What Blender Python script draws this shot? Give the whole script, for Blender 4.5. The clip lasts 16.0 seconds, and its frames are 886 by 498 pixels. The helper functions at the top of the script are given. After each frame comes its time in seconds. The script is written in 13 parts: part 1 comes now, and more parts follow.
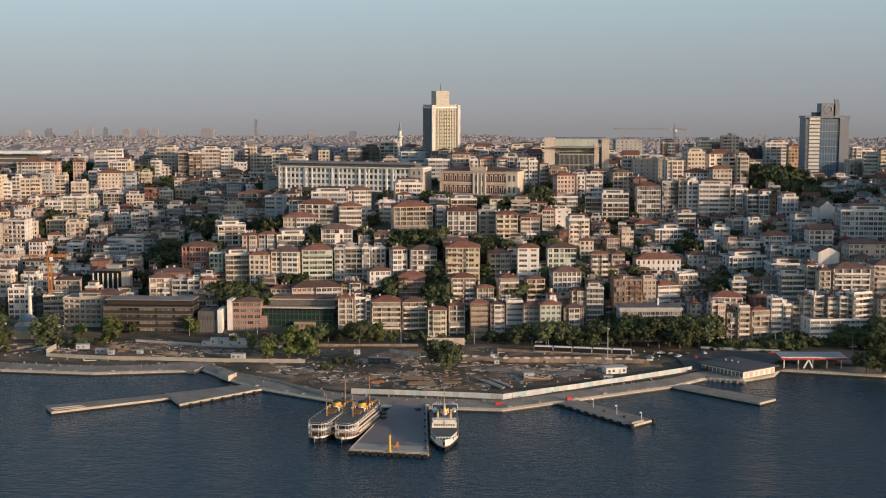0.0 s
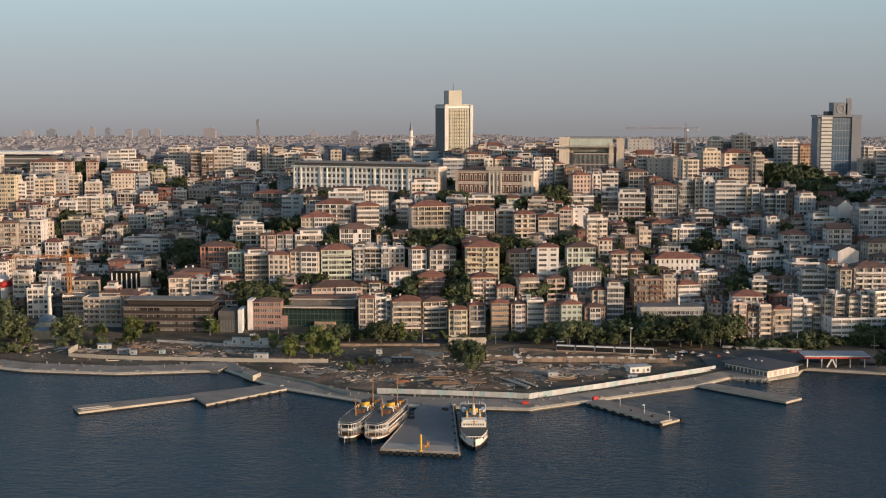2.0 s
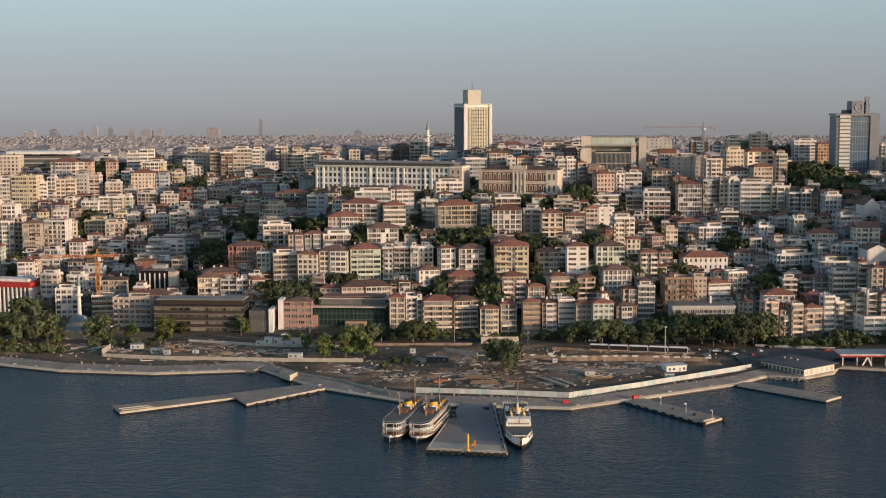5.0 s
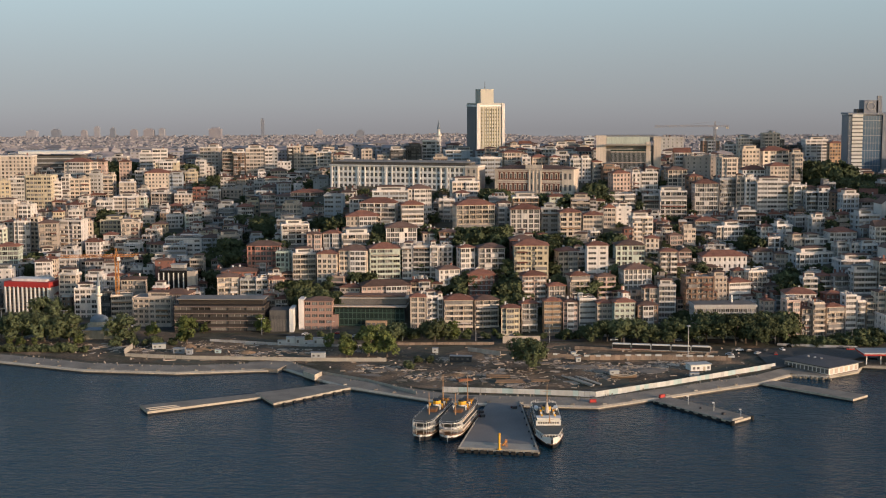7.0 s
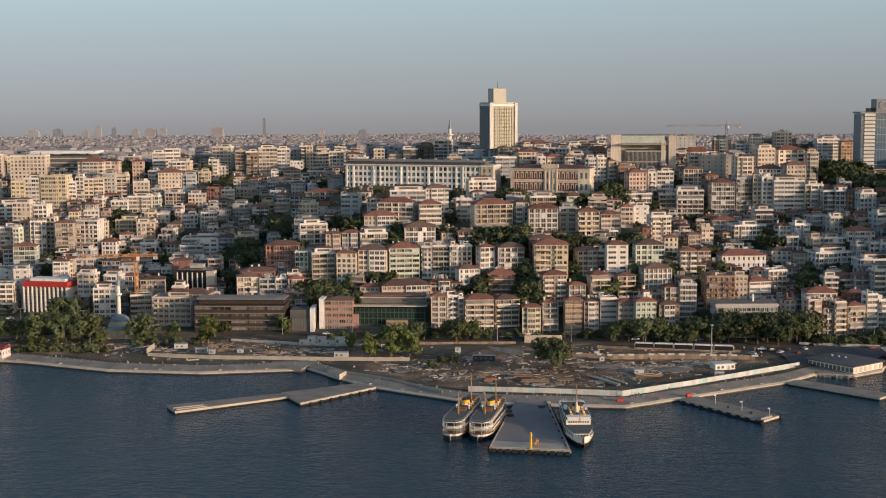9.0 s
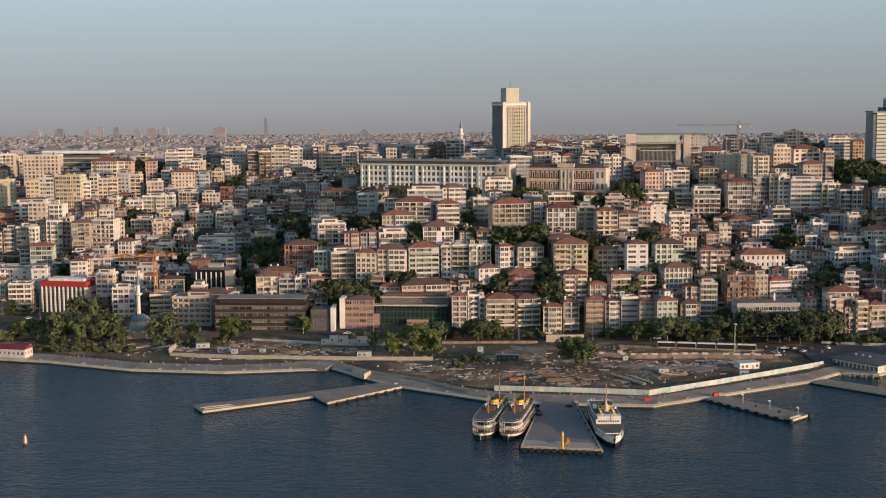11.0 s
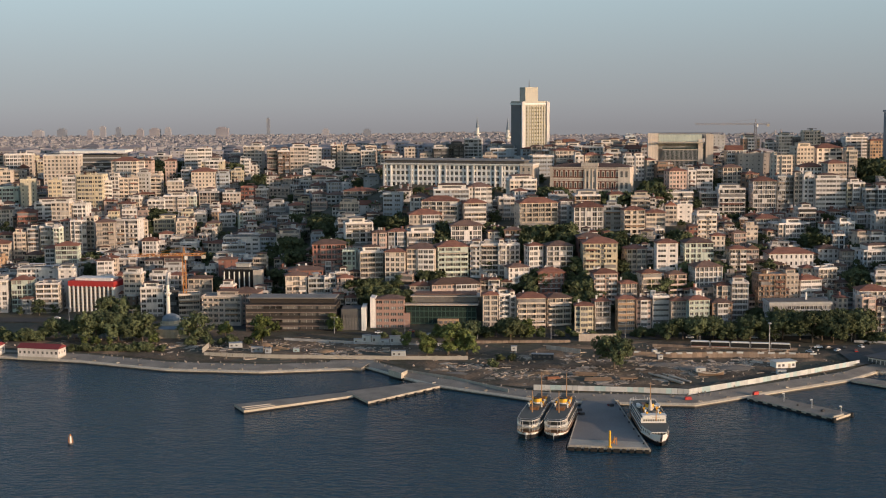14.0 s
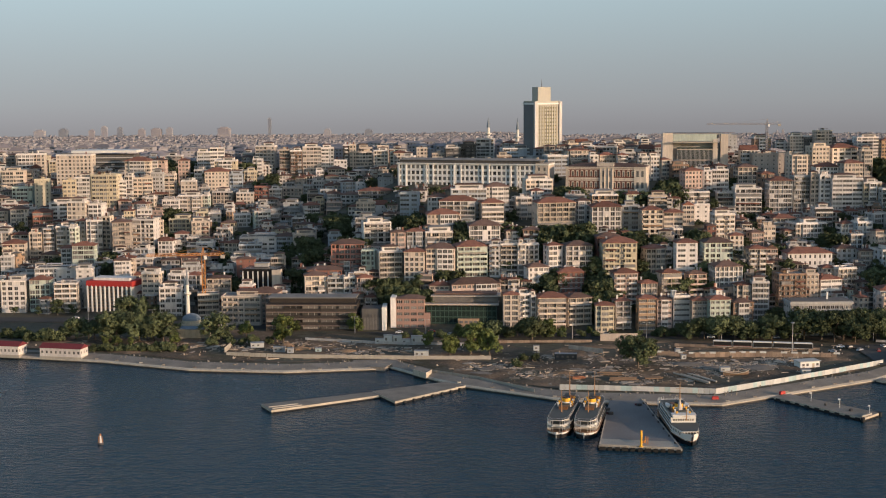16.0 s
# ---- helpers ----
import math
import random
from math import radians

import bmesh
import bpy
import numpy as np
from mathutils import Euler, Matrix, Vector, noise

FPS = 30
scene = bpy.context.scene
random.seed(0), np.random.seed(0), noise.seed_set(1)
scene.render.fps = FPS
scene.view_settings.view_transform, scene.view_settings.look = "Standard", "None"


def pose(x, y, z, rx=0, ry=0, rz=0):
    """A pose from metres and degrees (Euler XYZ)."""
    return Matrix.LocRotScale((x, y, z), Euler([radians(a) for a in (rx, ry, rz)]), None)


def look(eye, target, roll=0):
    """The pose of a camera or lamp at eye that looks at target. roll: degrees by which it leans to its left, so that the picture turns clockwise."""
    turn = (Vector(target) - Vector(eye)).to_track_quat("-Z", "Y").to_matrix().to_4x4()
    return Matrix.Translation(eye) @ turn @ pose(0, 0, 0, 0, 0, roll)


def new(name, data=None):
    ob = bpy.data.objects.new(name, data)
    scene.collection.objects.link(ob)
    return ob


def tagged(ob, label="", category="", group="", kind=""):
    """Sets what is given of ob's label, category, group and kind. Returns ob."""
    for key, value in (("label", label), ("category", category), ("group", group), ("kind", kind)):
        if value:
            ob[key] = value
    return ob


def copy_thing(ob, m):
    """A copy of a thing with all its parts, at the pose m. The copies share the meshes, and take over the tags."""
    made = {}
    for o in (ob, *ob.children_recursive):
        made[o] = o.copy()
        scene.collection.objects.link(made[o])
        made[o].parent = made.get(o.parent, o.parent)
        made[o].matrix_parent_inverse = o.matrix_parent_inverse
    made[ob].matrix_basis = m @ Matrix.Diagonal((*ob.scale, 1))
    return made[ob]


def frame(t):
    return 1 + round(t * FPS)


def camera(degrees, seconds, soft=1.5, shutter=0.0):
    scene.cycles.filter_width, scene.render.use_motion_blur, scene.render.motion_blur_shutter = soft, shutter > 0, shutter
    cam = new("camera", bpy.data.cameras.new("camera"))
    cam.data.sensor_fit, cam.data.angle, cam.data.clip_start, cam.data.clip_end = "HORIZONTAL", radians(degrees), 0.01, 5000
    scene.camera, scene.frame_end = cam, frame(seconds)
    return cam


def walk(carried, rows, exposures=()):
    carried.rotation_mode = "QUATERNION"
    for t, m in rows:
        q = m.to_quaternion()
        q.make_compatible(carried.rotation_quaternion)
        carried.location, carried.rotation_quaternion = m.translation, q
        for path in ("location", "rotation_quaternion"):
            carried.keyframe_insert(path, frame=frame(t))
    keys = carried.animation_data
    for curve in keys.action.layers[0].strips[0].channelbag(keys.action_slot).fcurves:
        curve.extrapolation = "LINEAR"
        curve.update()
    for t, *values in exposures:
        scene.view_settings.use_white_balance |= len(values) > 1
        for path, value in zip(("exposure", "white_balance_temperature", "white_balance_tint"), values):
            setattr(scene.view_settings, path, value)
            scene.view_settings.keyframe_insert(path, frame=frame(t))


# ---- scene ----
cam = camera(37.0, 16.0, soft=1.08)
PATH = [
    (0.0, 0.306, 0.543, 137.598, 83.3036, 1.3984, -0.0301),
    (1.0, -5.845, 0.329, 137.598, 83.2978, 1.3661, -0.0694),
    (2.0, -12.028, 0.153, 137.590, 83.2908, 1.3328, -0.1072),
    (3.0, -18.242, 0.012, 137.574, 83.2829, 1.2987, -0.1432),
    (4.0, -24.485, -0.096, 137.552, 83.2742, 1.2637, -0.1774),
    (5.0, -30.753, -0.176, 137.523, 83.2650, 1.2277, -0.2096),
    (6.0, -37.045, -0.228, 137.487, 83.2556, 1.1906, -0.2396),
    (7.0, -43.359, -0.257, 137.445, 83.2463, 1.1524, -0.2673),
    (8.0, -49.692, -0.264, 137.398, 83.2373, 1.1131, -0.2924),
    (9.0, -56.041, -0.253, 137.345, 83.2289, 1.0727, -0.3148),
    (10.0, -62.406, -0.226, 137.288, 83.2212, 1.0309, -0.3344),
    (11.0, -68.782, -0.187, 137.225, 83.2147, 0.9880, -0.3510),
    (12.0, -75.169, -0.137, 137.159, 83.2094, 0.9436, -0.3644),
    (13.0, -81.563, -0.080, 137.089, 83.2058, 0.8979, -0.3745),
    (14.0, -87.963, -0.019, 137.015, 83.2040, 0.8508, -0.3811),
    (15.0, -94.366, 0.045, 136.938, 83.2042, 0.8022, -0.3839),
    (16.0, -100.770, 0.107, 136.858, 83.2069, 0.7521, -0.3830),
]
walk(cam, [(t, pose(x, y, z, 0, 0, yaw) @ pose(0, 0, 0, pitch, 0, 0) @ pose(0, 0, 0, 0, 0, roll)) for t, x, y, z, pitch, yaw, roll in PATH])


SUN = Vector((0.84, -0.545, 0.0)).normalized() * math.cos(radians(8.5)) + Vector((0, 0, math.sin(radians(8.5))))

# ---- light ----
world = bpy.data.worlds.new("sky")
scene.world = world
world.use_nodes = True
wn = world.node_tree.nodes
sky = wn.new("ShaderNodeTexSky")
sky.sky_type, sky.sun_disc = "NISHITA", False
sky.sun_elevation, sky.sun_rotation = radians(8.5), radians(123)
sky.air_density, sky.dust_density, sky.altitude = 1.0, 1.0, 100
sky.ozone_density = 1.6
wn["Background"].inputs[1].default_value = 0.15
world.node_tree.links.new(sky.outputs[0], wn["Background"].inputs[0])
sun_data = bpy.data.lights.new("sun", "SUN")
sun_data.energy, sun_data.angle, sun_data.color = 2.8, radians(0.6), (1.0, 0.725, 0.525)
sun = new("sun", sun_data)
sun.matrix_world = look(SUN * 1500, (0, 0, 0))

scene.view_settings.exposure = 0.572

# ---- materials ----
MATS = {}


def material(name, colour, rough=0.85, metal=0.0, grain=0.25, scale=0.35, stain=0.0, island=0.0, bump=0.0, spec=0.3, tint=0.0, leaf=False):
    """A surface with two scales of variation: broad patches and fine grain; stain adds streaks that run down."""
    if name in MATS:
        return MATS[name]
    mat = bpy.data.materials.new(name)
    mat.use_nodes = True
    nt = mat.node_tree
    n, l = nt.nodes, nt.links
    b = n["Principled BSDF"]
    b.inputs["Roughness"].default_value, b.inputs["Metallic"].default_value = rough, metal
    b.inputs["Specular IOR Level"].default_value = spec
    geo = n.new("ShaderNodeNewGeometry")
    big = n.new("ShaderNodeTexNoise")
    big.inputs["Scale"].default_value, big.inputs["Detail"].default_value = scale * 0.25, 3
    fine = n.new("ShaderNodeTexNoise")
    fine.inputs["Scale"].default_value, fine.inputs["Detail"].default_value = scale * 5, 4
    for t in (big, fine):
        l.new(geo.outputs["Position"], t.inputs["Vector"])
    add = n.new("ShaderNodeMath")
    add.operation = "ADD"
    l.new(big.outputs[0], add.inputs[0]), l.new(fine.outputs[0], add.inputs[1])
    value = n.new("ShaderNodeMapRange")
    value.inputs[1].default_value, value.inputs[2].default_value = 0.55, 1.45
    value.inputs[3].default_value, value.inputs[4].default_value = 1 - grain, 1 + grain
    l.new(add.outputs[0], value.inputs[0])
    last = value.outputs[0]

    def times(socket, lo, hi):
        r = n.new("ShaderNodeMapRange")
        r.inputs[3].default_value, r.inputs[4].default_value = lo, hi
        l.new(socket, r.inputs[0])
        m = n.new("ShaderNodeMath")
        m.operation = "MULTIPLY"
        l.new(last, m.inputs[0]), l.new(r.outputs[0], m.inputs[1])
        return m.outputs[0]

    if island:
        last = times(geo.outputs["Random Per Island"], 1 - island, 1 + island)
    if tint:
        info = n.new("ShaderNodeObjectInfo")
        last = times(info.outputs["Random"], 1 - tint, 1 + tint)
    if stain:
        mp = n.new("ShaderNodeMapping")
        mp.inputs["Scale"].default_value = (0.9, 0.9, 0.1)
        l.new(geo.outputs["Position"], mp.inputs["Vector"])
        st = n.new("ShaderNodeTexNoise")
        st.inputs["Scale"].default_value, st.inputs["Detail"].default_value = 1.0, 4
        l.new(mp.outputs[0], st.inputs["Vector"])
        last = times(st.outputs[0], 1 + stain, 1 - stain)
    mix = n.new("ShaderNodeVectorMath")
    mix.operation = "SCALE"
    mix.inputs[0].default_value = colour
    l.new(last, mix.inputs["Scale"])
    l.new(mix.outputs[0], b.inputs["Base Color"])
    if bump:
        bp = n.new("ShaderNodeBump")
        bp.inputs["Strength"].default_value, bp.inputs["Distance"].default_value = bump, 0.3
        l.new(fine.outputs[0], bp.inputs["Height"]), l.new(bp.outputs[0], b.inputs["Normal"])
    if leaf:
        b.inputs["Subsurface Weight"].default_value = 0.0
    MATS[name] = mat
    return mat


WALLS = {
    "cream": (0.570, 0.482, 0.399), "white": (0.629, 0.580, 0.541), "beige": (0.453, 0.383, 0.324), "ochre": (0.510, 0.432, 0.315),
    "yellow": (0.565, 0.490, 0.360), "pink": (0.511, 0.383, 0.324), "grey": (0.393, 0.383, 0.374), "bluegrey": (0.405, 0.425, 0.445),
    "salmon": (0.374, 0.177, 0.137), "brick": (0.235, 0.113, 0.089), "brown": (0.266, 0.177, 0.127), "greenish": (0.472, 0.511, 0.443),
    "dark": (0.098, 0.093, 0.089), "orange": (0.453, 0.305, 0.197),
}


def wall_mat(k):
    return material(k + "_render", WALLS[k], 0.9, grain=0.2, scale=0.4, stain=0.3, tint=0.16)


glass = material("window_glass", (0.135, 0.125, 0.117), 0.2, grain=0.5, scale=0.6, spec=0.4, island=0.92)
tile = material("roof_tile", (0.225, 0.10, 0.07), 0.9, grain=0.35, scale=1.2, bump=0.6, tint=0.3)
tile_old = material("old_roof_tile", (0.155, 0.095, 0.075), 0.92, grain=0.35, scale=1.2, bump=0.6, tint=0.3)
felt = material("roof_felt", (0.21, 0.195, 0.18), 0.95, grain=0.35, scale=0.6, tint=0.3)
concrete = material("concrete", (0.37, 0.335, 0.285), 0.9, grain=0.22, scale=0.5, stain=0.15)
quay_stone = material("quay_stone", (0.235, 0.205, 0.172), 0.9, grain=0.42, scale=0.5)
# paler than the quay top: sunlight on the edges is put into this colour
sunlit_kerb_stone = material("sunlit_kerb_stone", (0.46, 0.40, 0.32), 0.85, grain=0.35, scale=0.6, stain=0.35)
asphalt = material("asphalt", (0.06, 0.058, 0.056), 0.9, grain=0.3, scale=0.3)
pier_top = material("pier_deck", (0.19, 0.18, 0.175), 0.8, grain=0.25, scale=0.25)
white_paint = material("white_paint", (0.70, 0.68, 0.64), 0.5, grain=0.06, stain=0.08)
frame_white = material("white_joinery", (0.72, 0.70, 0.66), 0.6, grain=0.1)
dark_metal = material("dark_metal", (0.05, 0.05, 0.055), 0.5, 0.3, grain=0.2)
rubber = material("fender_rubber", (0.025, 0.024, 0.023), 0.9, grain=0.3)
steel = material("grey_steel", (0.35, 0.35, 0.36), 0.5, 0.4, grain=0.15)
crane_paint = material("crane_paint", (0.46, 0.20, 0.06), 0.6, grain=0.15)
ferry_yellow = material("funnel_yellow", (0.80, 0.42, 0.04), 0.5, grain=0.08)
hull_black = material("hull_black", (0.02, 0.02, 0.022), 0.5, grain=0.2)
deck_grey = material("ferry_deck", (0.10, 0.105, 0.10), 0.85, grain=0.25)
timber = material("timber", (0.20, 0.135, 0.09), 0.85, grain=0.35, scale=0.8)
soil = material("building_site_soil", (0.150, 0.110, 0.078), 0.95, grain=0.8, scale=0.16, bump=0.5)
_n, _l = soil.node_tree.nodes, soil.node_tree.links
_b = _n["Principled BSDF"]
_old = _b.inputs["Base Color"].links[0].from_socket
_tx, _rp, _ge, _mx = (_n.new("ShaderNode" + k) for k in ("TexNoise", "ValToRGB", "NewGeometry", "VectorMath"))
_tx.inputs["Scale"].default_value, _tx.inputs["Detail"].default_value = 0.055, 6
_l.new(_ge.outputs["Position"], _tx.inputs["Vector"]), _l.new(_tx.outputs[0], _rp.inputs[0])
_e = _rp.color_ramp.elements
_e[0].position, _e[0].color, _e[1].position, _e[1].color = .36, (.42, .50, .42, 1), .66, (1.75, 1.55, 1.35, 1)
_e.new(.46).color, _e.new(.55).color = (.72, .74, .74, 1), (1.0, .94, .86, 1)
_mx.operation = "MULTIPLY"
_l.new(_old, _mx.inputs[0]), _l.new(_rp.outputs[0], _mx.inputs[1]), _l.new(_mx.outputs[0], _b.inputs["Base Color"])
leaf_dark = material("foliage", (0.098, 0.115, 0.058), 0.8, grain=0.3, island=0.3, tint=0.35, spec=0.1)
leaf_light = material("young_foliage", (0.110, 0.132, 0.046), 0.8, grain=0.3, island=0.3, tint=0.35, spec=0.1)
bark = material("bark", (0.13, 0.10, 0.075), 0.95, grain=0.3, scale=1.5)
red_paint = material("red_paint", (0.40, 0.04, 0.035), 0.6, grain=0.1)
turquoise = material("pale_blue_panel", (0.37, 0.47, 0.47), 0.7, grain=0.12, stain=0.12, tint=0.12)
panel_white = material("white_panel", (0.47, 0.475, 0.46), 0.7, grain=0.12, stain=0.15, tint=0.12)
hoarding_mat = material("site_hoarding", (0.25, 0.185, 0.14), 0.85, grain=0.25, stain=0.2, tint=0.25)
mixed_junk = material("site_debris", (0.31, 0.25, 0.195), 0.9, grain=0.3, island=0.7)
lead = material("dome_lead", (0.20, 0.23, 0.26), 0.6, 0.2, grain=0.2)
curtain = material("curtain_glass", (0.09, 0.14, 0.20), 0.12, grain=0.25, scale=0.3, spec=0.9)
green_glass = material("green_glass", (0.026, 0.040, 0.034), 0.12, grain=0.4, scale=0.3, spec=0.8)


# ---- mesh tools ----
class Shape:
    def __init__(self):
        self.v, self.f, self.m = [], [], []

    def face(self, *pts, m=0):
        k = len(self.v)
        self.v += [tuple(p) for p in pts]
        self.f.append(tuple(range(k, k + len(pts))))
        self.m.append(m)

    def box(self, x, y, z, sx, sy, sz, m=0, turn=0.0):
        """A box with its middle at x, y and its foot at z."""
        c, s = math.cos(radians(turn)), math.sin(radians(turn))
        k = len(self.v)
        for dz in (0, sz):
            for a, b in ((-1, -1), (1, -1), (1, 1), (-1, 1)):
                px, py = a * sx / 2, b * sy / 2
                self.v.append((x + c * px - s * py, y + s * px + c * py, z + dz))
        for q in ((3, 2, 1, 0), (4, 5, 6, 7), (0, 1, 5, 4), (1, 2, 6, 5), (2, 3, 7, 6), (3, 0, 4, 7)):
            self.f.append(tuple(k + i for i in q))
            self.m.append(m)
        return self

    def prism(self, poly, z0, z1, m=0, side=None, top=1.0):
        """poly counter-clockwise from above; top scales the upper outline about its middle."""
        n, k = len(poly), len(self.v)
        cx, cy = sum(p[0] for p in poly) / n, sum(p[1] for p in poly) / n
        self.v += [(x, y, z0) for x, y in poly] + [(cx + (x - cx) * top, cy + (y - cy) * top, z1) for x, y in poly]
        for i in range(n):
            j = (i + 1) % n
            self.f.append((k + i, k + j, k + n + j, k + n + i))
            self.m.append(m if side is None else side)
        self.f += [tuple(k + n + i for i in range(n)), tuple(k + i for i in reversed(range(n)))]
        self.m += [m, m]
        return self

    def tube(self, x, y, z0, z1, r0, r1=None, n=8, m=0):
        r1 = r0 if r1 is None else r1
        k = len(self.v)
        for z, r in ((z0, r0), (z1, r1)):
            self.v += [(x + r * math.cos(6.28319 * i / n), y + r * math.sin(6.28319 * i / n), z) for i in range(n)]
        for i in range(n):
            j = (i + 1) % n
            self.f.append((k + i, k + j, k + n + j, k + n + i))
            self.m.append(m)
        self.f += [tuple(k + n + i for i in range(n)), tuple(k + i for i in reversed(range(n)))]
        self.m += [m, m]
        return self

    def bar(self, a, b, r, m=0):
        """A square bar from a to b."""
        a, b = Vector(a), Vector(b)
        d = (b - a).normalized()
        u = d.cross(Vector((0, 0, 1)) if abs(d.z) < 0.9 else Vector((1, 0, 0))).normalized() * r
        w = d.cross(u).normalized() * r
        k = len(self.v)
        for p in (a, b):
            self.v += [tuple(p + u + w), tuple(p - u + w), tuple(p - u - w), tuple(p + u - w)]
        for q in ((0, 1, 5, 4), (1, 2, 6, 5), (2, 3, 7, 6), (3, 0, 4, 7), (3, 2, 1, 0), (4, 5, 6, 7)):
            self.f.append(tuple(k + i for i in q))
            self.m.append(m)
        return self

    def dome(self, x, y, z, r, h, n=12, rings=4, m=0):
        k = len(self.v)
        for j in range(rings):
            a = math.pi / 2 * j / rings
            self.v += [(x + r * math.cos(a) * math.cos(6.28319 * i / n), y + r * math.cos(a) * math.sin(6.28319 * i / n), z + h * math.sin(a)) for i in range(n)]
        self.v.append((x, y, z + h))
        for j in range(rings - 1):
            for i in range(n):
                i2 = (i + 1) % n
                self.f.append((k + j * n + i, k + j * n + i2, k + (j + 1) * n + i2, k + (j + 1) * n + i))
                self.m.append(m)
        for i in range(n):
            self.f.append((k + (rings - 1) * n + i, k + (rings - 1) * n + (i + 1) % n, k + rings * n))
            self.m.append(m)
        return self

    def hip(self, w, d, z, h, over=0.6, gable=False, m=0, cx=0.0, cy=0.0, cut=None):
        """A pitched roof with eaves over a w by d plan, its ridge along the longer side."""
        a, b = w / 2 + over, d / 2 + over
        t = 0.22
        e = [(-a, -b), (a, -b), (a, b), (-a, b)]
        if w >= d:
            k = 0 if gable else min(b, a * 0.96)
            r = [(-a + k, 0), (a - k, 0)]
        else:
            k = 0 if gable else min(a, b * 0.96)
            r = [(0, -b + k), (0, b - k)]
        E = [(cx + x, cy + y, z + t) for x, y in e]
        L = [(cx + x, cy + y, z) for x, y in e]
        R = [(cx + x, cy + y, z + t + h) for x, y in r]
        for i in range(4):
            j = (i + 1) % 4
            self.face(L[i], L[j], E[j], E[i], m=m)
        self.face(L[3], L[2], L[1], L[0], m=m)
        if w >= d:
            for q in ((E[0], E[1], R[1], R[0]), (E[1], E[2], R[1]), (E[2], E[3], R[0], R[1]), (E[3], E[0], R[0])):
                self.face(*q, m=m)
        else:
            for q in ((E[0], E[1], R[0]), (E[1], E[2], R[1], R[0]), (E[2], E[3], R[1]), (E[3], E[0], R[0], R[1])):
                self.face(*q, m=m)
        return self


def part(name, shape, mats, parent=None, label="", at=None):
    """Links a shape as one mesh object, under a thing or a part if one is given."""
    me = bpy.data.meshes.new(name)
    me.from_pydata(shape.v, [], shape.f)
    mats = mats if isinstance(mats, (list, tuple)) else [mats]
    for mt in mats:
        me.materials.append(mt)
    if len(mats) > 1:
        me.polygons.foreach_set("material_index", shape.m)
    me.update()
    ob = new(name, me)
    if parent:
        ob.parent = parent
    if at is not None:
        ob.matrix_basis = at
    if label:
        ob["label"] = label
    return ob


def thing(name, at, label, category, group=""):
    ob = new(name)
    ob.empty_display_size = 1
    ob.matrix_basis = at
    return tagged(ob, label, category, group)


def smooth(ob):
    ob.data.polygons.foreach_set("use_smooth", [True] * len(ob.data.polygons))
    return ob


# ---- lie of the land ----
STATIONS = (-330, -215, -135, 60, 118, 195, 255, 335)
PROFILES = (
    ((640, 2), (830, 2.6), (905, 18), (940, 36), (1000, 43), (1060, 48), (1090, 58), (1150, 66), (1300, 70)),
    ((640, 2), (785, 2.6), (800, 8), (830, 22), (880, 27), (1000, 40), (1060, 45), (1100, 58), (1170, 70), (1300, 72)),
    ((640, 2), (738, 2.5), (760, 15), (785, 28), (820, 41), (850, 47), (925, 60), (1005, 73), (1150, 76), (1300, 74)),
    ((640, 2), (732, 2.5), (752, 18), (785, 31), (820, 41), (845, 46), (925, 61), (1005, 75), (1150, 77), (1300, 74)),
    ((640, 2), (718, 2.6), (760, 13), (806, 24), (850, 35), (880, 41), (944, 64), (1000, 69), (1150, 70), (1300, 70)),
    ((640, 2), (715, 3), (740, 20), (780, 33), (842, 52), (890, 50), (940, 57), (1000, 60), (1115, 66), (1300, 64)),
    ((640, 2), (715, 3), (740, 20), (780, 33), (842, 52), (890, 50), (940, 57), (1000, 60), (1115, 66), (1300, 64)),
    # unseen hill right of the view, added to cast shade on the slope
    ((640, 2), (655, 4), (668, 52), (700, 78), (780, 91), (850, 90), (930, 76), (1010, 62), (1115, 66), (1300, 64)),
)
FAR = ((1300, 0), (1600, -38), (2000, -45), (2500, -42), (3200, -55), (4000, -74), (4900, -92))


def lie(x, y):
    """Height of the ground at x, y."""
    zs = [np.interp(y, *zip(*p)) for p in PROFILES]
    return float(np.interp(x, STATIONS, zs) + np.interp(y, *zip(*FAR)))


SHORE = ((-900, 760), (-341, 677), (-284, 662), (-235, 641), (-187, 634.5), (-140, 642), (-138.5, 648), (-112, 615), (-99.5, 602),
         (-60, 576), (-49, 570.5), (-20, 567), (12.5, 563.5), (37, 578), (94, 612), (112, 630), (127, 624), (146, 637), (151.7, 650), (199, 637), (900, 640))


def shore(x):
    return float(np.interp(x, *zip(*SHORE)))



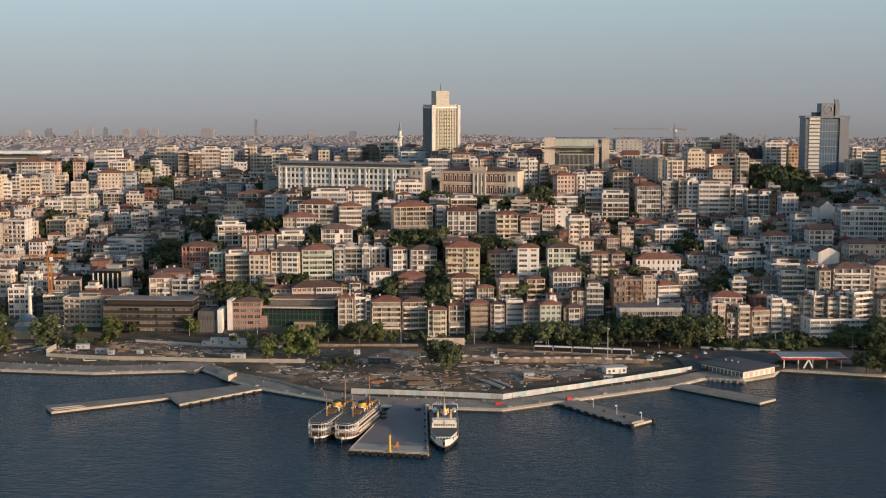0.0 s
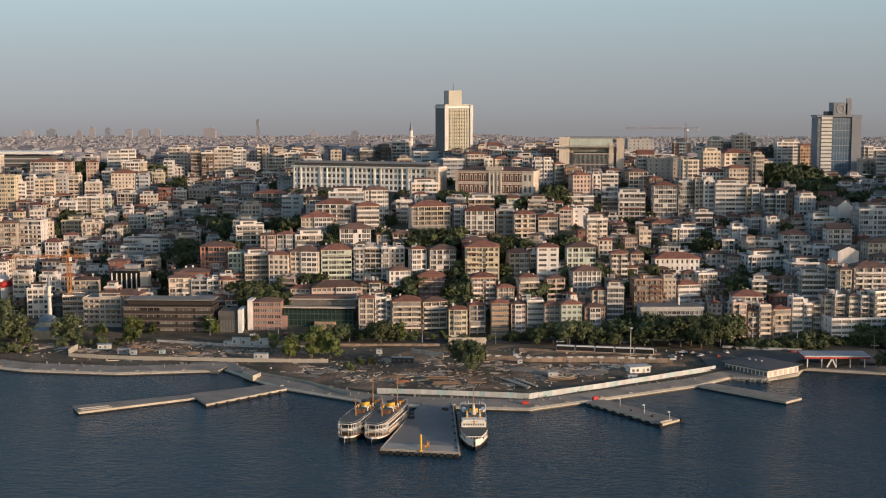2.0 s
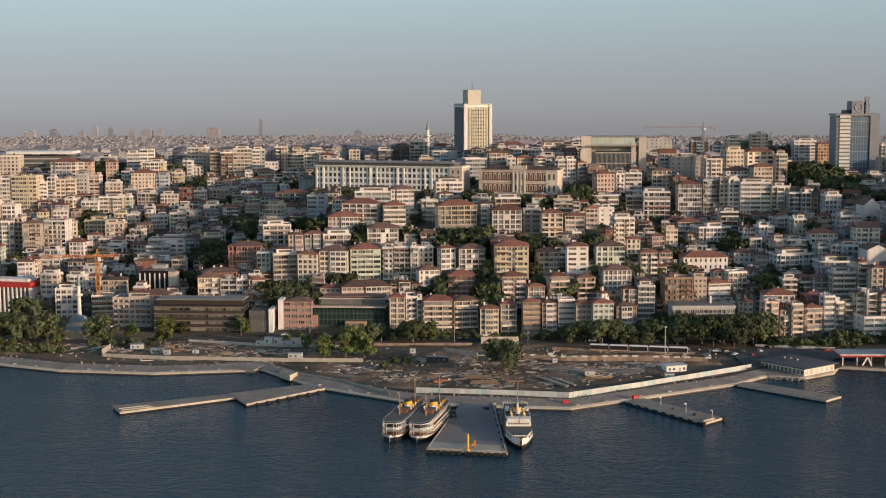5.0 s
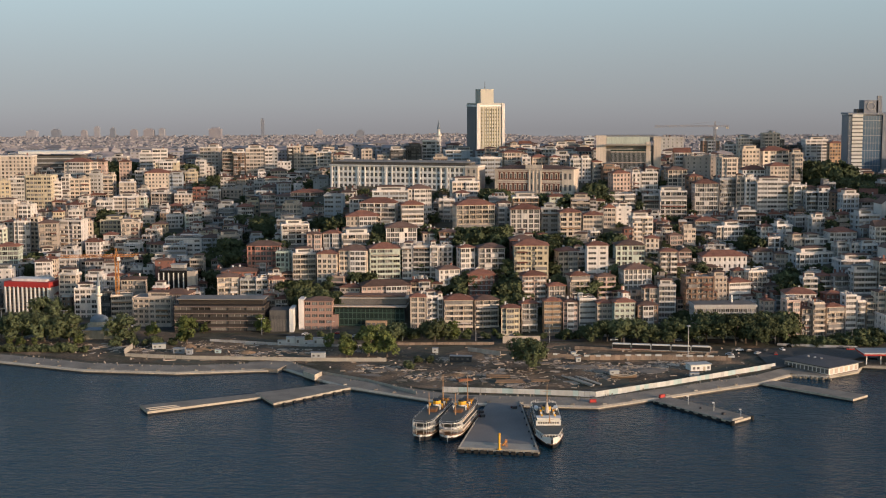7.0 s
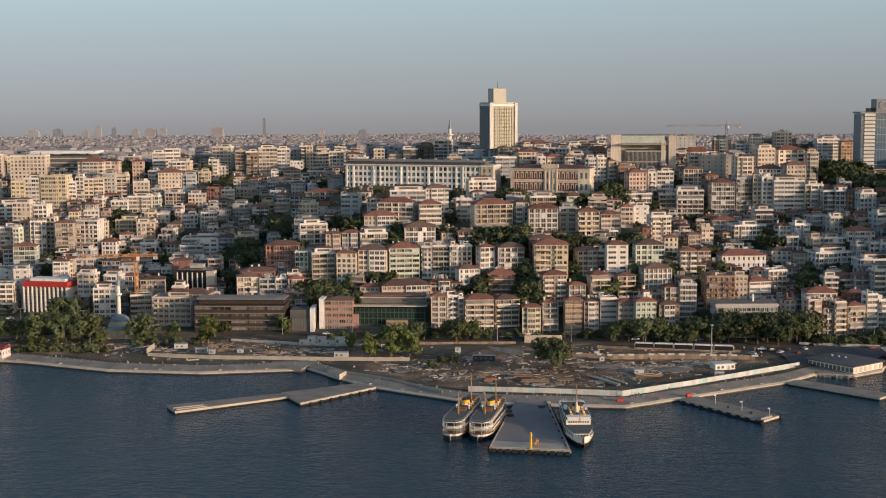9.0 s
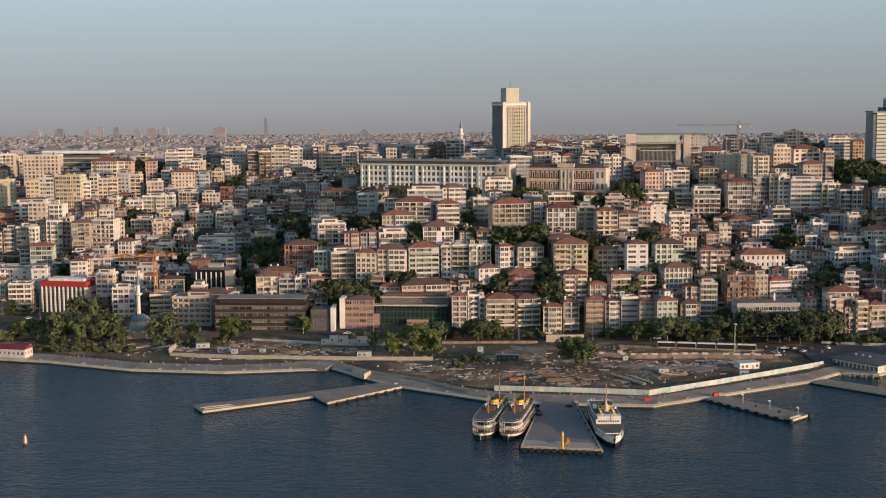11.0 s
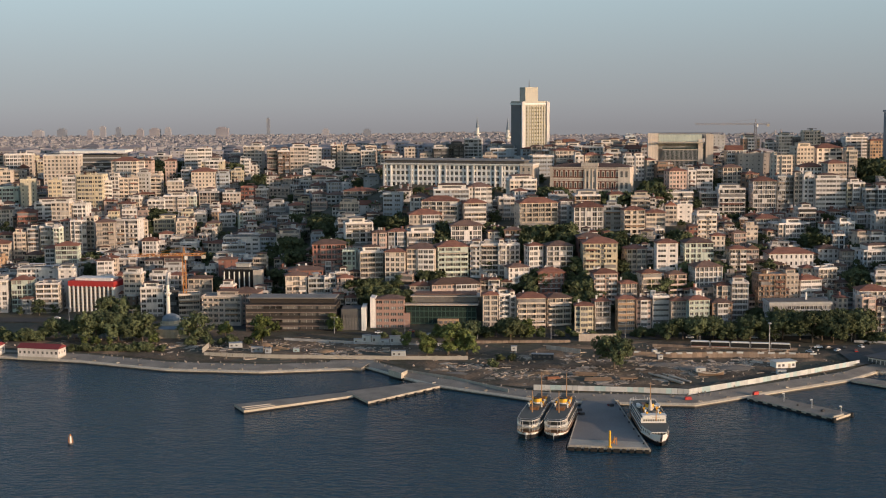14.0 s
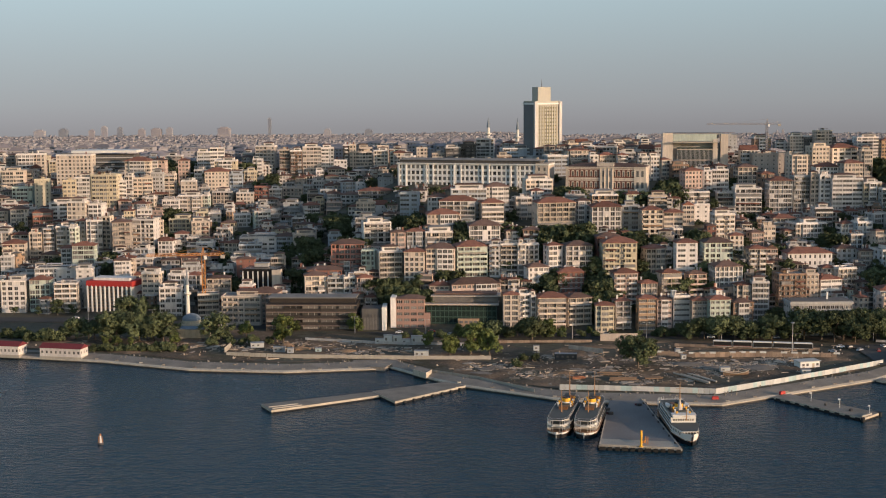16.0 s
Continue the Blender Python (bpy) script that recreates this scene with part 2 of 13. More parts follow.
# ---- water, ground, quay ----
def water_mat():
    mat = bpy.data.materials.new("sea_water")
    mat.use_nodes = True
    n, l = mat.node_tree.nodes, mat.node_tree.links
    b = n["Principled BSDF"]
    b.inputs["Base Color"].default_value = (0.003, 0.031, 0.053, 1)
    b.inputs["Roughness"].default_value, b.inputs["IOR"].default_value = 0.16, 1.333
    geo = n.new("ShaderNodeNewGeometry")
    heights = []
    for sx, sy, sc, dist in ((0.5, 1.0, 0.5, 0.4), (0.7, 1.0, 0.085, 1.0), (1, 1, 0.012, 0.0)):
        mp = n.new("ShaderNodeMapping")
        mp.inputs["Scale"].default_value, mp.inputs["Rotation"].default_value = (sx, sy, 1), (0, 0, radians(14))
        l.new(geo.outputs["Position"], mp.inputs["Vector"])
        t = n.new("ShaderNodeTexNoise")
        t.inputs["Scale"].default_value, t.inputs["Detail"].default_value, t.inputs["Distortion"].default_value = sc, 5, dist
        l.new(mp.outputs[0], t.inputs["Vector"])
        heights.append(t.outputs[0])
    b1, b2 = n.new("ShaderNodeBump"), n.new("ShaderNodeBump")
    b1.inputs["Strength"].default_value, b1.inputs["Distance"].default_value = 0.95, 1.0
    b2.inputs["Strength"].default_value, b2.inputs["Distance"].default_value = 0.4, 2.2
    l.new(heights[0], b1.inputs["Height"]), l.new(heights[1], b2.inputs["Height"]), l.new(b2.outputs[0], b1.inputs["Normal"])
    l.new(b1.outputs[0], b.inputs["Normal"])
    r = n.new("ShaderNodeMapRange")
    r.inputs[1].default_value, r.inputs[2].default_value, r.inputs[3].default_value, r.inputs[4].default_value = 0.3, 0.7, 0.14, 0.30
    l.new(heights[2], r.inputs[0]), l.new(r.outputs[0], b.inputs["Roughness"])
    return mat


s = Shape()
s.face((-4500, -3500, 0), (4500, -3500, 0), (4500, 760, 0), (-4500, 760, 0))
tagged(part("water", s, water_mat()), "dark blue rippled sea water in the harbour", "water", kind="structure")


def ground_sheet():
    xs = sorted(set(list(range(-600, 601, 12)) + [-4200, -3000, -2000, -1400, -1000, -800, 800, 1000, 1400, 2000, 3000, 4200]))
    rows = [0, .1, .2, .35, .5, .7, 1] + list(range(728, 1320, 12)) + [1400, 1500, 1700, 2000, 2400, 3000, 3600, 4200, 4900]
    s = Shape()
    for r in rows:
        for x in xs:
            y = r if r > 1 else shore(x) + 4 + (720 - shore(x) - 4) * r if shore(x) < 700 else max(r, shore(x) + 4 + 3 * r)
            s.v.append((x, y, lie(x, y) - (0.5 if r == 0 else 0) + (noise.noise((x * .05, y * .05, 0)) * .5 if 0 < r and y < 720 else 0)))
    w = len(xs)
    for j in range(len(rows) - 1):
        for i in range(w - 1):
            s.f.append((j * w + i, j * w + i + 1, (j + 1) * w + i + 1, (j + 1) * w + i))
            s.m.append(0)
    return s


earth = material("hill_ground", (0.088, 0.080, 0.058), 0.95, grain=0.5, scale=0.07, bump=0.4)
tagged(smooth(part("ground", ground_sheet(), earth)), "brown built-over hillside rising from the shore", "ground", kind="structure")


def quay():
    s = Shape()
    pts = [p for p in SHORE]
    for (x0, y0), (x1, y1) in zip(pts, pts[1:]):
        if abs(x1 - x0) < 2:
            continue
        b0, b1 = y0 + 13, y1 + 13
        s.face((x0, y0, -3), (x1, y1, -3), (x1, y1, .55), (x0, y0, .55), m=2)
        s.face((x0, y0, .55), (x1, y1, .55), (x1, y1, 1.0), (x0, y0, 1.0), m=1)
        s.face((x0, y0, 1.0), (x1, y1, 1.0), (x1, y1 + 1.6, 1.55), (x0, y0 + 1.6, 1.55), m=1)
        s.face((x0, y0 + 1.6, 1.55), (x1, y1 + 1.6, 1.55), (x1, b1, 2.35), (x0, b0, 2.35), m=0)
        s.face((x0, b0, 2.35), (x1, b1, 2.35), (x1, b1 + .2, 1.0), (x0, b0 + .2, 1.0), m=0)
    return s


landing = quay()
landing.box(-139.5, 651, -3, 9, 20, 5.0, turn=-18).box(-146, 659, -3, 18, 12, 5.1, turn=-4)
tagged(part("quay", landing, [quay_stone, sunlit_kerb_stone, material("wet_stone", (.045, .04, .034), .5, grain=.4)]), "pale stone quay with a sunlit sea wall", "quay", kind="structure")

# the plain of the far districts, haze put into its pale mauve colour
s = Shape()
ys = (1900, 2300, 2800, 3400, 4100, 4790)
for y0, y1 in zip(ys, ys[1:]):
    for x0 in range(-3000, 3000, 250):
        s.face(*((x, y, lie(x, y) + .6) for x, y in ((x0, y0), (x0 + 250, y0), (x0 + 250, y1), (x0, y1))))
tagged(part("far_plain", s, material("hazed_far_plain", (.27, .245, .245), .95, grain=.35, scale=.02)), "ground of the far districts, paled by painted haze", "ground", kind="structure")

# road and tram bed along the shore
s = Shape()
rx = list(range(-700, 701, 20))
for x0, x1 in zip(rx, rx[1:]):
    y0, y1 = (np.interp(x, (-700, -330, -215, -100, 60, 200, 700), (790, 770, 745, 716, 706, 696, 690)) for x in (x0, x1))
    s.face((x0, y0, lie(x0, y0) + .35), (x1, y1, lie(x1, y1) + .35), (x1, y1 + 15, lie(x1, y1) + .4), (x0, y0 + 15, lie(x0, y0) + .4))
tagged(part("road", s, asphalt), "grey asphalt coast road behind the building site", "road", kind="structure")

s = Shape()
px = list(range(104, 305, 10))
for x0, x1 in zip(px, px[1:]):
    for k in range(4):
        q = [(x, shore(x) + 14 + (688 - shore(x) - 14) * f / 4) for x, f in ((x0, k), (x1, k), (x1, k + 1), (x0, k + 1))]
        s.face(*((x, y, lie(x, y) + .9) for x, y in q))
tagged(part("pavement", s, material("worn_asphalt", (.085, .08, .075), .9, grain=.4, scale=.15)), "worn dark asphalt forecourt by the terminal", "forecourt", kind="structure")

# sky and haze far behind everything
mat = bpy.data.materials.new("haze_sky")
mat.use_nodes = True
n, l = mat.node_tree.nodes, mat.node_tree.links
n.remove(n["Principled BSDF"])
geo, sep, mr, ramp, em = (n.new("ShaderNode" + k) for k in ("NewGeometry", "SeparateXYZ", "MapRange", "ValToRGB", "Emission"))
l.new(geo.outputs["Position"], sep.inputs[0]), l.new(sep.outputs[2], mr.inputs[0])
mr.inputs[1].default_value, mr.inputs[2].default_value = 0, 2400
l.new(mr.outputs[0], ramp.inputs[0])
els = ramp.color_ramp.elements
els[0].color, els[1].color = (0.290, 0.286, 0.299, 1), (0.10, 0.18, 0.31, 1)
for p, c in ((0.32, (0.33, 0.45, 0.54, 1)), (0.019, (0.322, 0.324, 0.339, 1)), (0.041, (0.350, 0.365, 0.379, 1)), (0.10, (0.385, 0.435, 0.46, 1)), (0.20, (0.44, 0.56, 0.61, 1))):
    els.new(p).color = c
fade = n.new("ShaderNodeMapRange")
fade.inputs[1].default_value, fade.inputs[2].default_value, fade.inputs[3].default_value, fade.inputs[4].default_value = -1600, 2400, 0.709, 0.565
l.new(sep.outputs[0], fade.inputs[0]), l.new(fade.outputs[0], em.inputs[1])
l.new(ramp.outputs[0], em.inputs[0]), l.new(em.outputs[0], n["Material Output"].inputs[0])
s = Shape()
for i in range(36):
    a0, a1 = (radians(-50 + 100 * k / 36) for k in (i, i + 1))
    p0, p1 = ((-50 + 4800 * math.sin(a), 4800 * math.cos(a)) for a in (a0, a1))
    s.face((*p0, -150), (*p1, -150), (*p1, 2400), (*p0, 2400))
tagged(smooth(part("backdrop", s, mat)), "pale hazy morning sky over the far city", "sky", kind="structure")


# ---- houses ----
JOINED = {}  # what is joined into the crowd of small houses, by material
PLANS = []  # x, y, radius of all that stands on the hill


def facade(wall, panes, p, u, w, z0, storeys, sh, count, share, tall, sill, reveal, each=None, rnd=None):
    """A wall with real openings: p its lower left corner from outside, u the way along it. Fills wall, and panes storey by storey."""
    nx, ny = u[1], -u[0]
    step = w / count
    ww = step * share

    def at(a, z, d=0.0):
        return (p[0] + u[0] * a - nx * d, p[1] + u[1] * a - ny * d, z)

    # columns of windows differ in width, and a few openings are walled up
    widths = [ww * (rnd.choice((.6, .85, 1, 1, min(1.3, .94 / share))) if rnd and each is None else 1) for _ in range(count)]
    for i in range(storeys):
        b = z0 + i * sh
        s0, s1 = b + sill, b + sill + tall
        wall.face(at(0, b), at(w, b), at(w, s0), at(0, s0))
        wall.face(at(0, s1), at(w, s1), at(w, b + sh), at(0, b + sh))
        edge = 0.0
        for k in range(count):
            if rnd and each is None and count > 2 and rnd.random() < .05:
                continue
            wk = widths[k]
            a0 = step * (k + .5) - wk / 2
            a1 = a0 + wk
            wall.face(at(edge, s0), at(a0, s0), at(a0, s1), at(edge, s1))
            edge = a1
            wall.face(at(a0, s0), at(a0, s0, reveal), at(a0, s1, reveal), at(a0, s1))
            wall.face(at(a1, s0, reveal), at(a1, s0), at(a1, s1), at(a1, s1, reveal))
            wall.face(at(a0, s0), at(a1, s0), at(a1, s0, reveal), at(a0, s0, reveal))
            wall.face(at(a0, s1, reveal), at(a1, s1, reveal), at(a1, s1), at(a0, s1))
            if each is not None:
                each.append((at((a0 + a1) / 2, s0, reveal), ww, tall))
                continue
            panes[i].face(at(a0, s0, reveal), at(a1, s0, reveal), at(a1, s1, reveal), at(a0, s1, reveal))
            if wk > 1.6:
                for f in ((0.5,) if wk < 3.2 else (0.33, 0.67)):
                    c = a0 + wk * f
                    panes[i].face(at(c - .04, s0, reveal - .04), at(c + .04, s0, reveal - .04), at(c + .04, s1, reveal - .04), at(c - .04, s1, reveal - .04), m=1)
        wall.face(at(edge, s0), at(w, s0), at(w, s1), at(edge, s1))


STYLES = {"plain": (2.8, .64, 1.75, .7, .45), "band": (4.4, .92, 2.15, .5, 1.2), "bay": (3.3, .78, 1.95, .55, .75),
          "grid": (3.2, .8, 2.25, .45, .6), "strip": (6.0, .94, 1.6, .95, .45), "blank": (5.0, .25, 1.2, 1.0, .2)}
WORDS = {1: "single-storey", 2: "two-storey", 3: "three-storey", 4: "four-storey", 5: "five-storey", 6: "six-storey", 7: "seven-storey", 8: "eight-storey", 9: "nine-storey"}
ROOF_WORDS = {"hip": "hipped tile roof", "low": "low tiled roof", "flat": "flat roof with parapet", "gable": "gabled tile roof", "deck": "terrace on the roof"}
STYLE_WORDS = {"plain": "small windows", "band": "full-width balconies", "bay": "short balconies", "grid": "deep window grid", "strip": "ribbon windows", "blank": "few windows"}


def house_label(colour, storeys, style, roof):
    word = {"greenish": "pale green", "bluegrey": "blue-grey", "brick": "brick-red", "dark": "dark"}.get(colour, colour)
    return f"{word} {WORDS.get(storeys, 'tall')} house, {STYLE_WORDS[style]}, {ROOF_WORDS[roof]}"


link = part


def block(x, y, top, w, d, yaw, colour, roof, style, sh=3.05, seed=0, name="apartment_house", rich=True, trim=None, foot=None, crowd=False):
    """An apartment house: x, y the middle of its front, top the height of its eaves."""
    rnd = random.Random(seed * 7919 + int(x * 10) * 31 + int(y * 10))
    c, sn = math.cos(radians(yaw)), math.sin(radians(yaw))
    cx, cy = x - sn * d / 2, y + c * d / 2
    zg = foot if foot is not None else min(lie(x, y), lie(cx, cy), lie(x + c * w / 2, y + sn * w / 2), lie(x - c * w / 2, y - sn * w / 2))
    storeys = max(1, int(round((top - zg) / sh - 0.15)))
    storeys = min(storeys, 22)
    z0 = top - storeys * sh - zg
    PLANS.append((cx, cy, max(w, d) * .5))
    here = pose(cx, cy, zg, 0, 0, yaw)

    def part(name_, shape, mats, parent=None, label=""):
        if not crowd:
            return link(name_, shape, mats, parent, label)
        mats = mats if isinstance(mats, (list, tuple)) else [mats]
        for f, mi in zip(shape.f, shape.m):
            big = JOINED.setdefault(mats[mi].name, (mats[mi], Shape()))[1]
            big.face(*(here @ Vector(shape.v[i]) for i in f))

    if not crowd:
        ob = thing(name, here, house_label(colour, storeys, style, roof), "house", "houses on the hillside")
    else:
        ob = None
    wall, panes = Shape(), [Shape()] * storeys
    pitch, share, tall, sill, reveal = STYLES[style]
    pitch, share, tall = pitch * rnd.uniform(.85, 1.2), min(.95, share * rnd.uniform(.85, 1.25)), tall * rnd.uniform(.85, 1.1)
    n = max(1, int(round(w / pitch)))
    H = z0 + storeys * sh
    single = [] if not crowd and y < 765 else None
    facade(wall, panes, (-w / 2, -d / 2), (1, 0), w, z0, storeys, sh, n, share, tall, sill, reveal, single, rnd)
    sp = STYLES["plain" if style != "grid" else "grid"]
    for px, u in (((w / 2, -d / 2), (0, 1)), ((-w / 2, d / 2), (0, -1))):
        k = max(1, int(d / 4.2)) if style != "grid" else max(1, int(d / sp[0]))
        facade(wall, panes, px, u, d, z0, storeys, sh, k, sp[1] * (.7 if style != "grid" else 1), sp[2], sp[3], sp[4], None, rnd)
    wall.face((w / 2, d / 2, -3), (-w / 2, d / 2, -3), (-w / 2, d / 2, H), (w / 2, d / 2, H))
    for a, b in (((-w / 2, -d / 2), (w / 2, -d / 2)), ((w / 2, -d / 2), (w / 2, d / 2)), ((-w / 2, d / 2), (-w / 2, -d / 2))):
        wall.face((*a, -3), (*b, -3), (*b, z0), (*a, z0))
    wall.face((-w / 2, -d / 2, H), (w / 2, -d / 2, H), (w / 2, d / 2, H), (-w / 2, d / 2, H))
    wm = wall_mat(colour)
    tm = wall_mat(trim or ("white" if rnd.random() < .45 else colour))
    part("wall", wall, wm, ob)
    pane_data = None
    for c_, ww, hh in single or ():
        if pane_data is None:
            s = Shape()
            s.face((-ww / 2, 0, 0), (ww / 2, 0, 0), (ww / 2, 0, hh), (-ww / 2, 0, hh))
            for k in range(1, 1 + max(1, int(ww / 1.5))):
                s.box(-ww / 2 + k * ww / (1 + max(1, int(ww / 1.5))), -.03, 0, .06, .05, hh, 1)
            s.box(0, -.04, 0, ww, .08, .09, 1).box(0, -.04, hh - .09, ww, .08, .09, 1)
            win = part("window", s, [glass, frame_white], ob)
            pane_data = win.data
        else:
            win = new("window", pane_data)
            win.parent = ob
        win.matrix_basis = pose(*c_)
    row = part("glazing", panes[0], [glass, frame_white], ob)
    if row:
        tagged(row, kind="stuff")
    if roof in ("flat", "deck"):
        part("cornice", Shape().box(0, -.1, H - .32, w + .7, d + .9, .3), tm, ob)
    oriel = style in ("bay", "plain") and storeys > 2 and w > 7 and rnd.random() < .45
    if oriel:
        bw, bd = w * rnd.uniform(.4, .6), 1.1
        bx = rnd.choice((-1, 0, 1)) * (w - bw) * .35
        ow, op = Shape(), [Shape()] * (storeys - 1)
        zb = z0 + sh
        facade(ow, op, (bx - bw / 2, -d / 2 - bd), (1, 0), bw, zb, storeys - 1, sh, max(1, int(bw / 2.6)), .84, tall, sill, .2)
        zt = z0 + storeys * sh
        for e in (-1, 1):
            q = [(bx + e * bw / 2, -d / 2, zb), (bx + e * bw / 2, -d / 2 - bd, zb), (bx + e * bw / 2, -d / 2 - bd, zt), (bx + e * bw / 2, -d / 2, zt)]
            ow.face(*(q if e < 0 else q[::-1]))
        ow.face((bx - bw / 2, -d / 2, zb), (bx + bw / 2, -d / 2, zb), (bx + bw / 2, -d / 2 - bd, zb), (bx - bw / 2, -d / 2 - bd, zb))
        ow.face((bx - bw / 2, -d / 2 - bd, zt), (bx + bw / 2, -d / 2 - bd, zt), (bx + bw / 2, -d / 2, zt), (bx - bw / 2, -d / 2, zt))
        bay_ob = part("oriel", ow, tm, ob)
        row = part("oriel_glazing", op[0], [glass, frame_white], bay_ob)
        if row:
            tagged(row, kind="stuff")
    rail = rnd.random()
    cloth = wall_mat(rnd.choice(("white", "orange", "beige", "brick")))
    if style in ("band", "bay") and (rich or crowd) and not oriel:
        for i in range(1, storeys):
            b = z0 + i * sh
            spans = [(0, w * .96)] if style == "band" else [(-w * .27, w * .34), (w * .27, w * .34)] if w > 9 else [(0, w * .5)]
            for mx, sw in spans:
                s = Shape()
                shut = rnd.random()
                s.box(mx, -d / 2 - .7, b - .14, sw, 1.4, .24)
                if shut < .14:  # glazed in
                    s.box(mx, -d / 2 - 1.3, b + .1, sw, .12, .8)
                    s.box(mx, -d / 2 - 1.28, b + .9, sw - .2, .1, sh - 1.3, 2)
                elif rail < .5:
                    s.box(mx, -d / 2 - 1.33, b + .1, sw, .1, .85)
                    for e in (-1, 1):
                        s.box(mx + e * (sw / 2 - .05), -d / 2 - .64, b + .1, .1, 1.28, .85)
                else:
                    for z_ in (.35, .62, .9):
                        s.box(mx, -d / 2 - 1.33, b + z_, sw, .05, .07, 1)
                    for e in (-1, 0, 1):
                        s.box(mx + e * (sw / 2 - .05), -d / 2 - 1.33, b + .1, .08, .08, .85, 1)
                if shut > .86:  # awning
                    s.face((mx - sw * .45, -d / 2, b + sh - .5), (mx + sw * .45, -d / 2, b + sh - .5), (mx + sw * .45, -d / 2 - 1.7, b + sh - 1.1), (mx - sw * .45, -d / 2 - 1.7, b + sh - 1.1), m=3)
                part("balcony", s, [tm, dark_metal, glass, cloth], ob)
    if not oriel and style == "plain" and rnd.random() < .7:
        for i in range(1, storeys):
            part("floor_band", Shape().box(0, -d / 2 - .16, z0 + i * sh - .2, w + .1, .34, .36), tm, ob)
    rs = Shape()
    if roof in ("hip", "low", "gable"):
        h = {"hip": min(3.0, min(w, d) * .2), "low": min(1.9, min(w, d) * .13), "gable": min(3.4, w * .3)}[roof]
        rs.hip(w, d, H, h, 0.15 if roof == "gable" else .7, roof == "gable")
        part("roof", rs, tile if rnd.random() < .55 else tile_old, ob)
    else:
        for mx, my, sx, sy in ((0, -d / 2 + .12, w, .24), (0, d / 2 - .12, w, .24), (-w / 2 + .12, 0, .24, d - .48), (w / 2 - .12, 0, .24, d - .48)):
            rs.box(mx, my, H + .004, sx, sy, .8, 1)
        rs.box(0, 0, H + .004, w - .48, d - .48, .12, 0)
        part("roof", rs, [felt, tm], ob)
        if roof == "deck" or rnd.random() < .5:
            pw, pd = w * rnd.uniform(.45, .8), d * rnd.uniform(.4, .65)
            s = Shape().box(rnd.uniform(-1, 1) * (w - pw) * .3, (d - pd) * .25, H + .12, pw, pd, 2.6)
            s.box((s.v[0][0] + s.v[1][0]) / 2, (d - pd) * .25 - pd / 2 - .02, H + .8, pw * .7, .06, 1.3, 1)
            ph = part("penthouse", s, [tm, glass], ob)
            s2 = Shape().hip(pw, pd, H + 2.72, .9, .5, False, cx=(s.v[0][0] + s.v[1][0]) / 2, cy=(d - pd) * .25)
            part("penthouse_roof", s2, tile_old if rnd.random() < .6 else felt, ph)
        elif w > 6:
            s = Shape()
            aw, ad = w * rnd.uniform(.3, .6), d * rnd.uniform(.3, .5)
            ax, ay = rnd.uniform(-.2, .2) * w, rnd.uniform(-.25, .1) * d
            for e in (-1, 1):
                for g in (-1, 1):
                    s.box(ax + e * aw * .46, ay + g * ad * .46, H + .1, .14, .14, 2.3)
            s.box(ax, ay, H + 2.4, aw, ad, .16)
            part("roof_shelter", s, rnd.choice((tm, steel, tile_old)), ob)
    if rich:
        for _ in range(rnd.randint(2, 7) if crowd else rnd.randint(1, 4)):
            s = Shape()
            kx, ky = rnd.uniform(-.35, .35) * w, rnd.uniform(-.1, .4) * d
            kind = rnd.random()
            zt = H + (.6 if roof in ("hip", "low", "gable") else .1)
            if kind < .6:
                s.box(kx, ky, zt, .9, .7, 2.2).box(kx, ky, zt + 2.2, 1.1, .9, .15)
                part("chimney", s, wall_mat(rnd.choice(("brick", "white", "grey"))), ob)
            elif kind < .8 and roof in ("flat", "deck"):
                s.box(kx, ky, zt, 2.6, 2.6, 2.4).box(kx, ky, zt + 2.4, 3.0, 3.0, .18)
                part("stair_head", s, tm, ob)
            else:
                s.tube(kx, ky, zt, zt + 1.3, .55, n=8)
                part("water_tank", s, steel, ob)
    return ob


def join_crowd():
    """The small houses past the first three hundred, as one."""
    big, mats = Shape(), []
    for mat_, sh_ in JOINED.values():
        k = len(big.v)
        big.v += sh_.v
        big.f += [tuple(k + i for i in f) for f in sh_.f]
        big.m += [len(mats)] * len(sh_.f)
        mats.append(mat_)
    tagged(part("small_houses", big, mats), "crowded pale houses with tiled and flat roofs", "houses", kind="stuff")


# apartment houses, nearest rows first
block(145.9, 711.8, 23.0, 6.2, 8.0, 8, "cream", "flat", "band")
block(139.7, 713.0, 19.7, 5.4, 8.0, 8, "cream", "hip", "bay")
block(132.4, 713.0, 23.9, 7.7, 8.0, 11, "pink", "flat", "bay")
block(156.0, 716.4, 20.4, 9.9, 8.0, 14, "cream", "hip", "band")
block(165.0, 718.2, 26.1, 6.0, 8.0, 8, "white", "flat", "strip")
block(170.7, 718.6, 22.9, 4.7, 8.0, 11, "white", "flat", "bay")
block(177.6, 719.3, 21.7, 7.5, 8.0, 5, "cream", "deck", "band")
block(42.0, 720.3, 22.3, 11.6, 9.3, 8, "greenish", "hip", "plain")
block(54.7, 720.7, 20.5, 11.4, 9.1, 8, "brown", "hip", "plain")
block(31.4, 724.4, 21.2, 8.3, 8.0, 2, "beige", "hip", "plain")
block(-20.7, 726.0, 18.3, 10.2, 8.1, -2, "yellow", "hip", "plain")
block(2.8, 726.4, 22.0, 9.6, 8.0, 5, "orange", "hip", "strip")
block(139.6, 726.9, 25.9, 16.7, 13.3, -2, "white", "hip", "bay")
block(122.9, 729.0, 21.7, 5.7, 8.0, 8, "cream", "hip", "plain")
block(159.6, 730.4, 25.1, 10.4, 8.3, 8, "brick", "hip", "plain")
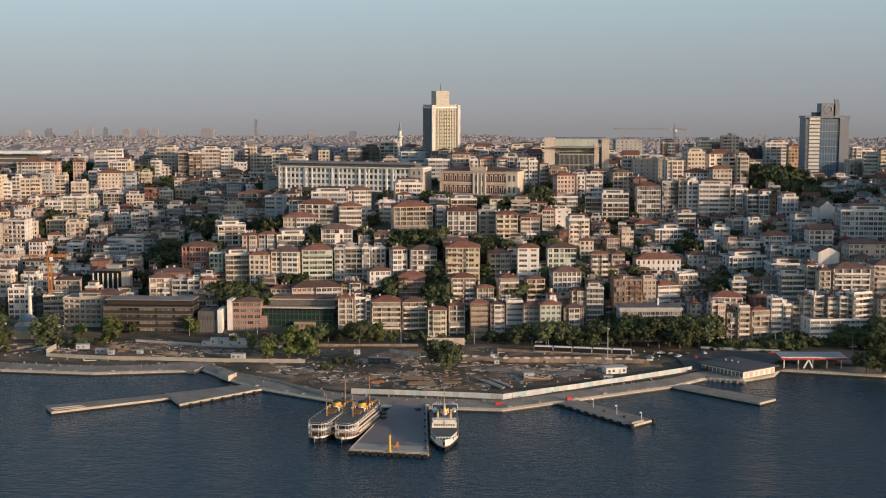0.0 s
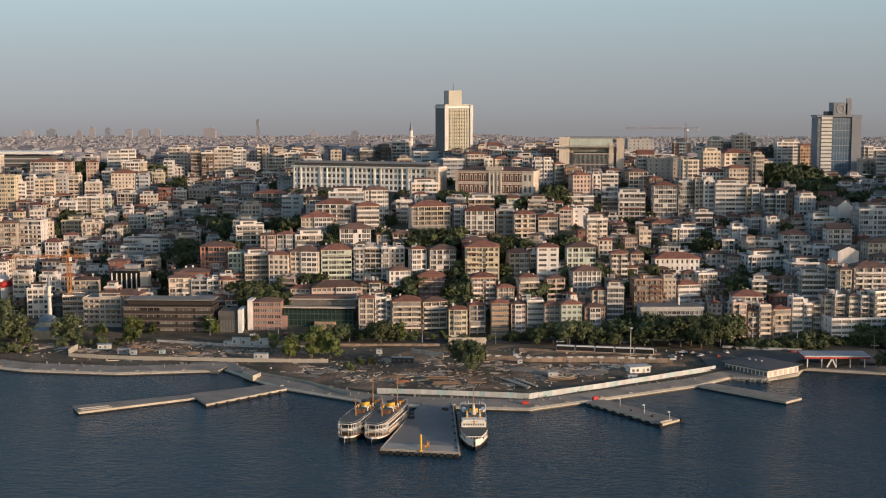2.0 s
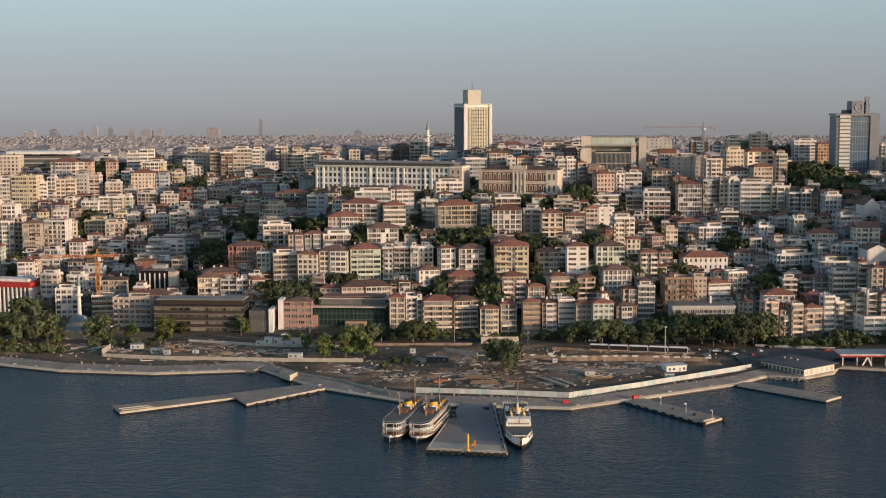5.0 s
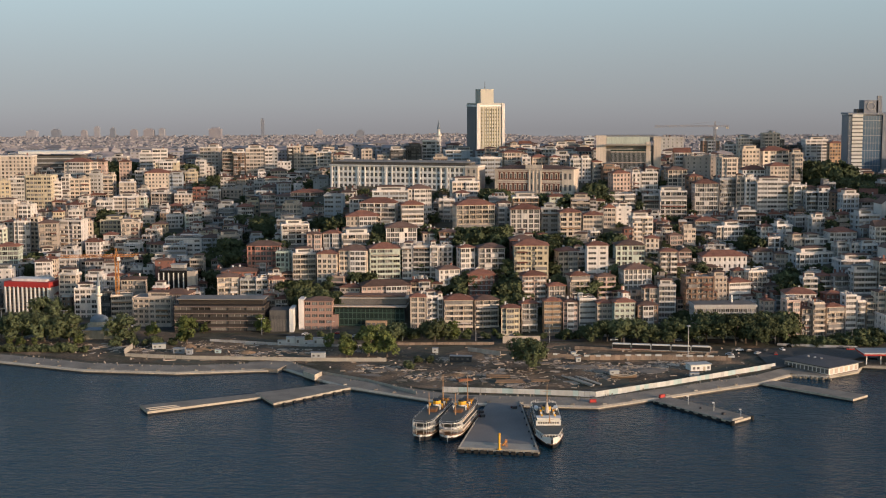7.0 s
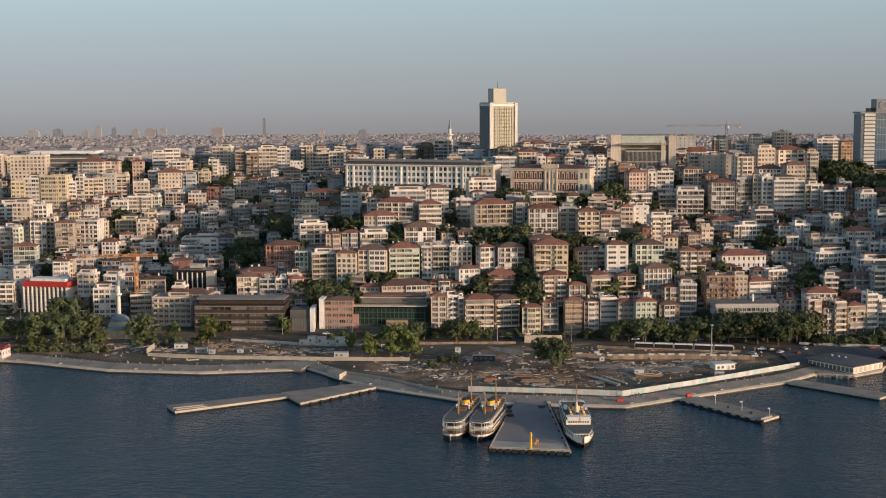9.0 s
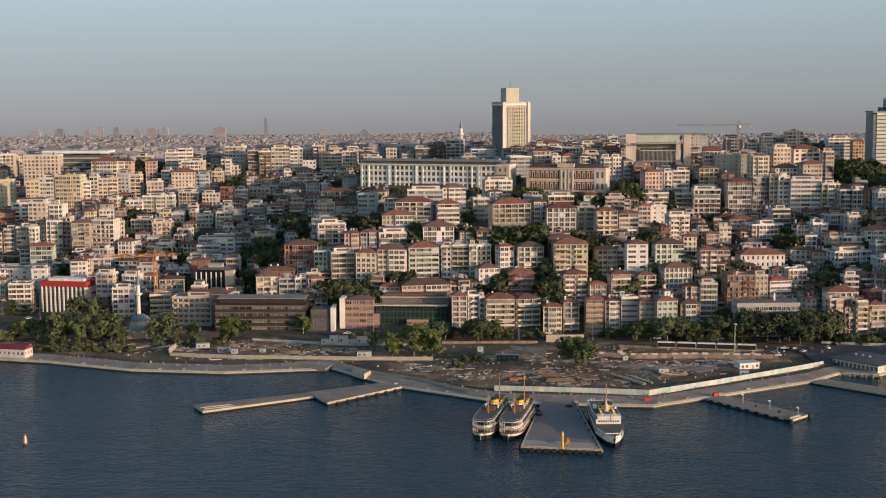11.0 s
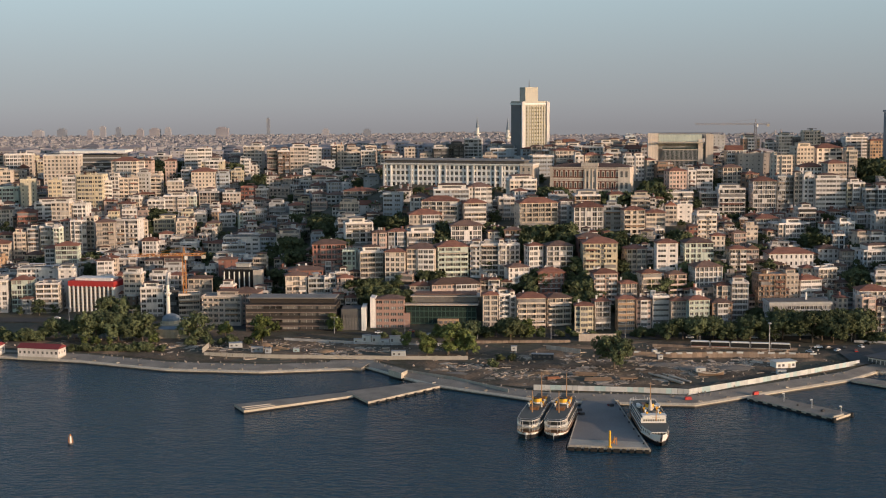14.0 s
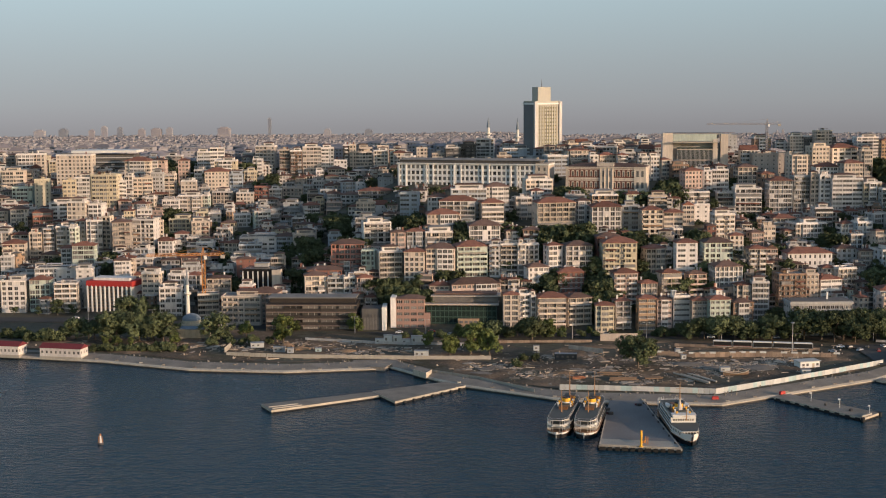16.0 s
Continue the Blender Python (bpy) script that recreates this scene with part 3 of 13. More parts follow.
block(22.5, 730.5, 22.4, 9.2, 8.0, 5, "white", "flat", "strip")
block(-9.8, 731.0, 20.0, 9.0, 8.0, 11, "white", "hip", "band")
block(13.1, 731.1, 20.8, 8.1, 8.0, -2, "pink", "hip", "plain")
block(-49.5, 733.7, 21.6, 16.1, 12.8, 5, "cream", "hip", "band")
block(44.0, 734.3, 25.6, 3.5, 8.0, 14, "white", "hip", "blank")
block(-72.4, 734.9, 23.2, 8.5, 8.0, 2, "cream", "hip", "grid")
block(-59.7, 736.1, 22.0, 3.0, 8.0, 8, "white", "flat", "bay")
block(-33.5, 736.6, 21.1, 13.8, 11.0, 14, "cream", "hip", "band")
block(67.7, 737.0, 29.1, 9.4, 8.0, -2, "white", "deck", "grid")
block(-64.4, 737.6, 22.8, 6.4, 8.0, 11, "white", "flat", "bay")
block(178.2, 738.7, 36.5, 13.0, 10.4, 2, "grey", "deck", "band")
block(59.0, 739.3, 27.4, 8.2, 8.0, 5, "cream", "hip", "bay")
block(86.3, 740.2, 33.0, 15.8, 12.6, 5, "brown", "flat", "bay")
block(6.3, 744.7, 27.9, 9.7, 8.0, 11, "beige", "hip", "grid")
block(149.7, 746.1, 31.7, 8.1, 8.0, 2, "grey", "flat", "band")
block(168.0, 747.2, 32.9, 9.1, 8.0, 5, "grey", "hip", "band")
block(99.6, 748.5, 32.1, 7.3, 8.0, 8, "beige", "flat", "plain")
block(-6.3, 748.6, 33.3, 13.7, 11.0, 8, "pink", "hip", "bay")
block(19.7, 749.0, 33.2, 11.6, 9.2, 14, "cream", "hip", "band")
block(122.1, 749.3, 23.2, 2.1, 8.0, 14, "greenish", "hip", "plain")
block(111.4, 752.4, 28.7, 13.2, 10.5, 14, "white", "hip", "strip")
block(160.3, 753.2, 32.1, 7.5, 8.0, 8, "bluegrey", "hip", "band")
block(53.1, 753.6, 36.1, 16.3, 13.0, 8, "white", "hip", "grid")
block(35.3, 753.6, 31.9, 10.5, 8.4, 11, "pink", "hip", "band")
block(-227.9, 755.8, 19.4, 22.7, 15.0, -3, "beige", "flat", "bay")
block(-91.5, 759.1, 25.9, 28.7, 15.0, 11, "pink", "hip", "plain")
block(-215.8, 760.8, 21.0, 16.7, 13.4, -6, "pink", "hip", "plain")
block(-113.0, 762.0, 24.7, 11.6, 9.3, -6, "cream", "hip", "plain")
block(-36.5, 762.1, 32.0, 15.1, 12.1, 5, "brick", "hip", "plain")
block(123.9, 764.1, 33.2, 11.5, 9.2, 14, "cream", "flat", "bay")
block(-55.1, 766.2, 34.6, 12.4, 9.9, 14, "white", "hip", "plain")
block(31.4, 767.6, 48.3, 12.4, 9.9, 2, "white", "hip", "strip")
block(114.5, 768.5, 33.1, 7.7, 8.0, 5, "cream", "hip", "plain")
block(-157.0, 769.8, 28.4, 9.2, 8.0, 11, "pink", "hip", "bay")
block(73.2, 770.8, 44.3, 10.0, 8.0, 2, "beige", "hip", "bay")
block(-166.0, 772.0, 28.1, 6.9, 8.0, 11, "white", "flat", "bay")
block(-249.9, 772.9, 18.3, 12.3, 9.8, 11, "cream", "flat", "band")
block(-174.5, 773.0, 27.8, 9.4, 8.0, 2, "grey", "flat", "band")
block(185.6, 773.1, 38.2, 23.8, 15.0, 5, "bluegrey", "flat", "strip")
block(-6.9, 773.5, 47.7, 20.1, 15.0, 2, "yellow", "hip", "bay")
block(-186.3, 773.6, 29.2, 12.7, 10.1, 8, "cream", "hip", "bay")
block(-227.9, 774.8, 23.1, 7.7, 8.0, -6, "salmon", "flat", "blank")
block(51.5, 776.8, 47.2, 16.8, 13.4, 2, "greenish", "hip", "grid")
block(-128.1, 778.9, 42.4, 11.9, 9.5, -6, "cream", "hip", "plain")
block(-64.3, 778.9, 46.5, 4.8, 8.0, 5, "white", "flat", "bay")
block(-112.5, 779.8, 44.2, 17.3, 13.9, -6, "cream", "hip", "bay")
block(-30.1, 780.3, 45.4, 15.5, 12.4, 8, "white", "hip", "band")
block(-71.9, 780.5, 46.3, 9.9, 8.0, 2, "white", "flat", "band")
block(15.5, 780.6, 43.5, 12.4, 9.9, 14, "cream", "hip", "bay")
block(-93.6, 780.7, 45.2, 18.3, 14.7, 8, "greenish", "hip", "band")
block(-80.3, 781.0, 45.7, 6.2, 8.0, -6, "white", "flat", "bay")
block(-44.6, 781.2, 45.6, 9.5, 8.0, 14, "white", "hip", "bay")
block(-142.3, 785.1, 41.7, 13.7, 11.0, 11, "cream", "flat", "band")
block(-275.4, 786.5, 20.3, 13.3, 10.6, 8, "white", "flat", "grid")
block(-246.2, 786.9, 25.9, 14.1, 11.3, 8, "beige", "low", "bay")
block(-182.4, 787.6, 30.5, 20.9, 15.0, 5, "brick", "low", "plain")
block(-262.5, 788.3, 18.2, 6.7, 8.0, 8, "dark", "flat", "bay")
block(-11.6, 789.3, 49.4, 14.5, 11.6, 2, "brick", "hip", "plain")
block(-57.8, 789.4, 45.2, 8.6, 8.0, 11, "white", "flat", "bay")
block(-156.4, 791.7, 41.7, 8.1, 8.0, -6, "greenish", "flat", "bay")
block(86.6, 794.2, 41.4, 7.8, 8.0, -2, "pink", "gable", "plain")
block(164.6, 794.7, 40.0, 24.5, 15.0, 14, "bluegrey", "deck", "bay")
block(181.7, 794.7, 44.0, 8.3, 8.0, 14, "grey", "flat", "grid")
block(-291.2, 803.2, 26.9, 11.2, 9.0, -6, "cream", "flat", "plain")
block(-275.9, 806.3, 25.6, 10.6, 8.5, -6, "white", "flat", "bay")
block(68.9, 809.4, 47.8, 8.2, 8.0, -2, "cream", "hip", "plain")
block(-139.0, 810.4, 50.7, 9.1, 8.0, 5, "pink", "hip", "plain")
block(-113.8, 811.6, 50.5, 16.9, 13.6, 8, "cream", "deck", "bay")
block(-57.0, 811.7, 51.7, 10.2, 8.2, -2, "brown", "hip", "bay")
block(137.3, 812.4, 39.1, 12.5, 10.0, 2, "grey", "hip", "plain")
block(-128.3, 812.6, 51.0, 10.8, 8.6, 2, "grey", "hip", "bay")
block(-85.5, 816.3, 54.0, 19.2, 15.0, 5, "white", "hip", "grid")
block(187.3, 816.7, 50.5, 16.6, 13.3, 2, "white", "hip", "plain")
block(-67.6, 817.0, 50.4, 9.1, 8.0, 8, "beige", "hip", "plain")
block(205.3, 819.4, 52.9, 11.4, 9.1, 8, "bluegrey", "hip", "bay")
block(172.1, 819.5, 45.9, 14.7, 11.7, 5, "white", "flat", "bay")
block(55.4, 820.5, 52.6, 5.4, 8.0, 2, "brick", "hip", "plain")
block(-337.1, 820.7, 27.4, 9.6, 8.0, 2, "white", "flat", "blank")
block(-152.5, 824.4, 55.2, 17.3, 13.9, 11, "white", "deck", "band")
block(146.9, 824.6, 46.2, 7.7, 8.0, 5, "bluegrey", "flat", "grid")
block(205.8, 825.5, 60.2, 14.5, 11.6, 14, "bluegrey", "flat", "strip")
block(65.7, 830.8, 58.7, 13.1, 10.5, 8, "cream", "flat", "bay")
block(20.4, 831.4, 61.9, 13.4, 10.8, 5, "cream", "hip", "band")
block(-8.0, 835.1, 63.6, 18.6, 14.9, 2, "white", "hip", "grid")
block(176.9, 835.9, 57.3, 8.1, 8.0, 8, "grey", "flat", "plain")
block(87.4, 836.7, 46.6, 9.0, 8.0, 8, "pink", "hip", "bay")
block(-317.3, 836.8, 30.7, 10.1, 8.1, 5, "white", "hip", "plain")
block(-111.6, 837.7, 59.2, 20.3, 15.0, 5, "cream", "hip", "plain")
block(-39.2, 842.2, 65.9, 24.9, 15.0, 11, "cream", "hip", "band")
block(8.1, 843.5, 63.2, 11.2, 8.9, -2, "grey", "flat", "band")
block(157.7, 844.0, 52.0, 10.6, 8.5, 14, "bluegrey", "flat", "plain")
block(35.6, 844.2, 59.0, 12.3, 9.9, -2, "cream", "hip", "strip")
block(-316.1, 844.5, 31.4, 10.2, 8.2, 5, "cream", "hip", "plain")
block(-79.8, 845.3, 65.8, 14.4, 11.5, 8, "cream", "hip", "band")
block(148.1, 848.6, 50.9, 8.9, 8.0, 14, "white", "hip", "bay")
block(-102.7, 849.9, 66.7, 23.0, 15.0, -6, "white", "hip", "band")
block(98.4, 850.1, 49.2, 7.6, 8.0, 2, "cream", "flat", "plain")
block(-20.8, 853.5, 66.1, 8.9, 8.0, 5, "grey", "hip", "bay")
block(-7.0, 854.0, 69.4, 16.6, 13.3, 2, "orange", "flat", "band")
block(171.8, 857.1, 56.2, 12.6, 10.1, 11, "grey", "flat", "bay")
block(112.9, 858.4, 45.4, 5.9, 8.0, 11, "beige", "hip", "bay")
block(127.5, 858.9, 49.9, 21.9, 15.0, 14, "cream", "deck", "bay")
block(-95.1, 859.3, 73.3, 22.9, 15.0, 2, "bluegrey", "flat", "strip")
block(47.9, 860.2, 62.2, 7.7, 8.0, -2, "cream", "gable", "plain")
block(-115.7, 863.9, 68.1, 12.8, 10.3, -6, "white", "hip", "plain")
block(-350.3, 867.2, 36.9, 14.4, 11.5, 5, "greenish", "hip", "grid")
block(205.9, 867.5, 69.8, 10.9, 8.7, 8, "bluegrey", "flat", "plain")
block(58.1, 868.5, 61.7, 10.3, 8.3, 5, "white", "flat", "blank")
block(-76.0, 871.5, 74.2, 15.4, 12.3, 8, "white", "hip", "plain")
block(220.2, 871.6, 64.7, 13.1, 10.5, 14, "grey", "hip", "strip")
block(113.6, 874.0, 52.0, 15.1, 12.1, -2, "cream", "hip", "band")
block(-58.3, 876.3, 66.2, 10.7, 8.6, 2, "cream", "flat", "bay")
block(-241.0, 877.7, 35.6, 15.4, 12.3, 8, "bluegrey", "flat", "band")
block(206.3, 881.5, 70.0, 14.9, 11.9, 14, "brown", "hip", "plain")
block(-134.8, 886.8, 68.8, 12.8, 10.3, -3, "bluegrey", "flat", "strip")
block(194.7, 887.2, 69.9, 9.5, 8.0, 5, "white", "flat", "grid")
block(186.3, 889.5, 69.7, 7.9, 8.0, 2, "grey", "flat", "bay")
block(-238.1, 891.7, 39.0, 24.7, 15.0, 2, "white", "flat", "strip")
block(-332.3, 897.9, 49.4, 12.6, 10.1, 11, "beige", "hip", "bay")
block(178.5, 898.0, 73.4, 12.4, 9.9, 5, "ochre", "flat", "bay")
block(162.2, 900.0, 75.9, 20.3, 15.0, -2, "white", "deck", "strip")
block(-367.3, 901.1, 45.3, 4.4, 8.0, -6, "greenish", "flat", "bay")
block(-47.7, 902.4, 69.0, 9.1, 8.0, 8, "white", "hip", "plain")
block(95.8, 902.9, 69.4, 18.1, 14.5, -2, "white", "flat", "band")
block(148.8, 906.5, 78.1, 7.5, 8.0, 8, "white", "flat", "bay")
block(-353.4, 906.5, 49.6, 10.6, 8.5, 11, "white", "flat", "bay")
block(-304.7, 907.2, 35.4, 10.4, 8.3, -6, "white", "hip", "plain")
block(61.3, 908.3, 66.9, 18.9, 15.0, 8, "cream", "flat", "bay")
block(142.4, 908.6, 77.6, 5.6, 8.0, -2, "beige", "flat", "plain")
block(119.4, 908.9, 74.5, 16.0, 12.8, 2, "white", "hip", "grid")
block(-277.9, 909.9, 33.7, 12.0, 9.6, -3, "white", "flat", "band")
block(-364.1, 910.4, 49.2, 6.8, 8.0, -6, "grey", "hip", "plain")
block(82.2, 910.7, 66.3, 11.7, 9.4, -2, "cream", "flat", "band")
block(-321.0, 911.0, 49.7, 15.7, 12.6, -6, "white", "flat", "bay")
block(134.3, 911.6, 77.1, 11.4, 9.2, 8, "grey", "flat", "bay")
block(-347.2, 913.7, 51.5, 5.7, 8.0, -6, "cream", "flat", "bay")
block(170.0, 914.0, 86.0, 13.8, 11.0, 11, "beige", "hip", "plain")
block(-45.6, 916.4, 75.5, 19.1, 15.0, 8, "cream", "flat", "plain")
block(154.9, 921.7, 83.0, 17.2, 13.8, -2, "white", "hip", "plain")
block(-157.5, 922.1, 58.2, 10.0, 8.0, -6, "white", "gable", "blank")
block(-333.7, 924.1, 54.9, 6.5, 8.0, 2, "ochre", "low", "plain")
block(-313.6, 926.0, 47.1, 7.4, 8.0, 11, "cream", "flat", "plain")
block(-371.3, 926.3, 60.8, 12.9, 10.3, -3, "cream", "flat", "plain")
block(-359.9, 929.8, 59.1, 11.9, 9.6, -6, "white", "flat", "bay")
block(-285.1, 933.9, 45.7, 12.7, 10.1, 11, "cream", "deck", "bay")
block(64.2, 935.0, 80.1, 12.9, 10.3, 14, "pink", "hip", "plain")
block(116.6, 936.5, 77.6, 9.9, 8.0, 14, "brown", "hip", "plain")
block(75.5, 943.8, 79.3, 6.1, 8.0, 5, "white", "flat", "bay")
block(85.4, 947.4, 79.7, 11.5, 9.2, 2, "white", "flat", "plain")
block(-303.7, 950.8, 46.0, 15.3, 12.2, 2, "yellow", "flat", "plain")
block(-329.3, 952.6, 52.9, 10.4, 8.3, 11, "white", "flat", "plain")
block(-269.6, 954.9, 42.9, 9.9, 8.0, -6, "ochre", "hip", "plain")
block(106.8, 956.7, 81.1, 14.1, 11.3, 8, "cream", "hip", "grid")
block(145.5, 958.3, 89.1, 14.3, 11.5, 11, "cream", "flat", "plain")
block(159.6, 959.2, 95.2, 13.4, 10.7, 14, "cream", "flat", "plain")
block(193.6, 961.9, 92.2, 8.2, 8.0, -2, "cream", "flat", "plain")
block(60.7, 971.2, 81.9, 12.2, 9.8, 5, "brown", "flat", "bay")
block(-261.5, 971.7, 47.4, 12.0, 9.6, 11, "white", "flat", "plain")
block(180.5, 971.7, 93.9, 20.5, 15.0, 14, "cream", "hip", "strip")
block(35.5, 979.1, 87.8, 8.4, 8.0, 2, "white", "flat", "bay")
block(43.3, 979.2, 87.8, 6.7, 8.0, 11, "white", "flat", "plain")
block(-391.4, 979.6, 72.4, 9.4, 8.0, 11, "ochre", "flat", "plain")
block(51.1, 979.9, 85.6, 7.2, 8.0, 11, "cream", "hip", "plain")
block(-164.0, 980.6, 63.8, 24.6, 15.0, -3, "grey", "low", "band")
block(-332.8, 985.2, 58.6, 6.2, 8.0, -6, "cream", "flat", "plain")
block(20.5, 985.8, 89.0, 7.6, 8.0, 5, "white", "hip", "bay")
block(-284.7, 986.0, 46.9, 9.3, 8.0, 8, "cream", "flat", "plain")
block(-294.4, 986.2, 47.8, 8.6, 8.0, 2, "yellow", "flat", "plain")
block(-0.8, 987.6, 88.5, 6.6, 8.0, 2, "white", "flat", "bay")
block(-318.1, 988.6, 56.8, 12.2, 9.8, 8, "white", "flat", "bay")
block(130.7, 989.1, 88.8, 26.5, 15.0, -2, "beige", "flat", "blank")
block(9.8, 992.6, 88.7, 12.3, 9.9, 14, "cream", "hip", "plain")
block(-385.2, 992.7, 73.7, 11.3, 9.0, 8, "grey", "flat", "plain")
block(-274.9, 993.2, 47.8, 4.9, 8.0, -6, "orange", "flat", "plain")
block(-369.5, 993.3, 75.5, 19.8, 15.0, -3, "yellow", "flat", "plain")
block(-196.0, 994.3, 54.2, 11.5, 9.2, -3, "pink", "flat", "band")
block(-212.8, 995.1, 52.0, 12.1, 9.7, 8, "grey", "hip", "bay")
block(-26.9, 996.3, 87.9, 16.4, 13.1, 14, "bluegrey", "flat", "strip")
block(-241.5, 996.5, 48.7, 10.9, 8.7, 8, "grey", "flat", "bay")
block(-358.1, 1000.9, 70.5, 7.4, 8.0, 11, "white", "flat", "bay")
block(-182.5, 1001.4, 59.4, 16.5, 13.2, 8, "grey", "low", "plain")
block(117.6, 1003.1, 91.3, 12.9, 10.3, -2, "cream", "gable", "plain")
block(-229.3, 1006.7, 52.5, 13.1, 10.5, -6, "grey", "flat", "band")
block(-10.1, 1007.7, 91.6, 17.1, 13.7, 11, "cream", "low", "plain")
block(-307.8, 1008.7, 58.5, 17.6, 14.1, 5, "cream", "flat", "bay")
block(-298.5, 1019.3, 57.9, 5.6, 8.0, -6, "greenish", "flat", "plain")
block(-158.4, 1022.0, 70.2, 11.8, 9.4, -3, "grey", "flat", "blank")
block(-272.7, 1025.2, 50.4, 9.5, 8.0, 5, "brown", "hip", "bay")
block(-358.4, 1025.4, 72.6, 6.3, 8.0, 2, "white", "flat", "plain")
block(-348.6, 1029.1, 70.9, 15.1, 12.1, 11, "cream", "flat", "bay")
block(-340.6, 1045.5, 73.9, 9.3, 8.0, 5, "grey", "flat", "plain")
block(-272.3, 1052.0, 57.2, 13.7, 11.0, 2, "cream", "flat", "plain")
block(-317.3, 1052.3, 66.8, 11.9, 9.5, 5, "cream", "flat", "plain")
block(-259.6, 1056.0, 61.8, 11.5, 9.2, -3, "salmon", "flat", "bay")
block(-291.4, 1057.0, 57.7, 16.1, 12.9, -6, "cream", "flat", "grid")
block(-334.0, 1057.2, 72.0, 9.2, 8.0, -3, "cream", "flat", "band")
block(-180.4, 1061.2, 64.2, 7.7, 8.0, 11, "white", "flat", "blank")
block(-360.5, 1063.5, 82.8, 20.4, 15.0, -3, "cream", "hip", "plain")
block(-345.4, 1071.2, 82.7, 11.2, 9.0, -3, "pink", "hip", "plain")
block(-415.3, 1076.0, 87.0, 28.5, 15.0, 2, "cream", "flat", "plain")
block(-299.4, 1078.6, 72.9, 19.4, 15.0, 5, "cream", "hip", "plain")
block(-283.8, 1079.4, 70.5, 10.6, 8.5, 5, "bluegrey", "flat", "plain")
block(-237.9, 1079.5, 58.9, 16.4, 13.1, -6, "beige", "flat", "bay")
block(-225.3, 1081.4, 61.1, 7.8, 8.0, -3, "grey", "flat", "bay")
block(-316.1, 1088.9, 73.5, 7.6, 8.0, -6, "white", "flat", "plain")
block(-329.5, 1093.3, 81.4, 8.6, 8.0, 2, "pink", "hip", "plain")
block(-294.9, 1093.4, 80.7, 17.9, 14.3, 2, "ochre", "flat", "plain")
block(-274.1, 1094.2, 71.9, 10.3, 8.2, 8, "ochre", "flat", "plain")
block(-317.5, 1119.4, 87.0, 11.0, 8.8, 11, "grey", "flat", "strip")
block(-219.2, 1119.8, 70.4, 6.5, 8.0, 11, "white", "flat", "bay")
block(-307.0, 1125.9, 89.9, 12.2, 9.8, 11, "white", "flat", "strip")
block(-205.8, 1128.1, 71.5, 13.8, 11.0, 11, "cream", "hip", "plain")
block(-241.0, 1135.0, 86.8, 10.2, 8.1, 8, "brown", "flat", "bay")
block(-251.3, 1137.2, 87.5, 8.7, 8.0, 8, "beige", "flat", "band")
block(-168.6, 1137.2, 86.4, 12.3, 9.8, 2, "cream", "flat", "plain")
block(-228.3, 1141.4, 89.7, 15.6, 12.5, 8, "beige", "flat", "plain")
block(-49.9, 1144.0, 87.2, 27.9, 15.0, 8, "bluegrey", "flat", "strip")
block(-215.7, 1148.1, 88.5, 11.6, 9.3, 8, "grey", "flat", "plain")
block(-204.6, 1150.6, 77.6, 11.6, 9.3, 5, "white", "flat", "plain")
block(-270.6, 1154.2, 90.2, 16.7, 13.3, -3, "beige", "flat", "plain")
block(-199.7, 1155.6, 90.6, 5.8, 8.0, 5, "dark", "flat", "bay")
block(-194.3, 1159.1, 90.5, 5.8, 8.0, 5, "cream", "flat", "plain")
block(-184.8, 1162.7, 84.4, 14.2, 11.4, 5, "cream", "flat", "bay")
block(-106.4, 1176.1, 86.9, 13.5, 10.8, 8, "dark", "flat", "strip")
block(-119.8, 1179.9, 81.7, 11.0, 8.8, 2, "cream", "flat", "plain")
block(-93.1, 1187.8, 88.9, 14.2, 11.3, 11, "dark", "flat", "band")
block(-77.8, 1198.0, 93.5, 16.3, 13.1, -3, "white", "flat", "grid")
block(140.4, 1215.0, 95.0, 24.2, 14.5, 4, "grey", "flat", "blank")
block(47.8, 1215.0, 84.4, 31.3, 16.0, 4, "bluegrey", "flat", "blank")
block(156.2, 1224.0, 77.6, 14.8, 8.9, 4, "beige", "flat", "plain")
block(66.9, 1224.0, 94.5, 9.6, 8.0, 4, "bluegrey", "flat", "plain")
block(-8.3, 1233.0, 82.2, 22.1, 13.3, 4, "white", "low", "plain")
block(33.2, 1233.0, 87.1, 7.9, 8.0, 4, "white", "flat", "plain")
block(236.6, 1235.0, 97.9, 15.8, 9.5, 4, "cream", "flat", "plain")
block(296.8, 1235.0, 89.0, 13.1, 8.0, 4, "orange", "hip", "plain")
block(353.2, 1235.0, 87.6, 8.7, 8.0, 4, "cream", "flat", "plain")
block(14.0, 1242.0, 83.9, 25.8, 15.5, 4, "dark", "low", "plain")
block(214.3, 1244.0, 93.2, 13.3, 8.0, 4, "beige", "flat", "plain")
block(235.9, 1244.0, 92.6, 30.0, 16.0, 4, "dark", "flat", "strip")
block(359.9, 1244.0, 60.6, 25.6, 15.3, 4, "white", "flat", "blank")
block(184.3, 1253.0, 91.1, 16.0, 9.6, 4, "brown", "flat", "plain")
block(202.2, 1253.0, 86.6, 12.5, 8.0, 4, "white", "flat", "plain")
block(283.0, 1253.0, 91.0, 21.3, 12.8, 4, "white", "flat", "strip")
block(276.4, 1262.0, 85.3, 39.4, 16.0, 4, "dark", "flat", "band")
block(371.1, 1262.0, 83.4, 12.5, 8.0, 4, "dark", "flat", "grid")
block(237.6, 700.6, 26.1, 13.4, 12.3, 12, "white", "hip", "strip")
block(196.1, 705.5, 16.9, 33.3, 15.0, 7, "white", "flat", "strip")
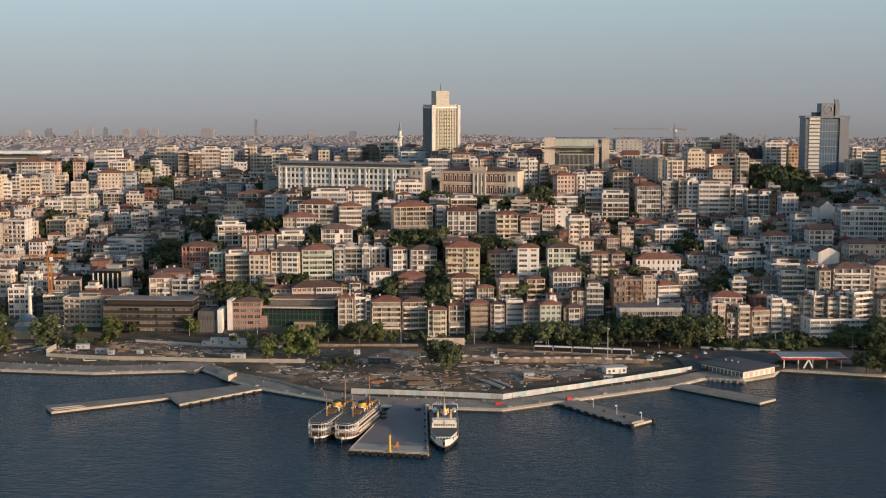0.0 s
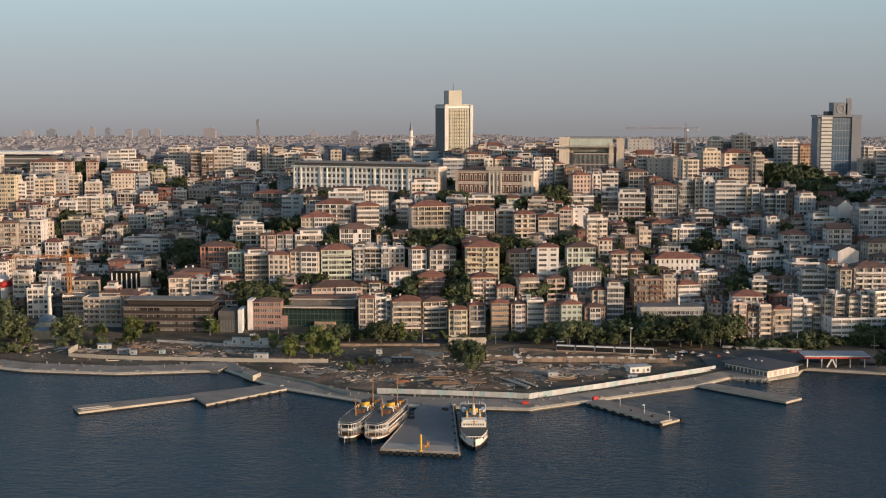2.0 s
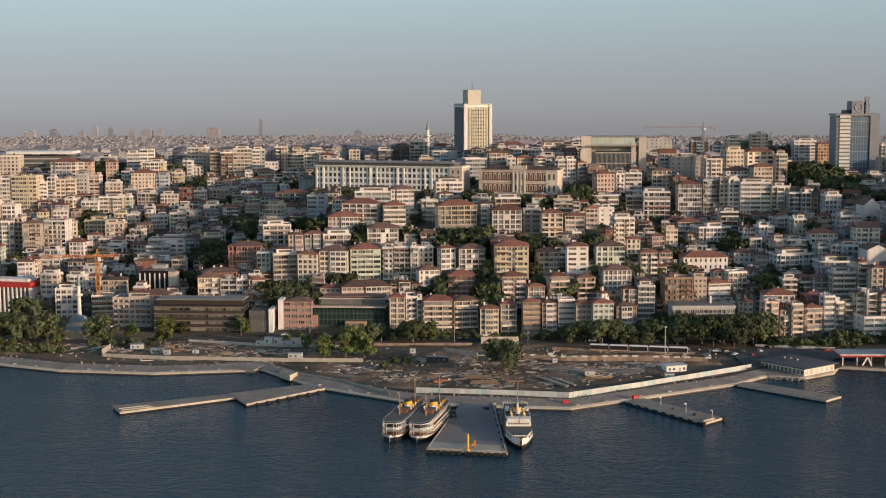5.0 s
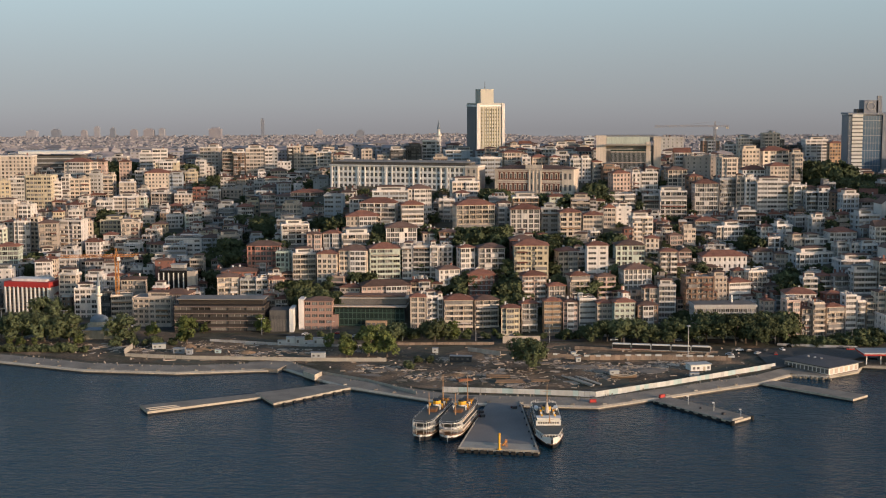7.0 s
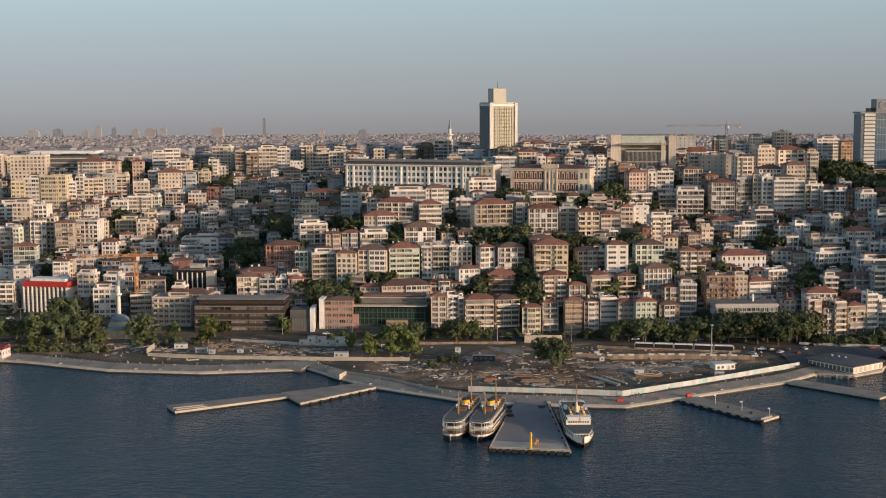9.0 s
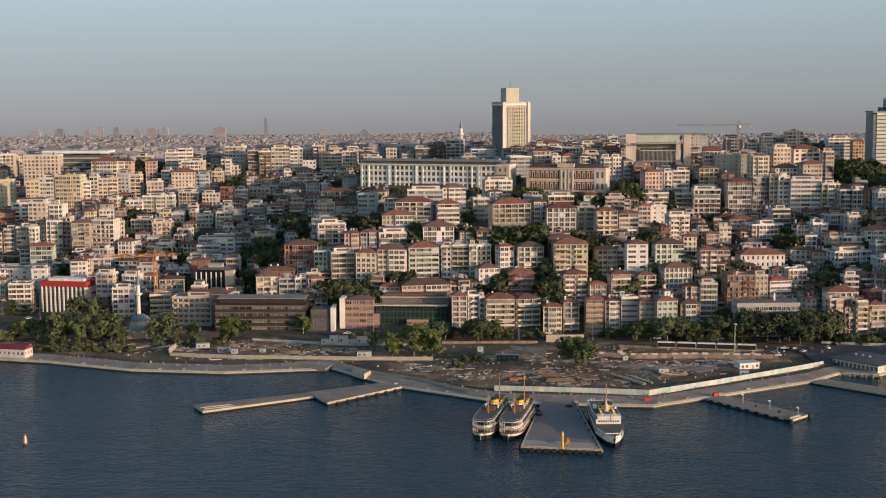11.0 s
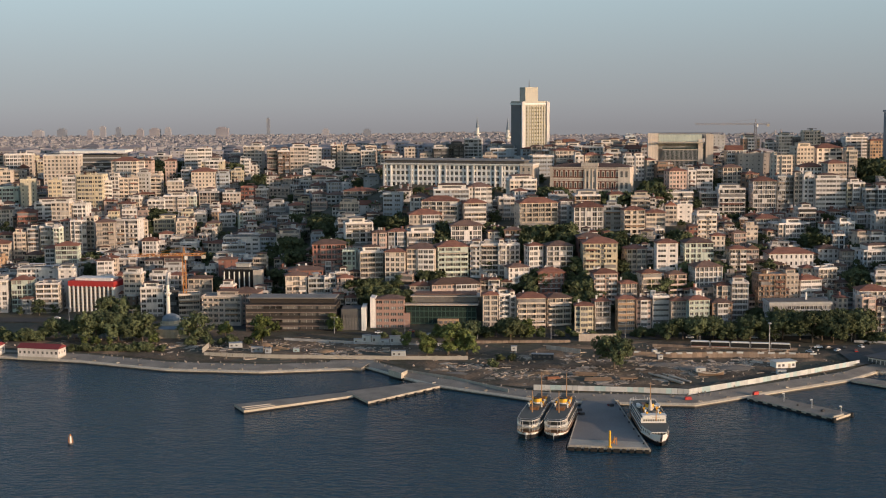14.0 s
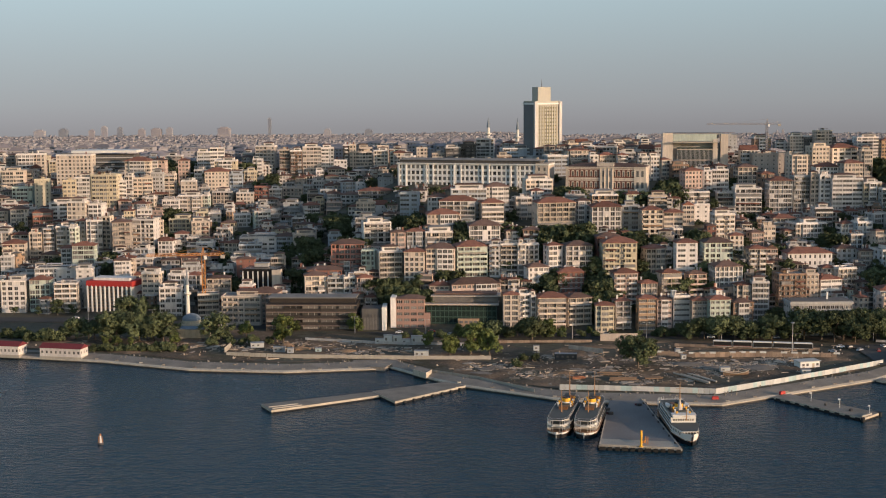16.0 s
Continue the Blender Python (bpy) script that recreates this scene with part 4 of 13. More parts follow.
block(223.1, 706.3, 28.2, 11.2, 9.9, 7, "cream", "hip", "band")
block(209.0, 710.2, 30.9, 11.9, 11.1, 23, "cream", "flat", "band")
block(199.1, 710.3, 28.4, 4.5, 9.0, 12, "white", "flat", "band")
block(193.5, 712.0, 28.4, 5.0, 9.0, 7, "cream", "hip", "strip")
block(186.7, 714.2, 28.1, 5.9, 9.0, 11, "cream", "flat", "band")
block(181.5, 717.1, 28.2, 4.5, 9.0, 11, "cream", "hip", "strip")
block(192.6, 725.9, 41.0, 6.3, 9.0, 1, "beige", "hip", "bay")
block(207.5, 726.7, 41.9, 20.1, 13.5, 1, "white", "hip", "band")
block(188.0, 737.2, 42.7, 5.2, 9.0, 5, "cream", "hip", "bay")
block(232.2, 737.9, 42.4, 18.8, 13.5, 3, "cream", "hip", "bay")
block(230.0, 776.8, 50.0, 21.6, 13.5, 3, "cream", "hip", "plain")
block(102.5, 801.9, 28.5, 5.8, 9.0, 11, "white", "hip", "plain")
block(209.9, 803.4, 55.2, 14.6, 11.1, 1, "white", "gable", "bay")
block(-344.1, 803.8, 20.6, 13.7, 10.8, 5, "cream", "flat", "band")
block(-377.1, 805.8, 22.2, 14.9, 11.6, 3, "white", "flat", "grid")
block(-396.5, 806.9, 23.2, 18.1, 13.5, 6, "white", "flat", "grid")
block(-361.2, 808.2, 22.5, 12.5, 10.9, 7, "greenish", "hip", "grid")
block(239.3, 812.0, 66.2, 30.4, 15.0, -7, "bluegrey", "flat", "grid")
block(-235.8, 822.7, 33.0, 11.0, 9.2, 2, "brick", "low", "blank")
block(-361.5, 832.7, 26.3, 20.2, 13.5, 6, "white", "flat", "plain")
block(-347.9, 832.9, 25.5, 20.7, 13.5, 3, "white", "flat", "blank")
block(-399.1, 858.6, 30.8, 6.8, 9.0, 4, "grey", "flat", "plain")
block(-323.9, 862.2, 27.4, 9.5, 9.0, 4, "cream", "hip", "band")
block(83.0, 871.5, 51.7, 11.5, 9.5, -1, "beige", "hip", "bay")
block(-363.4, 878.6, 33.9, 10.1, 9.3, 10, "white", "hip", "bay")
block(-404.7, 890.3, 35.8, 14.8, 13.1, 9, "cream", "hip", "bay")
block(-395.2, 908.4, 41.1, 8.3, 9.0, 8, "cream", "flat", "bay")
block(-374.5, 910.2, 45.2, 13.3, 11.4, 12, "cream", "flat", "bay")
block(-386.5, 911.1, 43.6, 7.4, 9.0, 9, "white", "flat", "bay")
block(-296.5, 922.3, 38.7, 9.1, 9.0, 7, "white", "hip", "plain")
block(-400.3, 941.8, 52.7, 13.4, 12.4, 12, "salmon", "hip", "band")
block(-123.8, 945.9, 62.5, 15.5, 13.3, 7, "white", "hip", "bay")
block(-141.0, 954.9, 61.9, 12.8, 9.8, -2, "grey", "flat", "bay")
block(-384.4, 955.0, 58.0, 28.6, 15.0, 10, "white", "flat", "strip")
block(-101.8, 959.4, 66.3, 26.6, 13.5, -1, "grey", "low", "band")
block(-423.6, 961.2, 53.1, 12.6, 11.7, 13, "cream", "hip", "plain")
block(-455.6, 977.2, 50.2, 19.0, 13.5, 10, "cream", "flat", "bay")
block(-140.8, 978.1, 63.8, 18.0, 13.5, 9, "bluegrey", "flat", "bay")
block(-421.0, 1009.5, 71.4, 11.3, 9.7, 12, "yellow", "flat", "blank")
block(-438.1, 1014.4, 65.0, 15.3, 12.3, 7, "greenish", "flat", "plain")
block(-249.2, 1059.2, 59.5, 9.9, 9.0, 4, "cream", "flat", "bay")
block(-466.1, 1075.3, 74.2, 17.9, 13.5, 7, "cream", "flat", "bay")
block(347.6, 1115.8, 87.7, 18.9, 13.5, 11, "ochre", "flat", "strip")
block(332.0, 1119.9, 85.6, 11.4, 10.0, -15, "grey", "flat", "strip")
block(-514.5, 1120.7, 73.6, 20.3, 13.5, 6, "cream", "flat", "bay")
block(-273.1, 1128.1, 80.1, 8.5, 9.0, 5, "white", "flat", "plain")
block(-469.9, 1135.1, 85.1, 23.8, 13.5, 11, "cream", "flat", "bay")
block(-134.3, 1175.9, 86.7, 9.5, 9.0, 4, "cream", "flat", "plain")


# ---- landmarks on the hill ----
def shell(ob, w, d, z0, storeys, sh, front, side, wm, pane=None, left=True, right=True, base=-4, own=False):
    """Walls with openings round a w by d plan; front and side: count, share, tall, sill, reveal."""
    wall, panes = Shape(), [Shape()] * storeys
    facade(wall, panes, (-w / 2, -d / 2), (1, 0), w, z0, storeys, sh, *front)
    for px, u, on in (((w / 2, -d / 2), (0, 1), right), ((-w / 2, d / 2), (0, -1), left)):
        if on:
            facade(wall, panes, px, u, d, z0, storeys, sh, *side)
        else:
            q = (px[0] + u[0] * d, px[1] + u[1] * d)
            wall.face((*px, z0), (*q, z0), (*q, z0 + storeys * sh), (*px, z0 + storeys * sh))
    H = z0 + storeys * sh
    wall.face((w / 2, d / 2, base), (-w / 2, d / 2, base), (-w / 2, d / 2, H), (w / 2, d / 2, H))
    for a, b in (((-w / 2, -d / 2), (w / 2, -d / 2)), ((w / 2, -d / 2), (w / 2, d / 2)), ((-w / 2, d / 2), (-w / 2, -d / 2))):
        wall.face((*a, base), (*b, base), (*b, z0), (*a, z0))
    wall.face((-w / 2, -d / 2, H), (w / 2, -d / 2, H), (w / 2, d / 2, H), (-w / 2, d / 2, H))
    part("wall", wall, wm, ob)
    tagged(part("glazing", panes[0], [pane or glass, frame_white], ob), kind="stuff")
    PLANS.append((ob.matrix_basis.translation.x, ob.matrix_basis.translation.y, max(w, d) * .55))
    return H


def flat_roof(ob, w, d, H, wm, edge=.9):
    s = Shape()
    for mx, my, sx, sy in ((0, -d / 2 + .15, w, .3), (0, d / 2 - .15, w, .3), (-w / 2 + .15, 0, .3, d - .6), (w / 2 - .15, 0, .3, d - .6)):
        s.box(mx, my, H + .004, sx, sy, edge, 1)
    s.box(0, 0, H + .004, w - .6, d - .6, .12, 0)
    return part("roof", s, [felt, wm], ob)


def by_corner(cx, cy, w, d, yaw):
    """Middle of a w by d plan whose near left corner is at cx, cy."""
    c, s = math.cos(radians(yaw)), math.sin(radians(yaw))
    return cx + c * w / 2 - s * d / 2, cy + s * w / 2 + c * d / 2


def hotel_tower():
    w, d, yaw, foot, eaves = 24.0, 22.5, 24, 76.0, 126.6
    x, y = by_corner(-36.0, 1136, w, d, yaw)
    ob = thing("hotel_tower", pose(x, y, foot, 0, 0, yaw), "tall cream concrete hotel tower with a rooftop block", "hotel tower")
    cream = material("tower_concrete", (0.46, 0.43, 0.365), 0.85, grain=0.1, scale=0.3, stain=0.1)
    gold = material("tower_panels", (0.40, 0.37, 0.26), 0.7, grain=0.15, scale=0.4)
    H = eaves - foot
    n = 16
    shell(ob, w, d, H - n * 3.05, n, 3.05, (9, .56, 1.25, 1.0, .4), (7, .3, 1.3, .9, .3), cream, material("bronze_glass", (.17, .155, .085), .3, grain=.4, scale=.6, island=.6))
    # dark grey panel stands for the shade on the tower's left side
    part("side_cladding", Shape().box(-w / 2 - .2, 1.6, -3, .4, d - 4.5, H + 3.2), material("side_shade_grey", (.15, .15, .155), .7, grain=.15), ob)
    for k in range(10):
        s = Shape().box(-w / 2 + 1.6 + k * (w - 3.2) / 9, -d / 2 - .25, H - n * 3.05, .5, .5, n * 3.05 - 2.5)
        part("fin", s, gold if 0 < k < 9 else cream, ob)
    for e in (-1, 1):
        part("corner_pier", Shape().box(e * (w / 2 - .2), -d / 2 - .4, -3, 2.6, 1.6, H + 4), wall_mat("white"), ob)
    s = Shape().box(0, 0, H - 1.6, w + 1.2, d + 1.2, 1.5)
    part("cornice", s, white_paint, ob)
    flat_roof(ob, w, d, H + .05, cream, 1.4)
    s = Shape().box(0.2, 1.5, H + .1, 12.2, 11, 13.2)
    part("rooftop_block", s, cream, ob)
    s = Shape().tube(.5, 1.5, H + 13.3, H + 20, .35, .12, 6)
    part("antenna", s, dark_metal, ob)
    s = Shape().box(2, -d / 2 - 7, -10, 46, 12, 16)
    part("podium", s, wall_mat("grey"), ob)


hotel_tower()


def glass_tower():
    w, d, yaw, foot = 40.0, 22.0, 0, 56.0
    yy = 1179
    x0, x1 = 291.1, 329.1
    w = x1 - x0
    ob = thing("glass_tower", pose((x0 + x1) / 2, yy + d / 2, foot), "high-rise of blue mirror glass and grey panels, reflection painted as pale bands", "office tower")
    H = 116.1 - foot
    grey = material("tower_grey", (0.20, 0.21, 0.235), 0.6, grain=0.1, scale=0.3)
    # bright reflection in the glass, put into a strip of pale floor bands
    reflection_band = material("tower_reflection", (.60, .58, .53), .5, grain=.25, scale=.5)
    part("core", Shape().box(0, 1.0, -4, w - .4, d - 2, H + 3.6), grey, ob)
    PLANS.append(((x0 + x1) / 2, yy + d / 2, 26))
    px = w / 82.0
    strips = ((0, 7, "glass"), (7, 27, "white"), (27, 63, "glass"), (64, 82, "grey"))
    nf = int(H // 3.3)
    for a, b, k in strips:
        mx, sw = -w / 2 + (a + b) / 2 * px, (b - a) * px
        if k == "grey":
            part("panel_wall", Shape().box(mx, -d / 2 - .2, -4, sw, 2.2, H + 4), grey, ob)
            continue
        part("curtain_wall", Shape().box(mx, -d / 2 + .4, -4, sw - .1, 1.0, H + 3), curtain if k == "glass" else glass, ob)
        for i in range(nf):
            if k == "white":
                part("floor_band", Shape().box(mx, -d / 2 - .2, 2 + i * 3.3, sw, 1.4, 2.2), reflection_band, ob)
            elif i % 2 == 0:
                part("mullion", Shape().box(mx, -d / 2 - .14, 2 + i * 3.3, sw, .12, .28), steel, ob)
        if k == "glass":
            for j in range(1, 7):
                part("mullion", Shape().box(-w / 2 + (a + (b - a) * j / 7) * px, -d / 2 - .17, -3, .14, .14, H + 2), steel, ob)
    part("cornice", Shape().box(0, 0, H, w + 1.5, d + 1, 1.6), grey, ob)
    part("crown", Shape().box(4 * px, 2, H + 1.6, 26 * px, 16, 11), grey, ob)
    part("crown_fin", Shape().prism([(14 * px, -6), (25 * px, -6), (25 * px, -4), (14 * px, -4)], H + 1.6, H + 12).box(20 * px, -5, H + 12, 9 * px, 2, 4.5), grey, ob)
    s = Shape()
    for k in range(20):
        a, b = (6.28319 * q / 20 for q in (k, k + 1))
        s.bar((4 * px + 3.4 * math.cos(a), -6.2, H + 7.4 + 3.4 * math.sin(a)), (4 * px + 3.4 * math.cos(b), -6.2, H + 7.4 + 3.4 * math.sin(b)), .32)
    part("ring_emblem", s, steel, ob)
    part("plant_room", Shape().box(-14 * px, 2, H + 1.6, 14 * px, 10, 3.2), dark_metal, ob)


glass_tower()


def long_palace():
    yaw, d = -17.4, 17
    w, top, foot = 115.0, 83.6, 60.0
    cx, cy = by_corner(-147.1, 986, w, d, yaw)
    ob = thing("long_palace", pose(cx, cy, foot, 0, 0, yaw), "long white four-storey palace front with a grey roof", "palace")
    white = material("palace_stone", (.68, .66, .63), .85, grain=.12, stain=.15)
    H = shell(ob, w, d, top - foot - 5 * 4.2, 5, 4.2, (33, .66, 2.6, .8, .6), (4, .4, 2.6, 1.1, .4), white)
    for i in range(6):
        a = -w / 2 + 4 + i * (w - 8) / 5
        part("bay_front", Shape().box(a - 2.6, -d / 2 - .4, -2, 1.1, .8, H + 1.5).box(a + 2.6, -d / 2 - .4, -2, 1.1, .8, H + 1.5), white, ob)
    part("cornice", Shape().box(0, -.4, H, w + 1.6, d + 1.8, .7), white_paint, ob)
    part("attic_storey", Shape().box(-3, 1, H + .704, w - 8, d - 2.5, 2.2), wall_mat("dark"), ob)
    part("roof", Shape().hip(w - 6, d - 1, H + 2.91, 1.2, .6, cx=-3, cy=1), felt, ob)
    for i in range(9):
        part("chimney", Shape().box(-w / 2 + 6 + i * w / 9.3, 1.5, H + 2.4, 1.6, 1.2, 2.6), wall_mat("cream"), ob)
    part("end_tower", Shape().box(w / 2 - 4.5, 0, -3, 9.6, d + 1.6, H + 4.2), wall_mat("cream"), ob)
    for k in range(8):
        part("window", Shape().box(w / 2 - 6.5 + (k % 2) * 4, -d / 2 - .84, H - 4 - (k // 2) * 4.2, 1.4, .12, 2.4), glass, ob)


long_palace()


def brick_palace():
    yaw, d = -16, 20
    x0, yy = -24.8, 948
    foot, top = 58.0, 82.0
    w = (29.2 - x0) / math.cos(radians(yaw))
    cx, cy = by_corner(x0, yy, w, d, yaw)
    ob = thing("brick_palace", pose(cx, cy, foot, 0, 0, yaw), "red-brown brick palace with cream window surrounds and corner tower", "palace")
    H = shell(ob, w, d, top - foot - 2 * 8.0, 2, 8.0, (17, .40, 3.3, 2.3, .5), (5, .35, 3.3, 2.3, .4), material("dark_brick", (.19, .075, .055), .9, grain=.2), right=True)
    cream = wall_mat("cream")
    for i in range(2):
        b = H - (2 - i) * 8.0
        part("string_course", Shape().box(0, -d / 2 - .25, b - .1, w + .4, .5, 1.3).box(0, -d / 2 - .2, b + 7.0, w + .3, .4, .7), cream, ob)
        for k in range(17):
            a = -w / 2 + (k + .5) * w / 17
            s = Shape().box(a - .8, -d / 2 - .12, b + 1.9, .4, .24, 3.8).box(a + .8, -d / 2 - .12, b + 1.9, .4, .24, 3.8).prism([(a - 1.1, -d / 2 - .3), (a + 1.1, -d / 2 - .3), (a + 1.1, -d / 2), (a - 1.1, -d / 2)], b + 5.6, b + 6.5, top=.7)
            part("window_surround", s, cream, ob)
    for a, sw in ((-w / 2 + .8, 2.0), (w * .02, 10.0), (w / 2 - 3.2, 8.5)):
        part("corner_tower" if a else "centre_bay", Shape().box(a, -d / 2 + (1.6 if sw > 5 else 0.2), -3, sw, 4.4 if sw > 5 else 1.4, H + 4), cream, ob)
        if sw > 5:
            for i in range(2):
                for k in range(2):
                    part("window", Shape().box(a - sw * .2 + k * sw * .4, -d / 2 - .62, H - (2 - i) * 8.0 + 2.0, 1.7, .12, 4.2), glass, ob)
            for k in range(4 if abs(a) < 3 else 0):
                part("half_column", Shape().tube(a - sw * .42 + k * sw * .28, -d / 2 - .75, H - 15.4, H - .6, .38, .34, 8), cream, ob)
    part("cornice", Shape().box(0, 0, H, w + 2, d + 2, .8).box(w / 2 + .26, 0, -3, .5, d, H + 3).box(0, -d / 2 - .3, -3, w, .6, H - 16.0 + 3), cream, ob)
    part("roof", Shape().hip(w, d, H + .81, 2.4, .2), tile_old, ob)
    part("attic", Shape().box(0, -d / 2 + 2, H + .8, 12, 3, 3.0), cream, ob)


brick_palace()


def opera_house():
    d, yy, foot = 34, 1003, 72.0
    x0, x1 = 54.3, 103.1
    w, H = x1 - x0, 103.7 - foot
    cx = (x0 + x1) / 2
    ob = thing("opera_house", pose(cx, yy + d / 2, foot, 0, 0, -6), "boxy cream opera house with a slatted glass front", "opera house")
    cream, px = wall_mat("cream"), w / 115
    PLANS.append((cx, yy + d / 2, 30))
    part("hall", Shape().box(0, 2, -4, w - 1, d - 4, H - 3), wall_mat("grey"), ob)
    for a, sw, h in ((-w / 2 + 9 * px, 18 * px, H + .8), (w / 2 - 7 * px, 13 * px, H), (w / 2 - 23 * px, 8 * px, H - 4)):
        part("pier", Shape().box(a, -d / 2 + 3, -4, sw, 8, h + 4), cream, ob)
    part("lintel", Shape().box(-1 * px, -d / 2 + 2.5, H - 5.5, 76 * px, 6, 5.2), wall_mat("greenish"), ob)
    part("canopy", Shape().box(-1 * px, -d / 2 - 1, H - 6.6, 80 * px, 9, .8), concrete, ob)
    part("glass_front", Shape().box(4 * px, -d / 2 + .6, -4, 72 * px, 1, H - 6), green_glass, ob)
    for k in range(32):
        part("slat", Shape().box(4 * px - 36 * px + (k + .5) * 72 * px / 32, -d / 2 - .2, -4, .26, .6, H - 7), wall_mat("grey"), ob)
    for z in (H - 12, H - 20):
        part("floor_band", Shape().box(4 * px, -d / 2 - .4, z, 72 * px, .9, .7), wall_mat("beige"), ob)
    part("roof", Shape().box(0, 4, H - 3.5, w - 6, d - 12, 3.8), felt, ob)


opera_house()

ob = block(*(-169.9, 805.0, 44.2, 20.0), 13, 4, "salmon", "hip", "bay")
ob["label"] = "salmon red apartment house with short balconies and hipped roof"


def gable_house(x, y, top, w, d, yaw, rise):
    """A tall blank gable end in white render."""
    zg = lie(x, y)
    ob = thing("gabled_house", pose(x, y + d / 2, zg, 0, 0, yaw), "white rendered house with a tall blank gable end", "house", "gabled houses")
    H = top - zg
    s = Shape()
    a, b = w / 2, d / 2
    s.face((-a, -b, -3), (a, -b, -3), (a, -b, H), (0, -b, H + rise), (-a, -b, H))
    s.face((a, b, -3), (-a, b, -3), (-a, b, H), (0, b, H + rise), (a, b, H))
    s.face((a, -b, -3), (a, b, -3), (a, b, H), (a, -b, H))
    s.face((-a, b, -3), (-a, -b, -3), (-a, -b, H), (-a, b, H))
    part("wall", s, wall_mat("white"), ob)
    s = Shape()
    for e in (-1, 1):
        s.face((e * (a + .2), -b - .1, H - .05), (e * (a + .2), b + .3, H - .05), (0, b + .3, H + rise + .25), (0, -b - .1, H + rise + .25))
    part("roof", s, tile_old, ob)
    for k in (-1, 1):
        part("window", Shape().box(k * w * .2, -b - .03, H * .4, 1.0, .12, 1.3), glass, ob)


gable_house(222.8, 842, 65.6, 10.5, 14, 4, 4.2)
gable_house(205.3, 770, 45.8, 12.5, 14, 6, 2.8)


def minaret(x, y, z, h, r=1.3, name="minaret", own=True):
    ob = thing(name, pose(x, y, z), "slender pale stone minaret with a pointed lead cap", "minaret", "minarets")
    stone = material("pale_stone", (0.66, 0.62, 0.55), 0.8, grain=0.12, scale=0.5)
    s = Shape().box(0, 0, -4, r * 3, r * 3, h * .16 + 4)
    part("base", s, stone, ob)
    part("shaft", Shape().tube(0, 0, h * .16, h * .74, r * .95, r * .75, 12), stone, ob)
    part("balcony", Shape().tube(0, 0, h * .55, h * .575, r * .95, r * 1.6, 12).tube(0, 0, h * .575, h * .6, r * 1.6, r * 1.6, 12), stone, ob)
    part("cap", Shape().tube(0, 0, h * .74, h * 1.0, r * .9, .05, 12), lead, ob)


minaret(-72.9, 1290, lie(-72.9, 1290), 111.4 - lie(-72.9, 1290), 2.0)
minaret(-38.9, 1420, lie(-38.9, 1420), 108.7 - lie(-38.9, 1420), 2.0)


def mosque():
    x, y = -251.5, 721.6
    z = lie(x, y)
    ob = thing("mosque", pose(x, y + 9, z), "small stone mosque with a grey lead dome among trees", "mosque")
    stone = wall_mat("ochre")
    part("prayer_hall", Shape().box(0, 0, -2, 14, 14, 8.5), stone, ob)
    part("drum", Shape().tube(0, 0, 6.5, 8.4, 5.4, 5.2, 12), stone, ob)
    part("dome", Shape().dome(0, 0, 8.4, 5.3, 3.6, 16, 5), lead, ob)
    part("porch", Shape().box(3, -9.5, -2, 18, 5, 7).hip(18, 5, 5.0, 1.2, .5, cx=3, cy=-9.5, m=1), [stone, lead], ob)
    for k in range(5):
        part("window", Shape().box(-5 + k * 2.5, -7.05, 3.2, 1.0, .15, 2.4), glass, ob)
    part("small_dome", Shape().dome(8, 4, 7.5, 3.2, 2.2, 12, 4).tube(8, 4, 3, 7.5, 3.2, 3.2, 12), lead, ob)
    PLANS.append((x, y + 9, 12))


mosque()
minaret(-259.0, 757, lie(-259.0, 757), 35.3 - lie(-259.0, 757), 1.35)


def tower_crane(x, y, top, x0, x1, yaw, words):
    z = lie(x, y)
    h = top - z
    ob = thing("tower_crane", pose(x, y, z, 0, 0, yaw), words, "crane", "tower cranes")
    s = Shape()
    jib = h - 5.0
    for a, b in ((-1, -1), (1, -1), (1, 1), (-1, 1)):
        s.bar((a * .9, b * .9, -2), (a * .9, b * .9, jib), .16)
    nz = int(jib / 2)
    for i in range(nz):
        e = 1 if i % 2 else -1
        for b in (-.9, .9):
            s.bar((-.9 * e, b, i * 2), (.9 * e, b, i * 2 + 2), .1)
            s.bar((b, -.9 * e, i * 2), (b, .9 * e, i * 2 + 2), .1)
    # a crane beyond 1000 m has the haze put into its steel colour
    part("mast", s, crane_paint if y < 1000 else material("hazy_steel", (.235, .22, .225), .8), ob)
    s = Shape()
    for b in (-.6, .6):
        s.bar((x0, b, jib), (x1, b, jib), .14)
    s.bar((x0, 0, jib + 1.3), (x1, 0, jib + 1.3), .14)
    for i in range(int((x1 - x0) / 1.5)):
        a = x0 + i * 1.5
        s.bar((a, -.6, jib), (a + .75, 0, jib + 1.3), .08)
        s.bar((a + .75, 0, jib + 1.3), (a + 1.5, .6, jib), .08)
    part("jib", s, crane_paint if y < 1000 else material("hazy_steel", (.235, .22, .225), .8), ob)
    part("tower_head", Shape().bar((-.8, 0, jib), (0, 0, h), .2).bar((.8, 0, jib), (0, 0, h), .2).bar((0, 0, h), (x0 * .6, 0, jib + 1.3), .06).bar((0, 0, h), (x1, 0, jib + 1.3), .06), crane_paint if y < 1000 else material("hazy_steel", (.235, .22, .225), .8), ob)
    part("cab", Shape().box(1.4, -1.2, jib - 2.2, 1.6, 1.6, 2.2), white_paint, ob)
    part("counterweight", Shape().box(x1 - 1.5, 0, jib - 1.8, 2.4, 1.6, 2.0), concrete, ob)


tower_crane(-253.2, 777, 46.2, -33, 13, 4, "orange lattice tower crane with a long level jib")
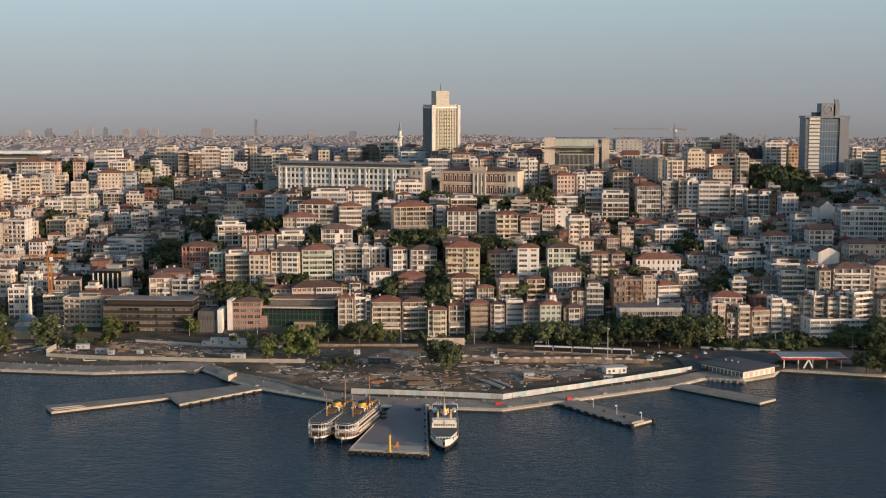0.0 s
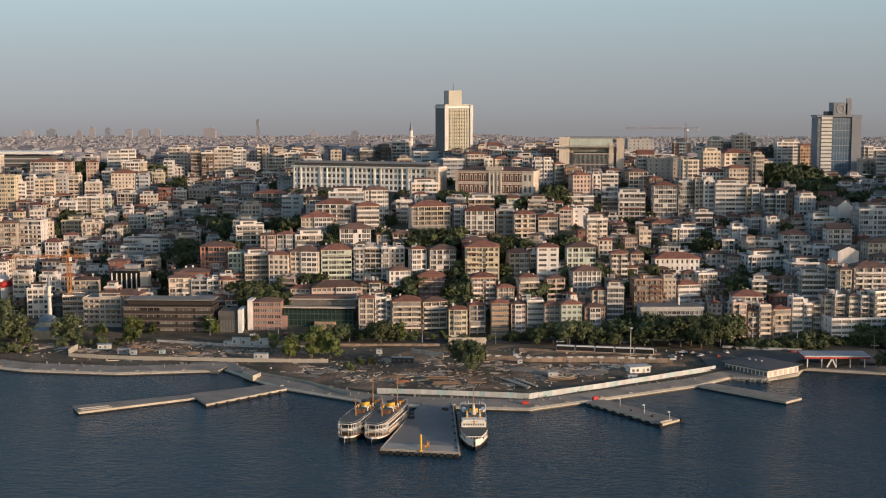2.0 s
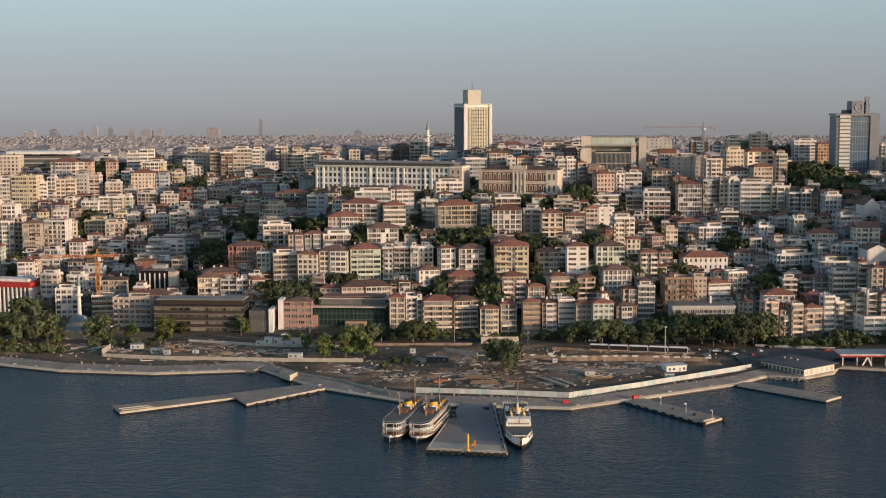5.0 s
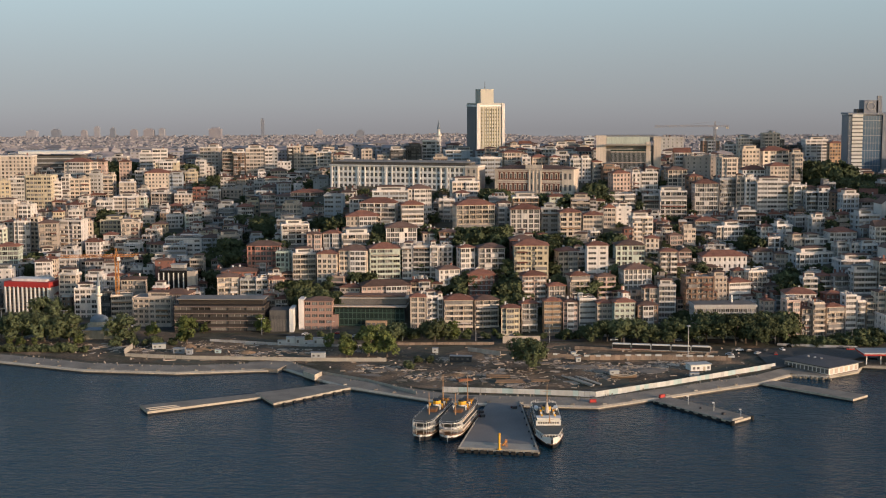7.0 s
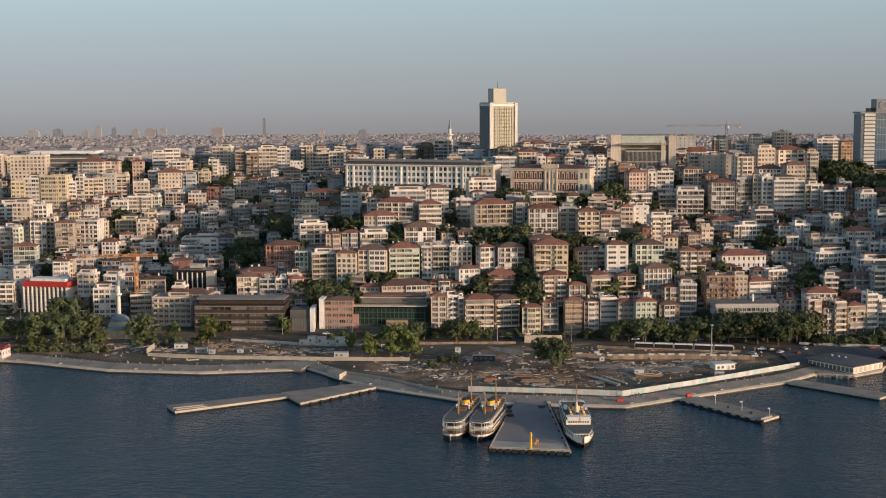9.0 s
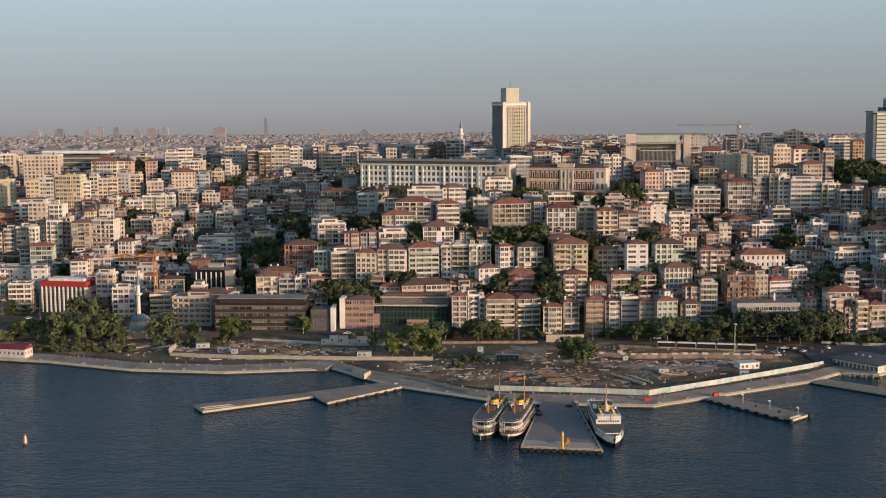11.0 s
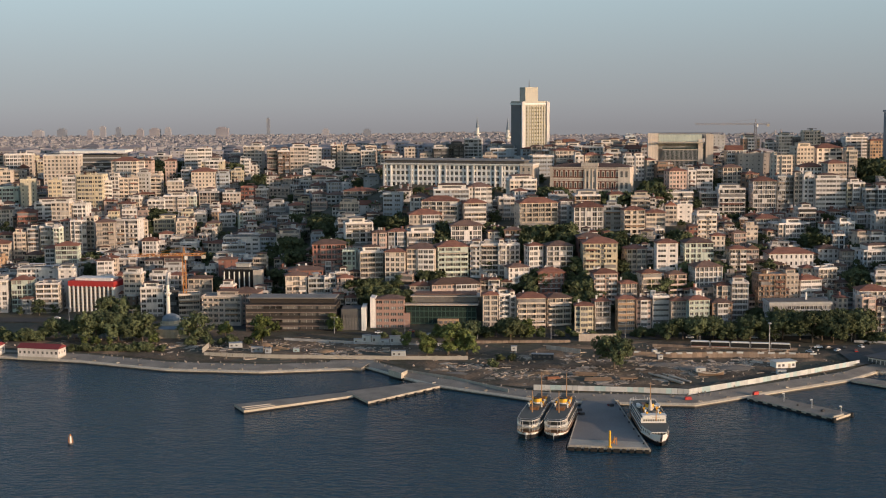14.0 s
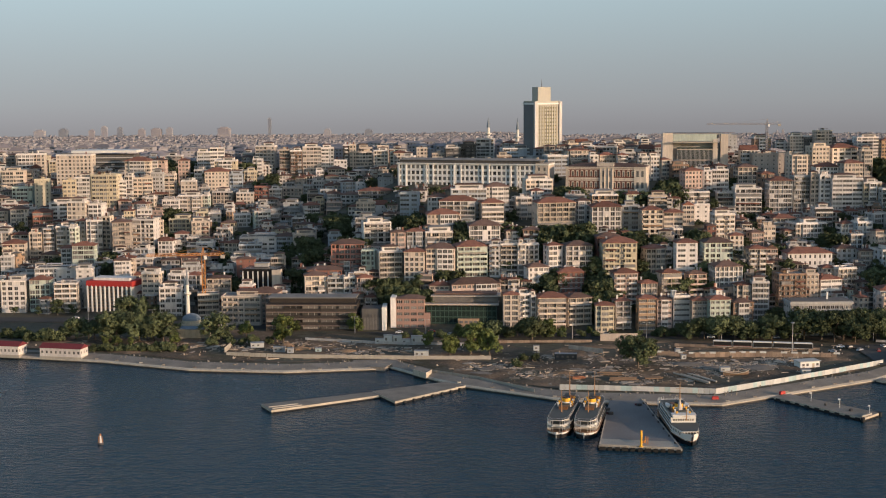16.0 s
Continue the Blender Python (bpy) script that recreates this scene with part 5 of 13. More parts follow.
tower_crane(185.1, 1240, 109.3, -56, 13, 0, "far-off hazy grey tower crane on the skyline")


# ---- front row along the coast road ----
def ribbon_office():
    x0, x1, yy = -210.5, -159.0, 737
    w, d, foot = x1 - x0, 18, 2.4
    H = 18.2 - foot
    dark_stone = material("dark_brown_cladding", (.042, .035, .031), .8, grain=.2)
    ob = thing("ribbon_office", pose((x0 + x1) / 2, yy + d / 2, foot, 0, 0, -2), "long low brown office with dark ribbon windows", "office")
    shell(ob, w, d, H - 4 * 3.9, 4, 3.9, (5, .975, 1.9, 1.2, .8), (4, .6, 1.8, 1.2, .4), dark_stone)
    for i in range(4):
        part("sun_ledge", Shape().box(0, -d / 2 - .5, H - i * 3.9 - .9, w, 1.0, .45), material("brown_ledge", (.20, .155, .135), .8, grain=.2), ob)
    part("setback_storey", Shape().box(0, 2, H + .004, w - 3, d - 6, 2.8), dark_stone, ob)
    part("roof", Shape().box(0, 1, H + 2.81, w - 1, d - 3, .5), felt, ob)
    w2 = -143.0 - x1
    ob = thing("dark_office", pose(x1 + w2 / 2 + .5, yy + 7, foot), "dark brown blank-walled office beside a white slab", "office")
    part("wall", Shape().box(0, 0, -2, w2 - 4, 14, 15.4 - foot + 2), wall_mat("dark"), ob)
    for k in range(6):
        part("fin", Shape().box(-w2 / 2 + 3 + k * (w2 - 8) / 5, -7.1, 0, .3, .3, 10), wall_mat("dark"), ob)
    part("end_slab", Shape().box(w2 / 2 - 1.4, -1, -2, 2.4, 15, 16.4 - foot + 2), white_paint, ob)
    part("glazed_front", Shape().box(0, -7.06, 1, w2 - 6, .1, 7), glass, ob)
    PLANS.append((x1 + w2 / 2, yy + 7, 12))


ribbon_office()


def fin_block():
    x0, x1, yy = -233.3, -209.3, 797
    w, d, foot = x1 - x0, 16, 6.0
    H = 29.7 - foot
    ob = thing("finned_office", pose((x0 + x1) / 2, yy + d / 2, foot, 0, 0, -6), "black glass office block with white vertical fins", "office")
    part("wall", Shape().box(0, 0, -3, w - 2, d, H + 3), material("black_glass", (0.02, 0.018, 0.018), .25, grain=.3), ob)
    for k in range(6):
        part("fin", Shape().box(-w / 2 + .8 + k * w * .13, -d / 2 - .3, 0, .55, .8, H - 1), white_paint, ob)
    part("end_slab", Shape().box(w / 2 - 2.4, -d / 2 + 1.5, -3, 5.2, 5, H + 3.2), wall_mat("cream"), ob)
    part("cornice", Shape().box(-.5, 0, H, w - 3, d + .8, .5), MATS["black_glass"], ob)
    part("plant_room", Shape().box(-2, 3, H + .7, w * .35, 5, 2.2).box(-2, 3, H + 2.9, w * .4, 6, .2), wall_mat("grey"), ob)
    PLANS.append(((x0 + x1) / 2, yy + d / 2, 14))


fin_block()


def brick_office():
    x0, x1, yy = -137.1, -121.0, 740
    w, d, foot = x1 - x0, 14, 2.4
    H = 20.2 - foot
    ob = thing("pink_office", pose((x0 + x1) / 2, yy + d / 2, foot, 0, 0, -2), "pink five-storey office with wide windows and white end wall", "office")
    sh = (H - .5) / 5
    shell(ob, w, d, .5, 5, sh, (4, .8, 1.7, 1.1, .4), (3, .5, 1.6, 1.1, .3), material("office_pink_brown", (.36, .225, .18), .85, grain=.15, stain=.2))
    part("end_slab", Shape().box(-w / 2 - 1.6, 0, -2, 3.0, d, H + 3), wall_mat("white"), ob)
    part("roof", Shape().hip(w, d, H + .004, 1.6, .4), tile_old, ob)
    part("annex", Shape().box(w / 2 + 1.6, -1, -2, 3.2, d - 3, H - 6), material("office_pink_brown", (.36, .225, .18), .85, grain=.15, stain=.2), ob)
    x2 = -79.5
    w2, H2 = x2 - x1 - 1, 16.4 - foot
    ob = thing("green_office", pose(x1 + w2 / 2 + 1, yy + 10, foot, 0, 0, -3), "dark green glass office with white roof bands", "office")
    part("wall", Shape().box(0, 1, -2, w2 - .5, 18, H2 - 1), wall_mat("dark"), ob)
    part("glass_front", Shape().box(0, -8.1, 0, w2 - 1, .3, H2 - 1), green_glass, ob)
    for k in range(17):
        part("mullion", Shape().box(-w2 / 2 + .6 + k * (w2 - 1.2) / 16, -8.4, 0, .3, .35, H2), material("dark_green_metal", (0.05, .09, .07), .5), ob)
    for z in (H2 * .25, H2 * .5, H2 * .75):
        part("transom", Shape().box(0, -8.42, z, w2, .3, .45), MATS["dark_green_metal"], ob)
    part("roof_band", Shape().box(0, -2, H2, w2 + 1.5, 14, .7), wall_mat("beige"), ob)
    part("upper_storey", Shape().box(2, 2, H2 + 1.1, w2 - 3, 12, 3.2), glass, ob)
    part("upper_band", Shape().box(2, 2, H2 + 4.3, w2 - 1, 14, .5), wall_mat("beige"), ob)
    part("roof", Shape().box(2, 2, H2 + 5.3, w2 - 5, 10, .6), tile_old, ob)
    part("entrance", Shape().box(4, -9.6, 0, 12, 3, 6.5), wall_mat("orange"), ob)
    for k in range(4):
        part("entrance_window", Shape().box(0 + k * 2.7, -11.13, 4, 1.8, .1, 1.5), glass, ob)
    PLANS.append((x1 + w2 / 2, yy + 10, 22))


brick_office()


def striped_office():
    x0, x1, yy = -331.8, -300.6, 808
    yaw, d, foot = -12, 14, 3.0
    w = (x1 - x0) / math.cos(radians(yaw)) - 2
    H = 19.1 - foot
    cx, cy = by_corner(x0, yy, w, d, yaw)
    ob = thing("striped_office", pose(cx, cy, foot, 0, 0, yaw), "white office block with tall vertical ribs and red parapet", "office")
    part("wall", Shape().box(0, 0, -2, w - .5, d - .5, H + 2), wall_mat("dark"), ob)
    for k in range(11):
        part("rib", Shape().box(-w / 2 + .4 + k * (w - .8) / 10, -d / 2 - .2, -1, .8, 1.0, H + 1), white_paint, ob)
    part("end_wall", Shape().box(w / 2 + .01, .4, -2, .8, d, H + 2), wall_mat("white"), ob)
    for k in range(8):
        part("floor_spandrel", Shape().box(0, -d / 2 + .2, 2 + k * H / 8, w - 1, .3, .7), wall_mat("brown"), ob)
    part("parapet", Shape().prism([(-w / 2 - .5, -d / 2 - .5), (w / 2 + .5, -d / 2 - .5), (w / 2 + .5, d / 2 + .5), (-w / 2 - .5, d / 2 + .5)], H - .4, H + 3.0, top=.985), red_paint, ob)
    part("roof", Shape().box(0, 1, H + 3.0, w * .8, d - 4, 1.6), wall_mat("white"), ob)
    PLANS.append((cx, cy, 20))


striped_office()


def long_school():
    x0, x1, yy = 79.0, 112.8, 716
    w, d, foot = x1 - x0, 14, 4.0
    H = 20.3 - foot
    ob = thing("school_building", pose((x0 + x1) / 2, yy + d / 2, foot, 0, 0, 2), "long pale school building with a row of small windows", "school")
    # grey walls: greyish render, with the neighbours' shade put into the colour
    shell(ob, w, d, H - 3 * 4.2, 3, 4.2, (14, .84, 1.7, 1.5, .4), (3, .4, 1.5, 1.3, .3), wall_mat("grey"))
    part("cornice", Shape().box(0, -.3, H, w + 1, d + 1.2, 1.3), wall_mat("grey"), ob)
    part("roof", Shape().box(0, 0, H + 1.3, w - .5, d - .5, .3), felt, ob)
    part("chimney", Shape().box(w * .15, 0, H + 1.6, .9, .9, 4), white_paint, ob)


long_school()


def villa():
    x0, x1, yy = 97.7, 124.7, 800
    w, d = x1 - x0, 14
    foot = lie((x0 + x1) / 2, yy) + 3
    H = 37.8 - foot
    ob = thing("villa", pose((x0 + x1) / 2, yy + d / 2, foot, 0, 0, 3), "white villa with arched windows and a broad red roof", "villa")
    shell(ob, w, d, H - 3 * 4.0, 3, 4.0, (9, .38, 2.1, 1.0, .4), (4, .35, 2.0, 1.0, .3), wall_mat("white"), base=-6)
    part("roof", Shape().hip(w, d, H, 3.0, 1.0), tile, ob)


villa()


def stand_roof():
    x0, x1, yy = -429.5 - 22, -392.4, 1190
    ob = thing("exhibition_hall", pose((x0 + x1) / 2, yy + 12, 64), "wide flat-roofed hall with dark glazed terraces", "hall")
    H = 84.0 - 64
    w = x1 - x0
    part("wall", Shape().box(0, 0, -4, w - 4, 22, H + 2), wall_mat("dark"), ob)
    part("roof", Shape().box(2, -2, H, w, 28, 2.2), white_paint, ob)
    for k in range(3):
        part("terrace", Shape().box(-2, -11 - k, H - 5 - k * 4, w - 2, 4, 1.0), wall_mat("grey"), ob)


stand_roof()


# ---- piers and boats ----
def dock(name, poly, top, label, thick=0.95, edge=None):
    ob = thing(name, pose(0, 0, 0), label, "dock", "floating docks")
    part("deck", Shape().prism(poly, top - thick, top, 0, 1), [quay_stone, edge or sunlit_kerb_stone], ob)
    part("float", Shape().prism(poly, -2.5, top - thick - .004, 0, 0, ), rubber, ob)
    return ob


ob = dock("dock", [(-182.1, 554.8), (-137.3, 582.5), (-140.5, 589.5), (-188.2, 566.1)], 1.5, "long pale concrete dock with a sunlit edge")
s = Shape()
for e in range(2):
    s.bar((-184 + e * 2, 560 - e * 2.5, 1.7), (-172 + e * 2, 566 - e * 2.5, 1.7), .2)
part("kerb_rail", s, concrete, ob)
ob = dock("dock", [(-129.8, 569.5), (-98.6, 601), (-108, 609), (-141, 590)], 1.7, "broad concrete landing dock with black tyre fenders")
for k in range(7):
    a = .12 + k * .13
    part("tyre_fender", Shape().box(-129.8 + 31.2 * a + .5, 569.5 + 31.5 * a - .5, .1, 1.1, .5, 1.1, turn=45), rubber, ob)
ob = dock("dock", [(65.7, 537.7), (75, 546.6), (46.2, 582.1), (37.8, 576.4)], 1.5, "concrete finger dock with dark timber fenders")
for k in range(9):
    part("fender", Shape().box(65.7 - 27.9 * (k + .5) / 9 - .3, 537.7 + 38.7 * (k + .5) / 9 - .2, -.3, .5, 2.2, 1.5, turn=36), rubber, ob)
for k in range(3):
    part("lamp_post", Shape().tube(70 - k * 9, 544 + k * 12, 1.5, 5.0, .12, .08, 6).box(70 - k * 9 - .3, 544 + k * 12, 4.9, .9, .5, .5), white_paint, ob)
part("bench", Shape().box(68, 541.5, 1.5, 7, .8, .7, turn=40), concrete, ob)
for gx, gy in ((65.3, 537.2), (75.3, 546.9)):
    part("tyre_fender", Shape().tube(gx, gy, -.2, 1.7, .9, .9, 10), rubber, ob)
part("winch", Shape().box(64, 550, 1.5, 1.6, 1.1, .9, turn=40).tube(56, 560, 1.5, 2.4, .5, .5, 8), dark_metal, ob)
ob = dock("dock", [(126.6, 578.4), (135.4, 586.3), (100.5, 616), (93.5, 610.5)], 1.5, "plain concrete finger dock with a pale end")

PIER = [(-48.1, 496.0), (-16.9, 490.8), (-20.9, 576), (-34.5, 577), (-40.2, 543)]
ob = thing("ferry_pier", pose(0, 0, 0), "grey paved ferry pier with black rubber fenders", "pier")
part("deck", Shape().prism(PIER, .7, 1.6, 0, 1), [pier_top, concrete], ob)
part("substructure", Shape().prism(PIER, -3, .69), rubber, ob)
part("apron", Shape().prism([(-47.6, 496.4), (-17.2, 491.3), (-17.6, 501), (-46.3, 506)], 1.604, 1.65), concrete, ob)
for k in range(11):
    a = (k + .5) / 11
    x, y = -48.1 + 31.2 * a, 496.0 - 5.2 * a
    part("fender", Shape().box(x, y - .35, -.2, 1.7 if k % 3 else 2.4, .7, 1.5, turn=-9.5), rubber, ob)
for k in range(14):
    a = (k + .5) / 14
    part("fender", Shape().box(-16.9 - 4 * a + .35, 490.8 + 85 * a, -.2, .6, 2.2, 1.6), rubber, ob)
    if k < 8:
        part("fender", Shape().box(-48.1 + 7.9 * (k + .5) / 8 - .35, 496 + 47 * (k + .5) / 8, -.2, .6, 2.2, 1.6, turn=-9), rubber, ob)
for k in range(7):
    part("bollard", Shape().tube(-18.6 - k * .5, 498 + k * 11, 1.6, 2.3, .3, .4, 8), dark_metal, ob)
part("edge_kerb", Shape().bar((-47.6, 496.6, 1.75), (-17.4, 491.6, 1.75), .18).bar((-17.6, 492, 1.75), (-21.3, 574, 1.75), .18).bar((-47.6, 497, 1.75), (-40.2, 542, 1.75), .18), concrete, ob)
ob = thing("gangway_mast", pose(-32.1, 493.9, 1.65), "yellow steel gangway mast on the ferry pier", "gangway")
part("mast", Shape().tube(0, 0, 0, 6.4, .42, .42, 10), ferry_yellow, ob)
part("foot", Shape().tube(0, 0, 0, .3, .9, .9, 10), ferry_yellow, ob)
part("gangway", Shape().bar((1.2, 3, .9), (2.6, 7, 1.2), .35).box(2.4, 5, 0, .3, .3, 2.8).box(3.0, 3.4, 0, .25, .25, 3.0), crane_paint, ob)
for gx, gy in ((-38, 545), (-24, 560), (-38.5, 552)):
    ob = thing("cargo_stack", pose(gx, gy, 1.6, 0, 0, 20), "low heap of dark ship's gear on the pier", "cargo", "gear on the pier")
    part("crate", Shape().box(0, 0, 0, 1.8, 1.4, 1.1), dark_metal, ob)
    part("tarpaulin", Shape().box(.2, 1.4, 0, 2.6, 1.2, .7), material("maroon_cover", (.10, .03, .04), .8), ob)


def ferry(at, L, B, label, stern_first):
    """A passenger ferry; its bow points along its own -y."""
    ob = thing("ferry", at @ Matrix.Diagonal((1, 1, .9, 1)), label, "ferry", "moored ferries")

    def half(t):
        if t < .28:
            return B / 2 * (max(t, .004) / .28) ** .62
        if t > .86:
            return B / 2 * math.sqrt(max(0.0, 1 - ((t - .86) / .14) ** 2 * .9995))
        return B / 2

    def sheer(t):
        return 2.3 + ((2.4 if stern_first else 3.3) * (1 - t / .35) ** (2 if stern_first else 1.3) if t < .35 else 0) + (.5 * ((t - .8) / .2) ** 2 if t > .8 else 0)

    ts = [0, .015, .04, .08, .13, .19, .28, .4, .55, .7, .8, .87, .92, .96, .985, 1.0]
    levels = ((-1.5, .72), (.0, .86), (1.75, .95), (1.76, .955), (None, 1.0))
    s = Shape()
    w = len(levels)
    for e in (-1, 1):
        k0 = len(s.v)
        for t in ts:
            rake = 2.2 * (1 - min(t / .1, 1))
            for z, f in levels:
                zz = sheer(t) if z is None else z
                s.v.append((e * half(t) * f, -L / 2 + t * L + rake * (1 - (zz + 1.5) / 6.5) * 1.2, zz))
        for i in range(len(ts) - 1):
            for j in range(w - 1):
                q = (k0 + i * w + j, k0 + (i + 1) * w + j, k0 + (i + 1) * w + j + 1, k0 + i * w + j + 1)
                s.f.append(q if e > 0 else q[::-1])
                s.m.append(0 if j < 3 else 1)
    k = len(ts)
    s.f.append(tuple((k - 1) * w + j for j in range(w)) + tuple(k * w + (k - 1) * w + j for j in reversed(range(w))))
    s.m.append(1)
    part("hull", s, [hull_black, white_paint], ob)

    def outline(t0, t1, inset, n=14):
        r = [(max(.15, half(t0 + (t1 - t0) * i / n) - inset), -L / 2 + (t0 + (t1 - t0) * i / n) * L) for i in range(n + 1)]
        return r + [(-x, y) for x, y in reversed(r)]

    wood = material("varnished_wood", (.20, .095, .045), .5, grain=.25)
    cabin = wall_mat("cream") if stern_first else white_paint
    part("main_deck", Shape().prism(outline(.02, .995, .25), 1.9, 2.2), timber, ob)
    lower = part("lower_saloon", Shape().prism(outline(.13, .86, .55), 2.2, 4.9), cabin, ob)
    part("promenade_deck", Shape().prism(outline(.10, .985, .15), 4.9, 5.15, 0, 1), [deck_grey, white_paint], ob)
    upper = part("upper_saloon", Shape().prism(outline(.21 if stern_first else .35, .8, 1.5 if stern_first else .7), 5.15, 7.6), cabin, ob)
    part("boat_deck", Shape().prism(outline(.17 if stern_first else .34, .975 if stern_first else .86, .55), 7.6, 7.85, 0, 1), [deck_grey, white_paint], ob)
    part("bulwark_strake", Shape().prism(outline(.08, .99, -.06), 1.75, 2.0), material("varnished_wood", (.20, .095, .045), .5, grain=.25), ob)
    for z, t0, t1, ins, par in ((3.2, .16, .85, .5, lower), (5.9, .23 if stern_first else .37, .78, 1.45 if stern_first else .65, upper)):
        for e in (-1, 1):
            n = int((t1 - t0) * L / 2.1)
            for i in range(n):
                t = t0 + (t1 - t0) * (i + .5) / n
                part("window", Shape().box(e * (half(t) - ins), -L / 2 + t * L, z, .12, 1.3, 1.0), glass, par)
    for i in range(-3, 4):
        part("window", Shape().box(i * 1.15, -L / 2 + .13 * L - .05, 3.4, .8, .12, .95), glass, lower)
    # open stern galleries
    for z, ins in ((2.2, .35), (5.15, .3)):
        for i in range(9):
            t = .87 + .12 * i / 8
            for e in (-1, 1):
                part("stanchion", Shape().box(e * (half(min(t, .992)) - ins), -L / 2 + t * L, z, .14, .14, 2.5), white_paint, ob)
        rail = outline(.84, .992, .3, 8)
        s = Shape()
        for a, b in zip(rail, rail[1:]):
            s.bar((*a, z + 1.0), (*b, z + 1.0), .07).bar((*a, z + .5), (*b, z + .5), .16)
        part("stern_rail", s, MATS["varnished_wood"] if z < 3 else white_paint, ob)
    rail = outline(.18 if stern_first else .36, .97 if stern_first else .85, .62, 12)
    s = Shape()
    for a, b in zip(rail, rail[1:] + rail[:1]):
        s.bar((*a, 8.6), (*b, 8.6), .025).bar((*a, 7.85), (*a, 8.6), .025)
    part("deck_rail", s, white_paint, ob)
    wy = -L / 2 + (.235 if stern_first else .35) * L
    ht, wd = (1.7, .40) if stern_first else (1.1, .8)
    wh = part("wheelhouse", Shape().box(0, wy, 7.85, B * wd, 3.6, ht).box(0, wy, 7.85 + ht, B * (wd + .06), 4.2, .2, 1), [wood if stern_first else white_paint, deck_grey if stern_first else white_paint], ob)
    for i in range(-4, 5):
        part("window", Shape().box(i * B * wd * .105, wy - 1.84 if stern_first else -L / 2 + .35 * L - .06, 8.55 if stern_first else 6.0, B * wd * .07, .1, .8), glass, wh)
    fy = -L / 2 + (.47 if stern_first else .54) * L
    part("engine_casing", Shape().box(0, fy, 7.85, 4.6, 9, .9).box(0, fy - 6.5, 7.85, 2.4, 1.6, .6), deck_grey, ob)
    part("companionway", Shape().box(0, fy + 7.5, 7.85, 3.4, 3, 1.2).box(0, fy + 7.5, 9.05, 3.8, 3.4, .14), MATS["varnished_wood"], ob)
    for e in (-1, 1):
        part("deck_bench", Shape().box(e * 2.9, fy - .5, 7.85, .7, 7.5, .45).box(e * 2.6, fy - .5, 8.3, .1, 7.5, .4), MATS["varnished_wood"], ob)
    fn = part("funnel", Shape().prism([(1.75 * math.cos(a * .5236), fy + 2.0 * math.sin(a * .5236)) for a in range(12)], 9.0, 11.2, top=.97), ferry_yellow, ob)
    part("funnel_top", Shape().prism([(1.76 * math.cos(a * .5236), fy + 2.0 * math.sin(a * .5236)) for a in range(12)], 11.2, 11.8, top=.96), hull_black, fn)
    part("funnel_band", Shape().prism([(1.79 * math.cos(a * .5236), fy + 2.05 * math.sin(a * .5236)) for a in range(12)], 9.0, 9.6, top=.99), white_paint, fn)
    for t, h in ((.27, 21.0), (.72, 18.0)) if stern_first else ((.24, 12.5), (.50, 21.5)):
        y = -L / 2 + t * L
        part("mast", Shape().tube(0, y, 8.0, h, .28, .12, 8).bar((-1.6, y, h - 3), (1.6, y, h - 3), .06), material("mast_paint", (.36, .21, .11), .6), ob)
        if not stern_first and h > 15:
            part("mast_cone", Shape().tube(0, y, 7.9, 13.5, 1.25, .3, 10), wall_mat("cream"), ob)
    for e in (-1, 1):
        for t in (() if stern_first else (.6,)):
            part("lifeboat", Shape().prism([(e * (B / 2 - 1.7) + .8 * math.cos(a * .785) , -L / 2 + t * L + 2.6 * math.sin(a * .785)) for a in range(8)], 8.8, 9.8, top=1.15), white_paint, ob)
        for i in range(4):
            part("vent_cowl", Shape().tube(e * 2.6, -L / 2 + (.36 + i * .07) * L, 8.3, 9.6, .25, .25, 6).box(e * 2.6, -L / 2 + (.36 + i * .07) * L - .2, 9.6, .8, .8, .5), white_paint if i % 2 else ferry_yellow, ob)


def berth(bx, by, sx, sy):
    """Pose of a boat whose bow lies at bx, by and whose stern at sx, sy."""
    return pose((bx + sx) / 2, (by + sy) / 2, 0, 0, 0, math.degrees(math.atan2(sy - by, sx - bx)) - 90)


ferry(berth(-11.6, 499, -12.4, 556), 57, 11.3, "white ferry with black hull and yellow funnel, moored bow outward", False)
ferry(berth(-41.3, 563.5, -52.3, 511.5), 53.2, 9.8, "white ferry with yellow funnel, moored stern outward by the pier", True)
ferry(berth(-51.6, 564.5, -63.2, 512.5), 53.3, 9.6, "white ferry with yellow funnel, moored outside another ferry", True)

ob = thing("buoy", pose(-242.4, 505.7, 0), "white navigation buoy with orange posts on the water", "buoy")
part("float", Shape().tube(0, 0, -.5, .7, 1.3, 1.1, 12), dark_metal, ob)
part("tower", Shape().tube(0, 0, .7, 3.6, .5, .35, 8), white_paint, ob)
part("top_mark", Shape().tube(0, 0, 3.6, 4.4, .45, .1, 8), crane_paint, ob)
for a in range(4):
    part("post", Shape().bar((.9 * math.cos(a * 1.57), .9 * math.sin(a * 1.57), .7), (.7 * math.cos(a * 1.57), .7 * math.sin(a * 1.57), 3.2), .07), crane_paint, ob)

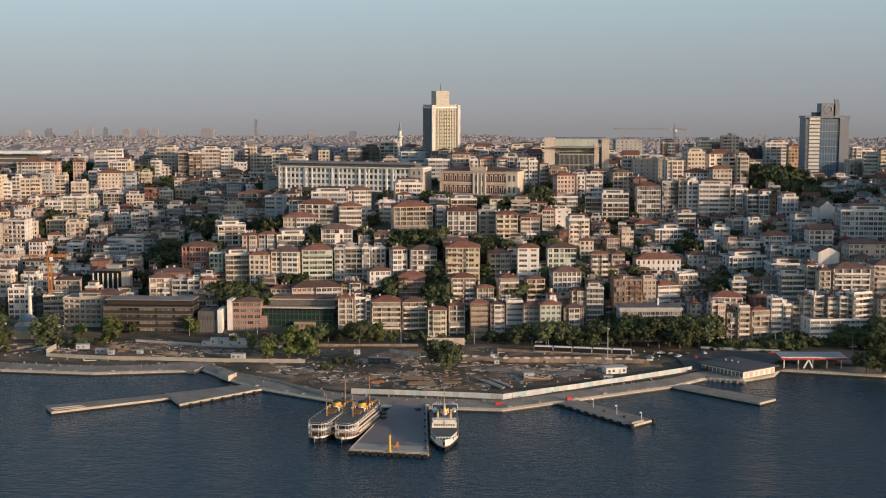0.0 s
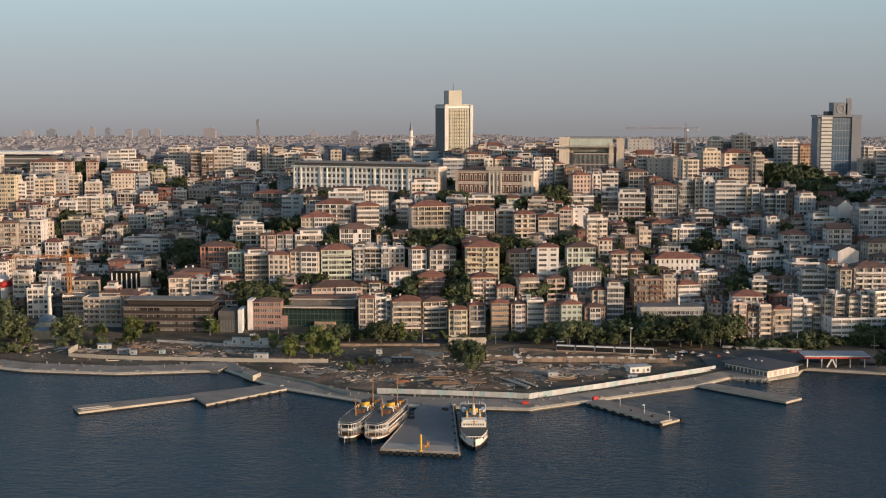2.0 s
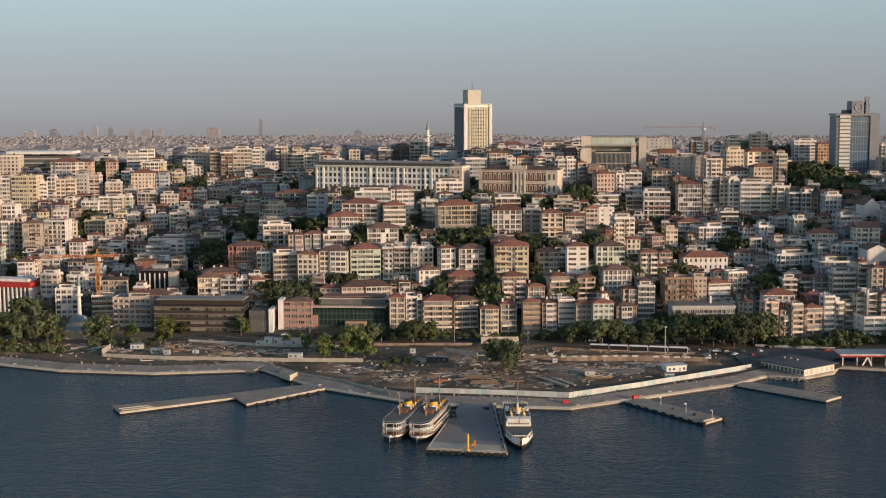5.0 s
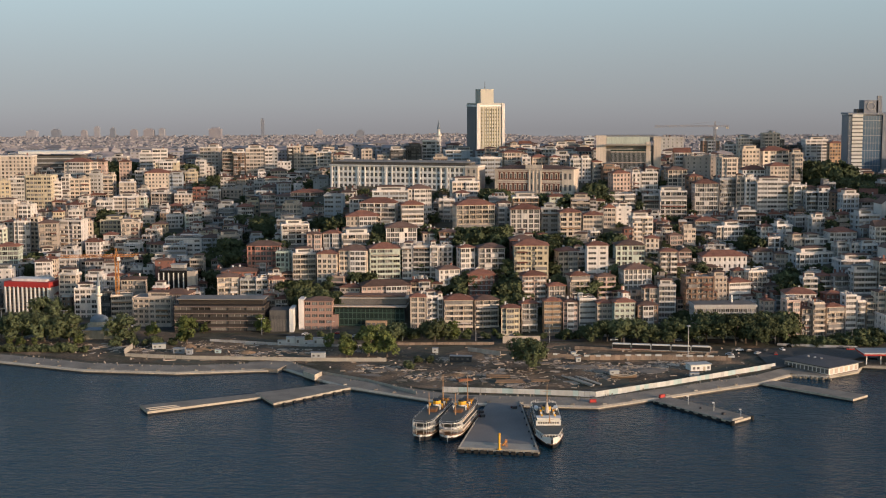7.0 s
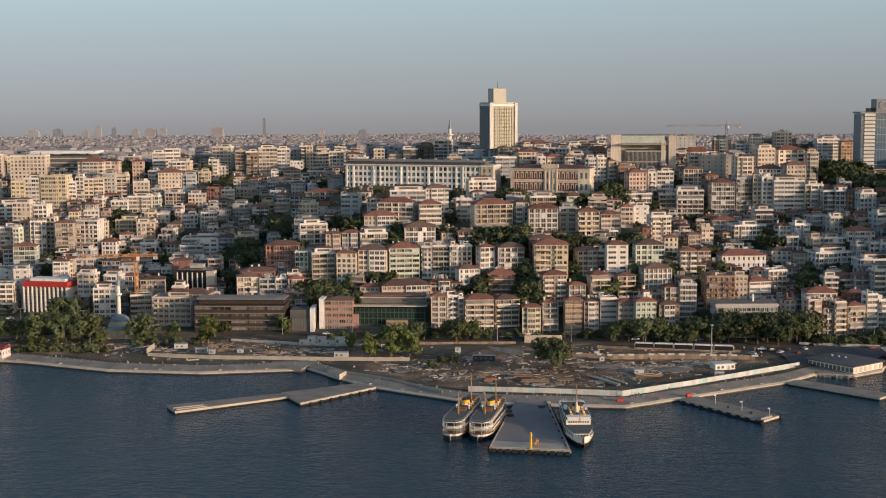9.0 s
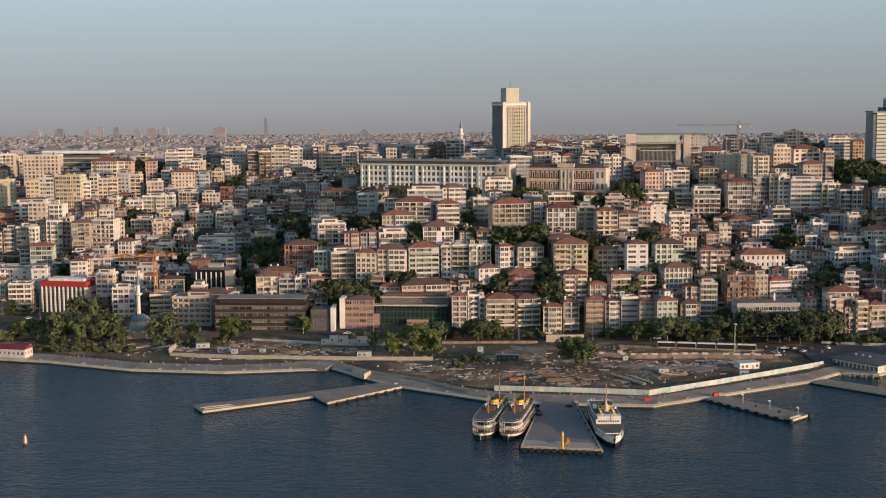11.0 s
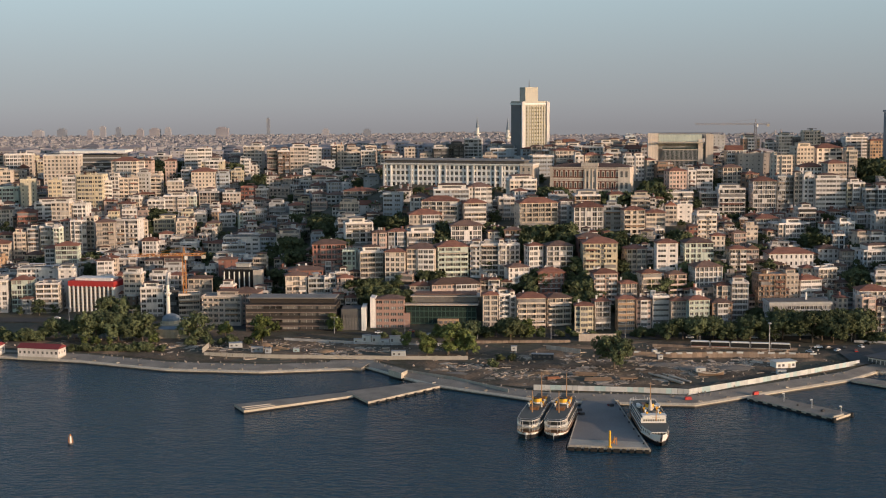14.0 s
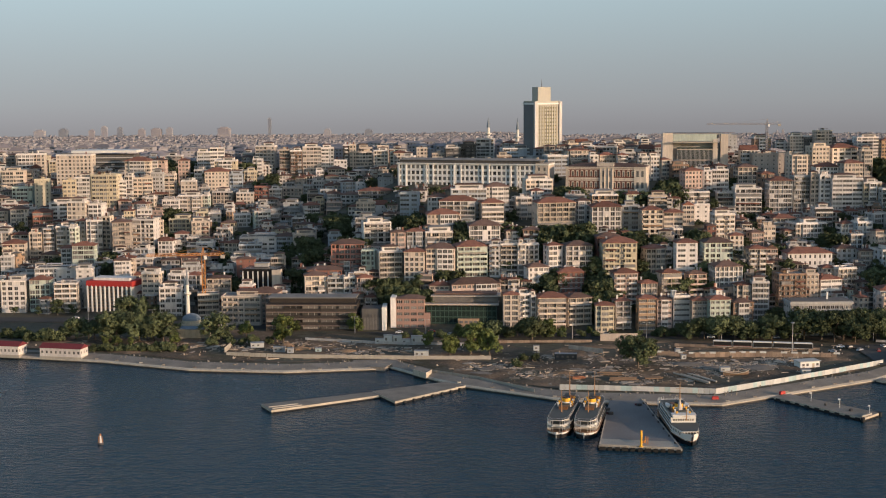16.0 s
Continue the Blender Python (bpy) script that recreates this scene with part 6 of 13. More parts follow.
# ---- shoreline things ----
FENCE = ((-56, 590.5), (-36, 588), (5.3, 582.2), (12.8, 580.5), (45, 600.5), (74, 620), (107, 643))
ob = thing("site_fence", pose(0, 0, 0), "white and pale blue panel fence round the building site", "fence")
meshes = {}
for (x0, y0), (x1, y1) in zip(FENCE, FENCE[1:]):
    n = max(1, round(math.hypot(x1 - x0, y1 - y0) / 2.5))
    ang = math.degrees(math.atan2(y1 - y0, x1 - x0))
    for k in range(n):
        a = (k + .5) / n
        x, y = x0 + (x1 - x0) * a, y0 + (y1 - y0) * a
        mt = turquoise if (k // 3) % 2 and k % 5 else panel_white
        key = mt.name
        if key not in meshes:
            p = part("panel", Shape().box(0, 0, 0, 2.46, .12, 2.6), mt, ob)
            meshes[key] = p.data
        else:
            p = new("panel", meshes[key])
            p.parent = ob
        p.matrix_basis = pose(x, y, max(1.5, 2.2 - .4) , 0, 0, ang + random.uniform(-1, 1))


def terminal():
    """Flat-roofed ferry terminal at the water's edge."""
    a, b, c = Vector((112.5, 647)), Vector((129, 627.5)), Vector((147, 641))
    u, v = (b - a), (c - b)
    poly = [tuple(a), tuple(b), tuple(c), tuple(a + v)]
    ob = thing("ferry_terminal", pose(0, 0, 0), "low ferry terminal with cream walls and overhanging grey roof", "terminal")
    part("wall", Shape().prism(poly, .5, 5.2), wall_mat("white"), ob)
    ctr = sum((Vector(p) for p in poly), Vector((0, 0))) / 4
    part("roof", Shape().prism([tuple(ctr + (Vector(p) - ctr) * 1.13) for p in poly], 5.21, 5.6), material("sheet_roof", (.085, .085, .09), .7, grain=.2), ob)
    part("roof_ridge", Shape().prism([tuple(ctr + (Vector(p) - ctr) * 1.05) for p in poly], 5.6, 6.2, top=.3), MATS["sheet_roof"], ob)
    for i in range(11):
        p = a + u * ((i + .5) / 11)
        nrm = Vector((u.y, -u.x)).normalized() * .06
        part("window", Shape().box(p.x + nrm.x, p.y + nrm.y, 2.2, 1.6, .14, 2.0, turn=math.degrees(math.atan2(u.y, u.x))), glass, ob)
    for i in range(6):
        p = b + v * ((i + .5) / 6)
        nrm = Vector((v.y, -v.x)).normalized() * .06
        part("shutter" if i == 3 else "window", Shape().box(p.x + nrm.x, p.y + nrm.y, 2.0, 2.0, .14, 2.3, turn=math.degrees(math.atan2(v.y, v.x))), wall_mat("ochre") if i == 3 else wall_mat("beige"), ob)
    for i in range(3):
        part("roof_vent", Shape().box(*(a + v * .5 + u * (.2 + .15 * i)), 6.0, 1, 1, .9), steel, ob)


terminal()
s = Shape()
rk = random.Random(5)
for i in range(150):
    a = rk.random()
    x, y = 112 + 17 * a + rk.uniform(-1.5, .5), 632 - 6.5 * a + rk.uniform(-2.2, 1.2)
    r = rk.uniform(.4, 1.0)
    s.prism([(x + r * math.cos(k * 1.05 + a), y + r * math.sin(k * 1.05 + a)) for k in range(6)], -.8, rk.uniform(.3, 1.4), top=.6)
tagged(part("rock_armour", s, material("sea_rock", (.24, .21, .17), .95, grain=.4, island=.3)), "rough brown boulders along the water's edge", "rocks", kind="stuff")


def kiosk():
    x, y = 68.4, 635.5
    ob = thing("site_office", pose(x, y + 3, 1.8, 0, 0, 16), "small white flat-roofed site office with an ochre door", "hut")
    part("wall", Shape().box(0, 0, 0, 10.5, 6, 3.2), white_paint, ob)
    part("roof", Shape().box(0, 0, 3.2, 11.6, 7, .3), panel_white, ob)
    part("door", Shape().box(1.8, -3.03, 0, 1.2, .1, 2.3), wall_mat("ochre"), ob)
    for k in (-3.6, -1.4, 4):
        part("window", Shape().box(k, -3.03, 1.1, 1.2, .1, 1.2), glass, ob)


kiosk()


def canopy():
    x0, y0 = 151.7, 648.3
    x1, _ = 183.9, 649.0
    w = x1 - x0
    ob = thing("petrol_station", pose((x0 + x1) / 2, y0 + 6, 2.6), "petrol station canopy with red and white edge on posts", "petrol station")
    z = 4.4
    part("canopy_edge", Shape().box(0, 0, z, w, 14, .9), red_paint, ob)
    part("canopy_trim", Shape().box(0, -.05, z + .9, w + .2, 14.2, .35), white_paint, ob)
    part("canopy_roof", Shape().box(0, 0, z + 1.25, w - .6, 13, .2), steel, ob)
    for k in range(5):
        part("post", Shape().box(-w / 2 + 2 + k * (w - 4) / 4, -4, -.5, .5, .5, z + .5), white_paint, ob)
    part("shop", Shape().box(4, 4, -.5, w * .6, 4, z), wall_mat("dark"), ob)
    part("stair_brace", Shape().bar((-5, -6, 0), (-2.5, -6, z), .35).bar((-.5, -6, 0), (-2.5, -6, z), .35), white_paint, ob)


canopy()


def quay_house(u_x, y, w, d, h, colour_roof, yaw):
    ob = thing("quay_house", pose(u_x, y, 2.2, 0, 0, yaw), "low white quay house with a dark red roof", "house", "quay houses")
    wall, panes = Shape(), [Shape()]
    facade(wall, panes, (-w / 2, -d / 2), (1, 0), w, 0, 1, h, 9, .5, 1.4, 1.6, .2)
    facade(wall, panes, (w / 2, -d / 2), (0, 1), d, 0, 1, h, 3, .35, 1.4, 1.6, .2)
    wall.face((-w / 2, d / 2, 0), (-w / 2, -d / 2, 0), (-w / 2, -d / 2, h), (-w / 2, d / 2, h))
    wall.face((w / 2, d / 2, 0), (-w / 2, d / 2, 0), (-w / 2, d / 2, h), (w / 2, d / 2, h))
    wall.face((w / 2, -d / 2, h), (w / 2, d / 2, h), (w / 2, 0, h + 1.8))
    wall.face((-w / 2, d / 2, h), (-w / 2, -d / 2, h), (-w / 2, 0, h + 1.8))
    part("wall", wall, wall_mat("white"), ob)
    tagged(part("glazing", panes[0], [glass, frame_white], ob), kind="stuff")
    part("roof", Shape().hip(w, d, h, 1.8, .4, True), material("dark_red_roof", (.16, .03, .035), .8, grain=.2), ob)
    part("plinth", Shape().box(0, 0, -1.5, w + .3, d + .3, 1.6), concrete, ob)


quay_house(*(-306.4, 672.7), 23, 8, 4.4, None, -12)
quay_house(*(-339.2, 679.3), 20, 8, 4.6, None, -12)


# tram at its stop
def tram():
    x0, y0 = 31.3, 685.6
    x1, y1 = 81.4, 676.0
    n = 5
    ob = thing("tram", pose(0, 0, 0), "white tram of five cars standing at its stop", "tram")
    ang = math.degrees(math.atan2(y1 - y0, x1 - x0))
    for k in range(n):
        a = (k + .5) / n
        x, y = x0 + (x1 - x0) * a, y0 + (y1 - y0) * a
        L = math.hypot(x1 - x0, y1 - y0) / n - .5
        car = part("car", Shape().box(0, 0, .3, L, 2.6, 2.75).box(0, 0, 3.05, L - .6, 2.2, .3, 1), [white_paint, white_paint], ob, at=pose(x, y, 3.1, 0, 0, ang))
        part("window_band", Shape().box(0, -1.33, .95, L - .3, .06, 1.95), material("tram_glass", (.028, .027, .026), .25, grain=.3), car)
        part("red_band", Shape().box(0, -1.32, .5, L - .2, .05, .7), wall_mat("brick") if k < 2 else dark_metal, car)


tram()

rk = random.Random(31)
for k in range(30):
    x = -300 + k * 13.2 + rk.uniform(-3.5, 3.5)
    if -146 < x < -110:
        continue
    y = shore(x) + 2.6
    ob = thing("mooring_block", pose(x, y, 1.6, 0, 0, rk.uniform(-15, 15)), "weathered grey stone mooring block on the quay edge", "mooring block", "mooring blocks")
    part("block", Shape().prism([(-.9, -.4), (.9, -.4), (.9, .4), (-.9, .4)], -.1, .55, top=.86), quay_stone if k % 3 else concrete, ob)
    part("ring", Shape().tube(0, 0, .55, .75, .18, .18, 6), dark_metal, ob)
s = Shape()
for k in range(170):
    x = rk.uniform(-330, 95)
    y = shore(x) + rk.uniform(9, 17)
    r = rk.uniform(.2, .7)
    s.prism([(x + r * math.cos(q * 1.26 + k), y + r * .7 * math.sin(q * 1.26 + k)) for q in range(5)], 1.7, 2.3 + rk.uniform(.1, .6), top=.6)
tagged(part("quay_rubble", s, quay_stone), "loose stones and rubble along the back of the quay", "rubble", kind="stuff")

stage = [(-124.0, 627.7), (-117.4, 618.9), (-114.8, 626.6), (-121.7, 635.6)]
ob = thing("landing_stage", pose(0, 0, 0), "raised pale concrete landing stage on the quay", "landing stage")
part("slab", Shape().prism(stage, 1.0, 3.6, 0, 1), [quay_stone, sunlit_kerb_stone], ob)
part("kerb", Shape().bar((*stage[0], 3.7), (*stage[1], 3.7), .12).bar((*stage[1], 3.7), (*stage[2], 3.7), .12), sunlit_kerb_stone, ob)
for gx, gy, a in ((10.7, 570.5, 8), (42.3, 579.9, 35)):
    ob = thing("barrier_box", pose(gx, gy, 1.75, 0, 0, a), "red plastic barrier box on the quay", "barrier", "barriers on the quay")
    part("box", Shape().prism([(-1.5, -.6), (1.5, -.6), (1.5, .6), (-1.5, .6)], 0, 1.5, top=.9), red_paint, ob)
    part("base", Shape().box(0, 0, 0, 3.2, 1.4, .2), dark_metal, ob)


# ---- trees ----
def crown_shape(rnd, spread, tall, clumps, leaves, size):
    """Leaves in clumps over rounded lobes, each leaf turned roughly outward."""
    s = Shape()
    lobes = [(0, 0, .66 * tall, .3 * spread)]
    for k in range(11):
        z = rnd.uniform(.25, .84)
        reach = .46 * spread * math.sqrt(max(.1, 1 - ((z - .55) / .42) ** 2)) * rnd.uniform(.45, 1)
        a = k * 2.4 + rnd.uniform(-.5, .5)
        lobes.append((math.cos(a) * reach, math.sin(a) * reach, z * tall, rnd.uniform(.19, .3) * spread))
    for _ in range(clumps):
        lx, ly, lz, lr = rnd.choice(lobes)
        while True:
            q = Vector((rnd.uniform(-1, 1), rnd.uniform(-1, 1), rnd.uniform(-1, 1)))
            if .55 < q.length < 1:
                break
        c = Vector((lx, ly, lz)) + Vector((q.x, q.y, q.z * .8)) * lr
        for _ in range(leaves):
            p = c + Vector((rnd.gauss(0, .42), rnd.gauss(0, .42), rnd.gauss(0, .32)))
            nrm = (q.normalized() + Vector((rnd.gauss(0, .38), rnd.gauss(0, .38), rnd.gauss(0, .38)))).normalized()
            u = nrm.cross(Vector((rnd.uniform(-1, 1), rnd.uniform(-1, 1), rnd.uniform(-1, 1)))).normalized() * size * rnd.uniform(.6, 1.2)
            w = nrm.cross(u) * rnd.uniform(.5, .85)
            s.face(p - u - w * .6, p + u - w * .6, p + w * 1.2)
    return s


def trunk_shape(rnd, spread, tall):
    s = Shape()
    s.tube(0, 0, -1.5, tall * .4, .032 * tall, .02 * tall, 7)
    for k in range(5):
        a = k * 1.257 + rnd.uniform(-.3, .3)
        s.bar((0, 0, tall * rnd.uniform(.25, .38)), (math.cos(a) * spread * .3, math.sin(a) * spread * .3, tall * rnd.uniform(.55, .72)), .011 * tall)
    return s


TREES = {}
for kind, spread, tall, mat_, clumps, words in (
        ("plane", 16, 14, leaf_dark, 190, "broad dark green plane tree"), ("plane", 14, 14, leaf_dark, 165, "broad dark green plane tree"),
        ("garden", 8, 9.5, leaf_dark, 90, "dense dark green garden tree"), ("garden", 7, 10, leaf_dark, 85, "dense dark green garden tree"),
        ("young", 7.5, 10, leaf_light, 70, "light green young tree"), ("young", 6.5, 11, leaf_light, 64, "light green young tree"),
        ("shrub", 6, 4.5, leaf_dark, 45, "low dark green bush")):
    rnd = random.Random(len(TREES) * 13 + tall + int(spread * 7))
    ob = thing("tree" if kind != "shrub" else "bush", pose(0, 0, -500), words + {"plane": " by the road", "garden": " between houses", "young": " on the shore site", "shrub": " on a verge"}[kind], "tree" if kind != "shrub" else "bush", "trees")
    part("trunk", trunk_shape(rnd, spread, tall), bark, ob)
    crown = part("crown", crown_shape(rnd, spread, tall, int(clumps * 2.0), 22, .46), mat_, ob)
    TREES.setdefault(kind, []).append((ob, max(q.co.z for q in crown.data.vertices)))
USED = set()
GROVE = Shape()
CLUMP = [crown_shape(random.Random(40 + i), 7.5, 9, 56, 11, .68) for i in range(4)]
CLUMP_TOP = [max(v[2] for v in c.v) for c in CLUMP]


def grove_tree(x, y, h):
    """One of the many small crowns between the upper houses, joined into one grove."""
    rnd = random.Random(int(x * 17 + y * 31))
    i = rnd.randrange(4)
    k = h / CLUMP_TOP[i]
    c, s_ = math.cos(x), math.sin(x)
    base, z = len(GROVE.v), lie(x, y)
    GROVE.v += [(x + k * (c * a - s_ * b), y + k * (s_ * a + c * b), z + k * e) for a, b, e in CLUMP[i].v]
    GROVE.f += [tuple(base + q for q in f) for f in CLUMP[i].f]
    GROVE.m += CLUMP[i].m
    GROVE.tube(x, y, z - 1, z + h * .4, .2, .14, 5, 1)


def tree(kind, x, y, h):
    rnd = random.Random(int(x * 17 + y * 31))
    ob, tall = TREES[kind][rnd.randrange(len(TREES[kind]))]
    k = h / tall
    m = pose(x, y, lie(x, y), 0, 0, rnd.uniform(0, 360))
    if ob.name in USED:
        ob = copy_thing(ob, m)
    USED.add(ob.name)
    ob.matrix_basis = m @ Matrix.Diagonal((k * rnd.uniform(.9, 1.15), k * rnd.uniform(.9, 1.15), k, 1))


# smaller houses between
block(263.5, 739.9, 38.8, 11.9, 10.6, 7, "beige", "flat", "plain")
block(90.6, 742.1, 24.4, 11.4, 10.1, 5, "brown", "hip", "bay")
block(193.2, 752.0, 38.6, 13.5, 8.3, 10, "grey", "deck", "bay")
block(250.7, 752.6, 36.1, 12.5, 8.3, 10, "white", "flat", "plain")
block(121.5, 753.1, 20.9, 12.1, 11.0, 3, "cream", "hip", "bay")
block(100.8, 754.5, 19.8, 8.8, 10.8, 13, "beige", "deck", "bay")
block(226.4, 754.7, 36.8, 13.6, 8.7, -5, "grey", "low", "strip")
block(267.6, 756.4, 50.1, 13.5, 8.0, 1, "pink", "low", "bay")
block(226.1, 765.0, 43.1, 9.8, 10.5, 5, "beige", "hip", "bay")
block(243.2, 766.7, 40.7, 11.2, 8.4, 10, "pink", "hip", "bay")
block(255.8, 768.6, 44.9, 11.8, 10.3, -5, "beige", "flat", "plain")
block(-209.9, 779.9, 19.0, 11.5, 9.3, -5, "white", "deck", "band")
block(270.7, 781.4, 56.7, 10.5, 8.6, -4, "brown", "hip", "plain")
block(196.1, 791.3, 45.5, 10.7, 9.8, 9, "bluegrey", "deck", "bay")
block(272.1, 791.4, 63.1, 13.4, 10.8, 12, "bluegrey", "deck", "band")
block(250.2, 793.9, 49.3, 9.8, 9.4, -7, "pink", "low", "plain")
block(24.2, 804.3, 48.3, 9.8, 9.2, -15, "beige", "deck", "band")
block(265.5, 807.4, 62.8, 13.0, 9.0, -3, "cream", "flat", "plain")
block(284.5, 814.2, 75.8, 8.2, 9.4, 8, "beige", "hip", "bay")
block(-267.4, 814.9, 24.3, 9.8, 8.3, -16, "beige", "hip", "bay")
block(217.1, 815.8, 56.0, 12.3, 8.0, 16, "bluegrey", "hip", "plain")
block(271.3, 817.3, 68.8, 9.5, 8.4, 17, "pink", "hip", "plain")
block(160.8, 819.1, 46.1, 9.3, 10.1, 18, "beige", "flat", "bay")
block(-216.1, 827.7, 32.8, 8.5, 9.0, 1, "beige", "deck", "band")
block(232.5, 828.1, 62.7, 11.2, 8.9, 14, "pink", "deck", "band")
block(-271.1, 830.2, 27.6, 12.8, 9.3, 3, "grey", "deck", "plain")
block(263.8, 830.3, 68.0, 8.7, 8.1, -16, "white", "hip", "bay")
block(288.9, 831.1, 78.3, 8.4, 8.7, -13, "beige", "flat", "band")
block(111.8, 831.9, 40.9, 11.4, 9.6, -15, "grey", "flat", "plain")
block(-391.5, 840.7, 19.8, 11.1, 9.8, -14, "white", "flat", "band")
block(189.4, 841.0, 56.3, 8.9, 9.8, 1, "orange", "hip", "plain")
block(240.8, 841.6, 66.9, 9.2, 9.1, 15, "beige", "hip", "band")
block(-271.4, 842.5, 26.4, 8.7, 8.4, 10, "beige", "flat", "bay")
block(264.5, 843.0, 71.5, 10.2, 9.2, 2, "cream", "low", "band")
block(-226.0, 844.2, 30.7, 11.8, 10.8, 15, "yellow", "flat", "strip")
block(252.8, 844.5, 66.9, 9.9, 9.4, -10, "white", "flat", "plain")
block(-242.1, 844.6, 31.3, 13.4, 8.2, -5, "white", "flat", "bay")
block(-313.9, 844.9, 20.2, 11.9, 9.6, -8, "cream", "hip", "plain")
block(301.8, 852.6, 88.8, 11.5, 8.4, 15, "cream", "low", "plain", crowd=True)
block(273.6, 852.9, 72.4, 12.6, 8.3, -15, "white", "flat", "strip", crowd=True)
block(286.8, 853.3, 78.6, 10.3, 9.7, 8, "white", "hip", "bay", crowd=True)
block(249.9, 854.6, 66.5, 9.6, 9.0, -3, "beige", "gable", "strip", crowd=True)
block(189.4, 855.6, 56.3, 8.1, 9.9, 9, "cream", "flat", "plain", crowd=True)
block(-162.6, 856.1, 55.0, 12.7, 10.7, -2, "grey", "flat", "band", crowd=True)
block(-384.4, 856.5, 20.0, 11.1, 9.0, -8, "white", "deck", "band", crowd=True)
block(-343.4, 856.5, 23.0, 8.7, 8.1, -12, "grey", "flat", "bay", crowd=True)
block(278.5, 864.1, 76.8, 9.0, 8.0, 10, "white", "low", "plain", crowd=True)
block(262.6, 864.4, 69.5, 10.1, 8.0, 12, "white", "flat", "band", crowd=True)
block(302.5, 865.6, 84.5, 13.3, 10.4, 0, "white", "deck", "strip", crowd=True)
block(-292.4, 866.1, 27.1, 11.6, 9.7, 5, "grey", "low", "plain", crowd=True)
block(-280.3, 866.2, 28.8, 10.8, 8.3, -11, "pink", "hip", "strip", crowd=True)
block(238.2, 866.8, 63.0, 12.4, 9.7, -2, "white", "flat", "band", crowd=True)
block(-381.2, 867.2, 22.2, 12.5, 9.1, 12, "cream", "deck", "band", crowd=True)
block(-270.1, 867.3, 27.3, 8.6, 8.8, 11, "beige", "flat", "bay", crowd=True)
block(-310.6, 867.9, 28.0, 11.6, 8.3, 5, "white", "flat", "bay", crowd=True)
block(-337.9, 868.4, 25.5, 10.8, 9.9, 8, "brown", "flat", "plain", crowd=True)
block(303.4, 876.6, 83.6, 10.7, 9.6, 16, "grey", "flat", "bay", crowd=True)
block(140.2, 876.6, 58.3, 12.0, 10.1, 3, "white", "flat", "band", crowd=True)
block(30.2, 876.8, 66.9, 12.5, 8.3, -3, "cream", "flat", "band", crowd=True)
block(71.6, 877.4, 55.8, 8.8, 8.3, -1, "grey", "hip", "band", crowd=True)
block(291.4, 877.5, 78.3, 9.9, 8.3, -9, "cream", "flat", "bay", crowd=True)
block(-403.1, 878.0, 27.5, 9.4, 10.2, -13, "orange", "deck", "plain", crowd=True)
block(-325.2, 878.0, 28.1, 9.5, 10.7, -3, "bluegrey", "deck", "strip", crowd=True)
block(-299.2, 878.5, 25.4, 12.5, 10.5, -3, "cream", "flat", "strip", crowd=True)
block(-39.3, 878.9, 64.2, 13.0, 10.9, 16, "cream", "deck", "bay", crowd=True)
block(-70.1, 879.1, 58.2, 9.5, 10.2, 16, "orange", "flat", "band", crowd=True)
block(257.7, 879.9, 66.6, 9.2, 9.2, 15, "white", "deck", "band", crowd=True)
block(-204.4, 879.9, 42.3, 13.9, 11.0, 16, "cream", "deck", "bay", crowd=True)
block(207.7, 880.1, 62.4, 12.4, 8.7, -7, "bluegrey", "flat", "bay", crowd=True)
block(-86.4, 881.3, 58.5, 11.0, 11.0, 8, "white", "flat", "plain", crowd=True)
block(-24.1, 881.4, 67.7, 12.6, 9.9, -3, "grey", "flat", "band", crowd=True)
block(280.2, 882.2, 73.0, 9.4, 9.2, -13, "bluegrey", "flat", "bay", crowd=True)
block(16.0, 882.3, 67.9, 12.4, 8.1, 17, "greenish", "hip", "strip", crowd=True)
block(79.3, 889.4, 57.0, 9.4, 8.1, 17, "beige", "low", "band", crowd=True)
block(-289.4, 890.5, 25.6, 9.5, 8.9, 9, "ochre", "low", "band", crowd=True)
block(-255.4, 890.5, 35.5, 11.5, 9.0, -13, "cream", "hip", "plain", crowd=True)
block(-332.3, 890.5, 30.0, 8.9, 8.7, 11, "cream", "flat", "plain", crowd=True)
block(-63.0, 890.7, 63.2, 9.6, 10.3, -12, "cream", "flat", "band", crowd=True)
block(-218.7, 890.9, 39.8, 13.3, 10.9, 4, "bluegrey", "hip", "plain", crowd=True)
block(262.3, 891.2, 68.2, 12.7, 9.9, -6, "grey", "deck", "band", crowd=True)
block(-317.7, 891.3, 31.6, 10.5, 9.1, -15, "bluegrey", "flat", "bay", crowd=True)
block(312.9, 892.0, 88.7, 12.3, 10.4, 9, "white", "deck", "bay", crowd=True)
block(-381.8, 894.2, 27.8, 11.2, 10.1, -5, "ochre", "hip", "plain", crowd=True)
block(-202.6, 894.2, 44.6, 8.9, 9.7, 8, "cream", "flat", "plain", crowd=True)
block(233.6, 894.4, 65.6, 13.8, 9.6, -7, "white", "hip", "plain", crowd=True)
block(279.0, 894.6, 75.1, 10.2, 8.9, 6, "greenish", "hip", "bay", crowd=True)
block(-361.0, 904.0, 29.8, 12.3, 8.2, -3, "white", "flat", "bay", crowd=True)
block(-165.6, 904.1, 61.1, 12.7, 10.8, 1, "cream", "deck", "plain", crowd=True)
block(292.5, 904.4, 77.3, 10.8, 10.7, -11, "cream", "hip", "bay", crowd=True)
block(312.3, 905.3, 84.3, 8.4, 8.4, -1, "bluegrey", "flat", "band", crowd=True)
block(228.5, 905.3, 67.1, 12.0, 9.4, -16, "beige", "gable", "plain", crowd=True)
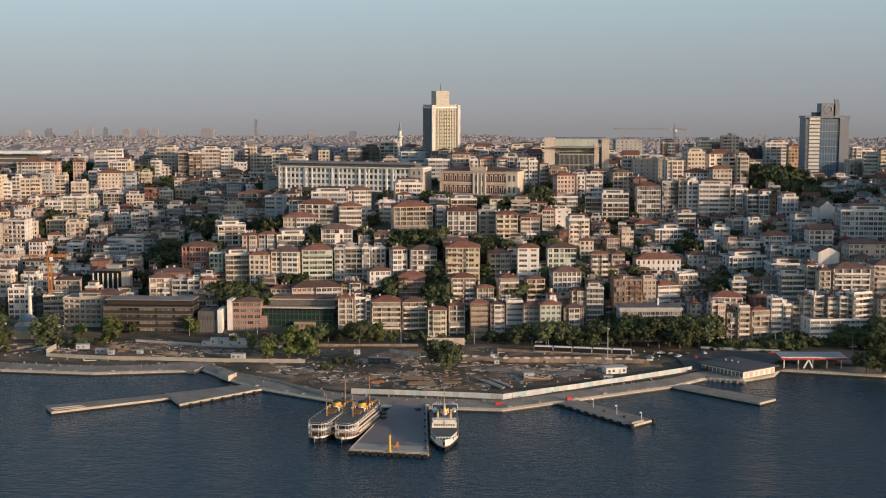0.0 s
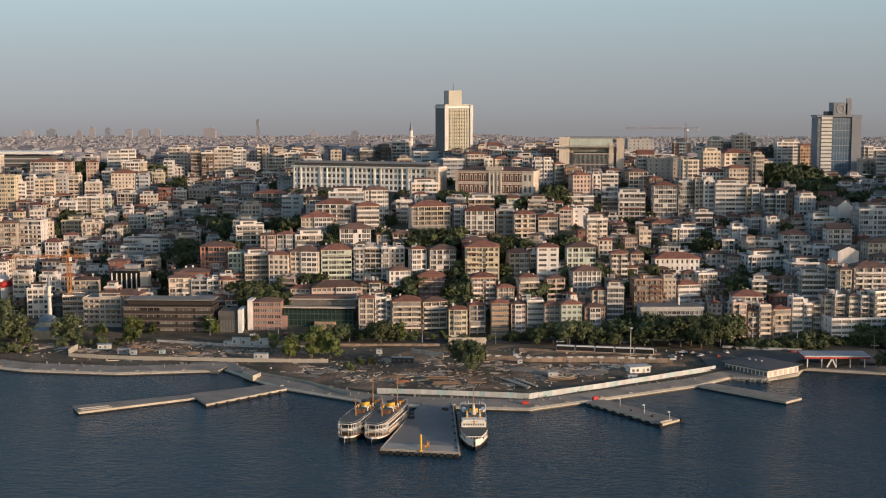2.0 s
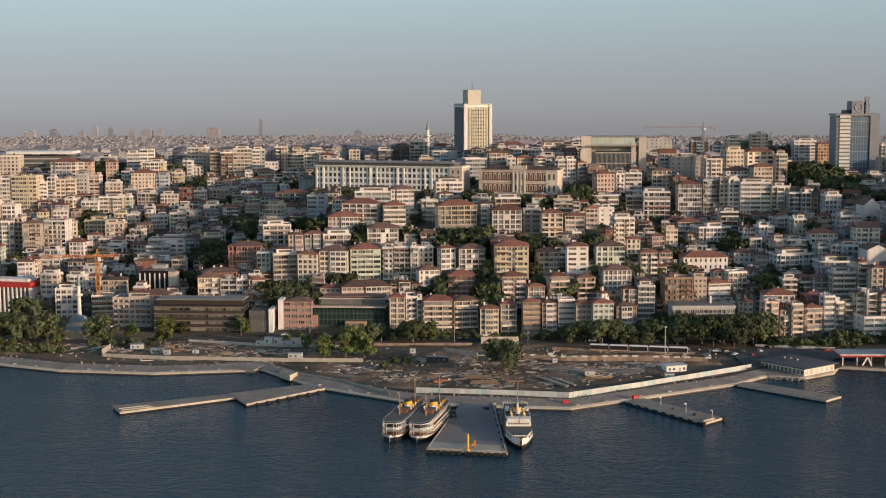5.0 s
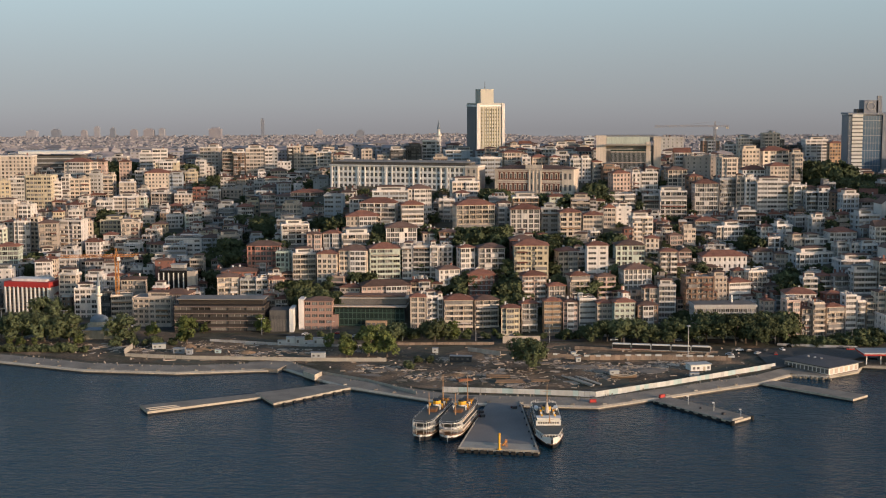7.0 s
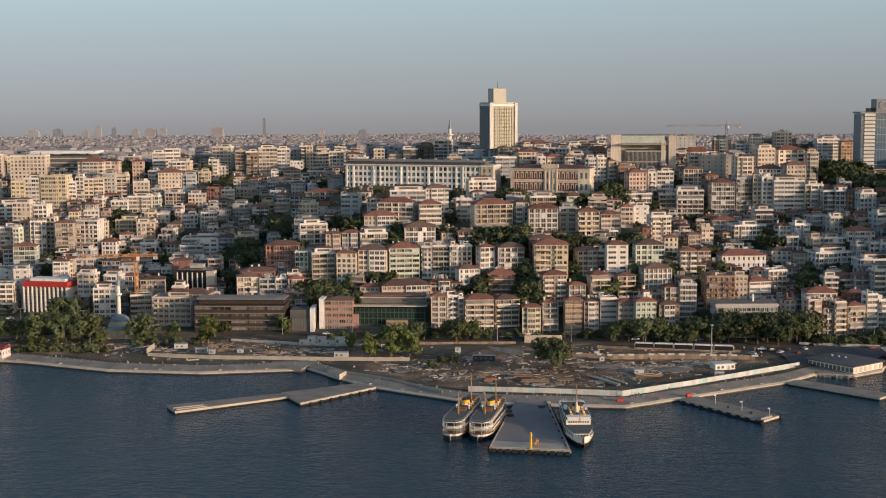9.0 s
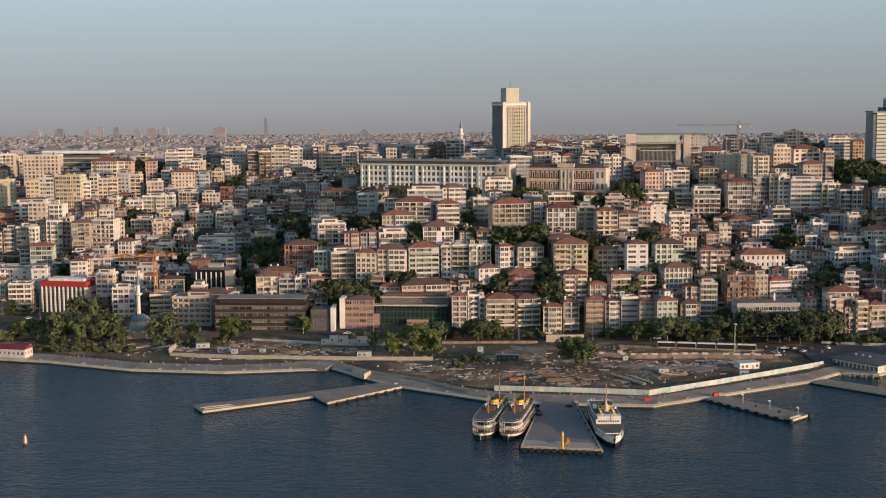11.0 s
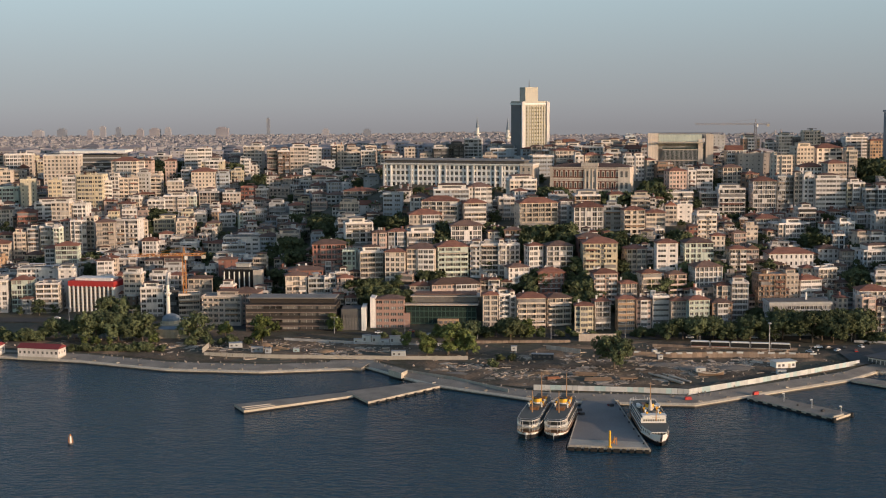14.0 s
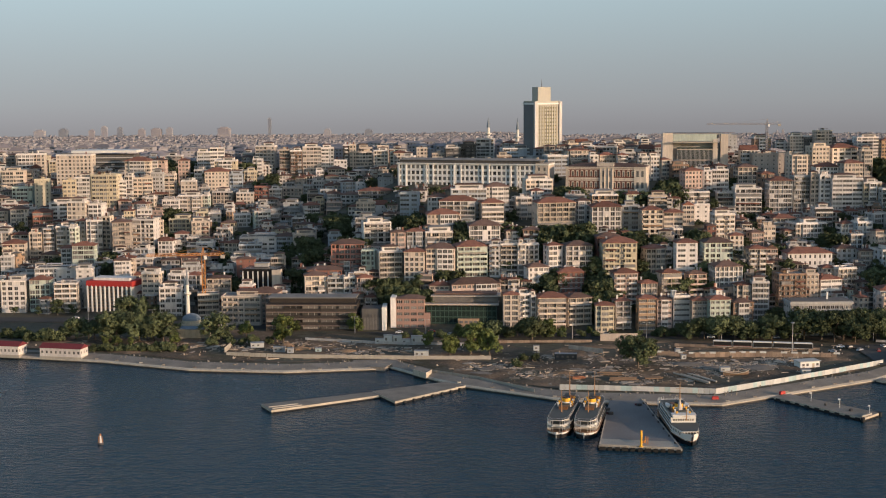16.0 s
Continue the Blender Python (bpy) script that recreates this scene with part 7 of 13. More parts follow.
block(-225.7, 906.3, 40.8, 11.6, 9.2, -13, "ochre", "flat", "bay", crowd=True)
block(-239.6, 907.4, 39.7, 13.7, 9.8, 6, "cream", "hip", "band", crowd=True)
block(308.6, 915.1, 85.3, 10.1, 8.1, 8, "bluegrey", "low", "plain", crowd=True)
block(277.5, 916.3, 72.6, 13.9, 9.3, 16, "pink", "flat", "plain", crowd=True)
block(291.6, 916.8, 77.0, 11.7, 9.8, -2, "pink", "flat", "band", crowd=True)
block(-408.7, 916.9, 39.1, 12.4, 9.1, 4, "cream", "hip", "strip", crowd=True)
block(-173.3, 917.8, 57.5, 11.3, 10.6, -10, "white", "low", "plain", crowd=True)
block(-208.9, 917.9, 45.2, 13.2, 10.0, -6, "cream", "low", "plain", crowd=True)
block(-240.6, 918.2, 38.7, 13.8, 10.2, -15, "white", "hip", "bay", crowd=True)
block(265.2, 918.4, 69.0, 9.2, 9.0, 16, "bluegrey", "hip", "bay", crowd=True)
block(-423.6, 919.7, 40.6, 13.6, 9.1, -14, "cream", "flat", "plain", crowd=True)
block(286.2, 927.3, 78.5, 12.3, 8.8, 12, "beige", "gable", "strip", crowd=True)
block(306.4, 927.8, 83.8, 8.4, 8.6, -2, "cream", "hip", "bay", crowd=True)
block(254.6, 928.2, 70.3, 11.9, 10.6, -15, "grey", "deck", "plain", crowd=True)
block(162.7, 928.3, 68.6, 11.4, 8.1, -13, "white", "flat", "bay", crowd=True)
block(-228.2, 928.7, 41.0, 9.8, 10.9, -8, "yellow", "hip", "plain", crowd=True)
block(-371.6, 929.1, 45.4, 11.4, 10.0, -14, "white", "low", "plain", crowd=True)
block(207.4, 930.9, 67.7, 13.0, 9.5, -4, "pink", "flat", "band", crowd=True)
block(-398.9, 931.1, 43.4, 11.3, 9.3, -2, "cream", "low", "bay", crowd=True)
block(300.8, 939.2, 78.9, 12.3, 10.3, -6, "beige", "flat", "bay", crowd=True)
block(-340.4, 939.3, 47.6, 10.4, 10.3, 17, "white", "deck", "strip", crowd=True)
block(276.4, 939.5, 73.6, 9.5, 9.8, 0, "grey", "deck", "bay", crowd=True)
block(-354.6, 939.5, 47.8, 12.8, 10.5, 5, "grey", "hip", "plain", crowd=True)
block(320.0, 939.8, 86.0, 10.0, 9.8, -13, "cream", "flat", "bay", crowd=True)
block(253.6, 941.8, 72.1, 11.3, 9.7, 8, "brown", "deck", "plain", crowd=True)
block(186.9, 942.6, 66.8, 13.9, 9.5, -12, "beige", "flat", "bay", crowd=True)
block(212.1, 942.6, 72.1, 8.4, 9.4, -1, "grey", "flat", "bay", crowd=True)
block(-381.6, 943.5, 48.4, 10.2, 8.5, 7, "cream", "hip", "bay", crowd=True)
block(-230.5, 944.2, 40.3, 10.8, 10.4, -4, "pink", "flat", "bay", crowd=True)
block(199.2, 944.7, 69.2, 9.3, 8.7, -0, "grey", "low", "band", crowd=True)
block(-433.4, 945.0, 42.6, 12.8, 10.6, 6, "cream", "flat", "plain", crowd=True)
block(-361.9, 954.1, 49.6, 8.9, 10.2, 9, "cream", "flat", "plain", crowd=True)
block(-244.2, 956.3, 50.9, 11.8, 10.4, 16, "greenish", "flat", "bay", crowd=True)
block(273.1, 956.4, 72.9, 9.2, 10.2, -3, "beige", "flat", "plain", crowd=True)
block(159.1, 957.0, 73.3, 9.2, 10.8, -15, "white", "deck", "bay", crowd=True)
block(258.5, 965.6, 70.8, 13.0, 8.3, -15, "brown", "deck", "band", crowd=True)
block(-360.0, 965.7, 51.0, 10.3, 9.4, -6, "grey", "hip", "band", crowd=True)
block(117.1, 967.5, 75.1, 13.4, 10.5, 1, "beige", "flat", "bay", crowd=True)
block(76.0, 968.5, 79.9, 10.3, 9.4, -9, "grey", "flat", "band", crowd=True)
block(-438.7, 968.9, 51.4, 8.3, 9.4, 11, "cream", "hip", "plain", crowd=True)
block(132.9, 968.9, 70.7, 9.1, 8.0, -14, "bluegrey", "hip", "band", crowd=True)
block(103.8, 969.2, 78.9, 8.9, 8.8, 9, "orange", "flat", "plain", crowd=True)
block(255.0, 977.3, 70.9, 13.3, 8.0, -15, "white", "flat", "band", crowd=True)
block(-338.6, 977.4, 55.4, 11.7, 10.1, -10, "beige", "hip", "plain", crowd=True)
block(-422.4, 978.4, 52.5, 11.6, 9.0, 12, "cream", "flat", "bay", crowd=True)
block(92.4, 979.3, 80.6, 10.0, 9.3, 17, "cream", "hip", "plain", crowd=True)
block(-436.8, 979.7, 55.6, 10.6, 9.2, 12, "white", "flat", "band", crowd=True)
block(204.2, 980.3, 71.0, 9.8, 9.4, 12, "white", "hip", "plain", crowd=True)
block(164.1, 980.3, 74.3, 12.9, 8.1, 14, "cream", "flat", "plain", crowd=True)
block(-408.9, 981.1, 52.8, 12.9, 9.6, -16, "white", "low", "plain", crowd=True)
block(130.7, 981.6, 72.0, 9.5, 10.1, 1, "white", "hip", "bay", crowd=True)
block(-352.8, 989.0, 56.7, 9.3, 8.5, 6, "pink", "low", "strip", crowd=True)
block(165.4, 990.8, 74.9, 13.5, 10.4, -7, "pink", "flat", "bay", crowd=True)
block(35.7, 991.3, 84.4, 11.9, 9.7, 14, "cream", "deck", "plain", crowd=True)
block(305.4, 992.2, 78.1, 9.8, 10.5, 1, "grey", "low", "bay", crowd=True)
block(-328.7, 993.2, 54.2, 8.4, 10.7, -15, "pink", "flat", "band", crowd=True)
block(327.7, 994.1, 79.3, 12.7, 8.2, -11, "beige", "flat", "bay", crowd=True)
block(-289.2, 994.4, 47.3, 12.3, 8.6, -6, "cream", "flat", "plain", crowd=True)
block(-432.3, 994.6, 54.4, 9.5, 10.9, 15, "white", "hip", "plain", crowd=True)
block(164.8, 1001.8, 75.6, 13.0, 10.1, 6, "beige", "gable", "bay", crowd=True)
block(-398.2, 1002.7, 58.2, 10.6, 9.5, 4, "greenish", "flat", "plain", crowd=True)
block(-454.1, 1003.3, 58.3, 13.7, 9.0, -2, "beige", "hip", "bay", crowd=True)
block(-139.0, 1003.4, 80.1, 12.9, 10.7, 8, "beige", "flat", "bay", crowd=True)
block(-364.7, 1003.6, 58.3, 9.4, 11.0, -4, "beige", "flat", "plain", crowd=True)
block(-353.1, 1004.3, 55.4, 8.7, 8.0, 9, "beige", "flat", "band", crowd=True)
block(208.0, 1004.6, 72.2, 11.0, 10.7, -3, "bluegrey", "deck", "bay", crowd=True)
block(151.8, 1005.1, 71.2, 9.3, 10.5, 15, "white", "flat", "bay", crowd=True)
block(-196.7, 1005.5, 59.9, 10.1, 10.3, 9, "white", "hip", "bay", crowd=True)
block(38.6, 1005.5, 86.8, 10.2, 8.2, 17, "white", "deck", "bay", crowd=True)
block(26.4, 1005.6, 89.7, 11.7, 9.3, -5, "white", "deck", "bay", crowd=True)
block(-208.9, 1007.2, 55.1, 9.0, 10.8, 7, "ochre", "flat", "plain", crowd=True)
block(-286.5, 1007.3, 48.5, 9.8, 9.4, -13, "grey", "deck", "band", crowd=True)
block(-359.4, 1017.4, 59.4, 10.2, 8.0, 2, "beige", "flat", "band", crowd=True)
block(-236.7, 1017.4, 51.0, 9.0, 10.3, 13, "pink", "flat", "plain", crowd=True)
block(178.9, 1018.4, 71.7, 10.0, 9.2, -14, "white", "hip", "band", crowd=True)
block(-287.0, 1018.7, 49.4, 8.7, 9.8, 4, "grey", "low", "band", crowd=True)
block(330.4, 1018.7, 77.3, 10.7, 10.1, -8, "white", "flat", "plain", crowd=True)
block(-341.6, 1018.8, 56.6, 10.1, 10.5, 3, "beige", "flat", "strip", crowd=True)
block(-143.5, 1019.3, 78.9, 10.7, 10.0, -2, "white", "flat", "plain", crowd=True)
block(39.0, 1020.0, 87.0, 11.1, 9.9, -9, "bluegrey", "hip", "bay", crowd=True)
block(-252.7, 1020.3, 51.7, 12.1, 8.7, 15, "yellow", "flat", "band", crowd=True)
block(-202.2, 1020.7, 61.8, 13.2, 9.5, 17, "bluegrey", "flat", "plain", crowd=True)
block(-374.0, 1020.7, 59.7, 12.5, 10.2, 0, "white", "flat", "bay", crowd=True)
block(-396.7, 1020.8, 56.7, 9.3, 10.3, -14, "cream", "hip", "bay", crowd=True)
block(-186.6, 1021.0, 67.9, 10.5, 8.3, 14, "bluegrey", "low", "plain", crowd=True)
block(-414.6, 1021.2, 56.8, 13.8, 8.6, -3, "beige", "flat", "band", crowd=True)
block(-319.3, 1022.1, 53.6, 12.5, 9.0, 16, "grey", "low", "plain", crowd=True)
block(-197.9, 1033.5, 64.4, 8.9, 9.1, -14, "beige", "hip", "plain", crowd=True)
block(-418.1, 1034.2, 57.9, 12.1, 10.1, 9, "cream", "hip", "plain", crowd=True)
block(-457.4, 1034.6, 60.9, 8.9, 9.6, 7, "beige", "low", "bay", crowd=True)
block(-431.5, 1035.9, 61.0, 10.1, 9.3, -8, "white", "flat", "bay", crowd=True)
block(33.4, 1036.0, 90.2, 13.3, 9.6, -9, "white", "deck", "bay", crowd=True)
block(-337.5, 1036.6, 58.0, 13.9, 10.1, 13, "beige", "low", "band", crowd=True)
block(322.7, 1036.7, 74.8, 13.8, 9.0, 13, "pink", "flat", "plain", crowd=True)
block(-66.0, 1037.1, 86.3, 11.3, 10.2, 2, "cream", "flat", "band", crowd=True)
block(115.8, 744.8, 18.8, 6.9, 5.9, 18, "cream", "flat", "plain", rich=False, crowd=True)
block(194.6, 744.8, 31.0, 5.5, 5.4, 18, "bluegrey", "deck", "band", rich=True, crowd=True)
block(51.0, 746.0, 22.6, 8.1, 5.7, 1, "beige", "flat", "band", rich=True, crowd=True)
block(143.0, 746.8, 23.3, 8.7, 6.1, 20, "pink", "flat", "band", rich=True, crowd=True)
block(-401.3, 1047.4, 59.0, 8.8, 8.5, -6, "white", "flat", "band", crowd=True)
block(-202.1, 1047.5, 63.8, 12.1, 10.7, -5, "cream", "hip", "bay", crowd=True)
block(-469.5, 1047.8, 62.0, 8.8, 10.9, -14, "cream", "deck", "plain", crowd=True)
block(212.4, 1048.1, 71.5, 11.0, 10.6, -1, "cream", "flat", "bay", crowd=True)
block(-38.8, 748.3, 21.2, 7.8, 6.1, -18, "grey", "hip", "band", rich=False, crowd=True)
block(-10.6, 1048.3, 90.0, 12.5, 9.7, -10, "pink", "flat", "band", crowd=True)
block(-421.4, 1048.6, 62.0, 13.0, 8.3, -5, "white", "hip", "bay", crowd=True)
block(105.7, 1048.8, 82.7, 11.6, 9.0, -14, "cream", "hip", "plain", crowd=True)
block(48.4, 1049.5, 90.5, 10.7, 10.7, 13, "beige", "gable", "plain", crowd=True)
block(188.1, 1049.8, 72.2, 12.7, 10.9, 17, "cream", "flat", "bay", crowd=True)
block(118.8, 1050.5, 84.3, 8.1, 10.7, -15, "white", "flat", "band", crowd=True)
block(133.4, 752.0, 23.1, 7.8, 6.1, -1, "white", "low", "band", rich=True, crowd=True)
block(-215.7, 1052.2, 56.4, 12.8, 9.7, 10, "beige", "deck", "band", crowd=True)
block(109.6, 755.7, 19.5, 6.9, 6.0, -15, "white", "flat", "band", rich=True, crowd=True)
block(209.0, 758.1, 35.4, 8.0, 7.1, 13, "beige", "deck", "plain", rich=False, crowd=True)
block(-417.8, 1061.7, 60.6, 11.9, 9.5, 5, "beige", "deck", "plain", rich=False, crowd=True)
block(66.5, 762.4, 30.6, 5.3, 5.2, -12, "beige", "flat", "bay", rich=True, crowd=True)
block(343.5, 1062.9, 79.0, 8.6, 10.0, -12, "beige", "flat", "plain", rich=False, crowd=True)
block(-404.6, 1063.3, 64.1, 8.4, 9.0, 16, "white", "flat", "strip", rich=False, crowd=True)
block(-152.3, 1063.4, 77.1, 8.5, 9.9, -14, "pink", "flat", "plain", rich=False, crowd=True)
block(177.8, 1064.1, 70.7, 10.0, 10.8, -15, "beige", "flat", "band", rich=False, crowd=True)
block(275.9, 1064.1, 69.5, 12.0, 8.5, -5, "brown", "deck", "plain", rich=False, crowd=True)
block(-377.0, 1064.3, 61.4, 11.0, 9.1, -4, "white", "low", "band", rich=False, crowd=True)
block(222.0, 1064.3, 72.4, 10.6, 8.6, 6, "pink", "flat", "band", rich=False, crowd=True)
block(303.7, 1064.6, 69.8, 12.0, 10.4, -8, "white", "flat", "bay", rich=False, crowd=True)
block(116.7, 1065.0, 84.6, 10.7, 8.9, -14, "cream", "hip", "plain", rich=False, crowd=True)
block(317.7, 1065.5, 70.0, 10.4, 8.9, 18, "white", "hip", "band", rich=False, crowd=True)
block(37.3, 1065.8, 87.7, 12.7, 10.1, -0, "beige", "flat", "band", rich=False, crowd=True)
block(-69.1, 766.0, 23.3, 5.0, 5.2, -1, "cream", "hip", "plain", rich=True, crowd=True)
block(155.8, 1066.2, 78.5, 9.6, 9.7, -4, "grey", "hip", "band", rich=False, crowd=True)
block(-194.5, 1066.5, 66.0, 9.9, 9.2, -7, "grey", "flat", "band", rich=False, crowd=True)
block(-446.1, 1066.5, 65.2, 12.7, 9.7, 9, "beige", "hip", "band", rich=False, crowd=True)
block(74.9, 766.6, 27.9, 8.5, 5.1, 17, "beige", "deck", "band", rich=False, crowd=True)
block(101.4, 768.2, 24.1, 8.8, 7.3, 17, "white", "low", "plain", rich=True, crowd=True)
block(158.8, 768.6, 32.1, 6.9, 7.7, 2, "white", "flat", "plain", rich=True, crowd=True)
block(-37.2, 772.8, 33.4, 5.8, 6.1, -12, "cream", "flat", "plain", rich=False, crowd=True)
block(-205.3, 1077.5, 68.6, 10.3, 9.4, 6, "greenish", "low", "band", rich=False, crowd=True)
block(129.1, 1078.2, 83.7, 8.8, 8.6, 14, "beige", "flat", "plain", rich=False, crowd=True)
block(-143.4, 1078.9, 84.1, 10.2, 9.6, -8, "cream", "flat", "bay", rich=False, crowd=True)
block(-439.6, 1079.4, 66.5, 12.9, 8.9, -8, "cream", "hip", "bay", rich=False, crowd=True)
block(41.8, 779.7, 35.1, 7.4, 5.3, 13, "white", "flat", "plain", rich=False, crowd=True)
block(278.1, 1079.8, 70.3, 13.4, 8.8, -6, "white", "deck", "bay", rich=False, crowd=True)
block(-424.4, 1079.8, 69.6, 9.8, 8.1, -6, "cream", "deck", "bay", rich=False, crowd=True)
block(51.3, 1079.9, 91.0, 11.5, 10.5, 17, "beige", "deck", "band", rich=False, crowd=True)
block(325.1, 1080.0, 70.6, 9.8, 8.8, 10, "white", "low", "plain", rich=False, crowd=True)
block(21.2, 1080.2, 90.7, 11.3, 8.6, -12, "cream", "deck", "plain", rich=False, crowd=True)
block(-389.9, 1080.2, 69.7, 13.2, 8.7, 8, "ochre", "hip", "band", rich=False, crowd=True)
block(297.3, 1080.3, 70.4, 9.7, 9.8, 7, "cream", "deck", "plain", rich=False, crowd=True)
block(63.7, 1080.6, 90.6, 12.1, 10.4, 7, "grey", "hip", "plain", rich=False, crowd=True)
block(-1.4, 1080.7, 90.6, 9.5, 8.3, -4, "cream", "hip", "plain", rich=False, crowd=True)
block(-404.2, 1082.1, 70.4, 11.1, 8.2, -4, "cream", "flat", "band", rich=False, crowd=True)
block(-160.4, 784.9, 29.4, 7.8, 7.0, 5, "cream", "flat", "band", rich=True, crowd=True)
block(-247.8, 785.0, 12.1, 7.7, 7.9, -4, "white", "hip", "band", rich=False, crowd=True)
block(-152.6, 786.7, 29.5, 6.9, 5.7, 4, "pink", "hip", "band", rich=False, crowd=True)
block(70.0, 787.5, 33.0, 6.4, 7.8, -1, "cream", "flat", "plain", rich=True, crowd=True)
block(-234.2, 789.1, 13.3, 7.5, 5.4, 13, "white", "flat", "bay", rich=True, crowd=True)
block(218.3, 791.5, 46.0, 5.1, 5.3, 8, "pink", "flat", "plain", rich=True, crowd=True)
block(-187.3, 1091.7, 68.1, 12.1, 9.7, 16, "cream", "flat", "plain", rich=False, crowd=True)
block(-487.5, 1092.0, 64.3, 13.3, 9.4, 17, "ochre", "hip", "bay", rich=False, crowd=True)
block(22.4, 792.0, 42.0, 8.7, 5.2, 5, "grey", "flat", "plain", rich=True, crowd=True)
block(113.4, 1092.2, 85.1, 9.2, 9.5, -8, "bluegrey", "low", "plain", rich=False, crowd=True)
block(366.0, 1092.4, 80.1, 8.5, 9.7, 10, "bluegrey", "gable", "plain", rich=False, crowd=True)
block(-171.3, 1093.1, 72.2, 8.1, 9.3, 9, "ochre", "flat", "band", rich=False, crowd=True)
block(259.9, 793.7, 50.0, 7.5, 5.2, 4, "grey", "hip", "plain", rich=True, crowd=True)
block(18.4, 1094.0, 87.9, 8.3, 8.8, -11, "cream", "hip", "band", rich=False, crowd=True)
block(-164.2, 794.1, 28.6, 6.0, 5.3, -2, "pink", "deck", "band", rich=False, crowd=True)
block(-245.7, 794.3, 14.5, 5.7, 7.7, 16, "grey", "flat", "band", rich=False, crowd=True)
block(-372.9, 1094.4, 70.6, 9.4, 8.0, -9, "cream", "low", "strip", rich=False, crowd=True)
block(-460.6, 1094.6, 73.6, 9.4, 10.6, -7, "cream", "flat", "band", rich=False, crowd=True)
block(-435.5, 1094.9, 70.7, 9.3, 9.6, -0, "white", "flat", "plain", rich=False, crowd=True)
block(-422.0, 1095.3, 70.7, 8.2, 9.1, -2, "grey", "flat", "plain", rich=False, crowd=True)
block(-14.4, 1096.0, 87.7, 11.5, 8.7, 9, "brown", "flat", "plain", rich=False, crowd=True)
block(-149.8, 1096.2, 86.5, 11.0, 9.4, 8, "cream", "hip", "plain", rich=False, crowd=True)
block(-397.3, 1096.2, 73.8, 9.6, 9.7, -4, "beige", "flat", "bay", rich=False, crowd=True)
block(381.6, 1096.3, 80.3, 10.3, 8.6, -5, "beige", "flat", "band", rich=False, crowd=True)
block(-262.4, 796.9, 14.6, 6.6, 5.7, 10, "pink", "hip", "band", rich=True, crowd=True)
block(-386.7, 1097.0, 70.9, 8.1, 9.2, 12, "white", "flat", "band", rich=False, crowd=True)
block(41.1, 1097.0, 91.1, 11.6, 10.9, -5, "pink", "low", "bay", rich=False, crowd=True)
block(156.2, 1097.5, 79.4, 9.1, 9.5, 14, "cream", "flat", "plain", rich=False, crowd=True)
block(4.6, 1097.5, 90.9, 13.8, 10.4, 15, "white", "deck", "bay", rich=False, crowd=True)
block(140.7, 797.7, 30.3, 8.2, 6.7, -18, "white", "deck", "band", rich=True, crowd=True)
block(228.2, 798.5, 48.2, 6.2, 5.1, -18, "beige", "low", "band", rich=True, crowd=True)
block(-291.2, 799.4, 13.8, 5.7, 5.3, -11, "brown", "flat", "plain", rich=False, crowd=True)
block(-356.7, 800.3, 12.0, 6.0, 5.5, -12, "grey", "hip", "bay", rich=False, crowd=True)
block(-80.9, 803.0, 44.6, 8.5, 7.4, -17, "grey", "flat", "bay", rich=True, crowd=True)
block(225.7, 804.3, 49.9, 8.6, 6.2, 18, "brown", "hip", "bay", rich=True, crowd=True)
block(241.3, 804.8, 50.1, 5.2, 5.8, 6, "grey", "flat", "bay", rich=False, crowd=True)
block(-278.6, 805.3, 12.6, 8.1, 5.2, -12, "bluegrey", "hip", "band", rich=True, crowd=True)
block(13.6, 805.9, 46.2, 5.5, 7.4, 8, "grey", "low", "plain", rich=False, crowd=True)
block(364.1, 1106.5, 77.7, 9.2, 9.2, -0, "greenish", "flat", "bay", rich=False, crowd=True)
block(-282.4, 1106.8, 71.8, 9.0, 10.2, 11, "yellow", "flat", "band", rich=False, crowd=True)
block(-183.0, 1106.8, 71.5, 10.8, 10.3, 17, "beige", "flat", "plain", rich=False, crowd=True)
block(-255.7, 807.1, 17.7, 8.6, 6.8, 6, "brown", "hip", "band", rich=True, crowd=True)
block(-25.7, 1107.6, 90.8, 8.9, 10.3, 1, "beige", "low", "bay", rich=False, crowd=True)
block(-329.6, 1107.6, 69.3, 12.9, 9.1, 17, "grey", "flat", "bay", rich=False, crowd=True)
block(-407.9, 1107.7, 72.4, 13.2, 10.5, -4, "cream", "low", "strip", rich=False, crowd=True)
block(-462.3, 1107.9, 72.4, 12.1, 10.7, 7, "yellow", "flat", "band", rich=False, crowd=True)
block(189.3, 808.6, 43.9, 6.9, 5.4, 5, "white", "flat", "bay", rich=True, crowd=True)
block(-13.3, 1109.0, 91.0, 8.9, 9.5, -0, "cream", "low", "band", rich=False, crowd=True)
block(11.2, 1109.2, 88.1, 10.9, 10.1, -4, "orange", "low", "plain", rich=False, crowd=True)
block(-292.8, 809.2, 12.2, 7.6, 5.2, -7, "white", "low", "bay", rich=True, crowd=True)
block(-432.6, 1109.2, 72.6, 10.7, 10.1, 17, "cream", "flat", "plain", rich=False, crowd=True)
block(27.6, 1110.1, 88.2, 9.2, 8.2, -2, "grey", "hip", "plain", rich=False, crowd=True)
block(-485.9, 1110.2, 75.7, 8.9, 8.7, 13, "white", "deck", "plain", rich=False, crowd=True)
block(50.2, 811.1, 47.9, 7.4, 5.6, 16, "beige", "flat", "bay", rich=True, crowd=True)
block(-367.5, 1111.4, 69.8, 11.7, 8.6, -5, "grey", "hip", "bay", rich=False, crowd=True)
block(-187.4, 811.5, 31.3, 8.5, 7.3, -19, "grey", "low", "plain", rich=False, crowd=True)
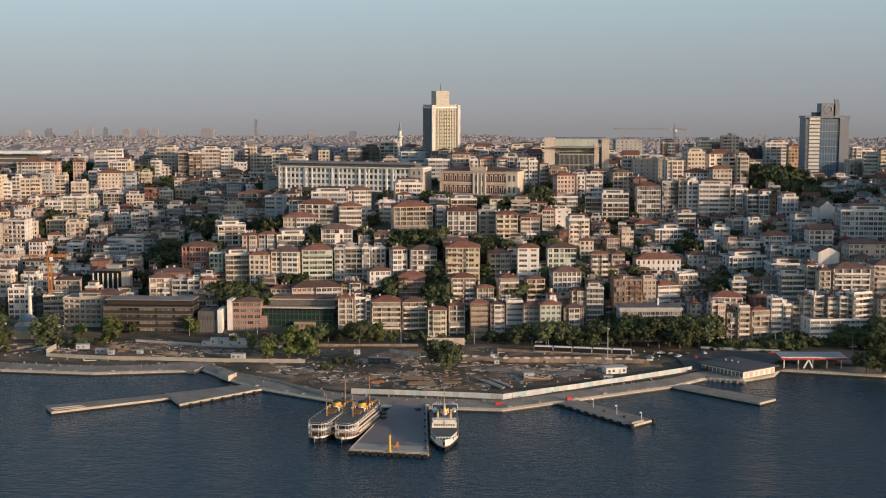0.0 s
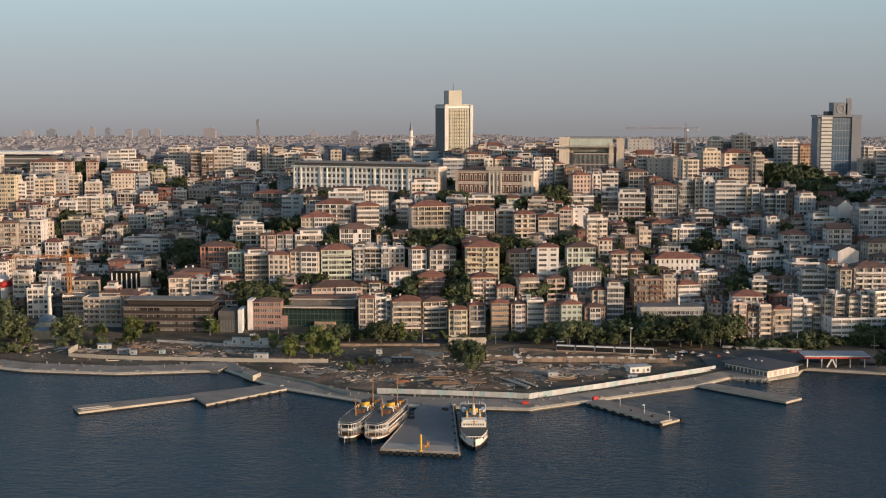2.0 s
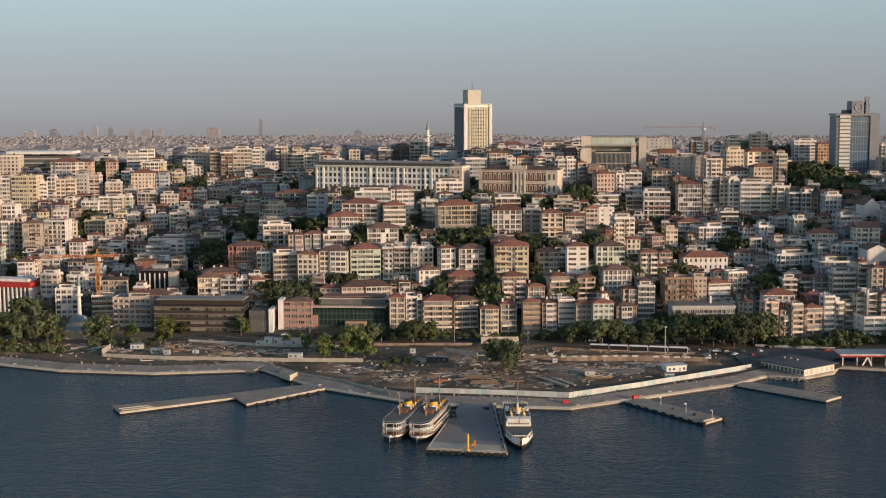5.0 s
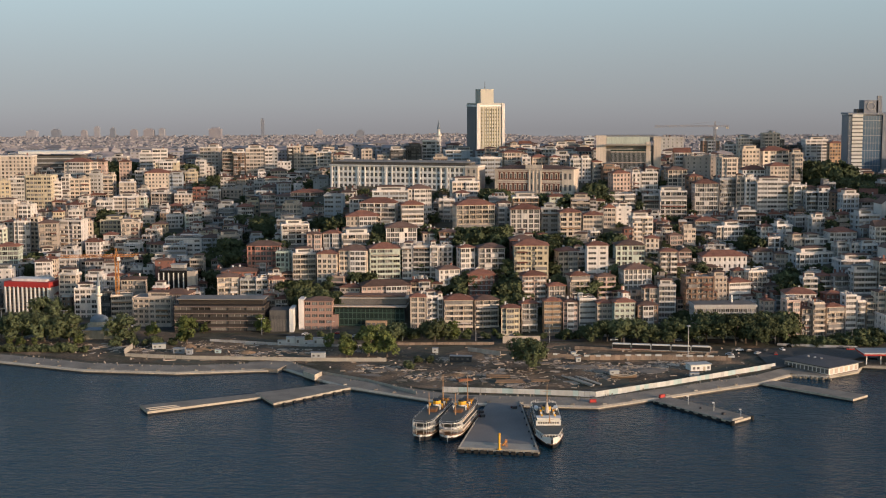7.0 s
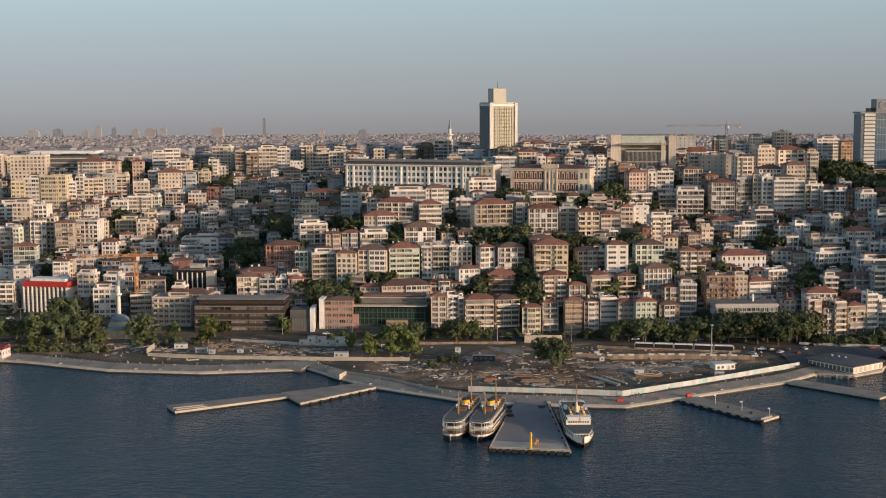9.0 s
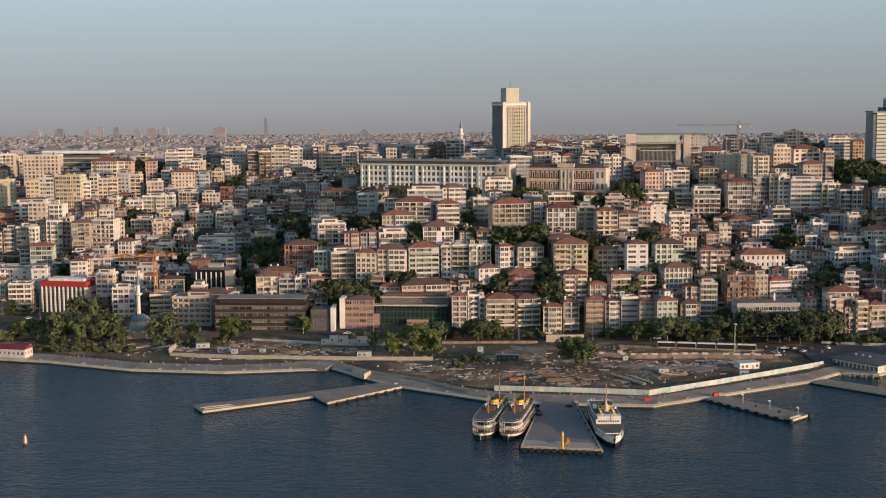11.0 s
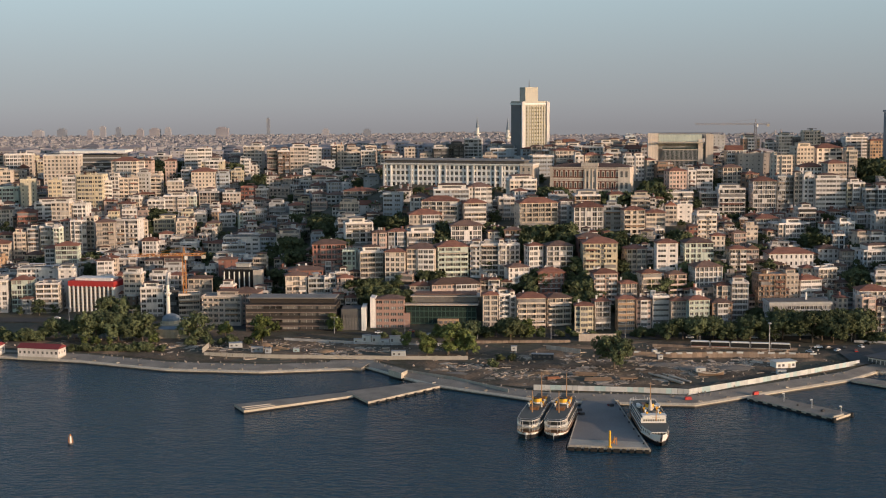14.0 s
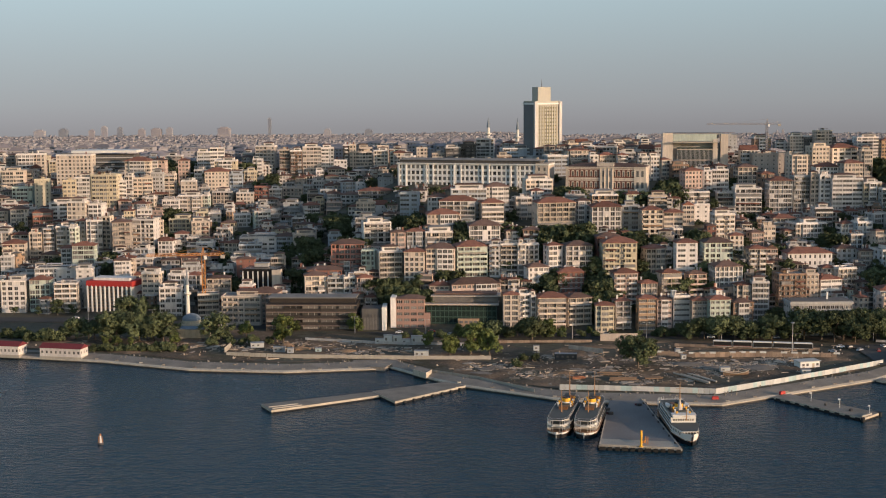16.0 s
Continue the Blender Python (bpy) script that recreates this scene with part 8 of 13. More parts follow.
block(158.2, 1111.6, 82.7, 9.7, 10.4, 14, "cream", "flat", "plain", rich=False, crowd=True)
block(-197.8, 812.1, 28.4, 6.8, 5.1, 20, "bluegrey", "low", "plain", rich=True, crowd=True)
block(-387.0, 1112.2, 70.0, 8.5, 9.9, -12, "white", "flat", "plain", rich=False, crowd=True)
block(27.0, 815.5, 49.1, 8.4, 5.7, 4, "white", "flat", "bay", rich=False, crowd=True)
block(-12.7, 816.3, 49.3, 6.0, 7.4, -17, "grey", "flat", "band", rich=True, crowd=True)
block(2.4, 817.5, 49.7, 5.5, 5.3, 12, "brown", "low", "plain", rich=False, crowd=True)
block(-341.6, 817.5, 12.1, 6.3, 5.9, -14, "grey", "deck", "band", rich=False, crowd=True)
block(-6.6, 817.6, 49.7, 5.0, 7.3, 10, "white", "low", "bay", rich=False, crowd=True)
block(-278.6, 817.8, 18.2, 6.7, 7.7, -19, "bluegrey", "low", "bay", rich=True, crowd=True)
block(262.5, 818.3, 58.5, 6.1, 7.5, -17, "pink", "deck", "bay", rich=True, crowd=True)
block(-356.2, 821.0, 12.1, 7.2, 6.4, -16, "pink", "flat", "band", rich=True, crowd=True)
block(106.8, 821.4, 40.0, 6.0, 7.8, -3, "white", "deck", "plain", rich=False, crowd=True)
block(-461.9, 1121.6, 74.2, 10.0, 10.7, 13, "pink", "gable", "band", rich=False, crowd=True)
block(-256.3, 822.0, 22.1, 7.3, 5.3, -12, "white", "low", "bay", rich=False, crowd=True)
block(125.1, 1122.4, 84.5, 12.2, 8.3, -2, "white", "flat", "bay", rich=False, crowd=True)
block(-374.5, 822.8, 12.1, 6.6, 6.7, -2, "pink", "deck", "band", rich=False, crowd=True)
block(-321.8, 1123.4, 74.4, 8.7, 8.7, 14, "white", "flat", "plain", rich=False, crowd=True)
block(-14.2, 1123.5, 88.2, 12.6, 9.1, 0, "pink", "flat", "bay", rich=False, crowd=True)
block(-30.5, 1124.4, 88.1, 12.7, 8.6, 9, "bluegrey", "low", "plain", rich=False, crowd=True)
block(164.3, 1124.5, 82.5, 10.0, 9.1, -3, "beige", "flat", "plain", rich=False, crowd=True)
block(32.7, 1124.5, 88.5, 13.2, 8.4, 11, "cream", "hip", "band", rich=False, crowd=True)
block(398.3, 1124.7, 80.9, 11.3, 8.3, 11, "bluegrey", "flat", "bay", rich=False, crowd=True)
block(-148.1, 1124.8, 85.3, 12.0, 9.3, 9, "grey", "flat", "bay", rich=False, crowd=True)
block(-333.5, 824.9, 12.1, 6.6, 6.4, -16, "beige", "flat", "plain", rich=True, crowd=True)
block(-342.4, 825.2, 12.1, 6.6, 6.2, 4, "beige", "flat", "band", rich=True, crowd=True)
block(-67.9, 825.7, 51.6, 8.8, 7.1, -4, "pink", "hip", "plain", rich=True, crowd=True)
block(180.0, 1125.9, 81.7, 9.4, 10.6, 16, "pink", "hip", "bay", rich=False, crowd=True)
block(-315.8, 826.2, 14.3, 6.2, 7.2, 20, "bluegrey", "hip", "plain", rich=True, crowd=True)
block(-293.6, 1126.3, 77.7, 13.4, 8.8, 7, "beige", "low", "bay", rich=False, crowd=True)
block(-259.0, 827.8, 23.5, 8.5, 5.1, -18, "grey", "hip", "plain", rich=False, crowd=True)
block(-119.6, 830.1, 49.5, 7.4, 6.8, 17, "cream", "flat", "bay", rich=False, crowd=True)
block(-165.8, 832.5, 44.8, 5.6, 7.5, -3, "pink", "deck", "bay", rich=True, crowd=True)
block(-248.4, 833.6, 26.3, 7.0, 5.4, -14, "white", "flat", "bay", rich=True, crowd=True)
block(-224.6, 834.1, 30.3, 6.1, 5.8, 5, "beige", "low", "band", rich=False, crowd=True)
block(-307.5, 834.1, 16.7, 5.6, 5.4, 15, "grey", "flat", "bay", rich=False, crowd=True)
block(272.0, 834.2, 67.7, 5.3, 7.3, 13, "grey", "deck", "band", rich=False, crowd=True)
block(-148.2, 835.9, 50.1, 7.7, 6.4, 13, "grey", "flat", "band", rich=False, crowd=True)
block(381.2, 1136.7, 80.8, 12.8, 9.1, -6, "cream", "deck", "bay", rich=False, crowd=True)
block(-95.8, 837.0, 53.9, 9.0, 6.3, -3, "bluegrey", "deck", "plain", rich=False, crowd=True)
block(-3.5, 1137.2, 91.5, 9.5, 8.5, 17, "cream", "deck", "plain", rich=False, crowd=True)
block(338.4, 1137.2, 77.8, 13.9, 9.4, 11, "grey", "flat", "bay", rich=False, crowd=True)
block(-257.0, 837.2, 25.4, 7.3, 5.8, 0, "white", "flat", "band", rich=True, crowd=True)
block(208.7, 1137.4, 77.8, 11.1, 10.6, 13, "bluegrey", "flat", "band", rich=False, crowd=True)
block(230.5, 1138.1, 77.8, 11.2, 10.4, 17, "pink", "hip", "plain", rich=False, crowd=True)
block(-154.9, 1138.7, 85.0, 11.2, 10.2, -2, "greenish", "flat", "plain", rich=False, crowd=True)
block(398.8, 1139.5, 80.7, 13.5, 9.0, 18, "white", "deck", "bay", rich=False, crowd=True)
block(-358.0, 1139.5, 76.6, 10.0, 8.1, 17, "white", "flat", "bay", rich=False, crowd=True)
block(-407.9, 1140.0, 70.7, 8.7, 9.1, 14, "cream", "flat", "plain", rich=False, crowd=True)
block(-504.6, 1140.0, 79.7, 11.5, 8.1, 8, "brown", "flat", "bay", rich=False, crowd=True)
block(8.2, 1140.4, 91.6, 10.1, 9.6, -7, "bluegrey", "low", "bay", rich=False, crowd=True)
block(-311.6, 1140.6, 73.8, 10.7, 9.4, 16, "cream", "hip", "plain", rich=False, crowd=True)
block(325.5, 1140.8, 80.7, 10.8, 10.7, 11, "cream", "flat", "bay", rich=False, crowd=True)
block(36.4, 1141.6, 91.8, 10.7, 9.8, 10, "cream", "flat", "band", rich=False, crowd=True)
block(-267.1, 1141.9, 74.1, 9.2, 9.5, 15, "white", "flat", "bay", rich=False, crowd=True)
block(20.2, 1141.9, 88.7, 11.3, 9.0, -13, "beige", "flat", "bay", rich=False, crowd=True)
block(77.8, 844.9, 45.6, 5.8, 6.9, 9, "cream", "deck", "plain", rich=False, crowd=True)
block(-261.7, 845.3, 25.8, 6.2, 5.7, -2, "cream", "flat", "band", rich=True, crowd=True)
block(-85.4, 845.5, 52.6, 6.6, 5.8, 12, "grey", "flat", "bay", rich=False, crowd=True)
block(-165.6, 846.5, 47.1, 6.2, 6.4, -9, "brown", "flat", "band", rich=True, crowd=True)
block(132.0, 1151.6, 84.2, 10.4, 8.1, 12, "bluegrey", "deck", "bay", rich=False, crowd=True)
block(365.8, 1151.7, 80.6, 9.9, 10.2, 18, "orange", "hip", "band", rich=False, crowd=True)
block(204.9, 851.9, 55.0, 6.5, 7.9, -4, "grey", "hip", "band", rich=True, crowd=True)
block(351.9, 1152.9, 80.6, 9.2, 10.0, 12, "white", "flat", "band", rich=False, crowd=True)
block(-467.7, 1153.1, 78.1, 12.8, 9.8, 12, "beige", "hip", "band", rich=False, crowd=True)
block(60.9, 1153.3, 91.8, 8.5, 9.8, 7, "pink", "deck", "band", rich=False, crowd=True)
block(5.6, 1154.5, 91.6, 10.7, 8.2, 5, "cream", "gable", "band", rich=False, crowd=True)
block(-454.6, 1154.9, 78.1, 10.4, 8.5, -3, "yellow", "deck", "plain", rich=False, crowd=True)
block(400.2, 1155.7, 80.6, 13.3, 9.8, 9, "cream", "low", "band", rich=False, crowd=True)
block(-507.7, 1155.9, 81.2, 12.1, 8.1, 14, "white", "flat", "plain", rich=False, crowd=True)
block(-494.2, 1155.9, 81.2, 9.4, 9.0, -15, "beige", "deck", "bay", rich=False, crowd=True)
block(241.6, 1155.9, 77.6, 11.7, 8.9, 6, "cream", "deck", "bay", rich=False, crowd=True)
block(-367.8, 1156.0, 81.2, 8.4, 10.6, 10, "bluegrey", "flat", "bay", rich=False, crowd=True)
block(377.7, 1156.1, 77.6, 9.0, 11.0, 15, "orange", "flat", "strip", rich=False, crowd=True)
block(-307.1, 857.1, 21.0, 8.0, 6.4, 15, "cream", "deck", "band", rich=False, crowd=True)
block(-182.7, 858.0, 43.8, 8.7, 5.1, 7, "bluegrey", "deck", "plain", rich=False, crowd=True)
block(7.4, 864.0, 59.0, 6.5, 6.7, -8, "bluegrey", "flat", "band", rich=False, crowd=True)
block(287.8, 864.2, 75.5, 7.0, 6.7, -19, "beige", "low", "band", rich=False, crowd=True)
block(-58.0, 1166.9, 91.1, 9.9, 9.7, 2, "grey", "hip", "bay", rich=False, crowd=True)
block(46.7, 1167.2, 91.6, 12.1, 8.8, 14, "beige", "deck", "band", rich=False, crowd=True)
block(-156.5, 1167.6, 86.1, 12.5, 8.3, -3, "brown", "flat", "band", rich=False, crowd=True)
block(96.8, 868.3, 52.4, 5.1, 5.3, -6, "brown", "flat", "plain", rich=True, crowd=True)
block(-252.2, 1168.4, 83.7, 12.3, 8.3, 7, "orange", "flat", "bay", rich=False, crowd=True)
block(-170.5, 1168.6, 85.1, 10.7, 9.0, 7, "bluegrey", "low", "plain", rich=False, crowd=True)
block(-96.2, 868.9, 53.7, 5.2, 5.2, -6, "white", "deck", "plain", rich=False, crowd=True)
block(-8.4, 1169.0, 91.3, 9.9, 9.0, -1, "beige", "low", "bay", rich=False, crowd=True)
block(-311.8, 1169.4, 82.1, 12.4, 9.5, -8, "beige", "hip", "bay", rich=False, crowd=True)
block(-287.4, 1170.1, 79.8, 12.2, 8.8, 15, "grey", "hip", "bay", rich=False, crowd=True)
block(-394.9, 870.2, 20.4, 6.7, 6.0, -13, "bluegrey", "flat", "bay", rich=False, crowd=True)
block(-353.9, 1170.6, 81.5, 13.8, 8.6, -2, "beige", "deck", "strip", rich=False, crowd=True)
block(177.2, 1170.7, 78.5, 9.8, 9.3, -11, "pink", "flat", "plain", rich=False, crowd=True)
block(-472.7, 1170.9, 81.6, 12.2, 9.2, -6, "yellow", "flat", "bay", rich=False, crowd=True)
block(381.6, 1170.9, 77.4, 11.7, 9.9, -9, "cream", "hip", "strip", rich=False, crowd=True)
block(346.2, 1171.4, 80.4, 12.3, 9.2, -15, "grey", "flat", "plain", rich=False, crowd=True)
block(-105.6, 871.6, 54.2, 5.8, 6.1, -6, "grey", "deck", "plain", rich=True, crowd=True)
block(16.3, 871.9, 60.5, 6.2, 7.7, 12, "grey", "low", "bay", rich=False, crowd=True)
block(192.8, 872.2, 56.9, 7.8, 6.4, 10, "white", "low", "bay", rich=True, crowd=True)
block(-328.2, 1172.3, 78.6, 12.1, 8.8, -9, "beige", "deck", "plain", rich=False, crowd=True)
block(77.4, 1172.5, 89.6, 12.6, 8.7, 7, "grey", "flat", "band", rich=False, crowd=True)
block(-169.5, 872.6, 49.8, 5.3, 5.1, 12, "white", "deck", "plain", rich=False, crowd=True)
block(4.9, 873.3, 60.7, 5.9, 5.2, 10, "beige", "hip", "band", rich=False, crowd=True)
block(-161.3, 874.4, 52.6, 5.5, 7.8, 1, "bluegrey", "low", "band", rich=False, crowd=True)
block(126.8, 876.7, 51.0, 5.9, 7.6, 0, "white", "flat", "band", rich=False, crowd=True)
block(-393.0, 879.0, 22.2, 5.7, 5.5, 17, "bluegrey", "hip", "band", rich=True, crowd=True)
block(-309.6, 880.1, 24.9, 6.1, 6.7, 8, "bluegrey", "flat", "bay", rich=False, crowd=True)
block(0.6, 880.9, 56.0, 5.9, 7.9, -12, "bluegrey", "deck", "band", rich=True, crowd=True)
block(57.4, 1182.0, 91.4, 13.7, 9.4, 9, "cream", "hip", "plain", rich=False, crowd=True)
block(-333.5, 882.3, 22.8, 5.3, 6.9, -20, "white", "hip", "plain", rich=False, crowd=True)
block(-466.8, 1182.4, 78.9, 10.0, 10.5, 13, "white", "hip", "plain", rich=False, crowd=True)
block(80.5, 882.5, 55.6, 5.9, 5.8, -13, "bluegrey", "flat", "plain", rich=False, crowd=True)
block(-290.0, 1183.1, 83.0, 10.4, 9.9, 2, "grey", "flat", "band", rich=False, crowd=True)
block(25.1, 1183.2, 88.2, 12.4, 10.4, -12, "yellow", "hip", "band", rich=False, crowd=True)
block(-184.8, 1183.7, 87.2, 12.3, 10.5, 17, "beige", "flat", "band", rich=False, crowd=True)
block(-514.2, 1183.9, 81.9, 9.4, 9.9, -1, "cream", "flat", "plain", rich=False, crowd=True)
block(-54.2, 1184.7, 90.9, 10.6, 8.2, 7, "white", "hip", "plain", rich=False, crowd=True)
block(147.2, 1185.3, 83.2, 13.1, 9.4, -13, "brown", "flat", "plain", rich=False, crowd=True)
block(177.5, 885.5, 58.0, 5.7, 5.3, -14, "brown", "flat", "plain", rich=False, crowd=True)
block(214.1, 1185.5, 77.2, 8.6, 8.1, -11, "bluegrey", "deck", "bay", rich=False, crowd=True)
block(161.1, 1185.7, 82.3, 11.7, 8.5, 5, "bluegrey", "flat", "plain", rich=False, crowd=True)
block(-277.0, 1185.8, 83.5, 13.3, 8.5, 0, "beige", "flat", "bay", rich=False, crowd=True)
block(13.2, 1185.9, 91.1, 9.3, 8.6, 15, "grey", "hip", "bay", rich=False, crowd=True)
block(-169.4, 1186.0, 88.3, 10.3, 9.0, 16, "cream", "flat", "strip", rich=False, crowd=True)
block(175.6, 1186.3, 81.4, 9.0, 10.0, 8, "pink", "hip", "plain", rich=False, crowd=True)
block(39.7, 1186.3, 88.2, 13.2, 10.3, -10, "white", "hip", "bay", rich=False, crowd=True)
block(76.0, 1186.3, 86.5, 8.0, 9.2, -0, "cream", "flat", "band", rich=False, crowd=True)
block(-128.4, 886.5, 56.7, 6.7, 7.3, -14, "brown", "deck", "plain", rich=False, crowd=True)
block(123.5, 1187.1, 84.7, 9.2, 8.6, -2, "grey", "flat", "plain", rich=False, crowd=True)
block(-275.1, 887.3, 27.3, 6.4, 5.7, 18, "grey", "low", "band", rich=True, crowd=True)
block(-163.4, 887.4, 53.9, 8.8, 7.4, -17, "brown", "flat", "plain", rich=False, crowd=True)
block(123.4, 887.6, 53.7, 8.8, 5.4, -15, "pink", "low", "plain", rich=True, crowd=True)
block(66.9, 888.6, 56.4, 5.6, 5.2, 12, "cream", "hip", "band", rich=False, crowd=True)
block(-141.3, 889.4, 55.2, 5.8, 5.6, -11, "pink", "flat", "band", rich=False, crowd=True)
block(-391.9, 891.2, 24.7, 5.0, 6.4, 1, "cream", "hip", "plain", rich=False, crowd=True)
block(178.1, 891.8, 58.7, 9.0, 7.3, -2, "brown", "deck", "bay", rich=False, crowd=True)
block(-350.7, 892.4, 24.9, 7.5, 6.2, -13, "white", "deck", "band", rich=False, crowd=True)
block(-307.8, 892.9, 24.5, 8.3, 8.0, -16, "pink", "flat", "band", rich=False, crowd=True)
block(-365.6, 893.4, 25.1, 6.1, 8.0, -17, "grey", "flat", "plain", rich=True, crowd=True)
block(-277.6, 894.9, 25.1, 6.8, 6.0, -13, "white", "low", "bay", rich=False, crowd=True)
block(-46.6, 896.2, 61.8, 7.6, 6.5, -11, "cream", "flat", "plain", rich=False, crowd=True)
block(-169.4, 897.8, 53.5, 6.1, 5.7, 14, "cream", "deck", "band", rich=True, crowd=True)
block(208.3, 898.1, 60.6, 7.9, 5.9, 3, "pink", "low", "plain", rich=False, crowd=True)
block(-337.9, 903.1, 27.1, 8.4, 7.6, 10, "brown", "flat", "band", rich=True, crowd=True)
block(-318.0, 903.6, 28.4, 6.7, 7.8, -10, "grey", "flat", "bay", rich=False, crowd=True)
block(-263.1, 904.7, 34.3, 6.8, 6.5, 8, "grey", "low", "bay", rich=True, crowd=True)
block(-195.0, 906.5, 46.1, 7.1, 5.9, 17, "grey", "low", "bay", rich=True, crowd=True)
block(-347.0, 908.0, 29.0, 8.2, 5.9, -13, "cream", "low", "band", rich=True, crowd=True)
block(261.2, 910.0, 64.4, 5.2, 7.1, 13, "grey", "hip", "band", rich=False, crowd=True)
block(-203.7, 910.7, 43.7, 7.2, 5.6, -2, "pink", "hip", "bay", rich=False, crowd=True)
block(-56.8, 911.9, 61.5, 6.1, 5.3, 6, "white", "flat", "plain", rich=False, crowd=True)
block(-307.3, 918.7, 35.8, 7.9, 6.3, -7, "brown", "low", "band", rich=True, crowd=True)
block(-197.1, 919.7, 47.0, 5.9, 7.5, 5, "grey", "flat", "band", rich=False, crowd=True)
block(-270.4, 919.9, 38.1, 6.8, 5.9, -19, "pink", "flat", "bay", rich=True, crowd=True)
block(223.7, 921.5, 63.9, 5.3, 5.8, -17, "cream", "deck", "bay", rich=True, crowd=True)
block(190.4, 922.1, 64.1, 7.8, 5.2, -13, "bluegrey", "low", "band", rich=True, crowd=True)
block(-386.2, 922.9, 36.7, 8.1, 5.1, -18, "beige", "low", "plain", rich=False, crowd=True)
block(211.8, 923.4, 64.2, 5.5, 6.1, -12, "brown", "deck", "plain", rich=True, crowd=True)
block(275.5, 929.2, 70.3, 7.4, 7.2, -1, "bluegrey", "hip", "band", rich=False, crowd=True)
block(-389.0, 932.7, 41.8, 5.9, 7.0, 17, "white", "deck", "bay", rich=True, crowd=True)
block(-353.9, 933.7, 42.3, 8.4, 5.3, -8, "pink", "hip", "bay", rich=True, crowd=True)
block(178.0, 933.8, 66.6, 6.3, 7.4, -14, "beige", "hip", "bay", rich=True, crowd=True)
block(-427.3, 934.7, 42.8, 8.2, 5.7, -7, "white", "flat", "bay", rich=True, crowd=True)
block(-237.4, 934.8, 42.5, 7.3, 6.7, 17, "cream", "flat", "bay", rich=True, crowd=True)
block(267.5, 935.1, 68.7, 5.4, 6.0, 11, "grey", "low", "band", rich=True, crowd=True)
block(-215.8, 936.0, 42.6, 8.4, 5.1, -13, "brown", "flat", "plain", rich=True, crowd=True)
block(-245.2, 936.0, 39.8, 5.3, 6.6, -5, "pink", "hip", "plain", rich=True, crowd=True)
block(-272.6, 939.4, 38.0, 5.9, 7.2, -2, "white", "deck", "bay", rich=False, crowd=True)
block(-390.5, 942.2, 45.8, 6.4, 6.6, -17, "cream", "hip", "plain", rich=False, crowd=True)
block(284.9, 942.6, 72.9, 6.0, 7.3, -6, "white", "deck", "band", rich=False, crowd=True)
block(-285.6, 944.5, 45.0, 8.7, 6.6, -12, "brown", "flat", "bay", rich=False, crowd=True)
block(65.8, 945.1, 71.0, 5.1, 5.3, 8, "cream", "hip", "plain", rich=False, crowd=True)
block(58.1, 947.3, 68.3, 5.3, 5.1, -17, "grey", "low", "bay", rich=True, crowd=True)
block(164.5, 947.3, 66.6, 7.7, 6.8, 9, "bluegrey", "flat", "plain", rich=True, crowd=True)
block(-241.2, 949.3, 44.6, 6.6, 5.0, -11, "grey", "hip", "band", rich=True, crowd=True)
block(287.6, 951.0, 73.1, 6.9, 7.7, -17, "pink", "low", "plain", rich=True, crowd=True)
block(265.3, 951.7, 69.0, 5.1, 6.8, 15, "beige", "low", "bay", rich=True, crowd=True)
block(-349.8, 951.8, 46.9, 7.9, 6.4, -15, "cream", "hip", "bay", rich=True, crowd=True)
block(149.5, 952.5, 71.3, 5.8, 5.2, 12, "grey", "low", "band", rich=False, crowd=True)
block(-328.6, 954.2, 44.1, 5.8, 6.6, -0, "cream", "deck", "plain", rich=True, crowd=True)
block(253.8, 955.5, 67.3, 5.2, 7.8, -1, "grey", "hip", "bay", rich=True, crowd=True)
block(-293.7, 955.9, 46.5, 7.5, 7.6, -3, "cream", "low", "bay", rich=True, crowd=True)
block(187.7, 958.4, 68.1, 7.3, 5.8, 17, "beige", "low", "bay", rich=True, crowd=True)
block(-414.4, 959.7, 47.8, 5.7, 7.5, -19, "brown", "low", "bay", rich=False, crowd=True)
block(-218.8, 961.5, 45.4, 8.8, 5.4, -7, "brown", "deck", "band", rich=True, crowd=True)
block(231.6, 961.7, 67.6, 5.3, 7.4, 6, "cream", "hip", "bay", rich=True, crowd=True)
block(247.6, 963.8, 67.7, 5.4, 7.7, 11, "beige", "hip", "plain", rich=True, crowd=True)
block(147.0, 964.3, 72.5, 6.4, 6.0, 14, "white", "flat", "plain", rich=True, crowd=True)
block(199.3, 969.0, 68.0, 8.2, 8.0, 16, "beige", "low", "band", rich=False, crowd=True)
block(208.1, 969.5, 68.0, 8.0, 5.0, -6, "beige", "flat", "plain", rich=True, crowd=True)
block(164.2, 971.7, 71.2, 6.1, 6.1, -20, "white", "hip", "plain", rich=True, crowd=True)
block(-325.6, 977.5, 49.8, 7.5, 6.5, -3, "pink", "flat", "plain", rich=False, crowd=True)
block(291.9, 977.6, 72.4, 7.3, 7.2, 13, "cream", "flat", "plain", rich=False, crowd=True)
block(-370.0, 978.7, 50.0, 7.4, 5.6, 8, "grey", "deck", "bay", rich=False, crowd=True)
block(81.6, 978.8, 78.7, 8.5, 5.6, -11, "brown", "low", "plain", rich=False, crowd=True)
block(236.9, 979.8, 68.5, 6.3, 5.8, 2, "pink", "hip", "plain", rich=True, crowd=True)
block(140.0, 981.4, 71.5, 5.1, 5.7, 10, "cream", "flat", "plain", rich=True, crowd=True)
block(-379.1, 982.0, 50.4, 6.6, 5.1, -14, "grey", "flat", "bay", rich=False, crowd=True)
block(276.2, 982.1, 70.7, 8.2, 6.4, 12, "beige", "flat", "bay", rich=False, crowd=True)
